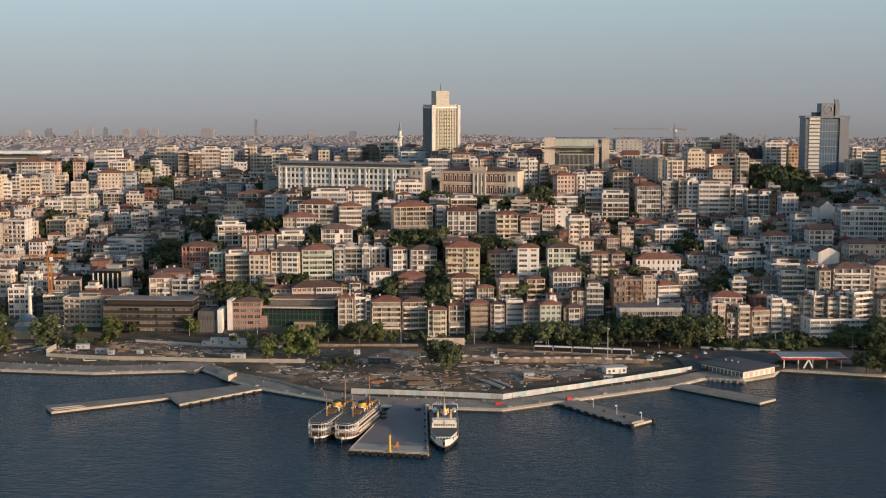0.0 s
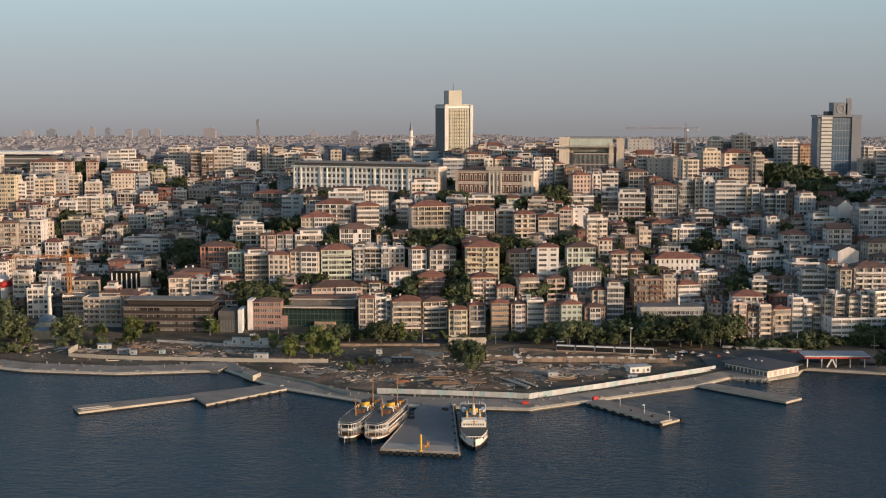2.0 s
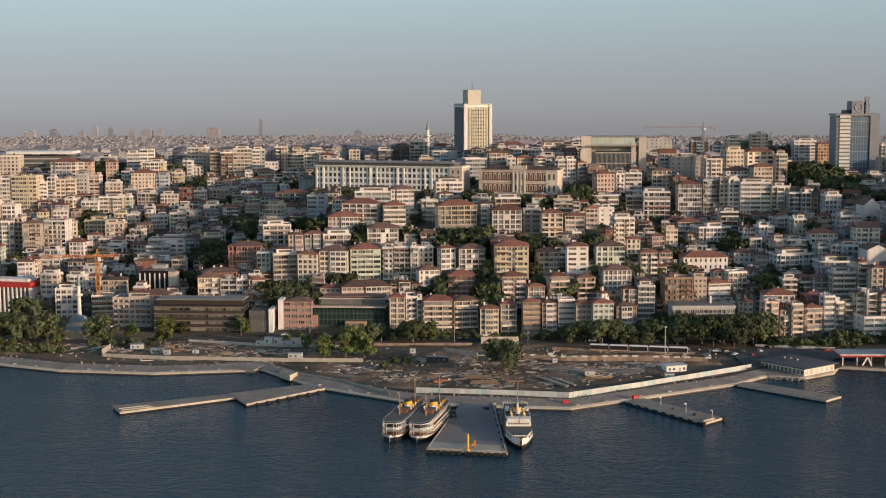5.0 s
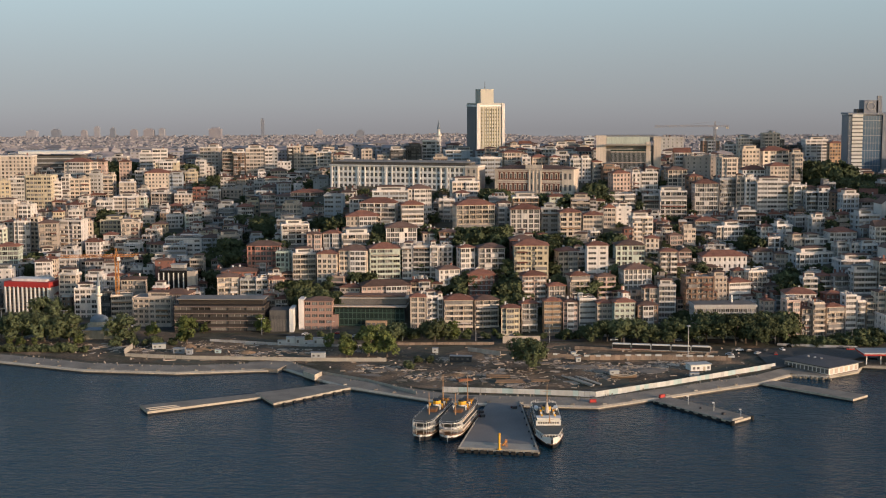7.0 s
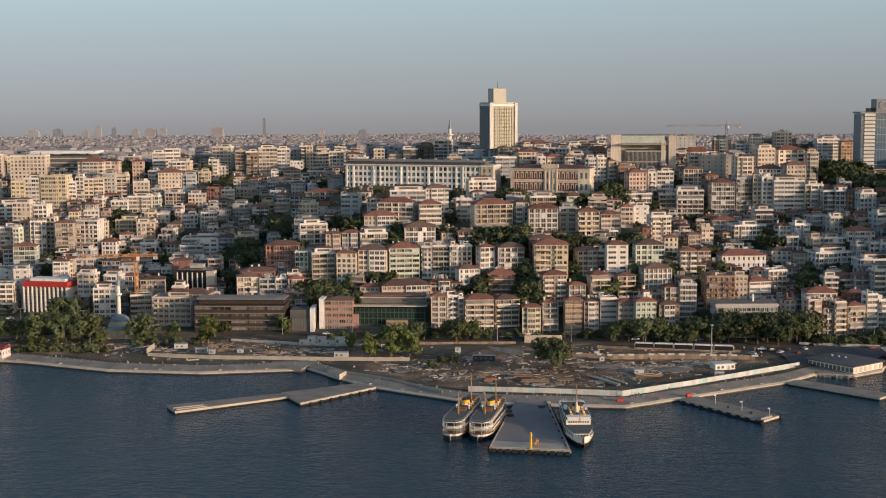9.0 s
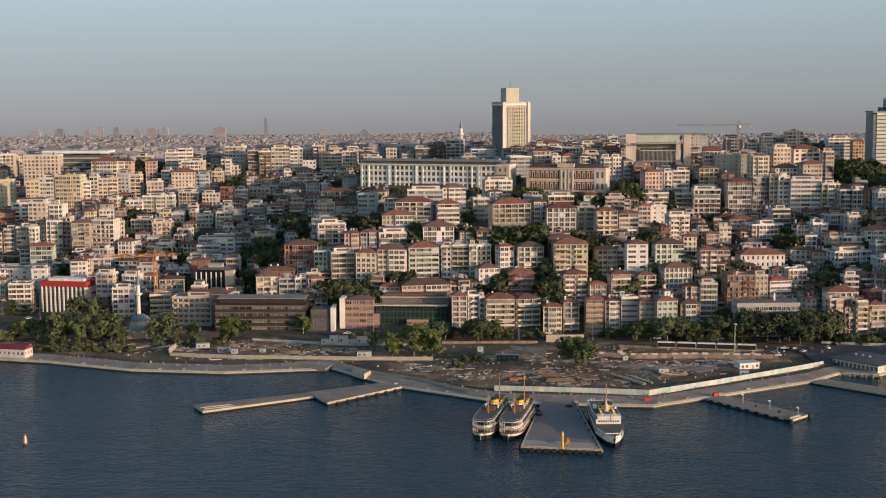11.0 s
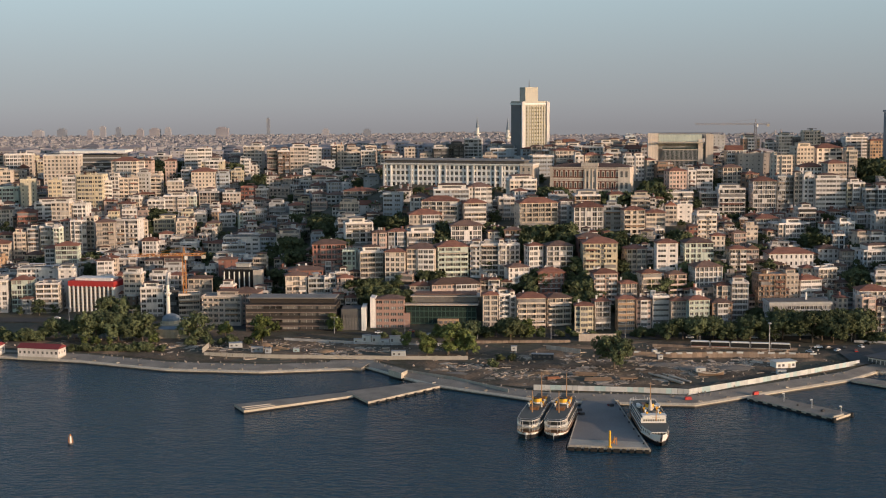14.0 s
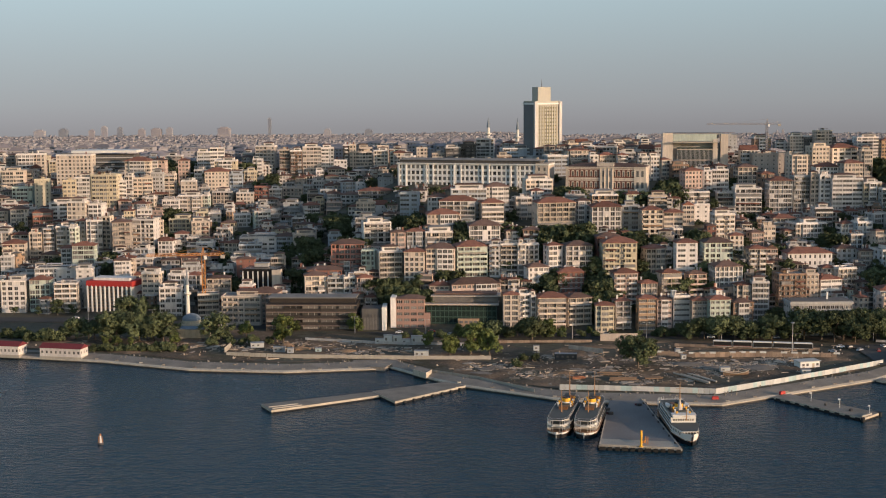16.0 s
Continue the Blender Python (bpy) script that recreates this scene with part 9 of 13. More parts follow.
block(65.4, 984.2, 80.5, 6.4, 5.0, -6, "white", "flat", "band", rich=False, crowd=True)
block(252.7, 988.7, 68.9, 7.5, 5.3, 19, "cream", "flat", "plain", rich=True, crowd=True)
block(101.3, 988.9, 78.7, 6.4, 6.5, -17, "grey", "flat", "plain", rich=True, crowd=True)
block(84.0, 991.1, 80.3, 6.7, 6.3, 8, "white", "low", "plain", rich=False, crowd=True)
block(275.9, 991.7, 70.5, 5.9, 5.5, 1, "brown", "hip", "band", rich=False, crowd=True)
block(92.4, 992.5, 79.8, 7.7, 7.2, 3, "grey", "flat", "bay", rich=True, crowd=True)
block(176.3, 992.6, 65.2, 5.1, 5.5, 14, "brown", "flat", "bay", rich=True, crowd=True)
block(129.2, 994.3, 73.7, 5.9, 5.0, -6, "cream", "low", "plain", rich=False, crowd=True)
block(-141.0, 997.3, 78.8, 7.5, 5.1, 5, "cream", "deck", "plain", rich=True, crowd=True)
block(140.5, 998.3, 69.6, 5.8, 6.8, -6, "grey", "deck", "plain", rich=True, crowd=True)
block(-386.5, 1001.3, 52.6, 7.3, 6.4, 20, "grey", "flat", "bay", rich=True, crowd=True)
block(-277.2, 1003.2, 51.4, 6.6, 6.9, -6, "white", "deck", "band", rich=False, crowd=True)
block(-4.9, 1005.3, 83.8, 5.2, 7.4, 10, "cream", "hip", "bay", rich=False, crowd=True)
block(-250.3, 1005.5, 50.9, 8.4, 7.8, 19, "grey", "deck", "plain", rich=True, crowd=True)
block(-12.4, 1005.6, 83.8, 8.9, 7.7, 18, "cream", "deck", "band", rich=False, crowd=True)
block(111.1, 1007.6, 79.3, 7.1, 7.3, -5, "white", "flat", "bay", rich=True, crowd=True)
block(258.7, 1008.3, 70.0, 7.2, 7.1, -12, "beige", "flat", "plain", rich=False, crowd=True)
block(283.1, 1009.9, 70.5, 6.3, 5.2, -15, "beige", "flat", "band", rich=False, crowd=True)
block(-260.1, 1012.3, 48.7, 6.9, 6.0, -9, "beige", "low", "bay", rich=True, crowd=True)
block(139.6, 1021.3, 70.3, 5.5, 6.5, 5, "beige", "low", "plain", rich=False, crowd=True)
block(312.8, 1022.4, 71.6, 7.2, 5.5, 3, "grey", "hip", "plain", rich=True, crowd=True)
block(165.2, 1024.3, 73.8, 6.5, 7.3, -15, "cream", "hip", "bay", rich=True, crowd=True)
block(-388.8, 1024.8, 54.6, 5.2, 6.9, 16, "cream", "low", "band", rich=False, crowd=True)
block(216.7, 1025.5, 70.8, 8.5, 7.7, 11, "bluegrey", "flat", "bay", rich=False, crowd=True)
block(315.5, 1028.9, 71.9, 8.4, 7.0, 14, "grey", "flat", "bay", rich=False, crowd=True)
block(22.9, 1030.0, 84.5, 5.2, 7.6, -15, "grey", "hip", "band", rich=False, crowd=True)
block(152.6, 1030.4, 69.2, 6.7, 5.4, 6, "bluegrey", "low", "band", rich=False, crowd=True)
block(144.3, 1031.6, 70.0, 5.1, 6.0, -16, "white", "flat", "bay", rich=False, crowd=True)
block(-12.6, 1031.8, 84.2, 5.6, 6.6, 17, "brown", "flat", "band", rich=True, crowd=True)
block(-232.6, 1032.8, 49.7, 5.8, 6.2, 7, "grey", "low", "band", rich=True, crowd=True)
block(134.5, 1033.6, 71.0, 8.4, 6.9, 13, "cream", "flat", "plain", rich=False, crowd=True)
block(-299.6, 1035.0, 54.6, 5.6, 7.3, 7, "beige", "hip", "band", rich=False, crowd=True)
block(-397.9, 1035.1, 55.4, 5.4, 6.0, -4, "grey", "flat", "band", rich=False, crowd=True)
block(211.9, 1036.1, 71.4, 5.6, 6.9, 8, "brown", "deck", "bay", rich=True, crowd=True)
block(-389.8, 1036.8, 55.6, 6.0, 6.6, -19, "grey", "flat", "bay", rich=True, crowd=True)
block(-4.7, 1037.4, 84.4, 7.5, 5.7, -17, "grey", "flat", "band", rich=False, crowd=True)
block(111.7, 1040.4, 79.4, 7.0, 5.5, 19, "grey", "hip", "band", rich=False, crowd=True)
block(120.0, 1041.2, 78.6, 6.8, 6.8, 14, "beige", "deck", "plain", rich=True, crowd=True)
block(-396.7, 1041.6, 56.0, 6.0, 5.1, -8, "brown", "flat", "plain", rich=False, crowd=True)
block(176.6, 1045.8, 73.5, 8.3, 5.6, -11, "white", "hip", "band", rich=True, crowd=True)
block(28.3, 1046.2, 84.8, 7.8, 7.4, -16, "white", "deck", "band", rich=True, crowd=True)
block(-191.4, 1048.5, 62.3, 7.9, 5.7, 9, "cream", "flat", "plain", rich=True, crowd=True)
block(-349.7, 1055.8, 57.2, 7.2, 6.8, 18, "pink", "deck", "plain", rich=False, crowd=True)
block(166.2, 1055.9, 71.8, 8.0, 6.7, 4, "cream", "flat", "bay", rich=False, crowd=True)
block(-152.3, 1056.3, 77.2, 8.3, 6.1, 9, "cream", "hip", "band", rich=False, crowd=True)
block(-313.9, 1060.5, 57.3, 7.1, 5.2, 7, "white", "hip", "plain", rich=False, crowd=True)
block(-277.7, 1062.8, 57.1, 7.0, 6.6, 2, "grey", "flat", "plain", rich=False, crowd=True)
block(290.3, 1067.0, 70.3, 6.2, 6.6, 12, "white", "low", "band", rich=False, crowd=True)
block(-388.1, 1068.8, 60.4, 8.2, 5.9, -8, "brown", "deck", "band", rich=False, crowd=True)
block(-308.8, 1070.0, 60.3, 8.6, 5.1, -4, "bluegrey", "flat", "bay", rich=True, crowd=True)
block(-327.2, 1072.0, 61.4, 5.7, 7.1, 0, "bluegrey", "low", "plain", rich=True, crowd=True)
block(78.2, 746.0, 20.1, 6.8, 8.0, 1, "pink", "hip", "plain", crowd=True)
block(133.7, 748.0, 22.1, 6.0, 8.0, 1, "bluegrey", "hip", "band", crowd=True)
block(41.9, 750.0, 23.6, 6.0, 8.9, -2, "cream", "hip", "bay", crowd=True)
block(-152.7, 758.0, 18.5, 7.2, 9.0, -3, "white", "hip", "bay", crowd=True)
block(-160.3, 762.0, 20.2, 6.6, 7.6, -2, "beige", "low", "band", crowd=True)
block(132.0, 762.0, 25.5, 7.2, 6.7, 5, "beige", "hip", "plain", crowd=True)
block(-153.5, 764.0, 20.8, 9.0, 8.1, -1, "pink", "flat", "band", crowd=True)
block(-62.7, 764.0, 26.6, 5.7, 8.9, -14, "cream", "hip", "plain", crowd=True)
block(-69.6, 764.0, 27.9, 6.8, 7.3, 4, "white", "low", "bay", crowd=True)
block(-159.8, 766.0, 21.7, 8.3, 8.6, 2, "pink", "flat", "bay", crowd=True)
block(-74.7, 766.0, 27.2, 6.3, 7.0, -5, "cream", "hip", "band", crowd=True)
block(-121.0, 770.0, 29.6, 7.3, 6.4, -12, "pink", "flat", "band", crowd=True)
block(82.2, 784.0, 34.2, 7.1, 6.7, 11, "white", "hip", "bay", crowd=True)
block(136.7, 788.0, 31.6, 8.8, 6.5, -8, "grey", "hip", "plain", crowd=True)
block(89.3, 790.0, 34.3, 8.6, 6.9, -8, "beige", "hip", "band", crowd=True)
block(189.8, 794.0, 45.9, 8.7, 7.6, 16, "white", "flat", "bay", crowd=True)
block(101.6, 796.0, 31.7, 8.8, 6.8, -10, "cream", "hip", "bay", crowd=True)
block(107.5, 800.0, 31.4, 6.4, 8.9, 13, "white", "low", "band", crowd=True)
block(-208.1, 802.0, 21.5, 6.8, 8.4, 9, "pink", "hip", "band", crowd=True)
block(147.0, 802.0, 38.9, 8.4, 8.8, -4, "beige", "low", "plain", crowd=True)
block(-170.3, 804.0, 34.1, 7.3, 6.8, 1, "pink", "low", "plain", crowd=True)
block(-164.3, 806.0, 36.8, 5.9, 8.5, 10, "beige", "flat", "bay", crowd=True)
block(-201.7, 808.0, 24.6, 5.7, 6.9, -12, "cream", "low", "bay", crowd=True)
block(-300.9, 808.0, 13.8, 7.2, 7.6, 1, "cream", "hip", "bay", crowd=True)
block(118.4, 808.0, 32.6, 6.6, 7.2, -7, "pink", "hip", "band", crowd=True)
block(-243.7, 810.0, 17.0, 6.2, 6.3, 1, "cream", "hip", "band", crowd=True)
block(114.6, 810.0, 33.8, 8.9, 6.3, 15, "pink", "hip", "plain", crowd=True)
block(127.5, 812.0, 35.7, 7.0, 8.6, 4, "cream", "hip", "bay", crowd=True)
block(-214.6, 814.0, 22.0, 8.1, 6.2, 10, "cream", "hip", "band", crowd=True)
block(-317.8, 814.0, 11.0, 5.8, 7.5, 14, "beige", "hip", "plain", crowd=True)
block(-221.5, 816.0, 22.0, 7.3, 6.6, -9, "beige", "hip", "plain", crowd=True)
block(-304.4, 816.0, 12.9, 6.3, 6.6, 6, "beige", "low", "plain", crowd=True)
block(125.2, 816.0, 36.2, 6.5, 7.5, 1, "pink", "flat", "bay", crowd=True)
block(-178.8, 818.0, 35.7, 6.8, 8.5, -9, "white", "hip", "band", crowd=True)
block(-232.6, 818.0, 21.4, 5.9, 6.8, -5, "white", "hip", "bay", crowd=True)
block(109.8, 818.0, 36.9, 7.6, 8.5, 5, "pink", "flat", "plain", crowd=True)
block(-184.0, 824.0, 34.9, 6.6, 8.7, -2, "pink", "low", "bay", crowd=True)
block(-171.3, 826.0, 39.0, 5.6, 9.0, -7, "white", "hip", "bay", crowd=True)
block(35.5, 826.0, 50.0, 6.1, 7.1, 14, "cream", "flat", "band", crowd=True)
block(103.0, 828.0, 39.3, 7.4, 8.0, 0, "white", "low", "plain", crowd=True)
block(-182.8, 830.0, 38.0, 8.4, 8.7, -1, "white", "low", "band", crowd=True)
block(-229.5, 834.0, 29.0, 6.4, 6.2, -14, "cream", "hip", "band", crowd=True)
block(121.3, 834.0, 38.3, 7.7, 7.0, 10, "white", "flat", "plain", crowd=True)
block(192.5, 834.0, 55.7, 8.3, 6.3, 7, "beige", "flat", "band", crowd=True)
block(-204.6, 836.0, 31.4, 7.4, 6.5, -4, "cream", "hip", "bay", crowd=True)
block(194.1, 836.0, 59.7, 8.8, 8.1, 2, "beige", "hip", "band", crowd=True)
block(83.5, 848.0, 51.0, 6.1, 8.8, -1, "white", "hip", "bay", crowd=True)
block(-126.2, 852.0, 55.0, 7.1, 8.8, 12, "grey", "hip", "bay", crowd=True)
block(-334.0, 854.0, 13.8, 6.6, 8.0, 1, "cream", "hip", "plain", crowd=True)
block(-344.1, 854.0, 13.8, 7.2, 8.1, 10, "beige", "flat", "band", crowd=True)
block(80.9, 860.0, 52.3, 5.6, 8.0, -12, "pink", "low", "bay", crowd=True)
block(-147.5, 874.0, 56.5, 7.2, 6.5, -2, "white", "hip", "band", crowd=True)
block(-149.3, 880.0, 53.9, 7.0, 6.1, 8, "beige", "low", "bay", crowd=True)
block(-267.0, 880.0, 26.7, 7.2, 8.4, -4, "cream", "hip", "band", crowd=True)
block(-148.6, 884.0, 56.2, 6.2, 7.6, -13, "grey", "low", "plain", crowd=True)
block(104.8, 884.0, 53.2, 7.2, 8.7, -14, "pink", "hip", "band", crowd=True)
block(-266.6, 888.0, 29.5, 6.5, 6.1, -2, "pink", "hip", "plain", crowd=True)
block(106.6, 888.0, 52.7, 7.3, 7.5, 14, "pink", "hip", "plain", crowd=True)
block(162.4, 888.0, 55.2, 7.4, 8.6, -4, "bluegrey", "hip", "bay", crowd=True)
block(169.6, 890.0, 56.1, 6.2, 7.2, 3, "grey", "hip", "bay", crowd=True)
block(134.7, 892.0, 53.1, 7.8, 8.9, -6, "white", "flat", "bay", crowd=True)
block(153.0, 892.0, 54.1, 6.2, 9.0, -11, "white", "hip", "band", crowd=True)
block(39.7, 894.0, 64.4, 5.6, 7.9, -4, "white", "hip", "bay", crowd=True)
block(136.7, 896.0, 56.0, 6.0, 6.6, 2, "cream", "low", "band", crowd=True)
block(44.7, 898.0, 63.6, 7.8, 8.4, -4, "white", "hip", "plain", crowd=True)
block(-197.6, 908.0, 41.9, 6.2, 6.0, 10, "cream", "low", "bay", crowd=True)
block(-147.9, 910.0, 59.2, 6.3, 8.2, -5, "beige", "hip", "plain", crowd=True)
block(-286.1, 910.0, 31.2, 8.6, 7.3, 1, "cream", "flat", "plain", crowd=True)
block(-298.5, 912.0, 32.6, 6.9, 7.1, -1, "white", "flat", "plain", crowd=True)
block(-287.6, 916.0, 36.3, 8.0, 6.5, 7, "beige", "flat", "band", crowd=True)
block(-294.1, 918.0, 33.7, 8.0, 6.3, -12, "cream", "flat", "band", crowd=True)
block(-129.2, 926.0, 67.8, 8.6, 8.9, -5, "white", "low", "plain", crowd=True)
block(-129.5, 930.0, 68.5, 5.6, 8.0, 13, "grey", "hip", "bay", crowd=True)
block(-269.1, 930.0, 41.4, 8.9, 8.8, -12, "cream", "flat", "band", crowd=True)
block(-126.7, 940.0, 68.6, 5.6, 8.1, -10, "grey", "low", "plain", crowd=True)
block(-229.8, 974.0, 45.0, 7.9, 7.2, -5, "bluegrey", "hip", "band", crowd=True)
block(-250.5, 1050.0, 52.4, 9.0, 8.0, 4, "beige", "hip", "bay", crowd=True)
block(-175.4, 1062.0, 69.0, 5.5, 7.5, -7, "bluegrey", "hip", "bay", crowd=True)
block(-163.9, 1084.0, 72.8, 8.6, 7.5, -3, "cream", "flat", "bay", crowd=True)
block(-274.0, 1086.0, 63.4, 5.9, 6.1, 1, "grey", "low", "band", crowd=True)
block(-279.7, 1086.0, 62.1, 6.0, 6.7, 12, "grey", "hip", "plain", crowd=True)
block(-170.4, 1092.0, 73.8, 7.1, 8.1, -13, "cream", "low", "bay", crowd=True)
block(-190.5, 1094.0, 68.2, 5.8, 7.3, -10, "white", "hip", "plain", crowd=True)
block(-217.8, 1096.0, 63.5, 8.6, 8.5, 3, "white", "flat", "plain", crowd=True)
block(-234.4, 1102.0, 66.2, 7.5, 6.8, -10, "beige", "low", "plain", crowd=True)
block(-243.0, 1102.0, 64.8, 7.8, 6.3, -8, "grey", "low", "plain", crowd=True)
block(-247.3, 1102.0, 67.8, 8.1, 6.7, 16, "white", "hip", "plain", crowd=True)
block(-228.2, 1108.0, 67.2, 8.0, 8.2, -10, "white", "low", "bay", crowd=True)
block(-245.4, 1108.0, 67.3, 8.9, 8.3, 13, "beige", "hip", "bay", crowd=True)
block(-252.2, 1114.0, 68.3, 7.6, 8.7, 3, "white", "hip", "band", crowd=True)
block(-413.2, 1192.0, 75.7, 6.9, 7.8, -11, "cream", "hip", "bay", crowd=True)
block(-414.7, 1192.0, 72.7, 8.9, 8.5, 3, "beige", "flat", "bay", crowd=True)
block(-442.2, 1210.0, 73.2, 7.1, 8.6, 10, "beige", "flat", "plain", crowd=True)
join_crowd()

# trees, street by street
grove_tree(-23.9, 742.4, 14.4)
grove_tree(-23.8, 744.3, 14.5)
grove_tree(-18.9, 744.7, 14.4)
grove_tree(-19.6, 745.1, 14.4)
grove_tree(-2.3, 745.6, 5.0)
grove_tree(-2.3, 745.7, 5.2)
grove_tree(-18.8, 745.8, 14.5)
grove_tree(-18.8, 747.7, 14.6)
grove_tree(141.0, 749.5, 15.1)
grove_tree(137.2, 749.6, 14.9)
grove_tree(141.1, 750.0, 15.1)
grove_tree(-19.8, 750.4, 14.8)
grove_tree(-10.1, 750.8, 10.1)
grove_tree(-9.3, 750.9, 10.1)
grove_tree(-23.7, 751.7, 15.1)
grove_tree(-23.7, 751.7, 15.1)
grove_tree(-18.6, 751.8, 14.9)
grove_tree(77.6, 752.0, 6.8)
grove_tree(-20.5, 752.1, 15.0)
grove_tree(-18.8, 752.4, 15.0)
grove_tree(-23.7, 752.6, 15.3)
grove_tree(-18.9, 752.6, 15.1)
grove_tree(141.6, 752.7, 15.1)
grove_tree(-18.5, 753.1, 15.2)
grove_tree(-18.5, 753.8, 15.4)
grove_tree(-18.6, 753.9, 15.5)
grove_tree(75.9, 754.0, 4.0)
grove_tree(-18.5, 754.3, 15.6)
grove_tree(-48.0, 754.5, 10.7)
grove_tree(42.1, 756.0, 5.9)
grove_tree(140.5, 757.6, 15.5)
grove_tree(139.5, 757.8, 15.7)
grove_tree(142.9, 758.2, 15.1)
grove_tree(-48.9, 758.6, 10.1)
grove_tree(139.6, 759.9, 14.9)
grove_tree(29.8, 760.0, 4.0)
grove_tree(139.8, 760.8, 14.9)
grove_tree(-48.9, 760.9, 10.8)
grove_tree(28.6, 761.2, 5.2)
grove_tree(-54.7, 762.0, 8.3)
grove_tree(-57.6, 762.0, 5.5)
grove_tree(43.7, 763.4, 5.3)
grove_tree(-156.0, 764.0, 5.9)
grove_tree(-55.7, 764.0, 6.0)
grove_tree(-60.6, 764.0, 7.3)
grove_tree(78.5, 764.0, 6.9)
grove_tree(-47.9, 765.2, 10.4)
grove_tree(-47.9, 765.7, 10.6)
grove_tree(-156.3, 766.0, 8.1)
grove_tree(-58.7, 766.0, 4.0)
grove_tree(-48.9, 766.3, 10.8)
grove_tree(-135.5, 766.7, 6.5)
grove_tree(-161.6, 768.0, 6.5)
grove_tree(-66.7, 768.0, 8.1)
grove_tree(132.4, 768.0, 7.1)
grove_tree(82.0, 768.0, 4.0)
grove_tree(29.3, 768.1, 5.0)
grove_tree(-141.9, 769.7, 5.9)
grove_tree(-153.6, 769.8, 9.1)
grove_tree(-146.5, 769.9, 8.0)
grove_tree(-126.7, 769.9, 5.5)
grove_tree(-142.0, 770.0, 8.0)
grove_tree(-133.1, 770.0, 6.4)
grove_tree(-145.5, 770.0, 8.8)
grove_tree(-141.6, 770.1, 8.5)
grove_tree(-127.2, 770.1, 7.1)
grove_tree(-146.1, 770.1, 9.9)
grove_tree(-152.8, 770.1, 11.4)
grove_tree(-147.6, 770.1, 10.3)
grove_tree(-148.3, 770.1, 10.5)
grove_tree(-152.9, 770.1, 11.6)
grove_tree(-139.2, 770.1, 8.7)
grove_tree(-140.9, 770.2, 9.2)
grove_tree(-141.3, 770.2, 9.6)
grove_tree(-137.4, 770.2, 8.8)
grove_tree(44.5, 771.0, 5.7)
grove_tree(44.2, 771.7, 5.9)
grove_tree(-108.8, 773.5, 9.4)
grove_tree(-110.6, 773.5, 9.5)
grove_tree(-110.7, 773.6, 9.6)
grove_tree(-102.3, 773.8, 9.5)
grove_tree(-111.1, 773.9, 9.8)
grove_tree(-66.8, 774.0, 4.0)
grove_tree(-69.8, 774.0, 4.0)
grove_tree(-66.8, 776.0, 4.0)
grove_tree(-68.8, 776.0, 4.0)
grove_tree(-69.8, 776.0, 4.0)
grove_tree(-116.3, 778.0, 4.0)
grove_tree(6.7, 779.4, 9.5)
grove_tree(7.5, 779.5, 9.6)
grove_tree(-117.5, 780.0, 4.0)
grove_tree(-26.6, 780.0, 7.2)
grove_tree(84.0, 780.0, 5.8)
grove_tree(175.4, 782.0, 5.9)
grove_tree(6.9, 782.3, 9.0)
grove_tree(136.0, 784.0, 5.5)
grove_tree(172.9, 784.0, 4.0)
grove_tree(24.1, 784.0, 4.0)
grove_tree(94.4, 789.1, 10.7)
grove_tree(159.4, 790.0, 6.1)
grove_tree(95.4, 791.8, 10.7)
grove_tree(159.9, 792.0, 4.0)
grove_tree(164.0, 792.0, 4.0)
grove_tree(166.0, 792.0, 4.0)
grove_tree(94.5, 792.3, 10.5)
grove_tree(5.4, 792.8, 15.5)
grove_tree(156.4, 794.0, 4.0)
grove_tree(160.4, 794.0, 4.0)
grove_tree(25.6, 794.1, 5.7)
grove_tree(4.4, 795.5, 15.7)
grove_tree(-51.9, 796.0, 4.0)
grove_tree(157.9, 796.0, 4.0)
grove_tree(41.2, 797.0, 15.1)
grove_tree(8.3, 797.1, 6.4)
grove_tree(4.4, 797.2, 15.9)
grove_tree(-50.8, 798.0, 4.0)
grove_tree(115.0, 800.0, 6.5)
grove_tree(4.6, 800.2, 15.1)
grove_tree(-26.8, 800.5, 15.9)
grove_tree(4.7, 801.9, 15.3)
grove_tree(-23.4, 802.0, 15.8)
grove_tree(44.1, 802.1, 5.3)
grove_tree(6.1, 802.8, 15.3)
grove_tree(44.4, 803.5, 15.6)
grove_tree(4.8, 803.5, 15.4)
grove_tree(103.4, 804.0, 5.3)
grove_tree(4.8, 804.1, 15.5)
grove_tree(-46.2, 804.1, 15.4)
grove_tree(4.9, 804.2, 15.5)
grove_tree(41.9, 804.3, 15.7)
grove_tree(8.8, 804.3, 6.2)
grove_tree(26.3, 804.6, 5.2)
grove_tree(-23.3, 804.6, 15.8)
grove_tree(23.9, 805.1, 13.2)
grove_tree(44.5, 805.1, 15.7)
grove_tree(16.0, 805.6, 13.3)
grove_tree(44.6, 805.6, 15.7)
grove_tree(19.9, 805.7, 13.3)
grove_tree(44.0, 806.0, 5.4)
grove_tree(-53.0, 806.0, 4.0)
grove_tree(112.0, 806.0, 6.0)
grove_tree(67.4, 806.0, 4.0)
grove_tree(44.6, 806.0, 15.8)
grove_tree(19.0, 806.0, 13.4)
grove_tree(22.8, 806.0, 13.3)
grove_tree(42.1, 806.2, 15.8)
grove_tree(-53.0, 808.0, 4.0)
grove_tree(109.3, 808.0, 5.1)
grove_tree(135.1, 808.0, 4.0)
grove_tree(70.8, 808.0, 4.0)
grove_tree(-39.0, 808.0, 15.6)
grove_tree(-28.1, 809.1, 15.7)
grove_tree(133.5, 810.0, 4.0)
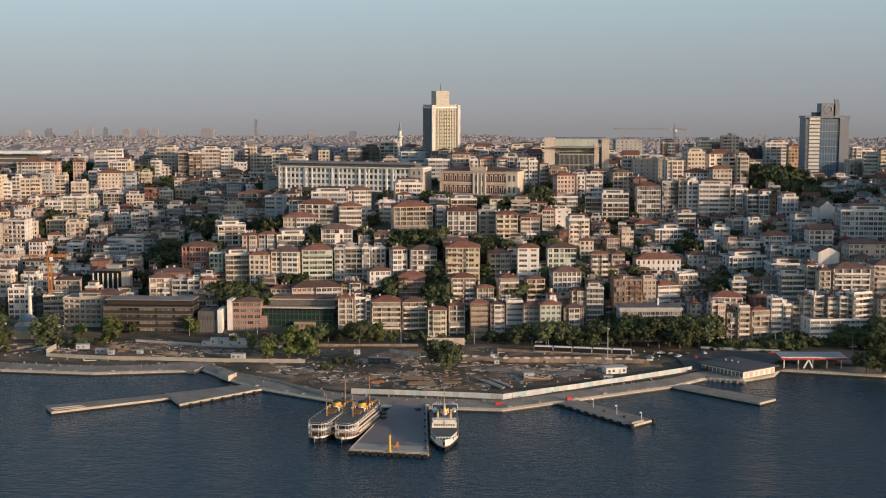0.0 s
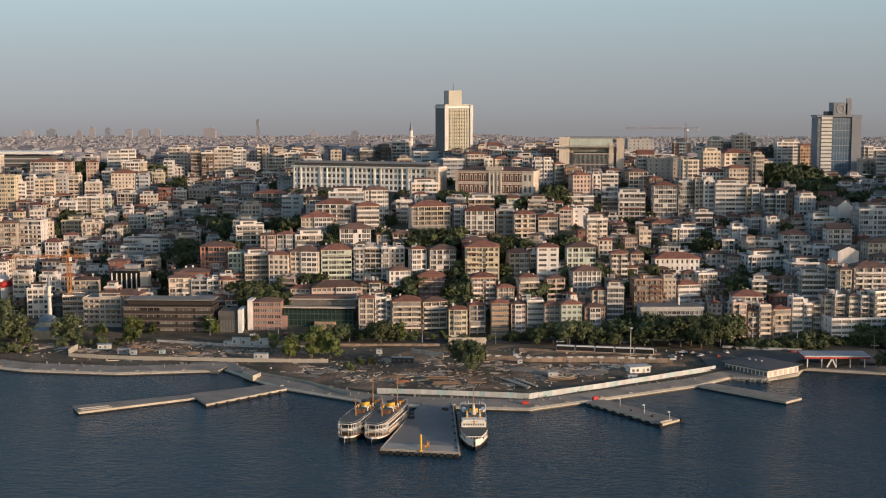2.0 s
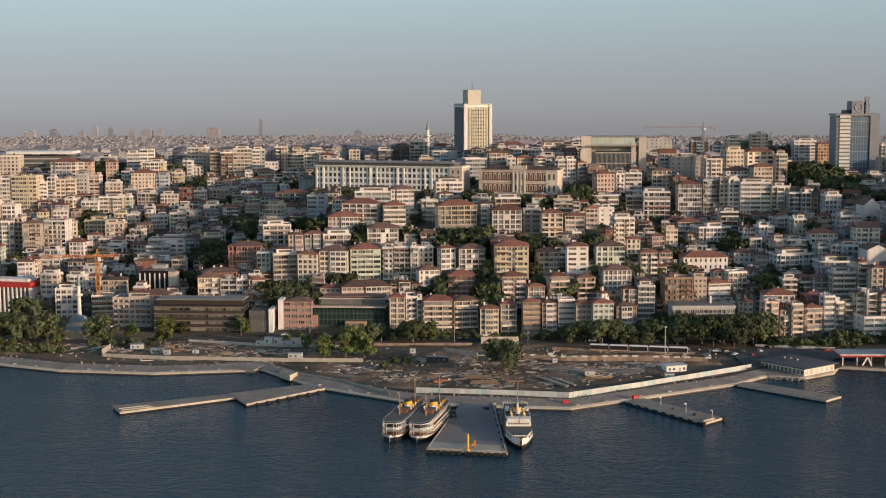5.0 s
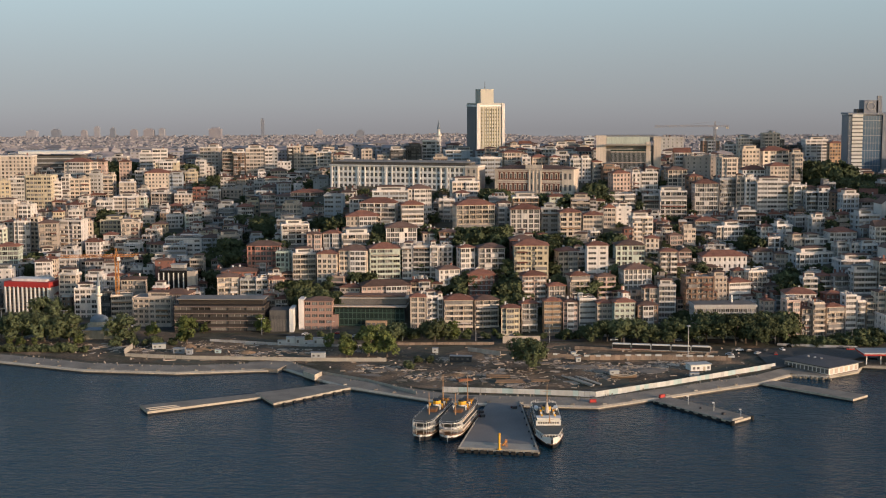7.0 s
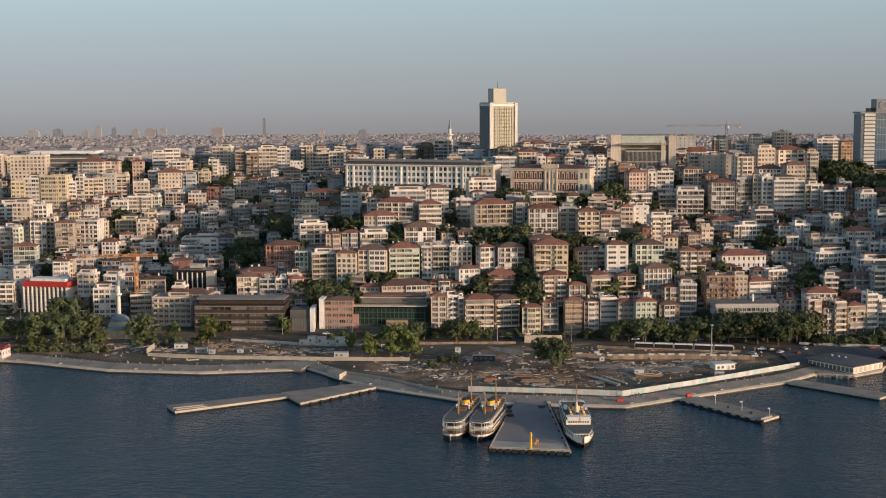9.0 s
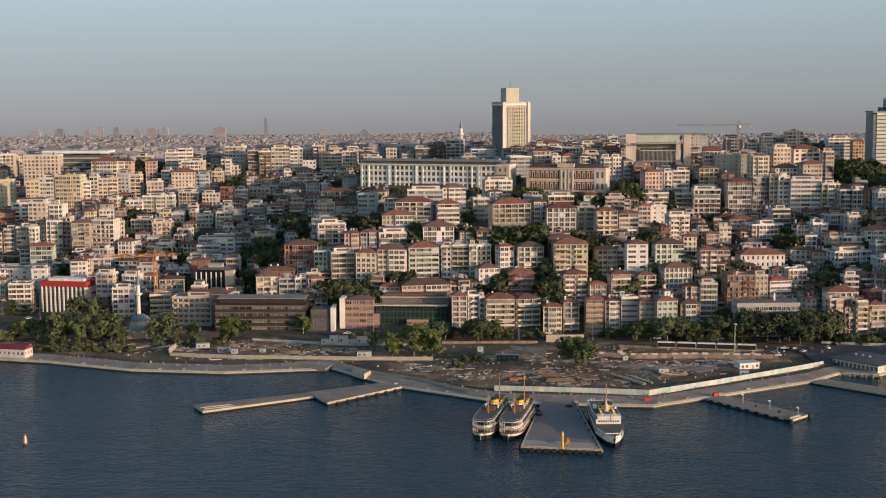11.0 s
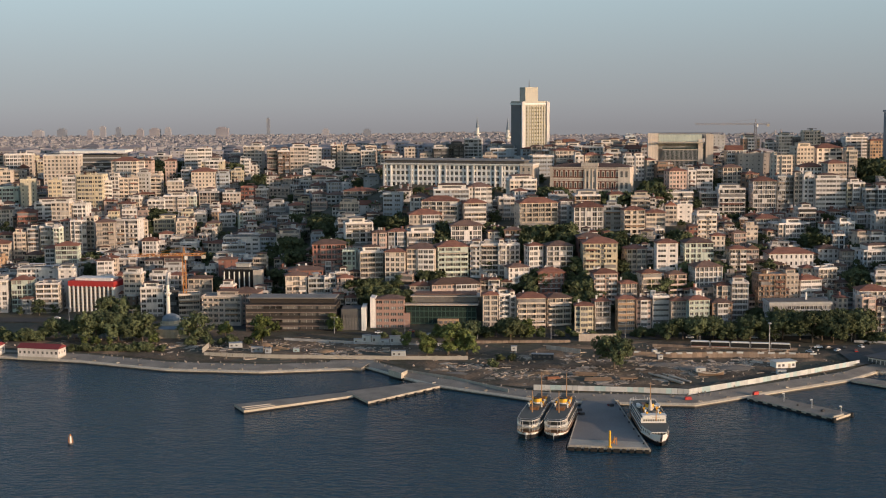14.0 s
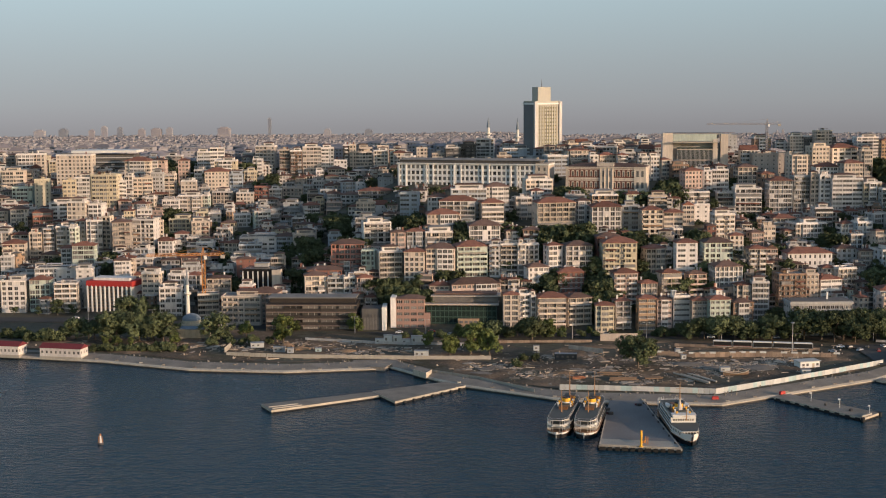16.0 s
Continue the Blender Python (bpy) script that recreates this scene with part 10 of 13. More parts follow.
grove_tree(194.2, 810.0, 4.0)
grove_tree(-40.0, 810.7, 15.7)
grove_tree(-46.3, 811.4, 15.8)
grove_tree(-164.5, 812.0, 4.0)
grove_tree(-172.0, 812.0, 7.6)
grove_tree(128.7, 812.0, 6.5)
grove_tree(130.8, 812.0, 4.0)
grove_tree(178.3, 812.0, 4.0)
grove_tree(180.3, 812.0, 4.0)
grove_tree(-46.3, 812.6, 15.9)
grove_tree(-27.5, 813.3, 15.7)
grove_tree(-38.9, 813.5, 15.9)
grove_tree(-38.9, 813.6, 15.9)
grove_tree(-39.8, 813.9, 15.9)
grove_tree(-27.3, 813.9, 15.7)
grove_tree(155.1, 814.0, 7.9)
grove_tree(175.7, 814.0, 4.0)
grove_tree(-38.9, 814.1, 15.9)
grove_tree(-38.9, 814.6, 16.0)
grove_tree(-39.4, 814.6, 16.0)
grove_tree(-23.0, 814.8, 15.6)
grove_tree(-27.5, 815.2, 15.7)
grove_tree(-28.0, 815.4, 15.7)
grove_tree(-28.0, 815.5, 15.7)
grove_tree(-166.1, 816.0, 6.3)
grove_tree(-224.9, 816.0, 5.3)
grove_tree(-227.1, 816.0, 6.0)
grove_tree(104.5, 816.0, 7.9)
grove_tree(171.0, 816.0, 4.0)
grove_tree(173.1, 816.0, 4.0)
grove_tree(178.3, 816.0, 4.0)
grove_tree(200.0, 816.0, 4.0)
grove_tree(202.1, 816.0, 4.0)
grove_tree(204.2, 816.0, 4.0)
grove_tree(206.2, 816.0, 4.0)
grove_tree(153.8, 816.2, 5.8)
grove_tree(152.2, 816.8, 6.3)
grove_tree(93.8, 817.2, 9.5)
grove_tree(152.5, 817.2, 6.2)
grove_tree(-231.8, 818.0, 5.1)
grove_tree(124.8, 818.0, 6.7)
grove_tree(127.9, 818.0, 6.1)
grove_tree(169.5, 818.0, 4.0)
grove_tree(96.3, 818.2, 10.0)
grove_tree(-98.9, 818.4, 10.4)
grove_tree(94.4, 819.6, 9.4)
grove_tree(-220.4, 820.0, 7.8)
grove_tree(166.9, 820.0, 4.0)
grove_tree(-323.4, 822.0, 7.6)
grove_tree(-99.4, 822.6, 11.2)
grove_tree(156.4, 822.8, 5.7)
grove_tree(157.3, 823.6, 5.5)
grove_tree(-194.3, 823.9, 12.7)
grove_tree(-183.4, 824.0, 5.7)
grove_tree(-220.1, 824.0, 5.9)
grove_tree(-189.2, 824.7, 11.1)
grove_tree(154.7, 824.8, 6.2)
grove_tree(-99.0, 826.0, 10.9)
grove_tree(-155.7, 826.0, 4.0)
grove_tree(-320.4, 826.0, 7.1)
grove_tree(111.6, 826.0, 8.3)
grove_tree(117.9, 826.0, 5.0)
grove_tree(-216.5, 828.0, 5.2)
grove_tree(-323.2, 828.0, 5.3)
grove_tree(-329.8, 828.0, 6.9)
grove_tree(-333.1, 828.0, 8.5)
grove_tree(102.3, 828.0, 5.7)
grove_tree(123.6, 828.0, 5.7)
grove_tree(133.1, 828.0, 7.7)
grove_tree(-190.4, 829.4, 10.2)
grove_tree(-0.8, 830.0, 5.3)
grove_tree(-167.0, 830.0, 7.4)
grove_tree(-175.6, 830.0, 7.8)
grove_tree(-231.1, 830.0, 8.1)
grove_tree(79.2, 830.0, 4.0)
grove_tree(81.3, 830.0, 4.0)
grove_tree(134.4, 831.7, 6.8)
grove_tree(-197.6, 831.9, 12.0)
grove_tree(-323.4, 832.0, 5.0)
grove_tree(112.7, 832.0, 5.3)
grove_tree(124.4, 832.0, 6.7)
grove_tree(-189.4, 833.7, 9.8)
grove_tree(131.6, 833.8, 7.8)
grove_tree(-0.5, 834.0, 5.9)
grove_tree(-307.6, 834.0, 7.0)
grove_tree(-99.2, 834.6, 10.9)
grove_tree(129.5, 834.8, 8.5)
grove_tree(-232.3, 836.0, 7.4)
grove_tree(196.2, 836.0, 7.3)
grove_tree(200.4, 836.0, 4.0)
grove_tree(80.1, 836.0, 4.0)
grove_tree(-99.3, 836.5, 11.4)
grove_tree(134.5, 837.9, 7.9)
grove_tree(172.4, 838.0, 4.0)
grove_tree(-100.4, 838.8, 10.9)
grove_tree(132.5, 839.3, 8.6)
grove_tree(38.6, 840.0, 4.0)
grove_tree(139.5, 840.0, 7.0)
grove_tree(140.5, 840.3, 6.9)
grove_tree(138.5, 841.4, 7.5)
grove_tree(-333.3, 842.0, 8.3)
grove_tree(184.0, 842.0, 4.0)
grove_tree(137.0, 842.0, 8.0)
grove_tree(131.4, 842.6, 9.6)
grove_tree(133.6, 843.3, 9.2)
grove_tree(166.4, 844.0, 4.0)
grove_tree(166.8, 844.4, 5.7)
grove_tree(-74.9, 844.9, 5.6)
grove_tree(165.6, 847.6, 5.6)
grove_tree(-74.5, 848.6, 6.1)
grove_tree(-332.5, 850.0, 5.7)
grove_tree(107.3, 850.0, 7.5)
grove_tree(129.0, 850.0, 4.0)
grove_tree(166.8, 851.0, 5.2)
grove_tree(-214.6, 852.0, 6.4)
grove_tree(-297.3, 852.0, 6.7)
grove_tree(128.3, 852.0, 4.0)
grove_tree(-122.5, 852.7, 5.5)
grove_tree(-212.8, 854.0, 7.2)
grove_tree(-330.5, 854.0, 6.3)
grove_tree(104.7, 854.0, 5.5)
grove_tree(126.5, 854.0, 4.0)
grove_tree(-131.5, 854.6, 6.0)
grove_tree(-135.5, 854.9, 6.3)
grove_tree(-136.3, 855.1, 6.5)
grove_tree(-140.2, 855.1, 7.7)
grove_tree(123.7, 856.0, 4.0)
grove_tree(-196.5, 856.2, 12.1)
grove_tree(-201.3, 856.3, 13.5)
grove_tree(-131.2, 856.4, 6.5)
grove_tree(-201.3, 856.6, 13.5)
grove_tree(-277.2, 857.7, 8.1)
grove_tree(-201.6, 857.8, 13.7)
grove_tree(104.2, 858.0, 4.0)
grove_tree(53.6, 858.0, 4.0)
grove_tree(55.8, 858.0, 4.0)
grove_tree(77.8, 858.0, 4.0)
grove_tree(-123.7, 858.5, 7.0)
grove_tree(80.3, 860.0, 6.6)
grove_tree(-202.1, 860.1, 13.9)
grove_tree(-278.2, 860.5, 7.6)
grove_tree(-199.2, 860.6, 13.1)
grove_tree(-198.3, 860.8, 12.8)
grove_tree(-195.8, 860.9, 12.0)
grove_tree(-140.8, 860.9, 9.3)
grove_tree(-140.8, 861.0, 9.4)
grove_tree(-138.5, 861.3, 8.7)
grove_tree(-137.5, 861.3, 8.5)
grove_tree(-140.8, 861.4, 9.5)
grove_tree(-199.2, 861.9, 13.1)
grove_tree(104.9, 862.0, 4.0)
grove_tree(54.0, 862.0, 4.0)
grove_tree(-137.6, 862.7, 8.8)
grove_tree(-123.8, 862.9, 8.1)
grove_tree(-202.7, 863.9, 14.2)
grove_tree(-335.9, 864.0, 15.8)
grove_tree(-147.2, 866.0, 7.5)
grove_tree(-302.4, 866.0, 6.8)
grove_tree(-336.7, 866.7, 15.9)
grove_tree(-339.7, 866.8, 15.5)
grove_tree(-342.1, 868.5, 15.8)
grove_tree(-272.7, 870.0, 7.0)
grove_tree(147.4, 870.0, 4.0)
grove_tree(82.8, 870.0, 6.0)
grove_tree(-337.9, 870.3, 15.6)
grove_tree(-63.5, 872.0, 4.0)
grove_tree(-65.8, 872.0, 5.9)
grove_tree(-174.7, 873.7, 10.2)
grove_tree(148.2, 874.0, 6.1)
grove_tree(-211.2, 876.0, 6.0)
grove_tree(-65.8, 876.0, 7.3)
grove_tree(-179.8, 876.1, 11.9)
grove_tree(-182.6, 879.4, 12.9)
grove_tree(-342.7, 881.8, 15.4)
grove_tree(-212.3, 882.0, 7.4)
grove_tree(-341.0, 884.4, 15.6)
grove_tree(-336.0, 885.1, 15.6)
grove_tree(-176.9, 886.4, 11.2)
grove_tree(19.0, 886.6, 15.6)
grove_tree(-344.3, 886.8, 15.8)
grove_tree(12.3, 886.8, 15.7)
grove_tree(19.3, 886.9, 15.7)
grove_tree(20.2, 887.1, 15.8)
grove_tree(23.5, 887.6, 15.9)
grove_tree(-344.6, 887.9, 15.8)
grove_tree(-267.9, 888.0, 6.6)
grove_tree(-64.9, 888.0, 4.0)
grove_tree(171.6, 888.0, 6.9)
grove_tree(-338.5, 889.2, 15.9)
grove_tree(-337.4, 889.6, 15.9)
grove_tree(8.3, 889.8, 15.6)
grove_tree(23.7, 889.9, 15.5)
grove_tree(167.6, 890.0, 6.3)
grove_tree(7.1, 890.1, 15.7)
grove_tree(87.2, 892.0, 4.0)
grove_tree(92.9, 892.0, 4.0)
grove_tree(-18.1, 893.1, 15.7)
grove_tree(-271.7, 894.0, 5.1)
grove_tree(90.9, 894.0, 4.0)
grove_tree(95.5, 894.0, 4.0)
grove_tree(97.8, 894.0, 4.0)
grove_tree(-186.4, 894.6, 14.6)
grove_tree(-29.9, 895.9, 15.6)
grove_tree(96.9, 896.0, 4.0)
grove_tree(46.6, 898.0, 7.0)
grove_tree(-20.3, 899.1, 15.6)
grove_tree(-187.2, 899.4, 14.5)
grove_tree(-196.8, 900.0, 7.8)
grove_tree(152.7, 900.0, 6.3)
grove_tree(-179.0, 900.0, 12.3)
grove_tree(-182.6, 901.4, 13.6)
grove_tree(-29.8, 901.9, 15.5)
grove_tree(-25.0, 901.9, 15.5)
grove_tree(109.4, 902.0, 7.2)
grove_tree(132.4, 902.0, 4.0)
grove_tree(42.4, 902.0, 5.4)
grove_tree(-182.2, 902.2, 13.5)
grove_tree(-28.0, 902.4, 15.8)
grove_tree(-22.7, 902.5, 15.8)
grove_tree(-29.8, 902.6, 15.9)
grove_tree(-23.7, 902.6, 15.8)
grove_tree(-180.7, 902.8, 13.0)
grove_tree(137.4, 904.0, 4.0)
grove_tree(72.7, 904.0, 6.0)
grove_tree(75.0, 904.0, 4.0)
grove_tree(41.6, 904.9, 10.6)
grove_tree(-180.0, 905.4, 12.8)
grove_tree(-127.1, 906.0, 4.0)
grove_tree(-129.4, 906.0, 4.0)
grove_tree(-272.3, 906.0, 7.5)
grove_tree(107.7, 906.0, 5.2)
grove_tree(47.4, 906.0, 7.6)
grove_tree(37.5, 907.6, 10.9)
grove_tree(73.2, 908.0, 6.8)
grove_tree(-288.0, 912.0, 6.0)
grove_tree(73.7, 912.0, 4.0)
grove_tree(-189.3, 912.9, 14.2)
grove_tree(-148.5, 913.5, 8.3)
grove_tree(38.7, 913.5, 11.4)
grove_tree(-313.6, 914.0, 5.9)
grove_tree(51.7, 914.0, 4.0)
grove_tree(-292.6, 916.0, 5.6)
grove_tree(-149.6, 917.5, 7.8)
grove_tree(-271.5, 918.0, 5.3)
grove_tree(-272.0, 920.0, 7.2)
grove_tree(110.0, 920.0, 5.1)
grove_tree(112.4, 920.0, 4.0)
grove_tree(43.1, 921.6, 12.1)
grove_tree(75.0, 922.0, 4.0)
grove_tree(39.3, 923.6, 12.4)
grove_tree(-129.8, 924.0, 6.7)
grove_tree(-290.9, 924.0, 6.5)
grove_tree(113.0, 924.0, 4.0)
grove_tree(48.1, 925.4, 12.5)
grove_tree(39.5, 925.5, 12.6)
grove_tree(48.9, 925.9, 12.5)
grove_tree(112.2, 926.0, 6.5)
grove_tree(-200.8, 926.7, 13.7)
grove_tree(44.6, 926.8, 12.6)
grove_tree(39.7, 927.1, 12.7)
grove_tree(44.6, 927.5, 12.7)
grove_tree(39.8, 927.5, 12.8)
grove_tree(39.8, 928.0, 12.8)
grove_tree(-304.6, 930.0, 7.5)
grove_tree(-261.4, 932.0, 4.0)
grove_tree(-68.2, 932.0, 4.0)
grove_tree(114.7, 934.0, 4.0)
grove_tree(-203.6, 934.7, 15.0)
grove_tree(-202.2, 935.3, 14.5)
grove_tree(-57.5, 936.0, 4.0)
grove_tree(-67.1, 936.0, 5.1)
grove_tree(-204.8, 937.0, 15.0)
grove_tree(-112.9, 938.0, 4.0)
grove_tree(-265.2, 938.0, 4.0)
grove_tree(-268.8, 938.0, 4.0)
grove_tree(77.0, 938.0, 4.0)
grove_tree(-130.0, 940.0, 6.4)
grove_tree(-258.3, 940.0, 4.0)
grove_tree(-260.7, 940.0, 4.0)
grove_tree(-270.5, 940.0, 4.0)
grove_tree(-312.1, 940.0, 6.3)
grove_tree(-255.0, 942.0, 4.0)
grove_tree(-313.8, 942.0, 7.7)
grove_tree(-113.4, 944.0, 4.0)
grove_tree(-117.0, 944.0, 6.3)
grove_tree(-120.6, 944.0, 5.3)
grove_tree(-123.1, 944.0, 6.8)
grove_tree(-57.6, 946.0, 4.0)
grove_tree(-117.3, 948.0, 4.0)
grove_tree(-120.9, 948.0, 4.0)
grove_tree(92.8, 948.0, 4.0)
grove_tree(238.8, 949.0, 15.8)
grove_tree(-123.5, 950.0, 4.0)
grove_tree(-279.0, 950.0, 5.7)
grove_tree(-281.4, 950.0, 4.0)
grove_tree(243.3, 951.1, 15.8)
grove_tree(-312.8, 952.0, 4.0)
grove_tree(-60.1, 952.0, 4.0)
grove_tree(-62.5, 952.0, 4.0)
grove_tree(-65.0, 952.0, 4.0)
grove_tree(-120.2, 954.0, 4.0)
grove_tree(-125.1, 954.0, 4.0)
grove_tree(-130.0, 954.0, 4.0)
grove_tree(-132.4, 954.0, 4.0)
grove_tree(-158.6, 956.0, 4.0)
grove_tree(-282.9, 956.0, 4.0)
grove_tree(-314.5, 958.0, 4.0)
grove_tree(-157.8, 960.0, 4.0)
grove_tree(-161.6, 960.0, 4.0)
grove_tree(98.2, 960.0, 7.7)
grove_tree(234.0, 960.1, 17.2)
grove_tree(246.3, 960.1, 17.2)
grove_tree(240.7, 960.4, 17.8)
grove_tree(232.4, 960.6, 18.3)
grove_tree(247.0, 960.7, 18.5)
grove_tree(245.9, 960.8, 18.6)
grove_tree(232.5, 961.0, 19.2)
grove_tree(248.1, 961.0, 19.2)
grove_tree(248.2, 961.2, 19.4)
grove_tree(244.9, 961.2, 19.5)
grove_tree(248.2, 961.3, 19.7)
grove_tree(248.2, 961.5, 20.1)
grove_tree(-139.4, 962.0, 4.0)
grove_tree(-142.2, 966.0, 4.0)
grove_tree(-164.8, 966.0, 4.0)
grove_tree(59.7, 966.0, 4.0)
grove_tree(97.9, 966.0, 5.6)
grove_tree(212.8, 968.9, 16.8)
grove_tree(223.8, 968.9, 16.8)
grove_tree(216.4, 968.9, 16.9)
grove_tree(205.8, 969.0, 17.4)
grove_tree(223.7, 969.1, 21.9)
grove_tree(219.9, 969.2, 23.7)
grove_tree(217.7, 969.2, 24.3)
grove_tree(213.5, 969.2, 24.7)
grove_tree(216.6, 969.2, 25.0)
grove_tree(222.2, 969.3, 27.0)
grove_tree(208.6, 969.3, 27.4)
grove_tree(218.0, 969.3, 27.5)
grove_tree(207.0, 969.4, 28.0)
grove_tree(216.4, 969.4, 28.1)
grove_tree(210.7, 969.4, 28.4)
grove_tree(223.6, 969.4, 28.5)
grove_tree(207.7, 969.4, 28.7)
grove_tree(210.4, 969.4, 28.7)
grove_tree(210.4, 969.4, 28.9)
grove_tree(220.1, 969.4, 28.9)
grove_tree(205.6, 969.4, 29.0)
grove_tree(223.5, 969.4, 29.4)
grove_tree(220.8, 969.4, 29.5)
grove_tree(-254.8, 970.0, 4.0)
grove_tree(-281.7, 972.0, 4.0)
grove_tree(96.3, 972.0, 4.0)
grove_tree(-146.8, 974.0, 4.0)
grove_tree(-167.2, 976.0, 4.0)
grove_tree(-256.0, 976.0, 4.0)
grove_tree(-27.9, 976.0, 4.0)
grove_tree(-30.4, 976.0, 7.1)
grove_tree(-319.4, 976.0, 7.6)
grove_tree(-149.7, 978.0, 4.0)
grove_tree(-237.4, 978.0, 4.0)
grove_tree(-240.0, 978.0, 4.0)
grove_tree(97.4, 980.0, 4.0)
grove_tree(-242.0, 982.0, 4.0)
grove_tree(-31.5, 982.0, 4.0)
grove_tree(-313.8, 982.6, 11.3)
grove_tree(-316.5, 983.2, 11.6)
grove_tree(-232.2, 984.0, 4.0)
grove_tree(-28.9, 986.0, 4.0)
grove_tree(-31.5, 986.0, 4.0)
grove_tree(-258.5, 988.0, 4.0)
grove_tree(-278.7, 992.0, 4.0)
grove_tree(-307.1, 1008.0, 4.0)
grove_tree(-309.8, 1008.0, 4.0)
grove_tree(-168.0, 1038.0, 8.3)
grove_tree(-299.9, 1038.0, 7.1)
grove_tree(-174.5, 1058.0, 7.5)
grove_tree(-226.6, 1066.0, 8.0)
grove_tree(-232.1, 1066.0, 4.0)
grove_tree(-174.5, 1070.0, 7.2)
grove_tree(-241.4, 1072.0, 4.0)
grove_tree(-187.7, 1076.0, 5.1)
grove_tree(-333.5, 1080.0, 5.5)
grove_tree(-335.0, 1086.0, 7.2)
grove_tree(-222.0, 1090.0, 4.0)
grove_tree(-256.2, 1096.2, 13.0)
grove_tree(-256.9, 1096.8, 13.0)
grove_tree(-165.8, 1106.0, 4.0)
grove_tree(-218.7, 1106.0, 4.0)
grove_tree(-238.7, 1106.0, 8.0)
grove_tree(-235.4, 1112.0, 4.0)
grove_tree(-252.6, 1112.0, 5.3)
grove_tree(-227.7, 1118.0, 4.0)
grove_tree(-232.1, 1118.0, 4.0)
grove_tree(-234.9, 1118.0, 4.0)
grove_tree(-343.3, 1118.0, 7.5)
grove_tree(-279.8, 1122.3, 15.9)
grove_tree(-283.0, 1122.3, 15.9)
grove_tree(-280.3, 1124.5, 15.7)
grove_tree(-329.2, 1131.8, 15.8)
grove_tree(-329.8, 1134.2, 15.8)
grove_tree(-195.4, 1136.0, 5.9)
grove_tree(-350.3, 1136.4, 15.3)
grove_tree(-198.8, 1140.0, 4.0)
grove_tree(-353.6, 1142.7, 15.2)
grove_tree(-353.8, 1146.9, 15.1)
grove_tree(-261.3, 1160.0, 4.0)
grove_tree(-262.7, 1168.0, 4.0)
grove_tree(-419.4, 1196.0, 8.4)
grove_tree(-269.7, 1206.0, 4.0)
grove_tree(-418.6, 1214.0, 4.0)
grove_tree(-424.9, 1214.0, 5.5)
grove_tree(-445.4, 1214.0, 6.3)
tree("plane", -14.4, 635.5, 17.0)
tree("shrub", -73.2, 640.5, 4.5)
tree("plane", 191.7, 641.0, 10.8)
tree("plane", 199.5, 641.0, 15.0)
tree("shrub", -69.3, 655.5, 4.0)
tree("shrub", -63.5, 655.5, 4.0)
tree("young", -106.5, 667.0, 11.5)
tree("young", -106.7, 669.5, 11.2)
tree("young", -95.5, 671.0, 17.0)
tree("young", -86.0, 671.0, 14.5)
tree("shrub", -263.0, 683.0, 4.0)
tree("shrub", -260.7, 683.0, 5.3)
tree("shrub", -254.7, 683.0, 5.9)
tree("shrub", -252.3, 683.0, 4.2)
tree("shrub", -246.6, 683.0, 4.0)
tree("shrub", -285.9, 683.5, 4.7)
tree("shrub", -279.9, 683.5, 4.0)
tree("shrub", -276.2, 683.5, 4.0)
tree("shrub", -272.2, 683.5, 4.3)
tree("shrub", -267.6, 683.5, 4.3)
tree("shrub", -289.9, 684.0, 4.0)
tree("shrub", -294.1, 684.0, 4.0)
tree("plane", 222.6, 687.8, 18.0)
tree("plane", 218.4, 690.4, 17.2)
tree("young", -118.1, 690.5, 9.1)
tree("plane", 214.1, 693.0, 18.0)
tree("shrub", 140.3, 695.0, 4.0)
tree("shrub", 144.0, 695.0, 4.9)
tree("shrub", 147.5, 695.0, 5.3)
tree("shrub", 151.5, 695.0, 4.5)
tree("shrub", 156.5, 695.0, 5.4)
tree("shrub", 159.6, 695.0, 5.3)
tree("shrub", 163.7, 695.0, 6.1)
tree("shrub", 168.0, 695.0, 4.0)
tree("shrub", 172.5, 695.0, 5.0)
tree("garden", 215.2, 696.5, 13.0)
tree("plane", 109.0, 697.0, 18.0)
tree("plane", 98.2, 697.5, 18.0)
tree("shrub", 128.6, 698.0, 4.0)
tree("shrub", 131.8, 698.0, 5.5)
tree("shrub", 135.9, 698.0, 6.2)
tree("shrub", 139.1, 698.0, 5.8)
tree("shrub", 143.0, 698.0, 4.0)
tree("shrub", 146.2, 698.0, 4.0)
tree("shrub", 149.5, 698.0, 4.2)
tree("shrub", 152.3, 698.0, 5.5)
tree("shrub", 156.1, 698.0, 4.0)
tree("shrub", 159.8, 698.0, 5.5)
tree("shrub", 163.6, 698.0, 4.0)
tree("shrub", 167.3, 698.0, 4.0)
tree("garden", 210.9, 698.7, 13.0)
tree("young", -285.6, 699.0, 5.7)
tree("young", -278.0, 699.0, 5.1)
tree("young", -291.8, 699.0, 5.4)
tree("shrub", -234.2, 700.5, 5.5)
tree("garden", 206.3, 700.8, 13.0)
tree("shrub", -224.6, 701.0, 4.5)
tree("shrub", -218.4, 701.0, 4.0)
tree("shrub", -212.6, 701.0, 6.0)
tree("young", -196.3, 701.5, 17.0)
tree("young", -255.0, 701.5, 6.7)
tree("shrub", -203.7, 701.5, 4.2)
tree("garden", 201.5, 703.0, 13.0)
tree("shrub", 171.2, 703.2, 8.8)
tree("plane", 104.8, 703.5, 16.1)
tree("shrub", 170.0, 703.5, 4.9)
tree("shrub", 175.2, 703.5, 7.6)
tree("shrub", 181.3, 703.5, 6.4)
tree("shrub", 184.8, 703.5, 6.1)
tree("shrub", 189.9, 703.5, 6.2)
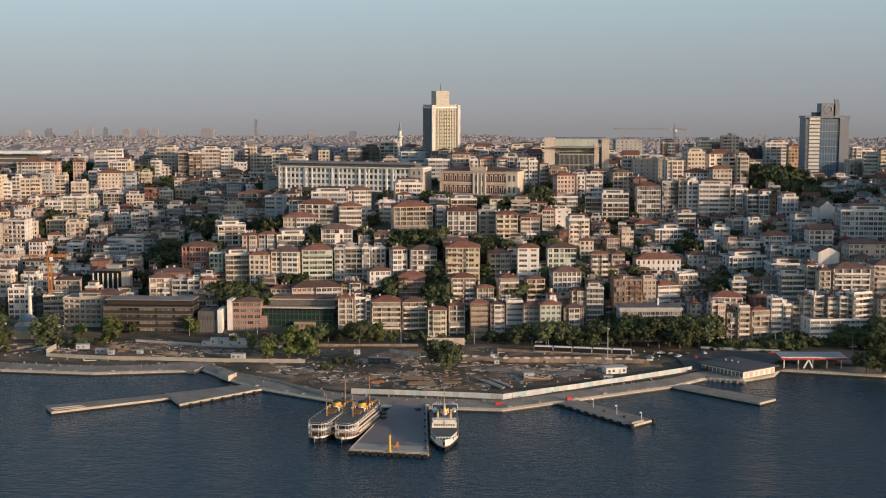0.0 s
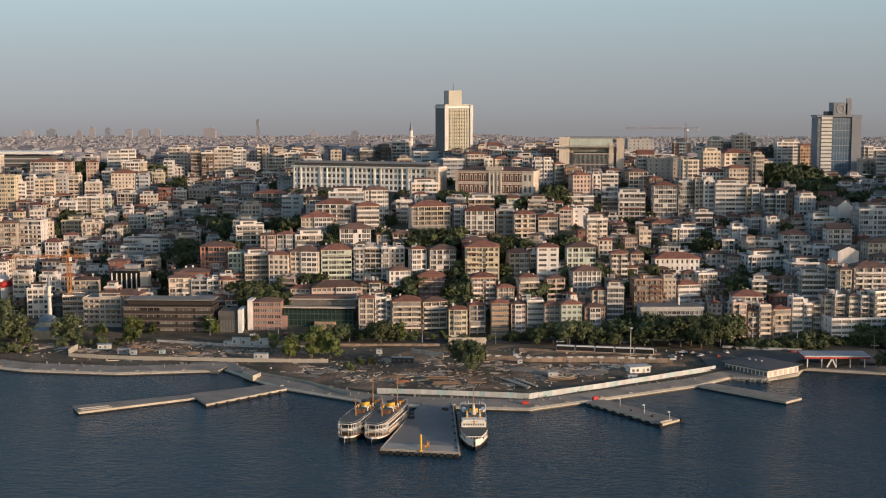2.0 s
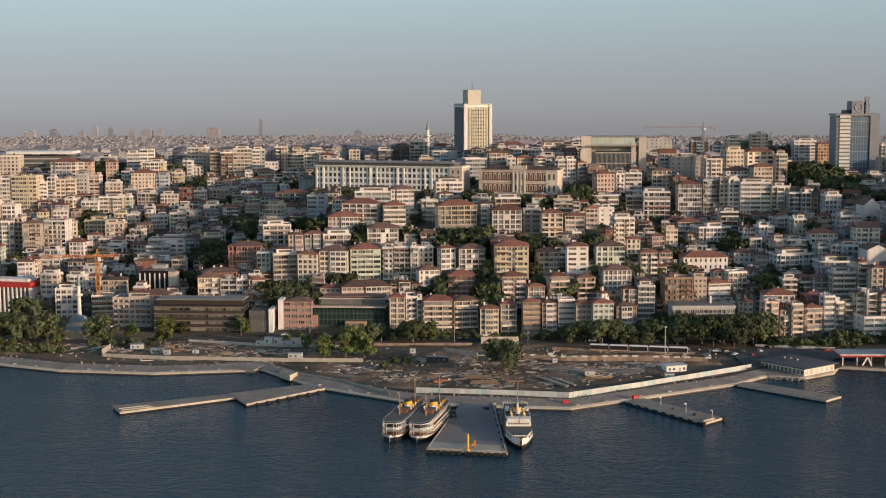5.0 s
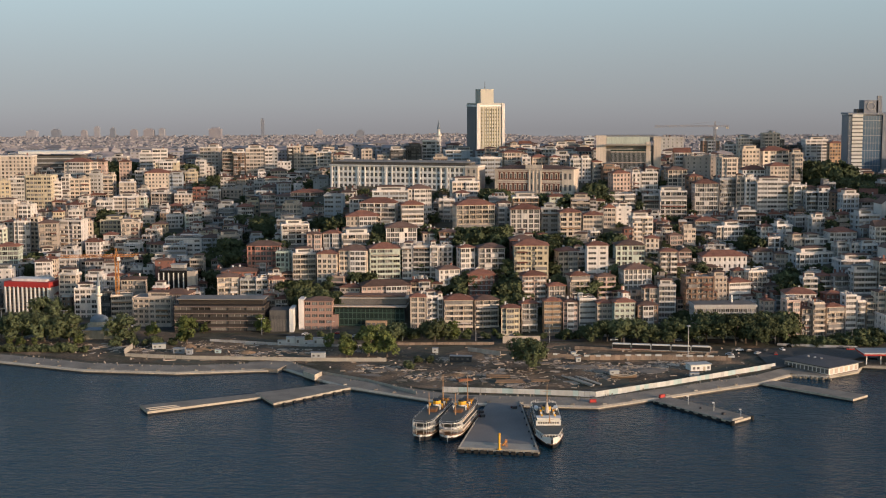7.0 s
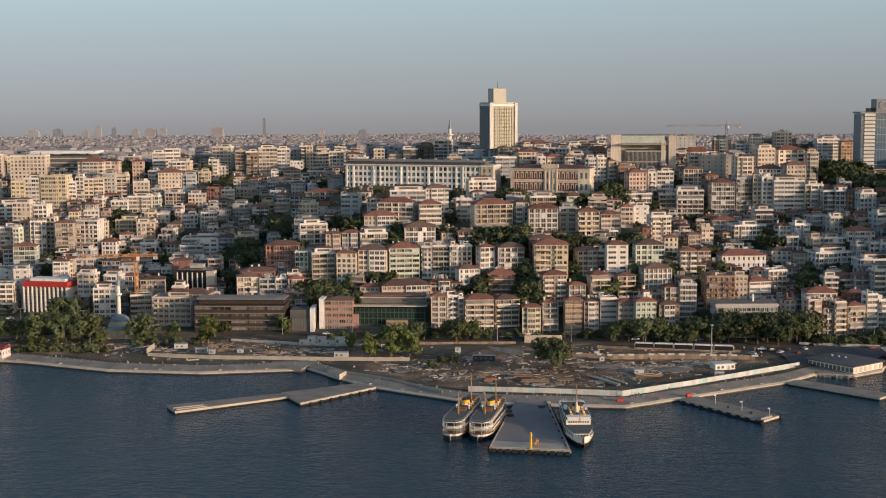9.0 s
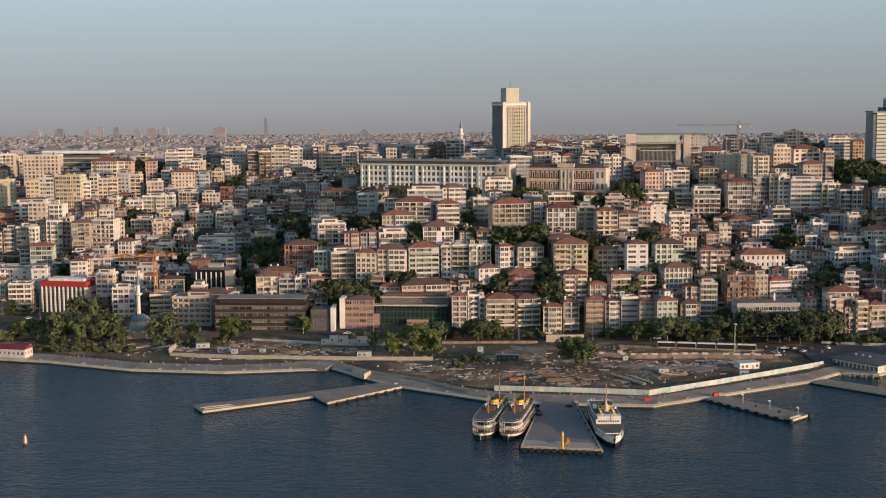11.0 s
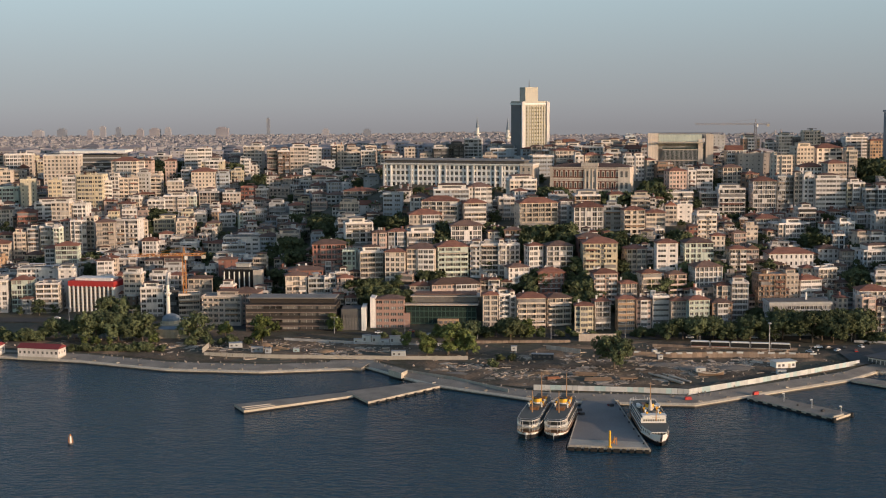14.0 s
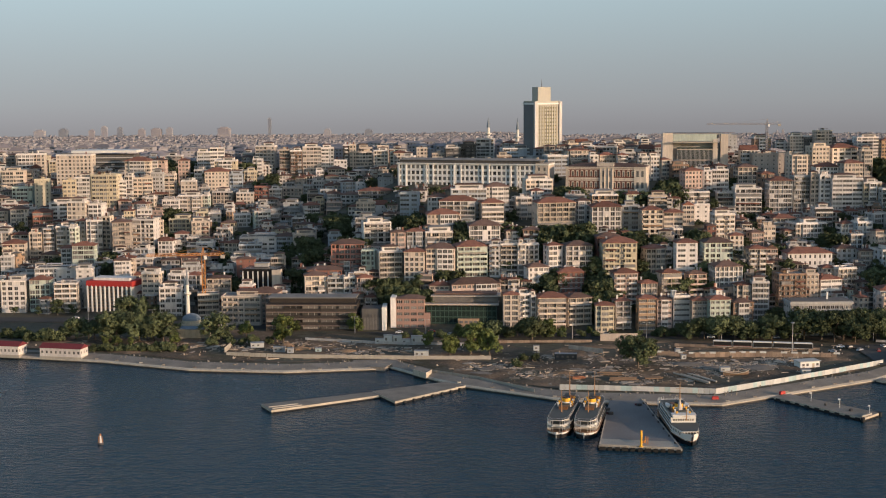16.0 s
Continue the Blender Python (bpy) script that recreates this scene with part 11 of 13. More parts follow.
tree("shrub", 195.4, 703.5, 6.1)
tree("shrub", 167.2, 703.6, 8.1)
tree("shrub", 163.5, 703.9, 8.8)
tree("plane", 110.1, 704.0, 16.8)
tree("plane", 122.4, 704.0, 18.0)
tree("shrub", 200.8, 704.0, 6.5)
tree("shrub", 204.6, 704.0, 7.3)
tree("shrub", 209.5, 704.0, 5.7)
tree("shrub", 215.1, 704.0, 4.7)
tree("plane", 116.5, 704.0, 18.0)
tree("plane", -62.2, 704.5, 13.9)
tree("garden", 196.5, 704.9, 13.0)
tree("plane", 84.2, 705.0, 18.0)
tree("plane", 93.4, 705.0, 16.8)
tree("plane", 52.5, 706.5, 11.2)
tree("plane", 58.0, 706.5, 11.0)
tree("plane", 63.3, 706.5, 8.6)
tree("plane", 67.0, 706.5, 15.1)
tree("plane", 77.2, 706.5, 10.5)
tree("shrub", 127.6, 707.0, 4.0)
tree("shrub", 131.8, 707.0, 4.9)
tree("shrub", 136.2, 707.0, 4.5)
tree("shrub", 141.8, 707.0, 4.2)
tree("shrub", 147.0, 707.0, 4.0)
tree("shrub", 153.2, 707.0, 5.1)
tree("shrub", 156.9, 707.0, 5.2)
tree("shrub", 162.4, 707.0, 4.0)
tree("plane", 38.7, 707.5, 13.7)
tree("plane", 47.6, 708.0, 13.9)
tree("plane", -85.1, 709.0, 11.2)
tree("plane", 23.2, 709.0, 10.8)
tree("plane", 31.2, 709.0, 12.6)
tree("plane", -234.0, 710.5, 16.4)
tree("plane", -263.2, 711.0, 16.9)
tree("plane", -281.5, 711.5, 16.4)
tree("plane", -276.7, 711.5, 16.5)
tree("plane", -268.7, 711.5, 14.5)
tree("plane", -289.2, 712.0, 18.0)
tree("shrub", -325.5, 712.5, 8.1)
tree("shrub", -320.4, 712.5, 5.6)
tree("shrub", -338.5, 713.0, 5.7)
tree("shrub", -333.2, 713.0, 6.1)
tree("shrub", -330.6, 713.0, 7.0)
tree("plane", 9.8, 715.0, 6.4)
tree("plane", 20.2, 715.0, 8.6)
tree("shrub", -131.6, 715.5, 4.0)
tree("shrub", -124.2, 715.5, 5.3)
tree("young", -53.3, 715.5, 11.3)
tree("shrub", -111.3, 716.0, 4.9)
tree("shrub", -104.4, 716.0, 4.0)
tree("shrub", -93.5, 716.0, 4.0)
tree("shrub", -81.7, 716.5, 4.0)
tree("shrub", -74.1, 716.5, 5.0)
tree("shrub", -61.4, 717.0, 4.0)
tree("shrub", -52.0, 717.0, 4.0)
tree("shrub", -45.4, 717.0, 4.0)
tree("shrub", -35.0, 717.5, 4.6)
tree("shrub", -26.8, 717.5, 4.0)
tree("plane", 139.3, 717.5, 4.8)
tree("shrub", -16.9, 717.5, 4.3)
tree("plane", -75.4, 718.0, 6.6)
tree("shrub", -3.1, 718.0, 4.0)
tree("shrub", 6.1, 718.0, 4.0)
tree("plane", 129.4, 718.0, 7.7)
tree("plane", -69.6, 718.5, 6.9)
tree("young", -59.7, 718.5, 7.9)
tree("young", -53.4, 718.5, 9.8)
tree("plane", -303.1, 718.5, 9.8)
tree("plane", -295.9, 718.5, 10.8)
tree("shrub", 15.2, 718.5, 4.7)
tree("plane", -319.1, 719.0, 7.0)
tree("plane", -306.5, 719.0, 10.9)
tree("plane", -313.7, 719.0, 12.9)
tree("plane", 9.7, 720.0, 5.6)
tree("young", -101.4, 722.5, 7.3)
tree("young", -96.9, 722.5, 5.6)
tree("young", -88.6, 723.0, 6.4)
tree("young", -80.4, 723.0, 8.1)
tree("shrub", -352.1, 723.0, 5.8)
tree("shrub", -347.7, 723.0, 4.0)
tree("shrub", -343.7, 723.0, 6.6)
tree("shrub", -339.9, 723.0, 4.0)
tree("shrub", -355.5, 723.5, 4.0)
tree("young", -44.0, 723.5, 5.3)
tree("young", -220.1, 724.0, 8.9)
tree("young", -29.2, 724.0, 5.0)
tree("garden", 73.7, 729.9, 13.0)
tree("garden", 75.2, 729.9, 13.0)
tree("garden", 76.3, 730.0, 13.0)
tree("garden", 77.7, 730.1, 13.0)
tree("garden", 79.4, 730.2, 13.0)
tree("young", -200.6, 734.5, 6.7)
tree("young", -193.5, 734.5, 7.0)
tree("young", -160.0, 735.0, 11.6)
tree("garden", 38.0, 735.5, 13.0)
tree("garden", 41.6, 736.0, 13.0)
tree("garden", 44.8, 736.4, 13.0)
tree("garden", 47.8, 736.7, 13.0)
tree("garden", 49.7, 736.8, 13.0)
tree("garden", 53.5, 737.0, 13.0)
tree("garden", 150.9, 740.1, 5.7)
tree("garden", -13.7, 740.6, 13.0)
tree("garden", -15.8, 741.3, 13.0)
tree("garden", -18.4, 742.5, 13.0)
tree("garden", 157.1, 743.8, 8.7)
tree("garden", -21.2, 743.9, 13.0)
tree("garden", 81.5, 744.0, 8.5)
tree("garden", 34.6, 745.0, 5.5)
tree("garden", 39.6, 745.4, 5.3)
tree("garden", -24.0, 745.5, 13.0)
tree("garden", 28.2, 745.7, 8.7)
tree("garden", 175.3, 745.7, 7.8)
tree("garden", -25.4, 746.4, 13.0)
tree("garden", 247.6, 747.0, 6.0)
tree("garden", 203.7, 747.0, 5.7)
tree("garden", 109.5, 748.4, 9.3)
tree("garden", -46.1, 749.0, 8.8)
tree("garden", 78.9, 749.6, 5.1)
tree("garden", -72.4, 750.3, 9.3)
tree("garden", -65.0, 750.5, 9.6)
tree("garden", -31.4, 751.2, 7.7)
tree("garden", -118.5, 752.4, 13.0)
tree("garden", -121.8, 752.7, 13.0)
tree("garden", -124.5, 753.1, 13.0)
tree("garden", 166.8, 753.2, 5.2)
tree("garden", 154.1, 753.8, 13.0)
tree("garden", 23.1, 753.8, 13.0)
tree("garden", 27.0, 754.6, 13.0)
tree("garden", 206.3, 754.8, 9.4)
tree("garden", 51.4, 754.9, 8.4)
tree("garden", 43.4, 755.0, 9.9)
tree("garden", 141.9, 755.9, 8.0)
tree("garden", -127.9, 755.9, 13.0)
tree("garden", -0.9, 756.5, 8.8)
tree("garden", -131.8, 756.6, 13.0)
tree("garden", -134.0, 757.0, 13.0)
tree("garden", 150.9, 757.3, 13.0)
tree("garden", -138.2, 757.7, 13.0)
tree("garden", 36.0, 758.2, 13.0)
tree("garden", -142.0, 758.4, 13.0)
tree("garden", 12.9, 758.6, 13.0)
tree("garden", -144.8, 759.0, 13.0)
tree("garden", 10.3, 759.4, 13.0)
tree("garden", 149.1, 759.4, 13.0)
tree("garden", 7.7, 760.2, 13.0)
tree("garden", 25.9, 760.5, 9.2)
tree("garden", 88.3, 760.8, 6.4)
tree("garden", 4.8, 761.0, 13.0)
tree("garden", 75.9, 761.6, 10.2)
tree("garden", 147.0, 762.0, 13.0)
tree("garden", 167.5, 762.6, 5.3)
tree("garden", 158.7, 763.3, 5.2)
tree("garden", -132.9, 764.9, 9.0)
tree("garden", -42.8, 765.9, 13.0)
tree("garden", 144.2, 765.9, 13.0)
tree("garden", -3.4, 766.2, 9.2)
tree("garden", -45.3, 767.1, 13.0)
tree("garden", 58.8, 768.1, 12.0)
tree("garden", 39.9, 768.6, 13.0)
tree("garden", -10.3, 768.8, 6.8)
tree("garden", 141.8, 769.5, 13.0)
tree("garden", -105.9, 770.0, 7.6)
tree("garden", 151.1, 770.4, 6.5)
tree("garden", 42.0, 770.8, 13.0)
tree("garden", -123.9, 771.6, 9.5)
tree("garden", 127.9, 771.8, 9.3)
tree("garden", 64.9, 771.8, 13.0)
tree("garden", -23.4, 772.4, 7.3)
tree("garden", 114.1, 772.6, 6.2)
tree("garden", 139.9, 772.7, 13.0)
tree("garden", 165.5, 772.9, 10.0)
tree("garden", -17.0, 772.9, 8.2)
tree("plane", -296.1, 774.7, 15.7)
tree("garden", -138.6, 775.3, 5.5)
tree("garden", -124.4, 776.3, 5.2)
tree("garden", -10.6, 777.0, 7.4)
tree("garden", 73.8, 777.2, 11.4)
tree("garden", 146.6, 777.6, 7.2)
tree("garden", 151.1, 778.0, 5.8)
tree("garden", -45.3, 778.6, 6.1)
tree("garden", -19.1, 779.0, 13.0)
tree("garden", 76.7, 779.4, 11.2)
tree("garden", 139.3, 779.5, 5.5)
tree("garden", 190.0, 779.9, 8.8)
tree("garden", 129.5, 781.1, 7.7)
tree("garden", 245.8, 781.3, 7.7)
tree("garden", 79.9, 782.1, 6.9)
tree("garden", 28.2, 782.8, 5.5)
tree("garden", -113.1, 783.7, 9.4)
tree("garden", -33.3, 783.8, 6.2)
tree("garden", -73.8, 784.2, 10.3)
tree("garden", 4.3, 784.2, 6.1)
tree("garden", 60.2, 784.5, 6.3)
tree("garden", 142.1, 784.9, 7.1)
tree("garden", 83.2, 785.0, 7.2)
tree("garden", -78.3, 785.5, 11.1)
tree("garden", -125.9, 785.8, 8.1)
tree("garden", -171.2, 786.2, 6.6)
tree("garden", 150.9, 786.3, 7.2)
grove_tree(-83.6, 786.5, 11.5)
grove_tree(52.2, 786.6, 6.4)
grove_tree(247.0, 788.0, 5.7)
grove_tree(-284.8, 788.4, 7.5)
grove_tree(255.1, 789.1, 8.0)
grove_tree(-221.9, 790.3, 5.8)
grove_tree(-200.3, 791.3, 8.7)
grove_tree(-291.4, 792.6, 5.6)
grove_tree(135.3, 793.4, 8.1)
grove_tree(149.8, 794.5, 7.3)
grove_tree(-346.6, 794.7, 10.4)
grove_tree(13.8, 794.9, 7.6)
grove_tree(-358.6, 795.9, 5.6)
grove_tree(209.1, 796.6, 7.7)
grove_tree(-181.5, 797.0, 13.0)
grove_tree(-184.2, 797.7, 13.0)
grove_tree(-338.6, 797.8, 6.8)
grove_tree(-374.0, 798.1, 5.2)
grove_tree(-79.9, 799.0, 7.7)
grove_tree(-203.5, 799.1, 8.0)
grove_tree(-188.0, 799.4, 13.0)
grove_tree(-88.0, 802.1, 8.1)
grove_tree(-192.2, 802.1, 13.0)
grove_tree(-195.8, 803.9, 13.0)
grove_tree(-63.9, 804.3, 7.4)
grove_tree(-97.2, 804.7, 13.0)
grove_tree(-51.8, 805.3, 6.9)
grove_tree(-100.4, 805.9, 13.0)
grove_tree(-102.0, 806.5, 13.0)
grove_tree(247.6, 806.8, 9.0)
grove_tree(254.1, 807.2, 9.2)
grove_tree(-235.4, 807.9, 13.0)
grove_tree(-202.0, 808.3, 13.0)
grove_tree(-237.3, 808.7, 13.0)
grove_tree(154.7, 809.7, 8.9)
grove_tree(-240.6, 810.4, 13.0)
grove_tree(6.4, 810.9, 6.3)
grove_tree(-206.5, 811.3, 13.0)
grove_tree(-242.7, 811.7, 13.0)
grove_tree(37.1, 811.9, 8.2)
grove_tree(-46.4, 812.1, 13.0)
grove_tree(-19.3, 812.2, 13.0)
grove_tree(-43.6, 812.6, 13.0)
grove_tree(-24.1, 813.1, 13.0)
grove_tree(-39.3, 813.2, 13.0)
grove_tree(-27.9, 813.5, 12.7)
grove_tree(-34.6, 813.5, 13.0)
grove_tree(-31.7, 813.6, 13.0)
grove_tree(-245.5, 813.7, 13.0)
grove_tree(-276.5, 814.3, 6.0)
grove_tree(-100.7, 815.5, 8.9)
grove_tree(-247.8, 815.6, 13.0)
grove_tree(-59.1, 816.4, 13.0)
grove_tree(-54.6, 817.0, 13.0)
grove_tree(-251.4, 819.0, 13.0)
grove_tree(-66.0, 820.1, 13.0)
grove_tree(-59.1, 820.1, 13.0)
grove_tree(-55.5, 820.2, 13.0)
grove_tree(-25.3, 820.4, 6.2)
grove_tree(-161.5, 820.5, 13.0)
grove_tree(-49.0, 821.2, 13.0)
grove_tree(-205.3, 822.3, 6.8)
grove_tree(-44.8, 822.4, 13.0)
grove_tree(-165.0, 824.1, 13.0)
grove_tree(-20.2, 826.7, 13.0)
grove_tree(-25.6, 826.7, 13.0)
grove_tree(-138.9, 827.3, 9.1)
grove_tree(138.7, 827.6, 13.0)
grove_tree(0.1, 828.0, 9.2)
grove_tree(-52.6, 828.6, 5.7)
grove_tree(-60.3, 828.7, 9.2)
grove_tree(-247.1, 829.2, 7.9)
grove_tree(-169.5, 829.3, 13.0)
grove_tree(-180.7, 829.3, 8.8)
grove_tree(135.5, 829.4, 13.0)
grove_tree(12.7, 830.2, 6.5)
grove_tree(-188.4, 831.4, 8.5)
grove_tree(219.0, 832.1, 8.7)
grove_tree(-172.1, 832.5, 13.0)
grove_tree(167.5, 833.2, 6.5)
grove_tree(-156.6, 833.5, 7.2)
grove_tree(184.9, 833.6, 9.8)
grove_tree(-38.8, 834.4, 5.7)
grove_tree(280.6, 834.8, 5.1)
grove_tree(-69.7, 836.7, 10.5)
grove_tree(222.9, 836.9, 9.1)
grove_tree(-182.0, 837.1, 5.7)
grove_tree(-196.5, 837.5, 5.1)
grove_tree(-188.6, 837.5, 7.8)
grove_tree(-376.2, 838.4, 7.3)
grove_tree(-48.7, 838.6, 6.6)
grove_tree(-22.6, 838.8, 8.6)
grove_tree(-139.3, 838.9, 7.3)
grove_tree(-64.9, 840.3, 5.1)
grove_tree(-230.5, 841.0, 9.5)
grove_tree(-132.3, 841.4, 12.0)
grove_tree(-208.5, 842.8, 7.0)
grove_tree(136.8, 843.2, 7.4)
grove_tree(67.9, 843.3, 7.0)
grove_tree(-200.7, 843.7, 10.0)
grove_tree(-193.5, 843.9, 7.5)
grove_tree(-76.2, 843.9, 5.3)
grove_tree(-188.3, 844.0, 9.1)
grove_tree(-116.1, 844.2, 12.5)
grove_tree(-128.7, 844.9, 13.0)
grove_tree(-381.4, 845.4, 13.0)
grove_tree(-379.1, 845.5, 13.0)
grove_tree(201.2, 845.7, 5.1)
grove_tree(-374.9, 845.9, 13.0)
grove_tree(-48.8, 846.0, 9.1)
grove_tree(-120.4, 846.1, 13.0)
grove_tree(-371.7, 846.2, 13.0)
grove_tree(-368.6, 846.6, 13.0)
grove_tree(-124.0, 846.6, 10.9)
grove_tree(117.8, 847.1, 6.1)
grove_tree(25.5, 848.1, 5.8)
grove_tree(278.5, 848.1, 8.2)
grove_tree(-176.7, 848.4, 6.5)
grove_tree(-211.1, 848.9, 9.6)
grove_tree(-37.8, 849.0, 9.6)
grove_tree(-255.5, 849.2, 6.9)
grove_tree(-6.9, 850.2, 5.2)
grove_tree(-335.5, 850.5, 13.0)
grove_tree(89.1, 850.6, 7.9)
grove_tree(-197.8, 851.1, 10.4)
grove_tree(-333.0, 851.2, 13.0)
grove_tree(-331.1, 851.8, 13.0)
grove_tree(-328.3, 852.5, 13.0)
grove_tree(-127.8, 853.5, 7.9)
grove_tree(-203.2, 853.7, 5.5)
grove_tree(-43.1, 854.2, 7.1)
grove_tree(140.5, 855.4, 7.8)
grove_tree(-251.2, 857.4, 6.8)
grove_tree(-90.7, 857.7, 7.1)
grove_tree(-280.1, 858.5, 10.0)
grove_tree(-203.4, 858.9, 5.1)
grove_tree(6.6, 859.6, 9.2)
grove_tree(-195.2, 859.8, 6.4)
grove_tree(-297.8, 860.1, 8.5)
grove_tree(-265.3, 860.5, 7.8)
grove_tree(-333.7, 860.9, 7.7)
grove_tree(90.4, 862.4, 8.3)
grove_tree(137.3, 862.5, 8.8)
grove_tree(-254.7, 862.6, 8.1)
grove_tree(239.4, 863.4, 8.2)
grove_tree(-212.5, 863.4, 8.2)
grove_tree(-193.3, 864.4, 6.3)
grove_tree(-217.4, 864.9, 8.8)
grove_tree(-201.1, 865.1, 5.4)
grove_tree(196.8, 866.5, 9.6)
grove_tree(-133.5, 867.6, 5.8)
grove_tree(-249.2, 867.6, 9.2)
grove_tree(-206.2, 868.3, 8.5)
grove_tree(33.5, 869.2, 5.3)
grove_tree(-68.1, 869.2, 7.7)
grove_tree(-116.1, 869.8, 6.6)
grove_tree(-201.0, 870.3, 5.6)
grove_tree(-155.2, 870.4, 9.4)
grove_tree(-214.1, 872.2, 6.2)
grove_tree(121.0, 872.4, 9.0)
grove_tree(-209.0, 873.2, 8.2)
grove_tree(-250.3, 874.4, 8.2)
grove_tree(-141.6, 874.7, 5.2)
grove_tree(-320.1, 874.7, 7.1)
grove_tree(-27.7, 875.0, 6.2)
grove_tree(-15.0, 876.8, 8.5)
grove_tree(213.5, 876.9, 7.1)
grove_tree(-258.4, 877.7, 9.8)
grove_tree(-129.9, 877.7, 6.4)
grove_tree(-152.0, 878.4, 8.0)
grove_tree(154.7, 880.3, 8.8)
grove_tree(181.3, 881.0, 8.4)
grove_tree(218.1, 881.5, 9.0)
grove_tree(-288.1, 882.4, 9.2)
grove_tree(-55.4, 882.4, 9.7)
grove_tree(-216.1, 883.3, 10.3)
grove_tree(-275.1, 883.4, 6.0)
grove_tree(-262.0, 883.7, 7.4)
grove_tree(-385.9, 883.9, 8.5)
grove_tree(189.9, 884.0, 6.8)
grove_tree(-392.5, 887.5, 6.3)
grove_tree(156.1, 887.8, 7.4)
grove_tree(-370.3, 888.5, 13.0)
grove_tree(-372.8, 888.6, 13.0)
grove_tree(-377.4, 889.0, 13.0)
grove_tree(-150.7, 889.5, 7.3)
grove_tree(-49.4, 890.1, 10.1)
grove_tree(225.6, 890.3, 18.0)
grove_tree(-385.5, 891.2, 9.8)
grove_tree(203.9, 892.6, 5.2)
grove_tree(-180.1, 893.1, 9.9)
grove_tree(-265.0, 893.2, 5.8)
grove_tree(-54.2, 893.3, 7.4)
grove_tree(4.6, 893.8, 13.0)
grove_tree(222.5, 894.4, 18.0)
grove_tree(8.2, 894.6, 13.0)
grove_tree(35.3, 894.6, 7.4)
grove_tree(11.6, 895.3, 13.0)
grove_tree(14.9, 895.7, 10.9)
grove_tree(-26.3, 895.9, 8.7)
grove_tree(18.2, 896.1, 11.0)
grove_tree(21.0, 896.3, 13.0)
grove_tree(24.5, 896.5, 13.0)
grove_tree(27.6, 896.6, 12.2)
grove_tree(-36.6, 896.8, 6.6)
grove_tree(-342.0, 896.9, 8.6)
grove_tree(-18.1, 897.2, 5.4)
grove_tree(299.7, 897.4, 5.2)
grove_tree(246.2, 899.2, 9.9)
grove_tree(218.9, 899.9, 18.0)
grove_tree(-264.5, 900.8, 6.0)
grove_tree(12.7, 901.3, 7.9)
grove_tree(-417.2, 903.4, 10.5)
grove_tree(216.4, 904.0, 18.0)
grove_tree(34.6, 904.0, 13.0)
grove_tree(37.2, 904.2, 13.0)
grove_tree(-350.9, 904.3, 5.9)
grove_tree(39.7, 904.4, 13.0)
grove_tree(42.1, 904.8, 13.0)
grove_tree(-19.1, 905.2, 8.5)
grove_tree(44.8, 905.3, 13.0)
grove_tree(265.8, 905.6, 18.0)
grove_tree(259.7, 905.7, 18.0)
grove_tree(47.4, 905.8, 13.0)
grove_tree(269.5, 906.0, 18.0)
grove_tree(256.9, 906.2, 18.0)
grove_tree(-61.8, 906.4, 9.5)
grove_tree(22.1, 906.5, 7.5)
grove_tree(50.4, 906.6, 13.0)
grove_tree(197.8, 906.7, 8.6)
grove_tree(274.3, 907.2, 16.4)
grove_tree(-38.9, 907.4, 7.2)
grove_tree(-31.9, 907.8, 12.9)
grove_tree(252.0, 908.1, 18.0)
grove_tree(213.6, 908.3, 18.0)
grove_tree(-28.5, 908.6, 13.0)
grove_tree(11.9, 909.7, 8.4)
grove_tree(-294.0, 910.0, 5.6)
grove_tree(-180.3, 910.4, 6.5)
grove_tree(248.0, 910.4, 18.0)
grove_tree(-416.1, 911.0, 5.2)
grove_tree(211.1, 911.5, 18.0)
grove_tree(-213.5, 911.7, 7.2)
grove_tree(21.7, 911.8, 8.0)
grove_tree(46.2, 912.2, 8.8)
grove_tree(245.0, 912.7, 18.0)
grove_tree(-48.8, 913.4, 7.1)
grove_tree(255.3, 913.6, 9.1)
grove_tree(-185.1, 914.5, 6.9)
grove_tree(207.8, 914.7, 18.0)
grove_tree(-423.3, 914.8, 8.6)
grove_tree(217.3, 915.4, 7.4)
grove_tree(-189.7, 916.1, 7.5)
grove_tree(-31.5, 916.2, 5.3)
grove_tree(-261.3, 916.2, 6.1)
grove_tree(205.2, 916.3, 18.0)
grove_tree(11.2, 917.1, 5.6)
grove_tree(240.0, 917.5, 18.0)
grove_tree(155.4, 917.5, 9.0)
grove_tree(200.9, 918.0, 18.0)
grove_tree(43.5, 920.2, 9.7)
grove_tree(237.0, 920.9, 18.0)
grove_tree(257.2, 921.9, 8.2)
grove_tree(250.3, 922.3, 6.4)
grove_tree(-184.5, 922.3, 6.3)
grove_tree(-224.4, 923.5, 8.1)
grove_tree(59.9, 923.8, 5.1)
grove_tree(234.2, 924.2, 16.3)
grove_tree(-394.2, 924.5, 6.7)
grove_tree(217.6, 927.1, 6.5)
grove_tree(176.0, 927.3, 7.4)
grove_tree(197.6, 928.5, 9.1)
grove_tree(-220.1, 929.6, 8.7)
grove_tree(229.6, 929.9, 18.0)
grove_tree(134.8, 930.4, 5.1)
grove_tree(45.8, 932.0, 6.6)
grove_tree(-407.8, 933.1, 6.4)
grove_tree(197.7, 933.3, 5.5)
grove_tree(98.2, 933.9, 8.8)
grove_tree(-176.6, 934.4, 8.5)
grove_tree(-193.0, 935.0, 9.0)
grove_tree(50.3, 935.7, 9.0)
grove_tree(-271.8, 935.7, 8.0)
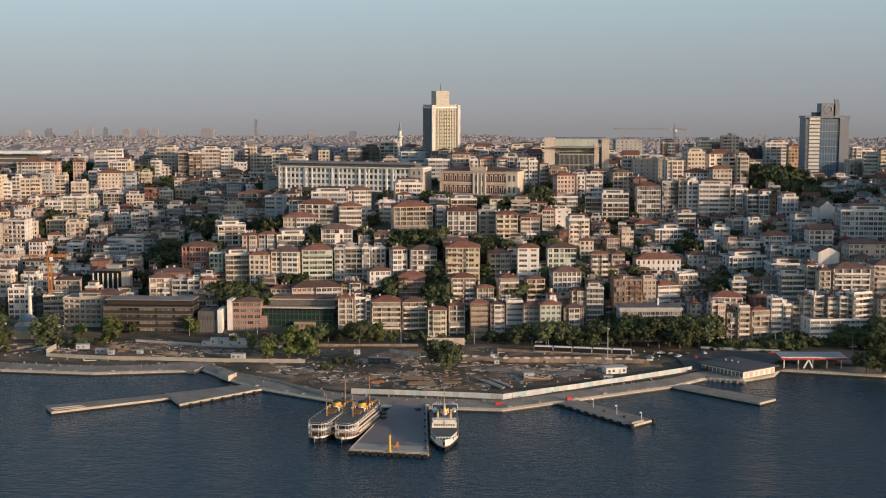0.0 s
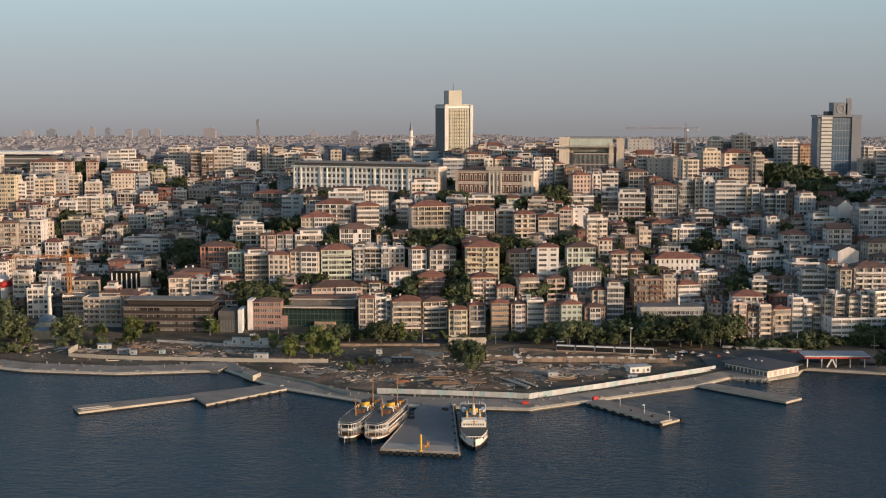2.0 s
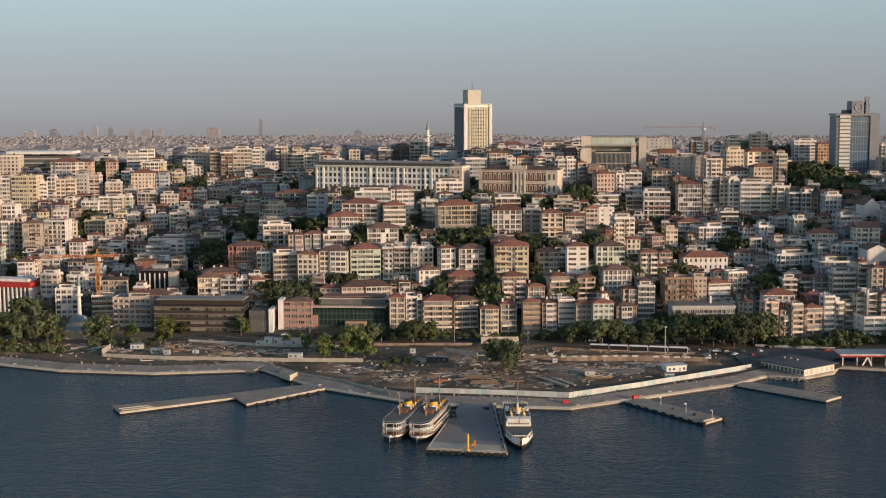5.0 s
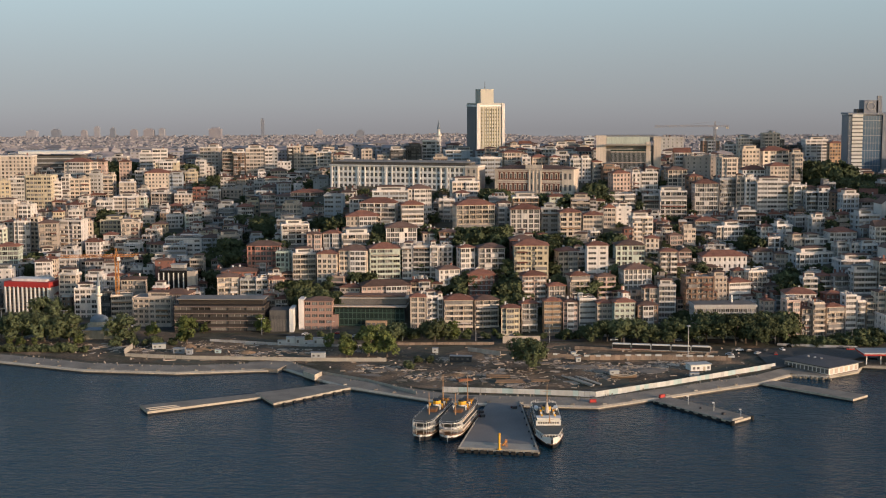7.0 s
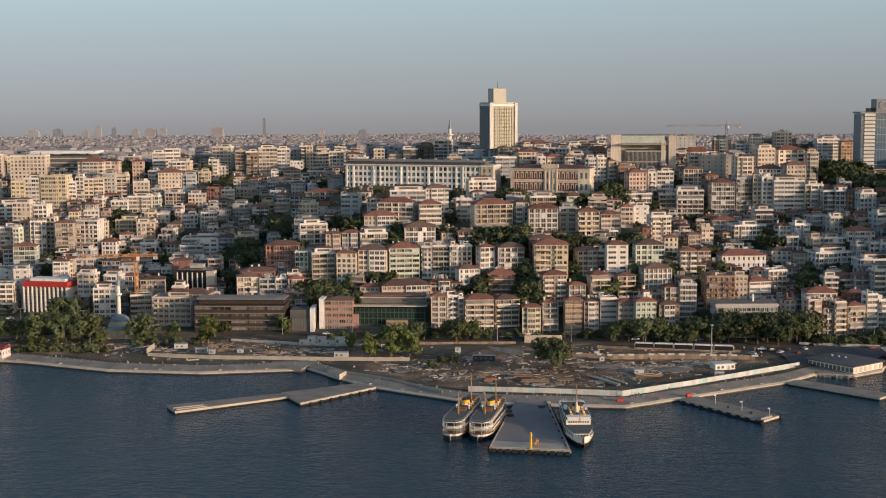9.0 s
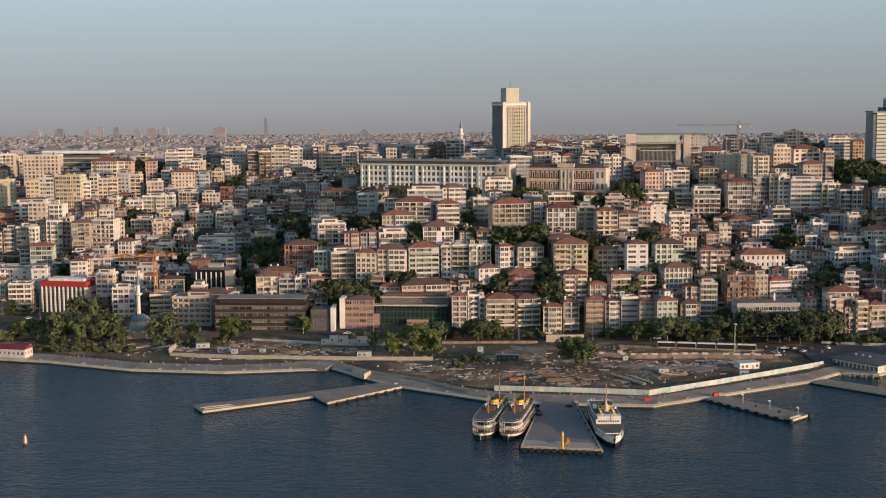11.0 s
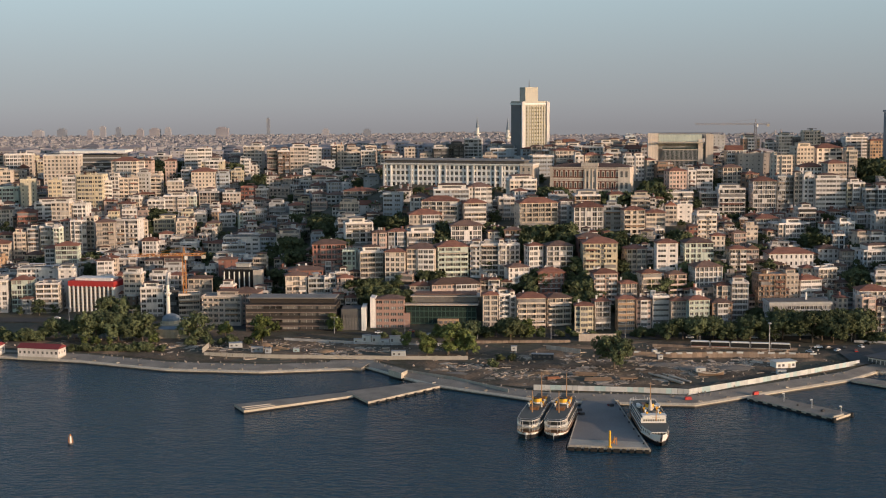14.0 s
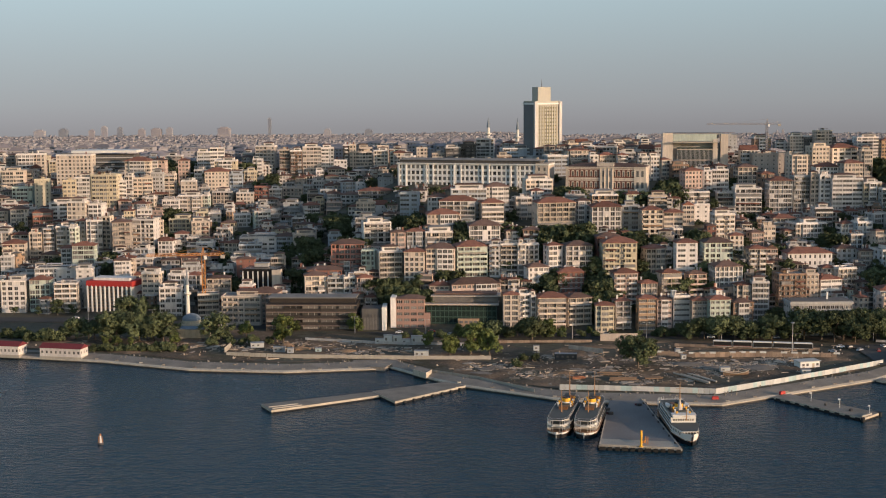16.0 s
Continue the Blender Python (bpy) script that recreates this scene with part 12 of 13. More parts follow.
grove_tree(40.1, 936.3, 6.1)
grove_tree(243.9, 936.6, 6.5)
grove_tree(188.2, 936.9, 9.9)
grove_tree(-419.9, 937.6, 5.4)
grove_tree(-411.8, 937.6, 8.5)
grove_tree(46.9, 941.2, 7.4)
grove_tree(240.0, 942.6, 8.9)
grove_tree(221.6, 942.7, 6.2)
grove_tree(-323.0, 943.0, 5.9)
grove_tree(-368.7, 945.3, 7.8)
grove_tree(-417.6, 945.6, 9.8)
grove_tree(45.1, 946.0, 5.3)
grove_tree(222.2, 948.2, 6.2)
grove_tree(232.8, 948.3, 18.0)
grove_tree(52.0, 948.7, 10.3)
grove_tree(-323.9, 948.7, 6.2)
grove_tree(231.3, 949.9, 18.0)
grove_tree(127.3, 950.1, 6.6)
grove_tree(230.4, 950.9, 18.0)
grove_tree(229.2, 952.1, 18.0)
grove_tree(241.1, 952.2, 5.5)
grove_tree(-316.7, 952.2, 8.4)
grove_tree(-179.2, 952.3, 8.6)
grove_tree(227.8, 953.4, 18.0)
grove_tree(226.6, 954.4, 18.0)
grove_tree(50.9, 954.9, 6.7)
grove_tree(225.8, 955.1, 18.0)
grove_tree(190.3, 955.2, 9.1)
grove_tree(224.3, 956.1, 18.0)
grove_tree(223.2, 956.8, 18.0)
grove_tree(222.1, 957.5, 17.3)
grove_tree(220.7, 958.2, 17.8)
grove_tree(219.3, 958.8, 17.9)
grove_tree(242.9, 958.9, 6.7)
grove_tree(217.6, 959.3, 18.0)
grove_tree(216.4, 959.6, 18.0)
grove_tree(205.1, 959.8, 18.0)
grove_tree(215.2, 959.9, 18.0)
grove_tree(206.4, 960.0, 18.0)
grove_tree(214.1, 960.0, 18.0)
grove_tree(208.2, 960.2, 18.0)
grove_tree(212.6, 960.2, 18.0)
grove_tree(209.3, 960.2, 18.0)
grove_tree(211.1, 960.3, 18.0)
grove_tree(133.9, 960.3, 6.0)
grove_tree(49.9, 960.4, 6.2)
grove_tree(-193.5, 961.1, 6.8)
grove_tree(-312.6, 961.6, 13.0)
grove_tree(-309.2, 963.2, 13.0)
grove_tree(-306.2, 964.1, 13.0)
grove_tree(196.7, 965.0, 8.1)
grove_tree(241.9, 965.1, 8.0)
grove_tree(221.1, 965.1, 9.6)
grove_tree(176.3, 965.9, 8.9)
grove_tree(293.8, 966.0, 9.6)
grove_tree(223.8, 970.3, 7.3)
grove_tree(91.0, 970.5, 5.4)
grove_tree(-306.5, 972.4, 6.5)
grove_tree(-413.8, 974.1, 7.5)
grove_tree(183.3, 974.1, 8.3)
grove_tree(285.4, 974.8, 10.3)
grove_tree(-373.8, 974.8, 9.1)
grove_tree(236.4, 975.9, 7.3)
grove_tree(143.0, 976.5, 8.9)
grove_tree(58.4, 976.6, 7.9)
grove_tree(274.0, 976.6, 7.6)
grove_tree(223.6, 976.9, 7.9)
grove_tree(213.8, 978.7, 6.8)
grove_tree(244.1, 978.9, 9.8)
grove_tree(-255.7, 979.4, 6.4)
grove_tree(-308.2, 979.6, 9.3)
grove_tree(190.7, 982.4, 8.1)
grove_tree(-361.2, 982.8, 8.2)
grove_tree(300.0, 983.3, 8.6)
grove_tree(182.7, 985.6, 6.7)
grove_tree(100.6, 986.0, 6.9)
grove_tree(-253.2, 986.8, 6.9)
grove_tree(-326.7, 989.3, 10.3)
grove_tree(292.5, 990.9, 9.1)
grove_tree(72.2, 991.8, 8.6)
grove_tree(222.8, 992.3, 6.1)
grove_tree(217.8, 993.6, 6.4)
grove_tree(233.3, 993.8, 8.7)
grove_tree(76.8, 994.1, 7.8)
grove_tree(198.4, 995.0, 6.5)
grove_tree(139.1, 995.2, 7.0)
grove_tree(151.5, 996.4, 7.1)
grove_tree(288.8, 997.0, 9.3)
grove_tree(239.9, 997.4, 5.4)
grove_tree(-383.5, 998.1, 10.0)
grove_tree(249.7, 998.1, 7.9)
grove_tree(-418.4, 998.5, 8.8)
grove_tree(-5.6, 998.7, 9.7)
grove_tree(193.8, 1000.2, 6.0)
grove_tree(261.8, 1000.4, 10.5)
grove_tree(244.6, 1000.7, 7.7)
grove_tree(234.4, 1001.0, 10.5)
grove_tree(221.4, 1001.1, 6.2)
grove_tree(-343.2, 1002.5, 5.7)
grove_tree(296.1, 1002.6, 9.7)
grove_tree(175.5, 1002.7, 8.0)
grove_tree(273.2, 1004.6, 7.9)
grove_tree(253.2, 1005.2, 6.4)
grove_tree(280.0, 1006.0, 10.1)
grove_tree(-341.1, 1008.2, 7.0)
grove_tree(-324.4, 1008.3, 7.2)
grove_tree(248.6, 1009.5, 9.5)
grove_tree(228.0, 1009.5, 5.3)
grove_tree(218.9, 1009.6, 5.7)
grove_tree(-36.5, 1010.6, 5.7)
grove_tree(130.4, 1012.3, 6.5)
grove_tree(-330.0, 1012.4, 8.0)
grove_tree(178.6, 1012.8, 8.9)
grove_tree(194.2, 1012.9, 5.0)
grove_tree(236.1, 1013.2, 5.7)
grove_tree(-343.8, 1013.7, 5.4)
grove_tree(-388.1, 1013.8, 9.6)
grove_tree(140.7, 1014.4, 8.4)
grove_tree(251.7, 1014.6, 6.5)
grove_tree(273.2, 1014.6, 6.1)
grove_tree(301.8, 1014.9, 8.4)
grove_tree(-320.0, 1017.0, 7.0)
grove_tree(-325.1, 1018.1, 9.6)
grove_tree(-13.9, 1018.5, 10.1)
grove_tree(259.1, 1020.0, 9.7)
grove_tree(304.2, 1020.2, 9.4)
grove_tree(251.5, 1020.2, 9.9)
grove_tree(226.9, 1020.7, 7.9)
grove_tree(-387.7, 1021.2, 7.1)
grove_tree(243.9, 1021.4, 5.2)
grove_tree(235.1, 1023.8, 10.4)
grove_tree(270.8, 1024.4, 8.2)
grove_tree(302.7, 1025.3, 7.1)
grove_tree(282.3, 1025.6, 7.3)
grove_tree(150.9, 1025.7, 6.3)
grove_tree(290.1, 1027.0, 7.4)
grove_tree(-266.2, 1027.1, 5.2)
grove_tree(251.9, 1027.5, 6.2)
grove_tree(-298.4, 1028.0, 8.4)
grove_tree(-8.1, 1028.4, 6.8)
grove_tree(275.9, 1028.5, 5.7)
grove_tree(237.5, 1028.7, 7.1)
grove_tree(-453.5, 1029.1, 5.8)
grove_tree(-216.6, 1030.0, 5.1)
grove_tree(227.3, 1030.6, 8.0)
grove_tree(270.0, 1032.1, 10.0)
grove_tree(257.9, 1032.3, 8.9)
grove_tree(246.1, 1032.4, 6.9)
grove_tree(-352.6, 1032.5, 8.6)
grove_tree(263.5, 1033.7, 6.7)
grove_tree(283.1, 1034.0, 9.0)
grove_tree(113.2, 1034.5, 6.0)
grove_tree(292.1, 1034.7, 8.1)
grove_tree(-240.1, 1034.8, 9.3)
grove_tree(-359.7, 1035.4, 10.2)
grove_tree(221.5, 1036.3, 18.0)
grove_tree(275.2, 1036.6, 6.0)
grove_tree(222.4, 1036.8, 18.0)
grove_tree(182.6, 1037.0, 8.5)
grove_tree(224.5, 1037.8, 18.0)
grove_tree(265.6, 1038.3, 8.2)
grove_tree(225.8, 1038.4, 15.3)
grove_tree(252.7, 1038.4, 8.0)
grove_tree(300.3, 1038.6, 6.8)
grove_tree(227.8, 1039.3, 17.6)
grove_tree(229.3, 1040.0, 18.0)
grove_tree(260.2, 1040.1, 9.8)
grove_tree(230.5, 1040.6, 16.7)
grove_tree(232.4, 1041.5, 16.2)
grove_tree(-152.1, 1041.5, 9.7)
grove_tree(-252.2, 1041.7, 6.5)
grove_tree(234.0, 1042.2, 15.5)
grove_tree(283.2, 1042.4, 8.8)
grove_tree(235.3, 1042.7, 14.8)
grove_tree(307.3, 1043.1, 10.3)
grove_tree(237.0, 1043.4, 18.0)
grove_tree(238.9, 1044.1, 14.6)
grove_tree(240.6, 1044.6, 14.6)
grove_tree(272.9, 1044.6, 9.9)
grove_tree(253.8, 1044.8, 18.0)
grove_tree(242.3, 1045.0, 18.0)
grove_tree(221.2, 1045.2, 10.3)
grove_tree(243.3, 1045.2, 18.0)
grove_tree(252.0, 1045.2, 18.0)
grove_tree(250.7, 1045.5, 18.0)
grove_tree(245.2, 1045.5, 14.8)
grove_tree(249.3, 1045.6, 17.4)
grove_tree(246.7, 1045.6, 18.0)
grove_tree(248.1, 1045.7, 17.8)
grove_tree(284.4, 1047.7, 5.8)
grove_tree(275.1, 1049.7, 7.8)
grove_tree(304.4, 1050.4, 5.9)
grove_tree(255.8, 1051.0, 7.3)
grove_tree(238.0, 1052.2, 7.6)
grove_tree(-146.0, 1052.5, 5.8)
grove_tree(267.0, 1052.9, 8.9)
grove_tree(-377.9, 1053.2, 8.9)
grove_tree(299.9, 1054.1, 10.2)
grove_tree(-250.6, 1054.3, 5.8)
grove_tree(-445.8, 1054.6, 8.5)
grove_tree(-458.6, 1054.9, 8.7)
grove_tree(289.2, 1055.1, 5.3)
grove_tree(315.7, 1055.7, 9.1)
grove_tree(-410.4, 1055.8, 5.8)
grove_tree(309.7, 1056.0, 8.7)
grove_tree(244.9, 1056.5, 6.5)
grove_tree(-235.1, 1057.6, 6.4)
grove_tree(-171.4, 1058.5, 8.6)
grove_tree(-79.8, 1058.9, 9.3)
grove_tree(251.3, 1059.4, 9.6)
grove_tree(57.5, 1059.9, 8.7)
grove_tree(230.3, 1060.4, 9.8)
grove_tree(-226.6, 1060.9, 6.6)
grove_tree(270.8, 1061.0, 7.9)
grove_tree(285.8, 1061.6, 8.4)
grove_tree(320.1, 1062.1, 10.1)
grove_tree(238.2, 1062.3, 8.4)
grove_tree(-386.4, 1063.3, 9.5)
grove_tree(-433.0, 1065.1, 8.8)
grove_tree(26.7, 1065.4, 9.8)
grove_tree(-468.0, 1066.7, 10.0)
grove_tree(127.8, 1067.4, 8.8)
grove_tree(-323.7, 1067.7, 5.1)
grove_tree(250.1, 1068.6, 6.6)
grove_tree(-16.3, 1068.9, 5.0)
grove_tree(-356.7, 1069.5, 6.0)
grove_tree(-4.7, 1069.7, 9.8)
grove_tree(-432.1, 1071.1, 8.6)
grove_tree(60.5, 1074.3, 7.9)
grove_tree(-253.4, 1081.0, 13.0)
grove_tree(-263.2, 1081.2, 13.0)
grove_tree(-257.0, 1081.7, 13.0)
grove_tree(-184.2, 1085.5, 8.0)
grove_tree(-342.5, 1089.2, 13.0)
grove_tree(-348.3, 1089.9, 13.0)
grove_tree(-315.3, 1093.4, 13.0)
grove_tree(-319.4, 1093.9, 13.0)
grove_tree(-322.3, 1094.3, 13.0)
grove_tree(-291.9, 1096.9, 9.1)
grove_tree(-282.9, 1098.6, 13.0)
grove_tree(-347.8, 1099.3, 8.9)
grove_tree(-279.5, 1100.7, 13.0)
grove_tree(-276.4, 1102.9, 13.0)
grove_tree(-344.2, 1118.8, 13.0)
grove_tree(-348.2, 1120.0, 13.0)
grove_tree(-214.9, 1129.7, 6.1)
grove_tree(365.4, 1141.4, 10.0)
grove_tree(176.8, 1142.4, 9.2)
tagged(part("hillside_grove", GROVE, [leaf_dark, bark]), "dark green trees between the upper houses", "trees", kind="stuff")


# ---- building site, road and far city ----
def run_of_panels(name, pts, mat_, h, step, label, group=""):
    ob = thing(name, pose(0, 0, 0), label, "wall" if "wall" in name else "fence", group)
    data = None
    for (x0, y0), (x1, y1) in zip(pts, pts[1:]):
        n = max(1, round(math.hypot(x1 - x0, y1 - y0) / step))
        ang = math.degrees(math.atan2(y1 - y0, x1 - x0))
        for k in range(n):
            a = (k + .5) / n
            x, y = x0 + (x1 - x0) * a, y0 + (y1 - y0) * a
            if data is None:
                p = part("panel", Shape().box(0, 0, -.8, step * .985, .16, h + .8), mat_, ob)
                data = p.data
            else:
                p = new("panel", data)
                p.parent = ob
            p.matrix_basis = pose(x, y, lie(x, y), 0, random.uniform(-1, 1), ang + random.uniform(-2, 2))


run_of_panels("hoarding_fence", [(-9.6, 666.5),(17.4, 660.0),(46.0, 662.0),(88.3, 657.5)], hoarding_mat, 2.8, 2.6, "brown panel hoarding along the tram line")
ob = thing("sign_row", pose(0, 0, 0), "pale boards fixed along the top of the hoarding", "boards")
for k in range(20):
    f = k / 19
    x = -9.6 + 97.9 * f
    y = float(np.interp(x, (-9.6, 17.4, 46, 88.3), (666.5, 660, 662, 657.5))) - .12
    if k % 5 != 3:
        part("board", Shape().box(0, 0, 2.1, 3.2, .14, .95), panel_white, ob, at=pose(x, y, lie(x, y), 0, 0, -3))
run_of_panels("hoarding_fence", [(12.1, 690.0),(35.7, 684.5),(84.8, 675.5)], hoarding_mat, 1.6, 2.6, "low brown barrier beside the tram line")
run_of_panels("site_wall", [(-221.8, 670.5),(-188.1, 664.0),(-120.2, 658.5),(-85.6, 658.0)], concrete, 2.0, 3.0, "low pale concrete wall round the site")
run_of_panels("site_wall", [(-185.6, 711.0),(-133.1, 696.5),(-96.3, 694.0)], wall_mat("grey"), 1.6, 3.0, "grey barrier wall along the coast road")
run_of_panels("site_wall", [(-85.0, 700.5),(-30.2, 701.5)], hoarding_mat, 1.5, 3.0, "brown barrier wall along the coast road")
run_of_panels("site_wall", [(-44.3, 683.0),(-27.5, 671.5)], wall_mat("beige"), 2.5, 3.0, "pale sheet wall beside site huts")
run_of_panels("site_wall", [(-25.5, 704.5),(-5.3, 705.0)], wall_mat("beige"), 4.2, 3.0, "tall beige rendered wall by the underpass")
run_of_panels("site_wall", [(-223.7, 676.5),(-223.1, 691.5)], concrete, 3.0, 3.0, "low pale concrete wall round the site")
run_of_panels("site_wall", [(120.6, 698.0),(146.3, 692.0),(160.4, 689.0)], wall_mat("grey"), 1.4, 3.0, "grey barrier wall along the coast road")

run_of_panels("parapet_wall", [(-114.9, 628.5),(-92.1, 612.5),(-67.5, 586.0)], concrete, 1.3, 3.0, "low concrete parapet wall above the quay slope")


def cabin(x, y, w, d, h, yaw, mat_, words):
    ob = thing("site_cabin", pose(x, y, lie(x, y) + .05, 0, 0, yaw), words, "cabin", "site cabins")
    part("body", Shape().box(0, 0, -.5, w, d, h + .5), mat_, ob)
    part("roof", Shape().box(0, 0, h, w + .3, d + .3, .18), steel, ob)
    for k in range(max(1, int(w / 2.6))):
        part("window", Shape().box(-w / 2 + 1.3 + k * 2.6, -d / 2 - .02, h * .4, 1.1, .08, h * .33), glass, ob)


for k in range(6):
    cabin(*[(-144.4, 701.0),(-139.8, 701.0),(-134.6, 699.5),(-130.0, 699.5),(-124.9, 698.0),(-120.3, 698.0)][k], 4.6, 2.6, 4.6 if k % 3 else 2.6, 0, panel_white, "white stacked site cabin with small windows")
cabin(*(-120.9, 665.5), 7, 3, 3.2, -4, panel_white, "white site cabin beside the wall")
cabin(*(-209.0, 692.0), 7, 4, 2.6, 12, panel_white, "white tent-roofed site shelter")
cabin(*(-195.6, 680.0), 6, 2.6, 2.6, -3, steel, "grey metal site container")
cabin(*(-189.2, 675.5), 3, 2.6, 2.8, -3, wall_mat("bluegrey"), "blue-grey metal site container")
cabin(*(-47.8, 657.5), 11, 3, 3.0, -6, dark_metal, "dark metal site container with open door")
cabin(*(-61.3, 681.0), 3, 2.4, 2.4, 0, panel_white, "small white site hut")
cabin(*(-175.0, 679.0), 3, 2.2, 2.0, 0, turquoise, "pale blue portable site hut")
cabin(*(9.4, 664.0), 2.4, 2.4, 3.6, 5, panel_white, "small white stacked site hut")
cabin(*(11.3, 657.0), 2.4, 2.2, 2.2, 5, panel_white, "small white site hut")
cabin(*(26.1, 627.0), 4.6, 2.4, 2.2, 6, panel_white, "white site container among rubble")
cabin(*(63.9, 623.0), 4.4, 2.2, 1.8, 4, panel_white, "low white site container by the hut")

rk = random.Random(11)
s = Shape()
for i in range(520):
    x = rk.uniform(-105, 96) if i < 320 else rk.uniform(-340, -105)
    y = rk.uniform(shore(x) + 34, 694) if i < 320 else shore(x) + rk.uniform(24, 66)
    z = lie(x, y) - .2
    if rk.random() < .45:
        L = rk.uniform(1.5, 6)
        s.box(x, y, z, L, rk.uniform(.25, .7), rk.uniform(.3, .7), turn=rk.choice((0, 8, -35, 60)) + rk.uniform(-12, 12))
    else:
        r = rk.uniform(.3, .9)
        s.prism([(x + r * math.cos(k * 1.05 + i) * rk.uniform(.7, 1.3), y + r * math.sin(k * 1.05 + i) * rk.uniform(.7, 1.3)) for k in range(6)], z, z + rk.uniform(.4, 1.3), top=rk.uniform(.3, .7))
for cx, cy, n, sp in ((-205, 690, 130, 12), (-180, 700, 120, 12), (-230, 700, 100, 14), (-160, 676, 90, 10), (-130, 690, 110, 12), (-270, 706, 70, 14), (20, 640, 260, 9), (34, 636, 220, 8), (50, 642, 200, 9), (10, 620, 160, 8), (-30, 628, 200, 10), (-60, 622, 200, 11), (-84, 640, 140, 9), (62, 655, 140, 8), (0, 655, 160, 12), (-45, 660, 140, 12), (75, 662, 100, 8), (-15, 605, 120, 8)):
    for _ in range(n):
        x, y = rk.gauss(cx, sp), rk.gauss(cy, sp * .6)
        if y < shore(x) + 20 or y > (698 if x > -105 else 735):
            continue
        z = lie(x, y)
        a, b = rk.uniform(.3, 1.0), rk.uniform(.2, .5)
        s.box(x, y, z - .1, a * rk.choice((1, 1.5, 2.5, 4)), b, rk.uniform(.2, .6), turn=rk.choice((cx * 7, cx * 7 + 90, cx * 7 + 20)) + rk.gauss(0, 14))
        if rk.random() < .22:
            s.box(x, y, z - .1, rk.uniform(2, 6), rk.uniform(1.5, 3.5), rk.uniform(.25, .4), turn=rk.uniform(0, 180))
tagged(part("site_debris", s, mixed_junk), "scattered planks, rubble and building waste", "debris", kind="stuff")

# soil of the site, with darker excavations
s = Shape()
gx = list(range(-340, 112, 6))
for k in range(16):
    for x in gx:
        y0 = shore(x) + 18
        y = y0 + (float(np.interp(x, (-340, -215, -100, 60, 112), (764, 740, 712, 702, 698))) - y0) * k / 15
        s.v.append((x, y, lie(x, y) + .12 + (0 if k in (0, 15) or x in (gx[0], gx[-1]) else noise.noise((x * .06, y * .06, 3)) * .7 + noise.noise((x * .3, y * .3, 7)) * .25)))
for j in range(15):
    for i in range(len(gx) - 1):
        w = len(gx)
        s.f.append((j * w + i, j * w + i + 1, (j + 1) * w + i + 1, (j + 1) * w + i))
        s.m.append(0)
tagged(part("site_ground", s, soil), "bare brown soil of a building site", "ground", kind="structure")


def heap(x, y, r, h, mat_, words, n=9):
    s = Shape()
    rr = random.Random(int(x * 3 + y))
    rings = []
    for j, (f, z) in enumerate(((1, 0), (.75, .45), (.45, .8), (.15, 1))):
        rings.append([(x + r * f * rr.uniform(.75, 1.2) * math.cos(6.283 * i / n), y + r * .6 * f * rr.uniform(.75, 1.2) * math.sin(6.283 * i / n), lie(x, y) + h * z) for i in range(n)])
    for a, b in zip(rings, rings[1:]):
        for i in range(n):
            s.face(a[i], a[(i + 1) % n], b[(i + 1) % n], b[i])
    s.face(*rings[-1])
    tagged(smooth(part("soil_mound", s, mat_)), words, "heap", "spoil heaps")


ochre_soil = material("ochre_soil", (.25, .165, .10), .95, grain=.6, scale=.5, bump=1.0)
grey_rubble = material("grey_rubble", (.19, .165, .14), .95, grain=.45, scale=.6, bump=.8)
heap(*(-185.2, 686.0), 6, 1.8, ochre_soil, "ochre heap of dug soil on the site")
heap(*(-159.9, 680.5), 6, 1.2, ochre_soil, "ochre heap of dug soil on the site")
heap(*(-193.3, 693.5), 5, 2.4, timber, "brown heap of brushwood and soil")
heap(*(-51.5, 625.5), 8, 1.2, soil, "dark brown heap of soil")
heap(*(27.2, 622.0), 6, 1.4, ochre_soil, "ochre heap of dug soil on the site")
heap(*(11.4, 643.5), 11, 1.1, grey_rubble, "grey heap of broken concrete")
heap(*(22.2, 635.0), 9, 1.0, grey_rubble, "grey heap of broken concrete")
heap(*(44.3, 635.5), 11, 0.9, grey_rubble, "grey heap of broken concrete")
heap(*(-92.3, 624.5), 9, 0.6, grey_rubble, "grey heap of broken concrete")
heap(*(-88.2, 635.0), 6, 0.7, grey_rubble, "grey heap of broken concrete")


def stack(x, y, L, n, mat_, yaw, words):
    ob = thing("plank_stack", pose(x, y, lie(x, y), 0, 0, yaw), words, "planks", "plank stacks")
    rr = random.Random(int(x + y))
    for k in range(n):
        part("plank", Shape().box(rr.uniform(-.5, .5), (k - n / 2) * 1.1, rr.uniform(.2, .8), L * rr.uniform(.7, 1), .8, .5, turn=rr.uniform(-3, 3)), mat_, ob)


stack(*(-25.0, 611.0), 14, 5, timber, 4, "long brown planks stacked on the site")
stack(*(-29.5, 621.0), 12, 5, timber, -3, "long brown planks stacked on the site")
stack(*(-46.4, 613.0), 7, 4, material("rust", (.26, .11, .06), .9, grain=.3), 20, "rust-orange steel sheets stacked on the site")
stack(*(7.6, 609.5), 26, 3, concrete, 118, "long pale concrete beams lying on the site")
stack(*(12.2, 612.0), 24, 2, concrete, 118, "long pale concrete beams lying on the site")
stack(*(-10.4, 611.5), 9, 3, timber, 10, "long brown planks stacked on the site")


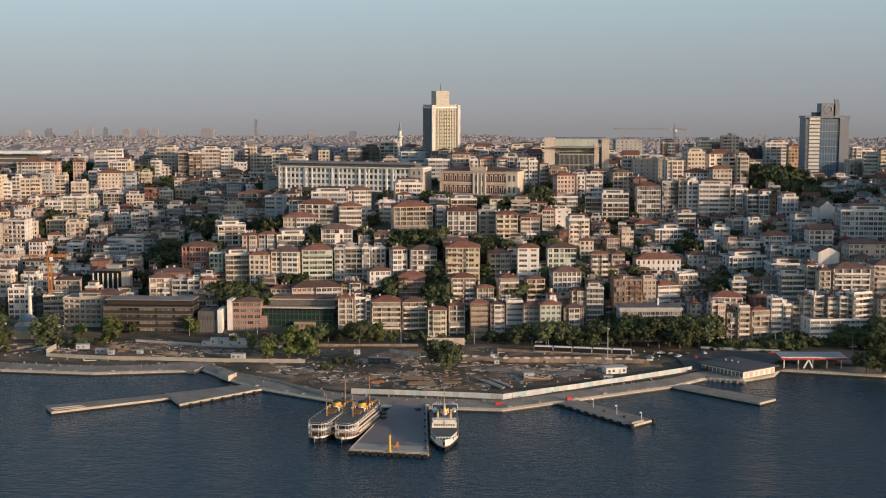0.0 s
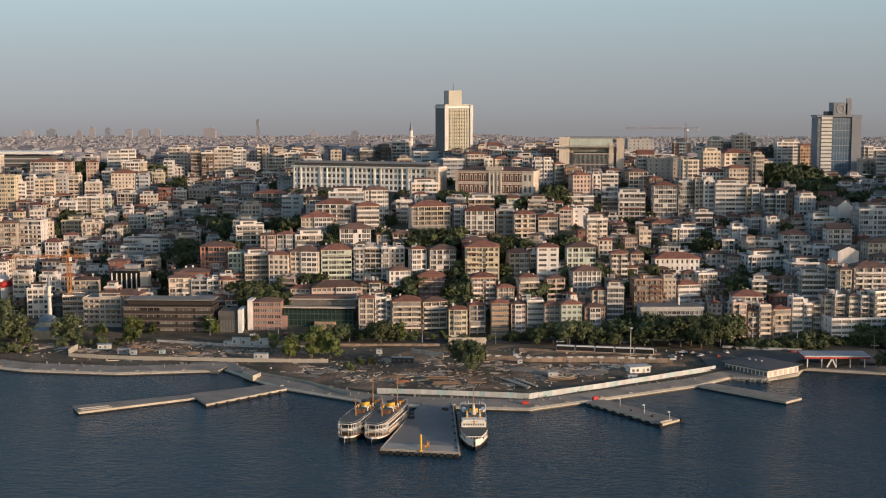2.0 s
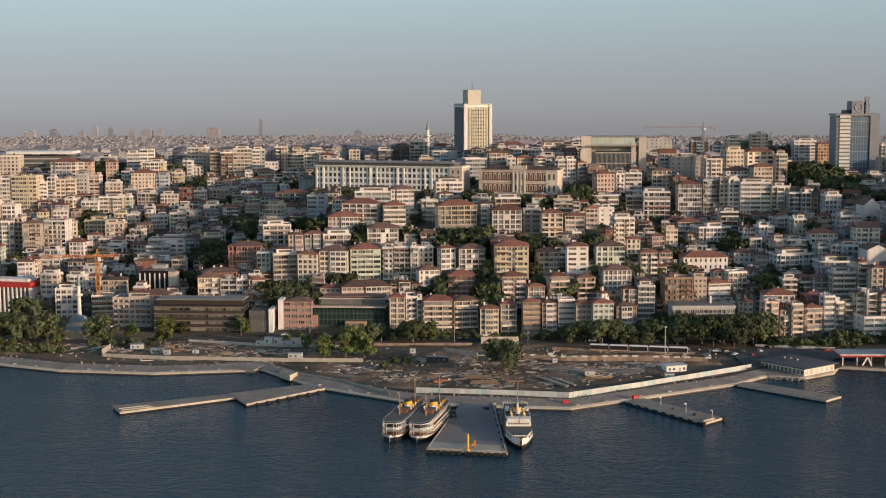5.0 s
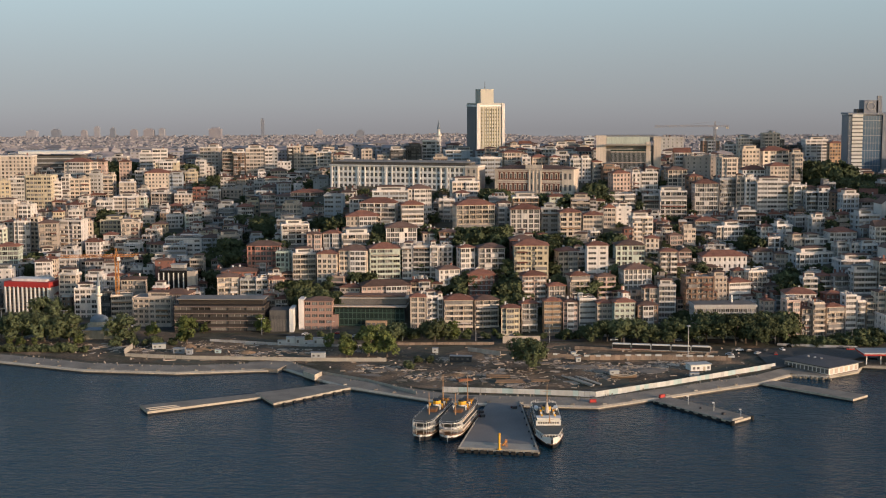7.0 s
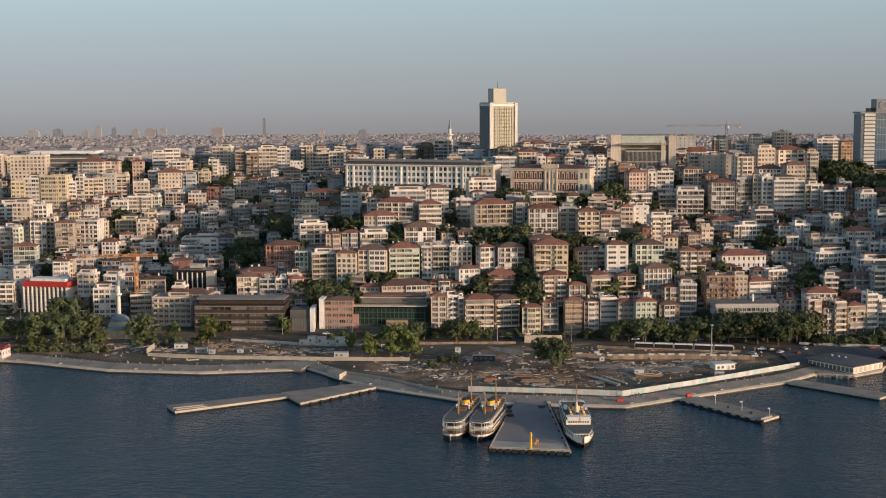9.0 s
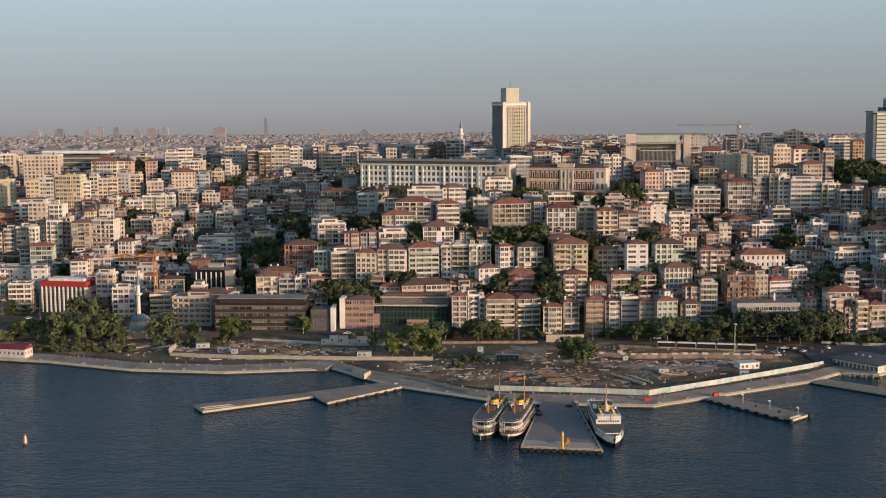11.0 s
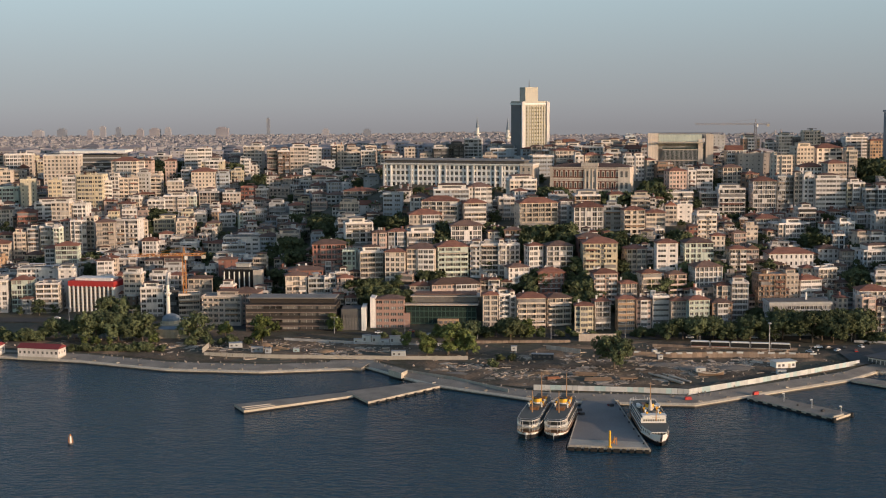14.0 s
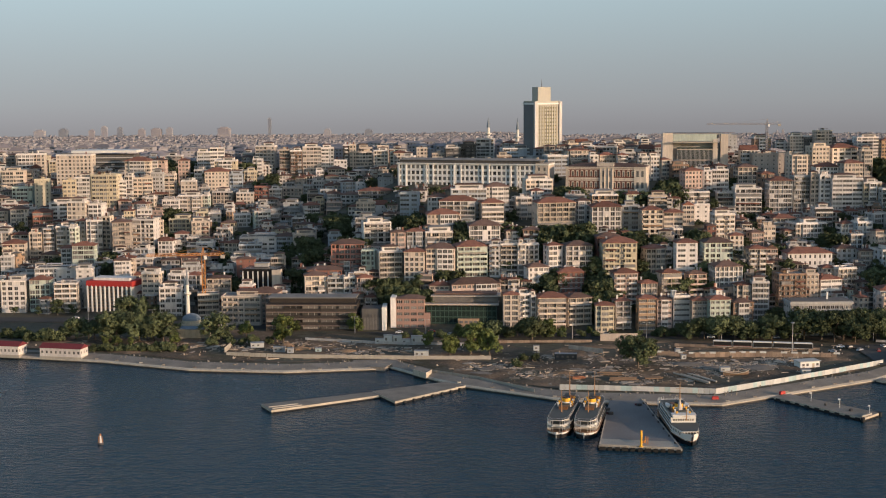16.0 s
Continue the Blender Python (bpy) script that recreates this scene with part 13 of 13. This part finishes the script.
def old_boat(x, y, yaw):
    """A clinker-built rowing boat lying on the ground."""
    ob = thing("wooden_boat", pose(x, y, lie(x, y) + .1, 0, 0, yaw), "weathered wooden boat lying on the site ground", "boat")
    s, n = Shape(), 12
    rim = []
    for i in range(n + 1):
        t = i / n * 2 - 1
        half_ = 1.6 * (1 - abs(t) ** 2.4)
        rim.append((t * 6.5, half_, 1.3 + .7 * t * t))
    for (x0, w0, z0), (x1, w1, z1) in zip(rim, rim[1:]):
        for q in (-1, 1):
            s.face((x0, q * w0, z0), (x1, q * w1, z1), (x1, q * w1 * .35, .1), (x0, q * w0 * .35, .1))
        s.face((x0, -w0 * .35, .1), (x1, -w1 * .35, .1), (x1, w1 * .35, .1), (x0, w0 * .35, .1))
    part("hull", s, timber, ob)
    s = Shape()
    for (x0, w0, z0), (x1, w1, z1) in zip(rim, rim[1:]):
        for q in (-1, 1):
            s.bar((x0, q * w0, z0), (x1, q * w1, z1), .12)
    part("gunwale", s, concrete, ob)
    for k in (-2.5, 0, 2.5):
        part("thwart", Shape().box(k, 0, .95, .5, 2.6, .12), timber, ob)


old_boat(29.8, 619.0, 12)


def car_thing(x, y, yaw, colour, words):
    ob = thing("car", pose(x, y, lie(x, y) + .42, 0, 0, yaw), words, "car", "parked cars")
    mt = material("car_" + colour, {"white": (.75, .75, .74), "black": (.03, .03, .03), "red": (.4, .03, .02), "silver": (.45, .46, .47), "blue": (.04, .08, .2)}[colour], .3, grain=.05)
    part("body", Shape().prism([(-2.1, -.85), (2.1, -.85), (2.1, .85), (-2.1, .85)], .3, .95, top=.96), mt, ob)
    part("cabin", Shape().prism([(-1.4, -.78), (1.0, -.78), (1.0, .78), (-1.4, .78)], .95, 1.5, 1, 0, top=.8), [glass, mt], ob)
    for a in (-1.3, 1.3):
        for b in (-.8, .8):
            part("wheel", Shape().box(a, b, 0, .62, .2, .62), rubber, ob)


for k, (x, y) in enumerate(((97.4, 682.5), (101.8, 680.0), (104.9, 674.0), (110.5, 680.0), (113.8, 671.5), (119.8, 683.0), (126.1, 692.0), (90.0, 671.0), (150.9, 686.0), (155.0, 683.0))):
    c_ = ("white", "black", "silver", "black", "red")[k % 5]
    car_thing(x, y, 20 * k, c_, f"{c_} car parked on the worn forecourt")
cols = ("white", "black", "silver", "white", "red", "white", "blue", "silver")
for k in range(34):
    x = -330 + k * 17.3 + rk.uniform(-6, 6)
    yb = float(np.interp(x, (-700, -330, -215, -100, 60, 200, 700), (790, 770, 745, 716, 706, 696, 690)))
    car_thing(x, yb + (3.2 if k % 2 else 10.8), rk.choice((0, 180)) - 3, cols[k % 8], f"{cols[k % 8]} car on the asphalt coast road")


def lamp_post(x, y, h):
    ob = thing("street_lamp", pose(x, y, lie(x, y)), "tall grey steel street lamp with two arms", "street lamp", "street lamps")
    part("post", Shape().tube(0, 0, -.5, h, .16, .09, 8), steel, ob)
    part("arm", Shape().bar((-1.6, 0, h), (1.6, 0, h), .07), steel, ob)
    for e in (-1, 1):
        part("lamp_head", Shape().box(e * 1.6, 0, h - .12, .9, .4, .16), panel_white, ob)


for k in range(15):
    x = -320 + k * 40
    yb = float(np.interp(x, (-700, -330, -215, -100, 60, 200, 700), (790, 770, 745, 716, 706, 696, 690)))
    lamp_post(x, yb - 1.0, 9.5)
ob = thing("light_mast", pose(*(67.8, 665.0), 2.2), "very tall grey light mast with a lamp ring", "light mast")
part("mast", Shape().tube(0, 0, -.5, 17, .3, .14, 8), steel, ob)
part("lamp_ring", Shape().tube(0, 0, 16.6, 17.1, .9, .9, 10), steel, ob)

# far districts, too many and too far off to tell house from house
def far_city():
    rr = random.Random(21)
    walls, roofs, wins = Shape(), Shape(), Shape()
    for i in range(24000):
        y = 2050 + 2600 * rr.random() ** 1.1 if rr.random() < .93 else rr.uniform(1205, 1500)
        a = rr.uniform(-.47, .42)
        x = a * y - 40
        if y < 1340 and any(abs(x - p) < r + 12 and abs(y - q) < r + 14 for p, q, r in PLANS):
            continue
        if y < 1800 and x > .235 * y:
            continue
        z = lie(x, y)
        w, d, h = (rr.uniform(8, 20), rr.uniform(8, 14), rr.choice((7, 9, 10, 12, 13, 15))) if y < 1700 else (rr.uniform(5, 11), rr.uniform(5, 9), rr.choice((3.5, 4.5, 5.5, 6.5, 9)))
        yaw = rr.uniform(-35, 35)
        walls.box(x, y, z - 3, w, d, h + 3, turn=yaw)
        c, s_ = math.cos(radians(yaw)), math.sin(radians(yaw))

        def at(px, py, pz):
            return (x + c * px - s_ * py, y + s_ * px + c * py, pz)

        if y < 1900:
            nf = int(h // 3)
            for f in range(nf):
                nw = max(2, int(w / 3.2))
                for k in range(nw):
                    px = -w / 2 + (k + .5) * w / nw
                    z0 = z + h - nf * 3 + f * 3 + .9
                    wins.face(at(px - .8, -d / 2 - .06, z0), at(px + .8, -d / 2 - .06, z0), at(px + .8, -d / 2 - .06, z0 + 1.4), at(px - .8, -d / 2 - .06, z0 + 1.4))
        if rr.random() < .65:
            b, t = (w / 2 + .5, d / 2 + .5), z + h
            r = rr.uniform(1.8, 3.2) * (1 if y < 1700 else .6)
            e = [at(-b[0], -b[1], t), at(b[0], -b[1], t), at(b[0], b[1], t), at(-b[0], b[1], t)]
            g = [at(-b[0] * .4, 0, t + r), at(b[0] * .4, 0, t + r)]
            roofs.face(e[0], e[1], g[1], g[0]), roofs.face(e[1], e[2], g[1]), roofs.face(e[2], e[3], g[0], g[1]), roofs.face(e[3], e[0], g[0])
    # walls and roofs carry the haze as pale, low-contrast base colours
    tagged(part("far_houses", walls, material("hazed_far_render", (.305, .288, .294), .9, grain=.1, scale=.05, island=.13)), "dense houses of the far districts, coloured pale for haze", "houses", kind="stuff")
    tagged(part("far_roofs", roofs, material("hazed_far_tile", (.272, .238, .236), .9, grain=.1, scale=.05, island=.2)), "red tiled roofs of the far districts, greyed for haze", "roofs", kind="stuff")
    tagged(part("far_windows", wins, glass), "dark windows of the far houses", "windows", kind="stuff")


far_city()


def far_tower(x, y, w, top, haze_tone, words):
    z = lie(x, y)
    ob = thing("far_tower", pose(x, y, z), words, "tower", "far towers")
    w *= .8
    # haze is mixed into these base colours, so the towers stay pale
    part("wall", Shape().box(0, 0, -5, w, w * .8, top - z + 5), material("far_" + haze_tone, {"grey": (.20, .215, .25), "pale": (.285, .28, .305), "rose": (.27, .255, .275)}[haze_tone], .8, grain=.1, scale=.05), ob)
    part("roof", Shape().box(0, 0, top - z, w * .6, w * .5, 4), MATS["far_" + haze_tone], ob)


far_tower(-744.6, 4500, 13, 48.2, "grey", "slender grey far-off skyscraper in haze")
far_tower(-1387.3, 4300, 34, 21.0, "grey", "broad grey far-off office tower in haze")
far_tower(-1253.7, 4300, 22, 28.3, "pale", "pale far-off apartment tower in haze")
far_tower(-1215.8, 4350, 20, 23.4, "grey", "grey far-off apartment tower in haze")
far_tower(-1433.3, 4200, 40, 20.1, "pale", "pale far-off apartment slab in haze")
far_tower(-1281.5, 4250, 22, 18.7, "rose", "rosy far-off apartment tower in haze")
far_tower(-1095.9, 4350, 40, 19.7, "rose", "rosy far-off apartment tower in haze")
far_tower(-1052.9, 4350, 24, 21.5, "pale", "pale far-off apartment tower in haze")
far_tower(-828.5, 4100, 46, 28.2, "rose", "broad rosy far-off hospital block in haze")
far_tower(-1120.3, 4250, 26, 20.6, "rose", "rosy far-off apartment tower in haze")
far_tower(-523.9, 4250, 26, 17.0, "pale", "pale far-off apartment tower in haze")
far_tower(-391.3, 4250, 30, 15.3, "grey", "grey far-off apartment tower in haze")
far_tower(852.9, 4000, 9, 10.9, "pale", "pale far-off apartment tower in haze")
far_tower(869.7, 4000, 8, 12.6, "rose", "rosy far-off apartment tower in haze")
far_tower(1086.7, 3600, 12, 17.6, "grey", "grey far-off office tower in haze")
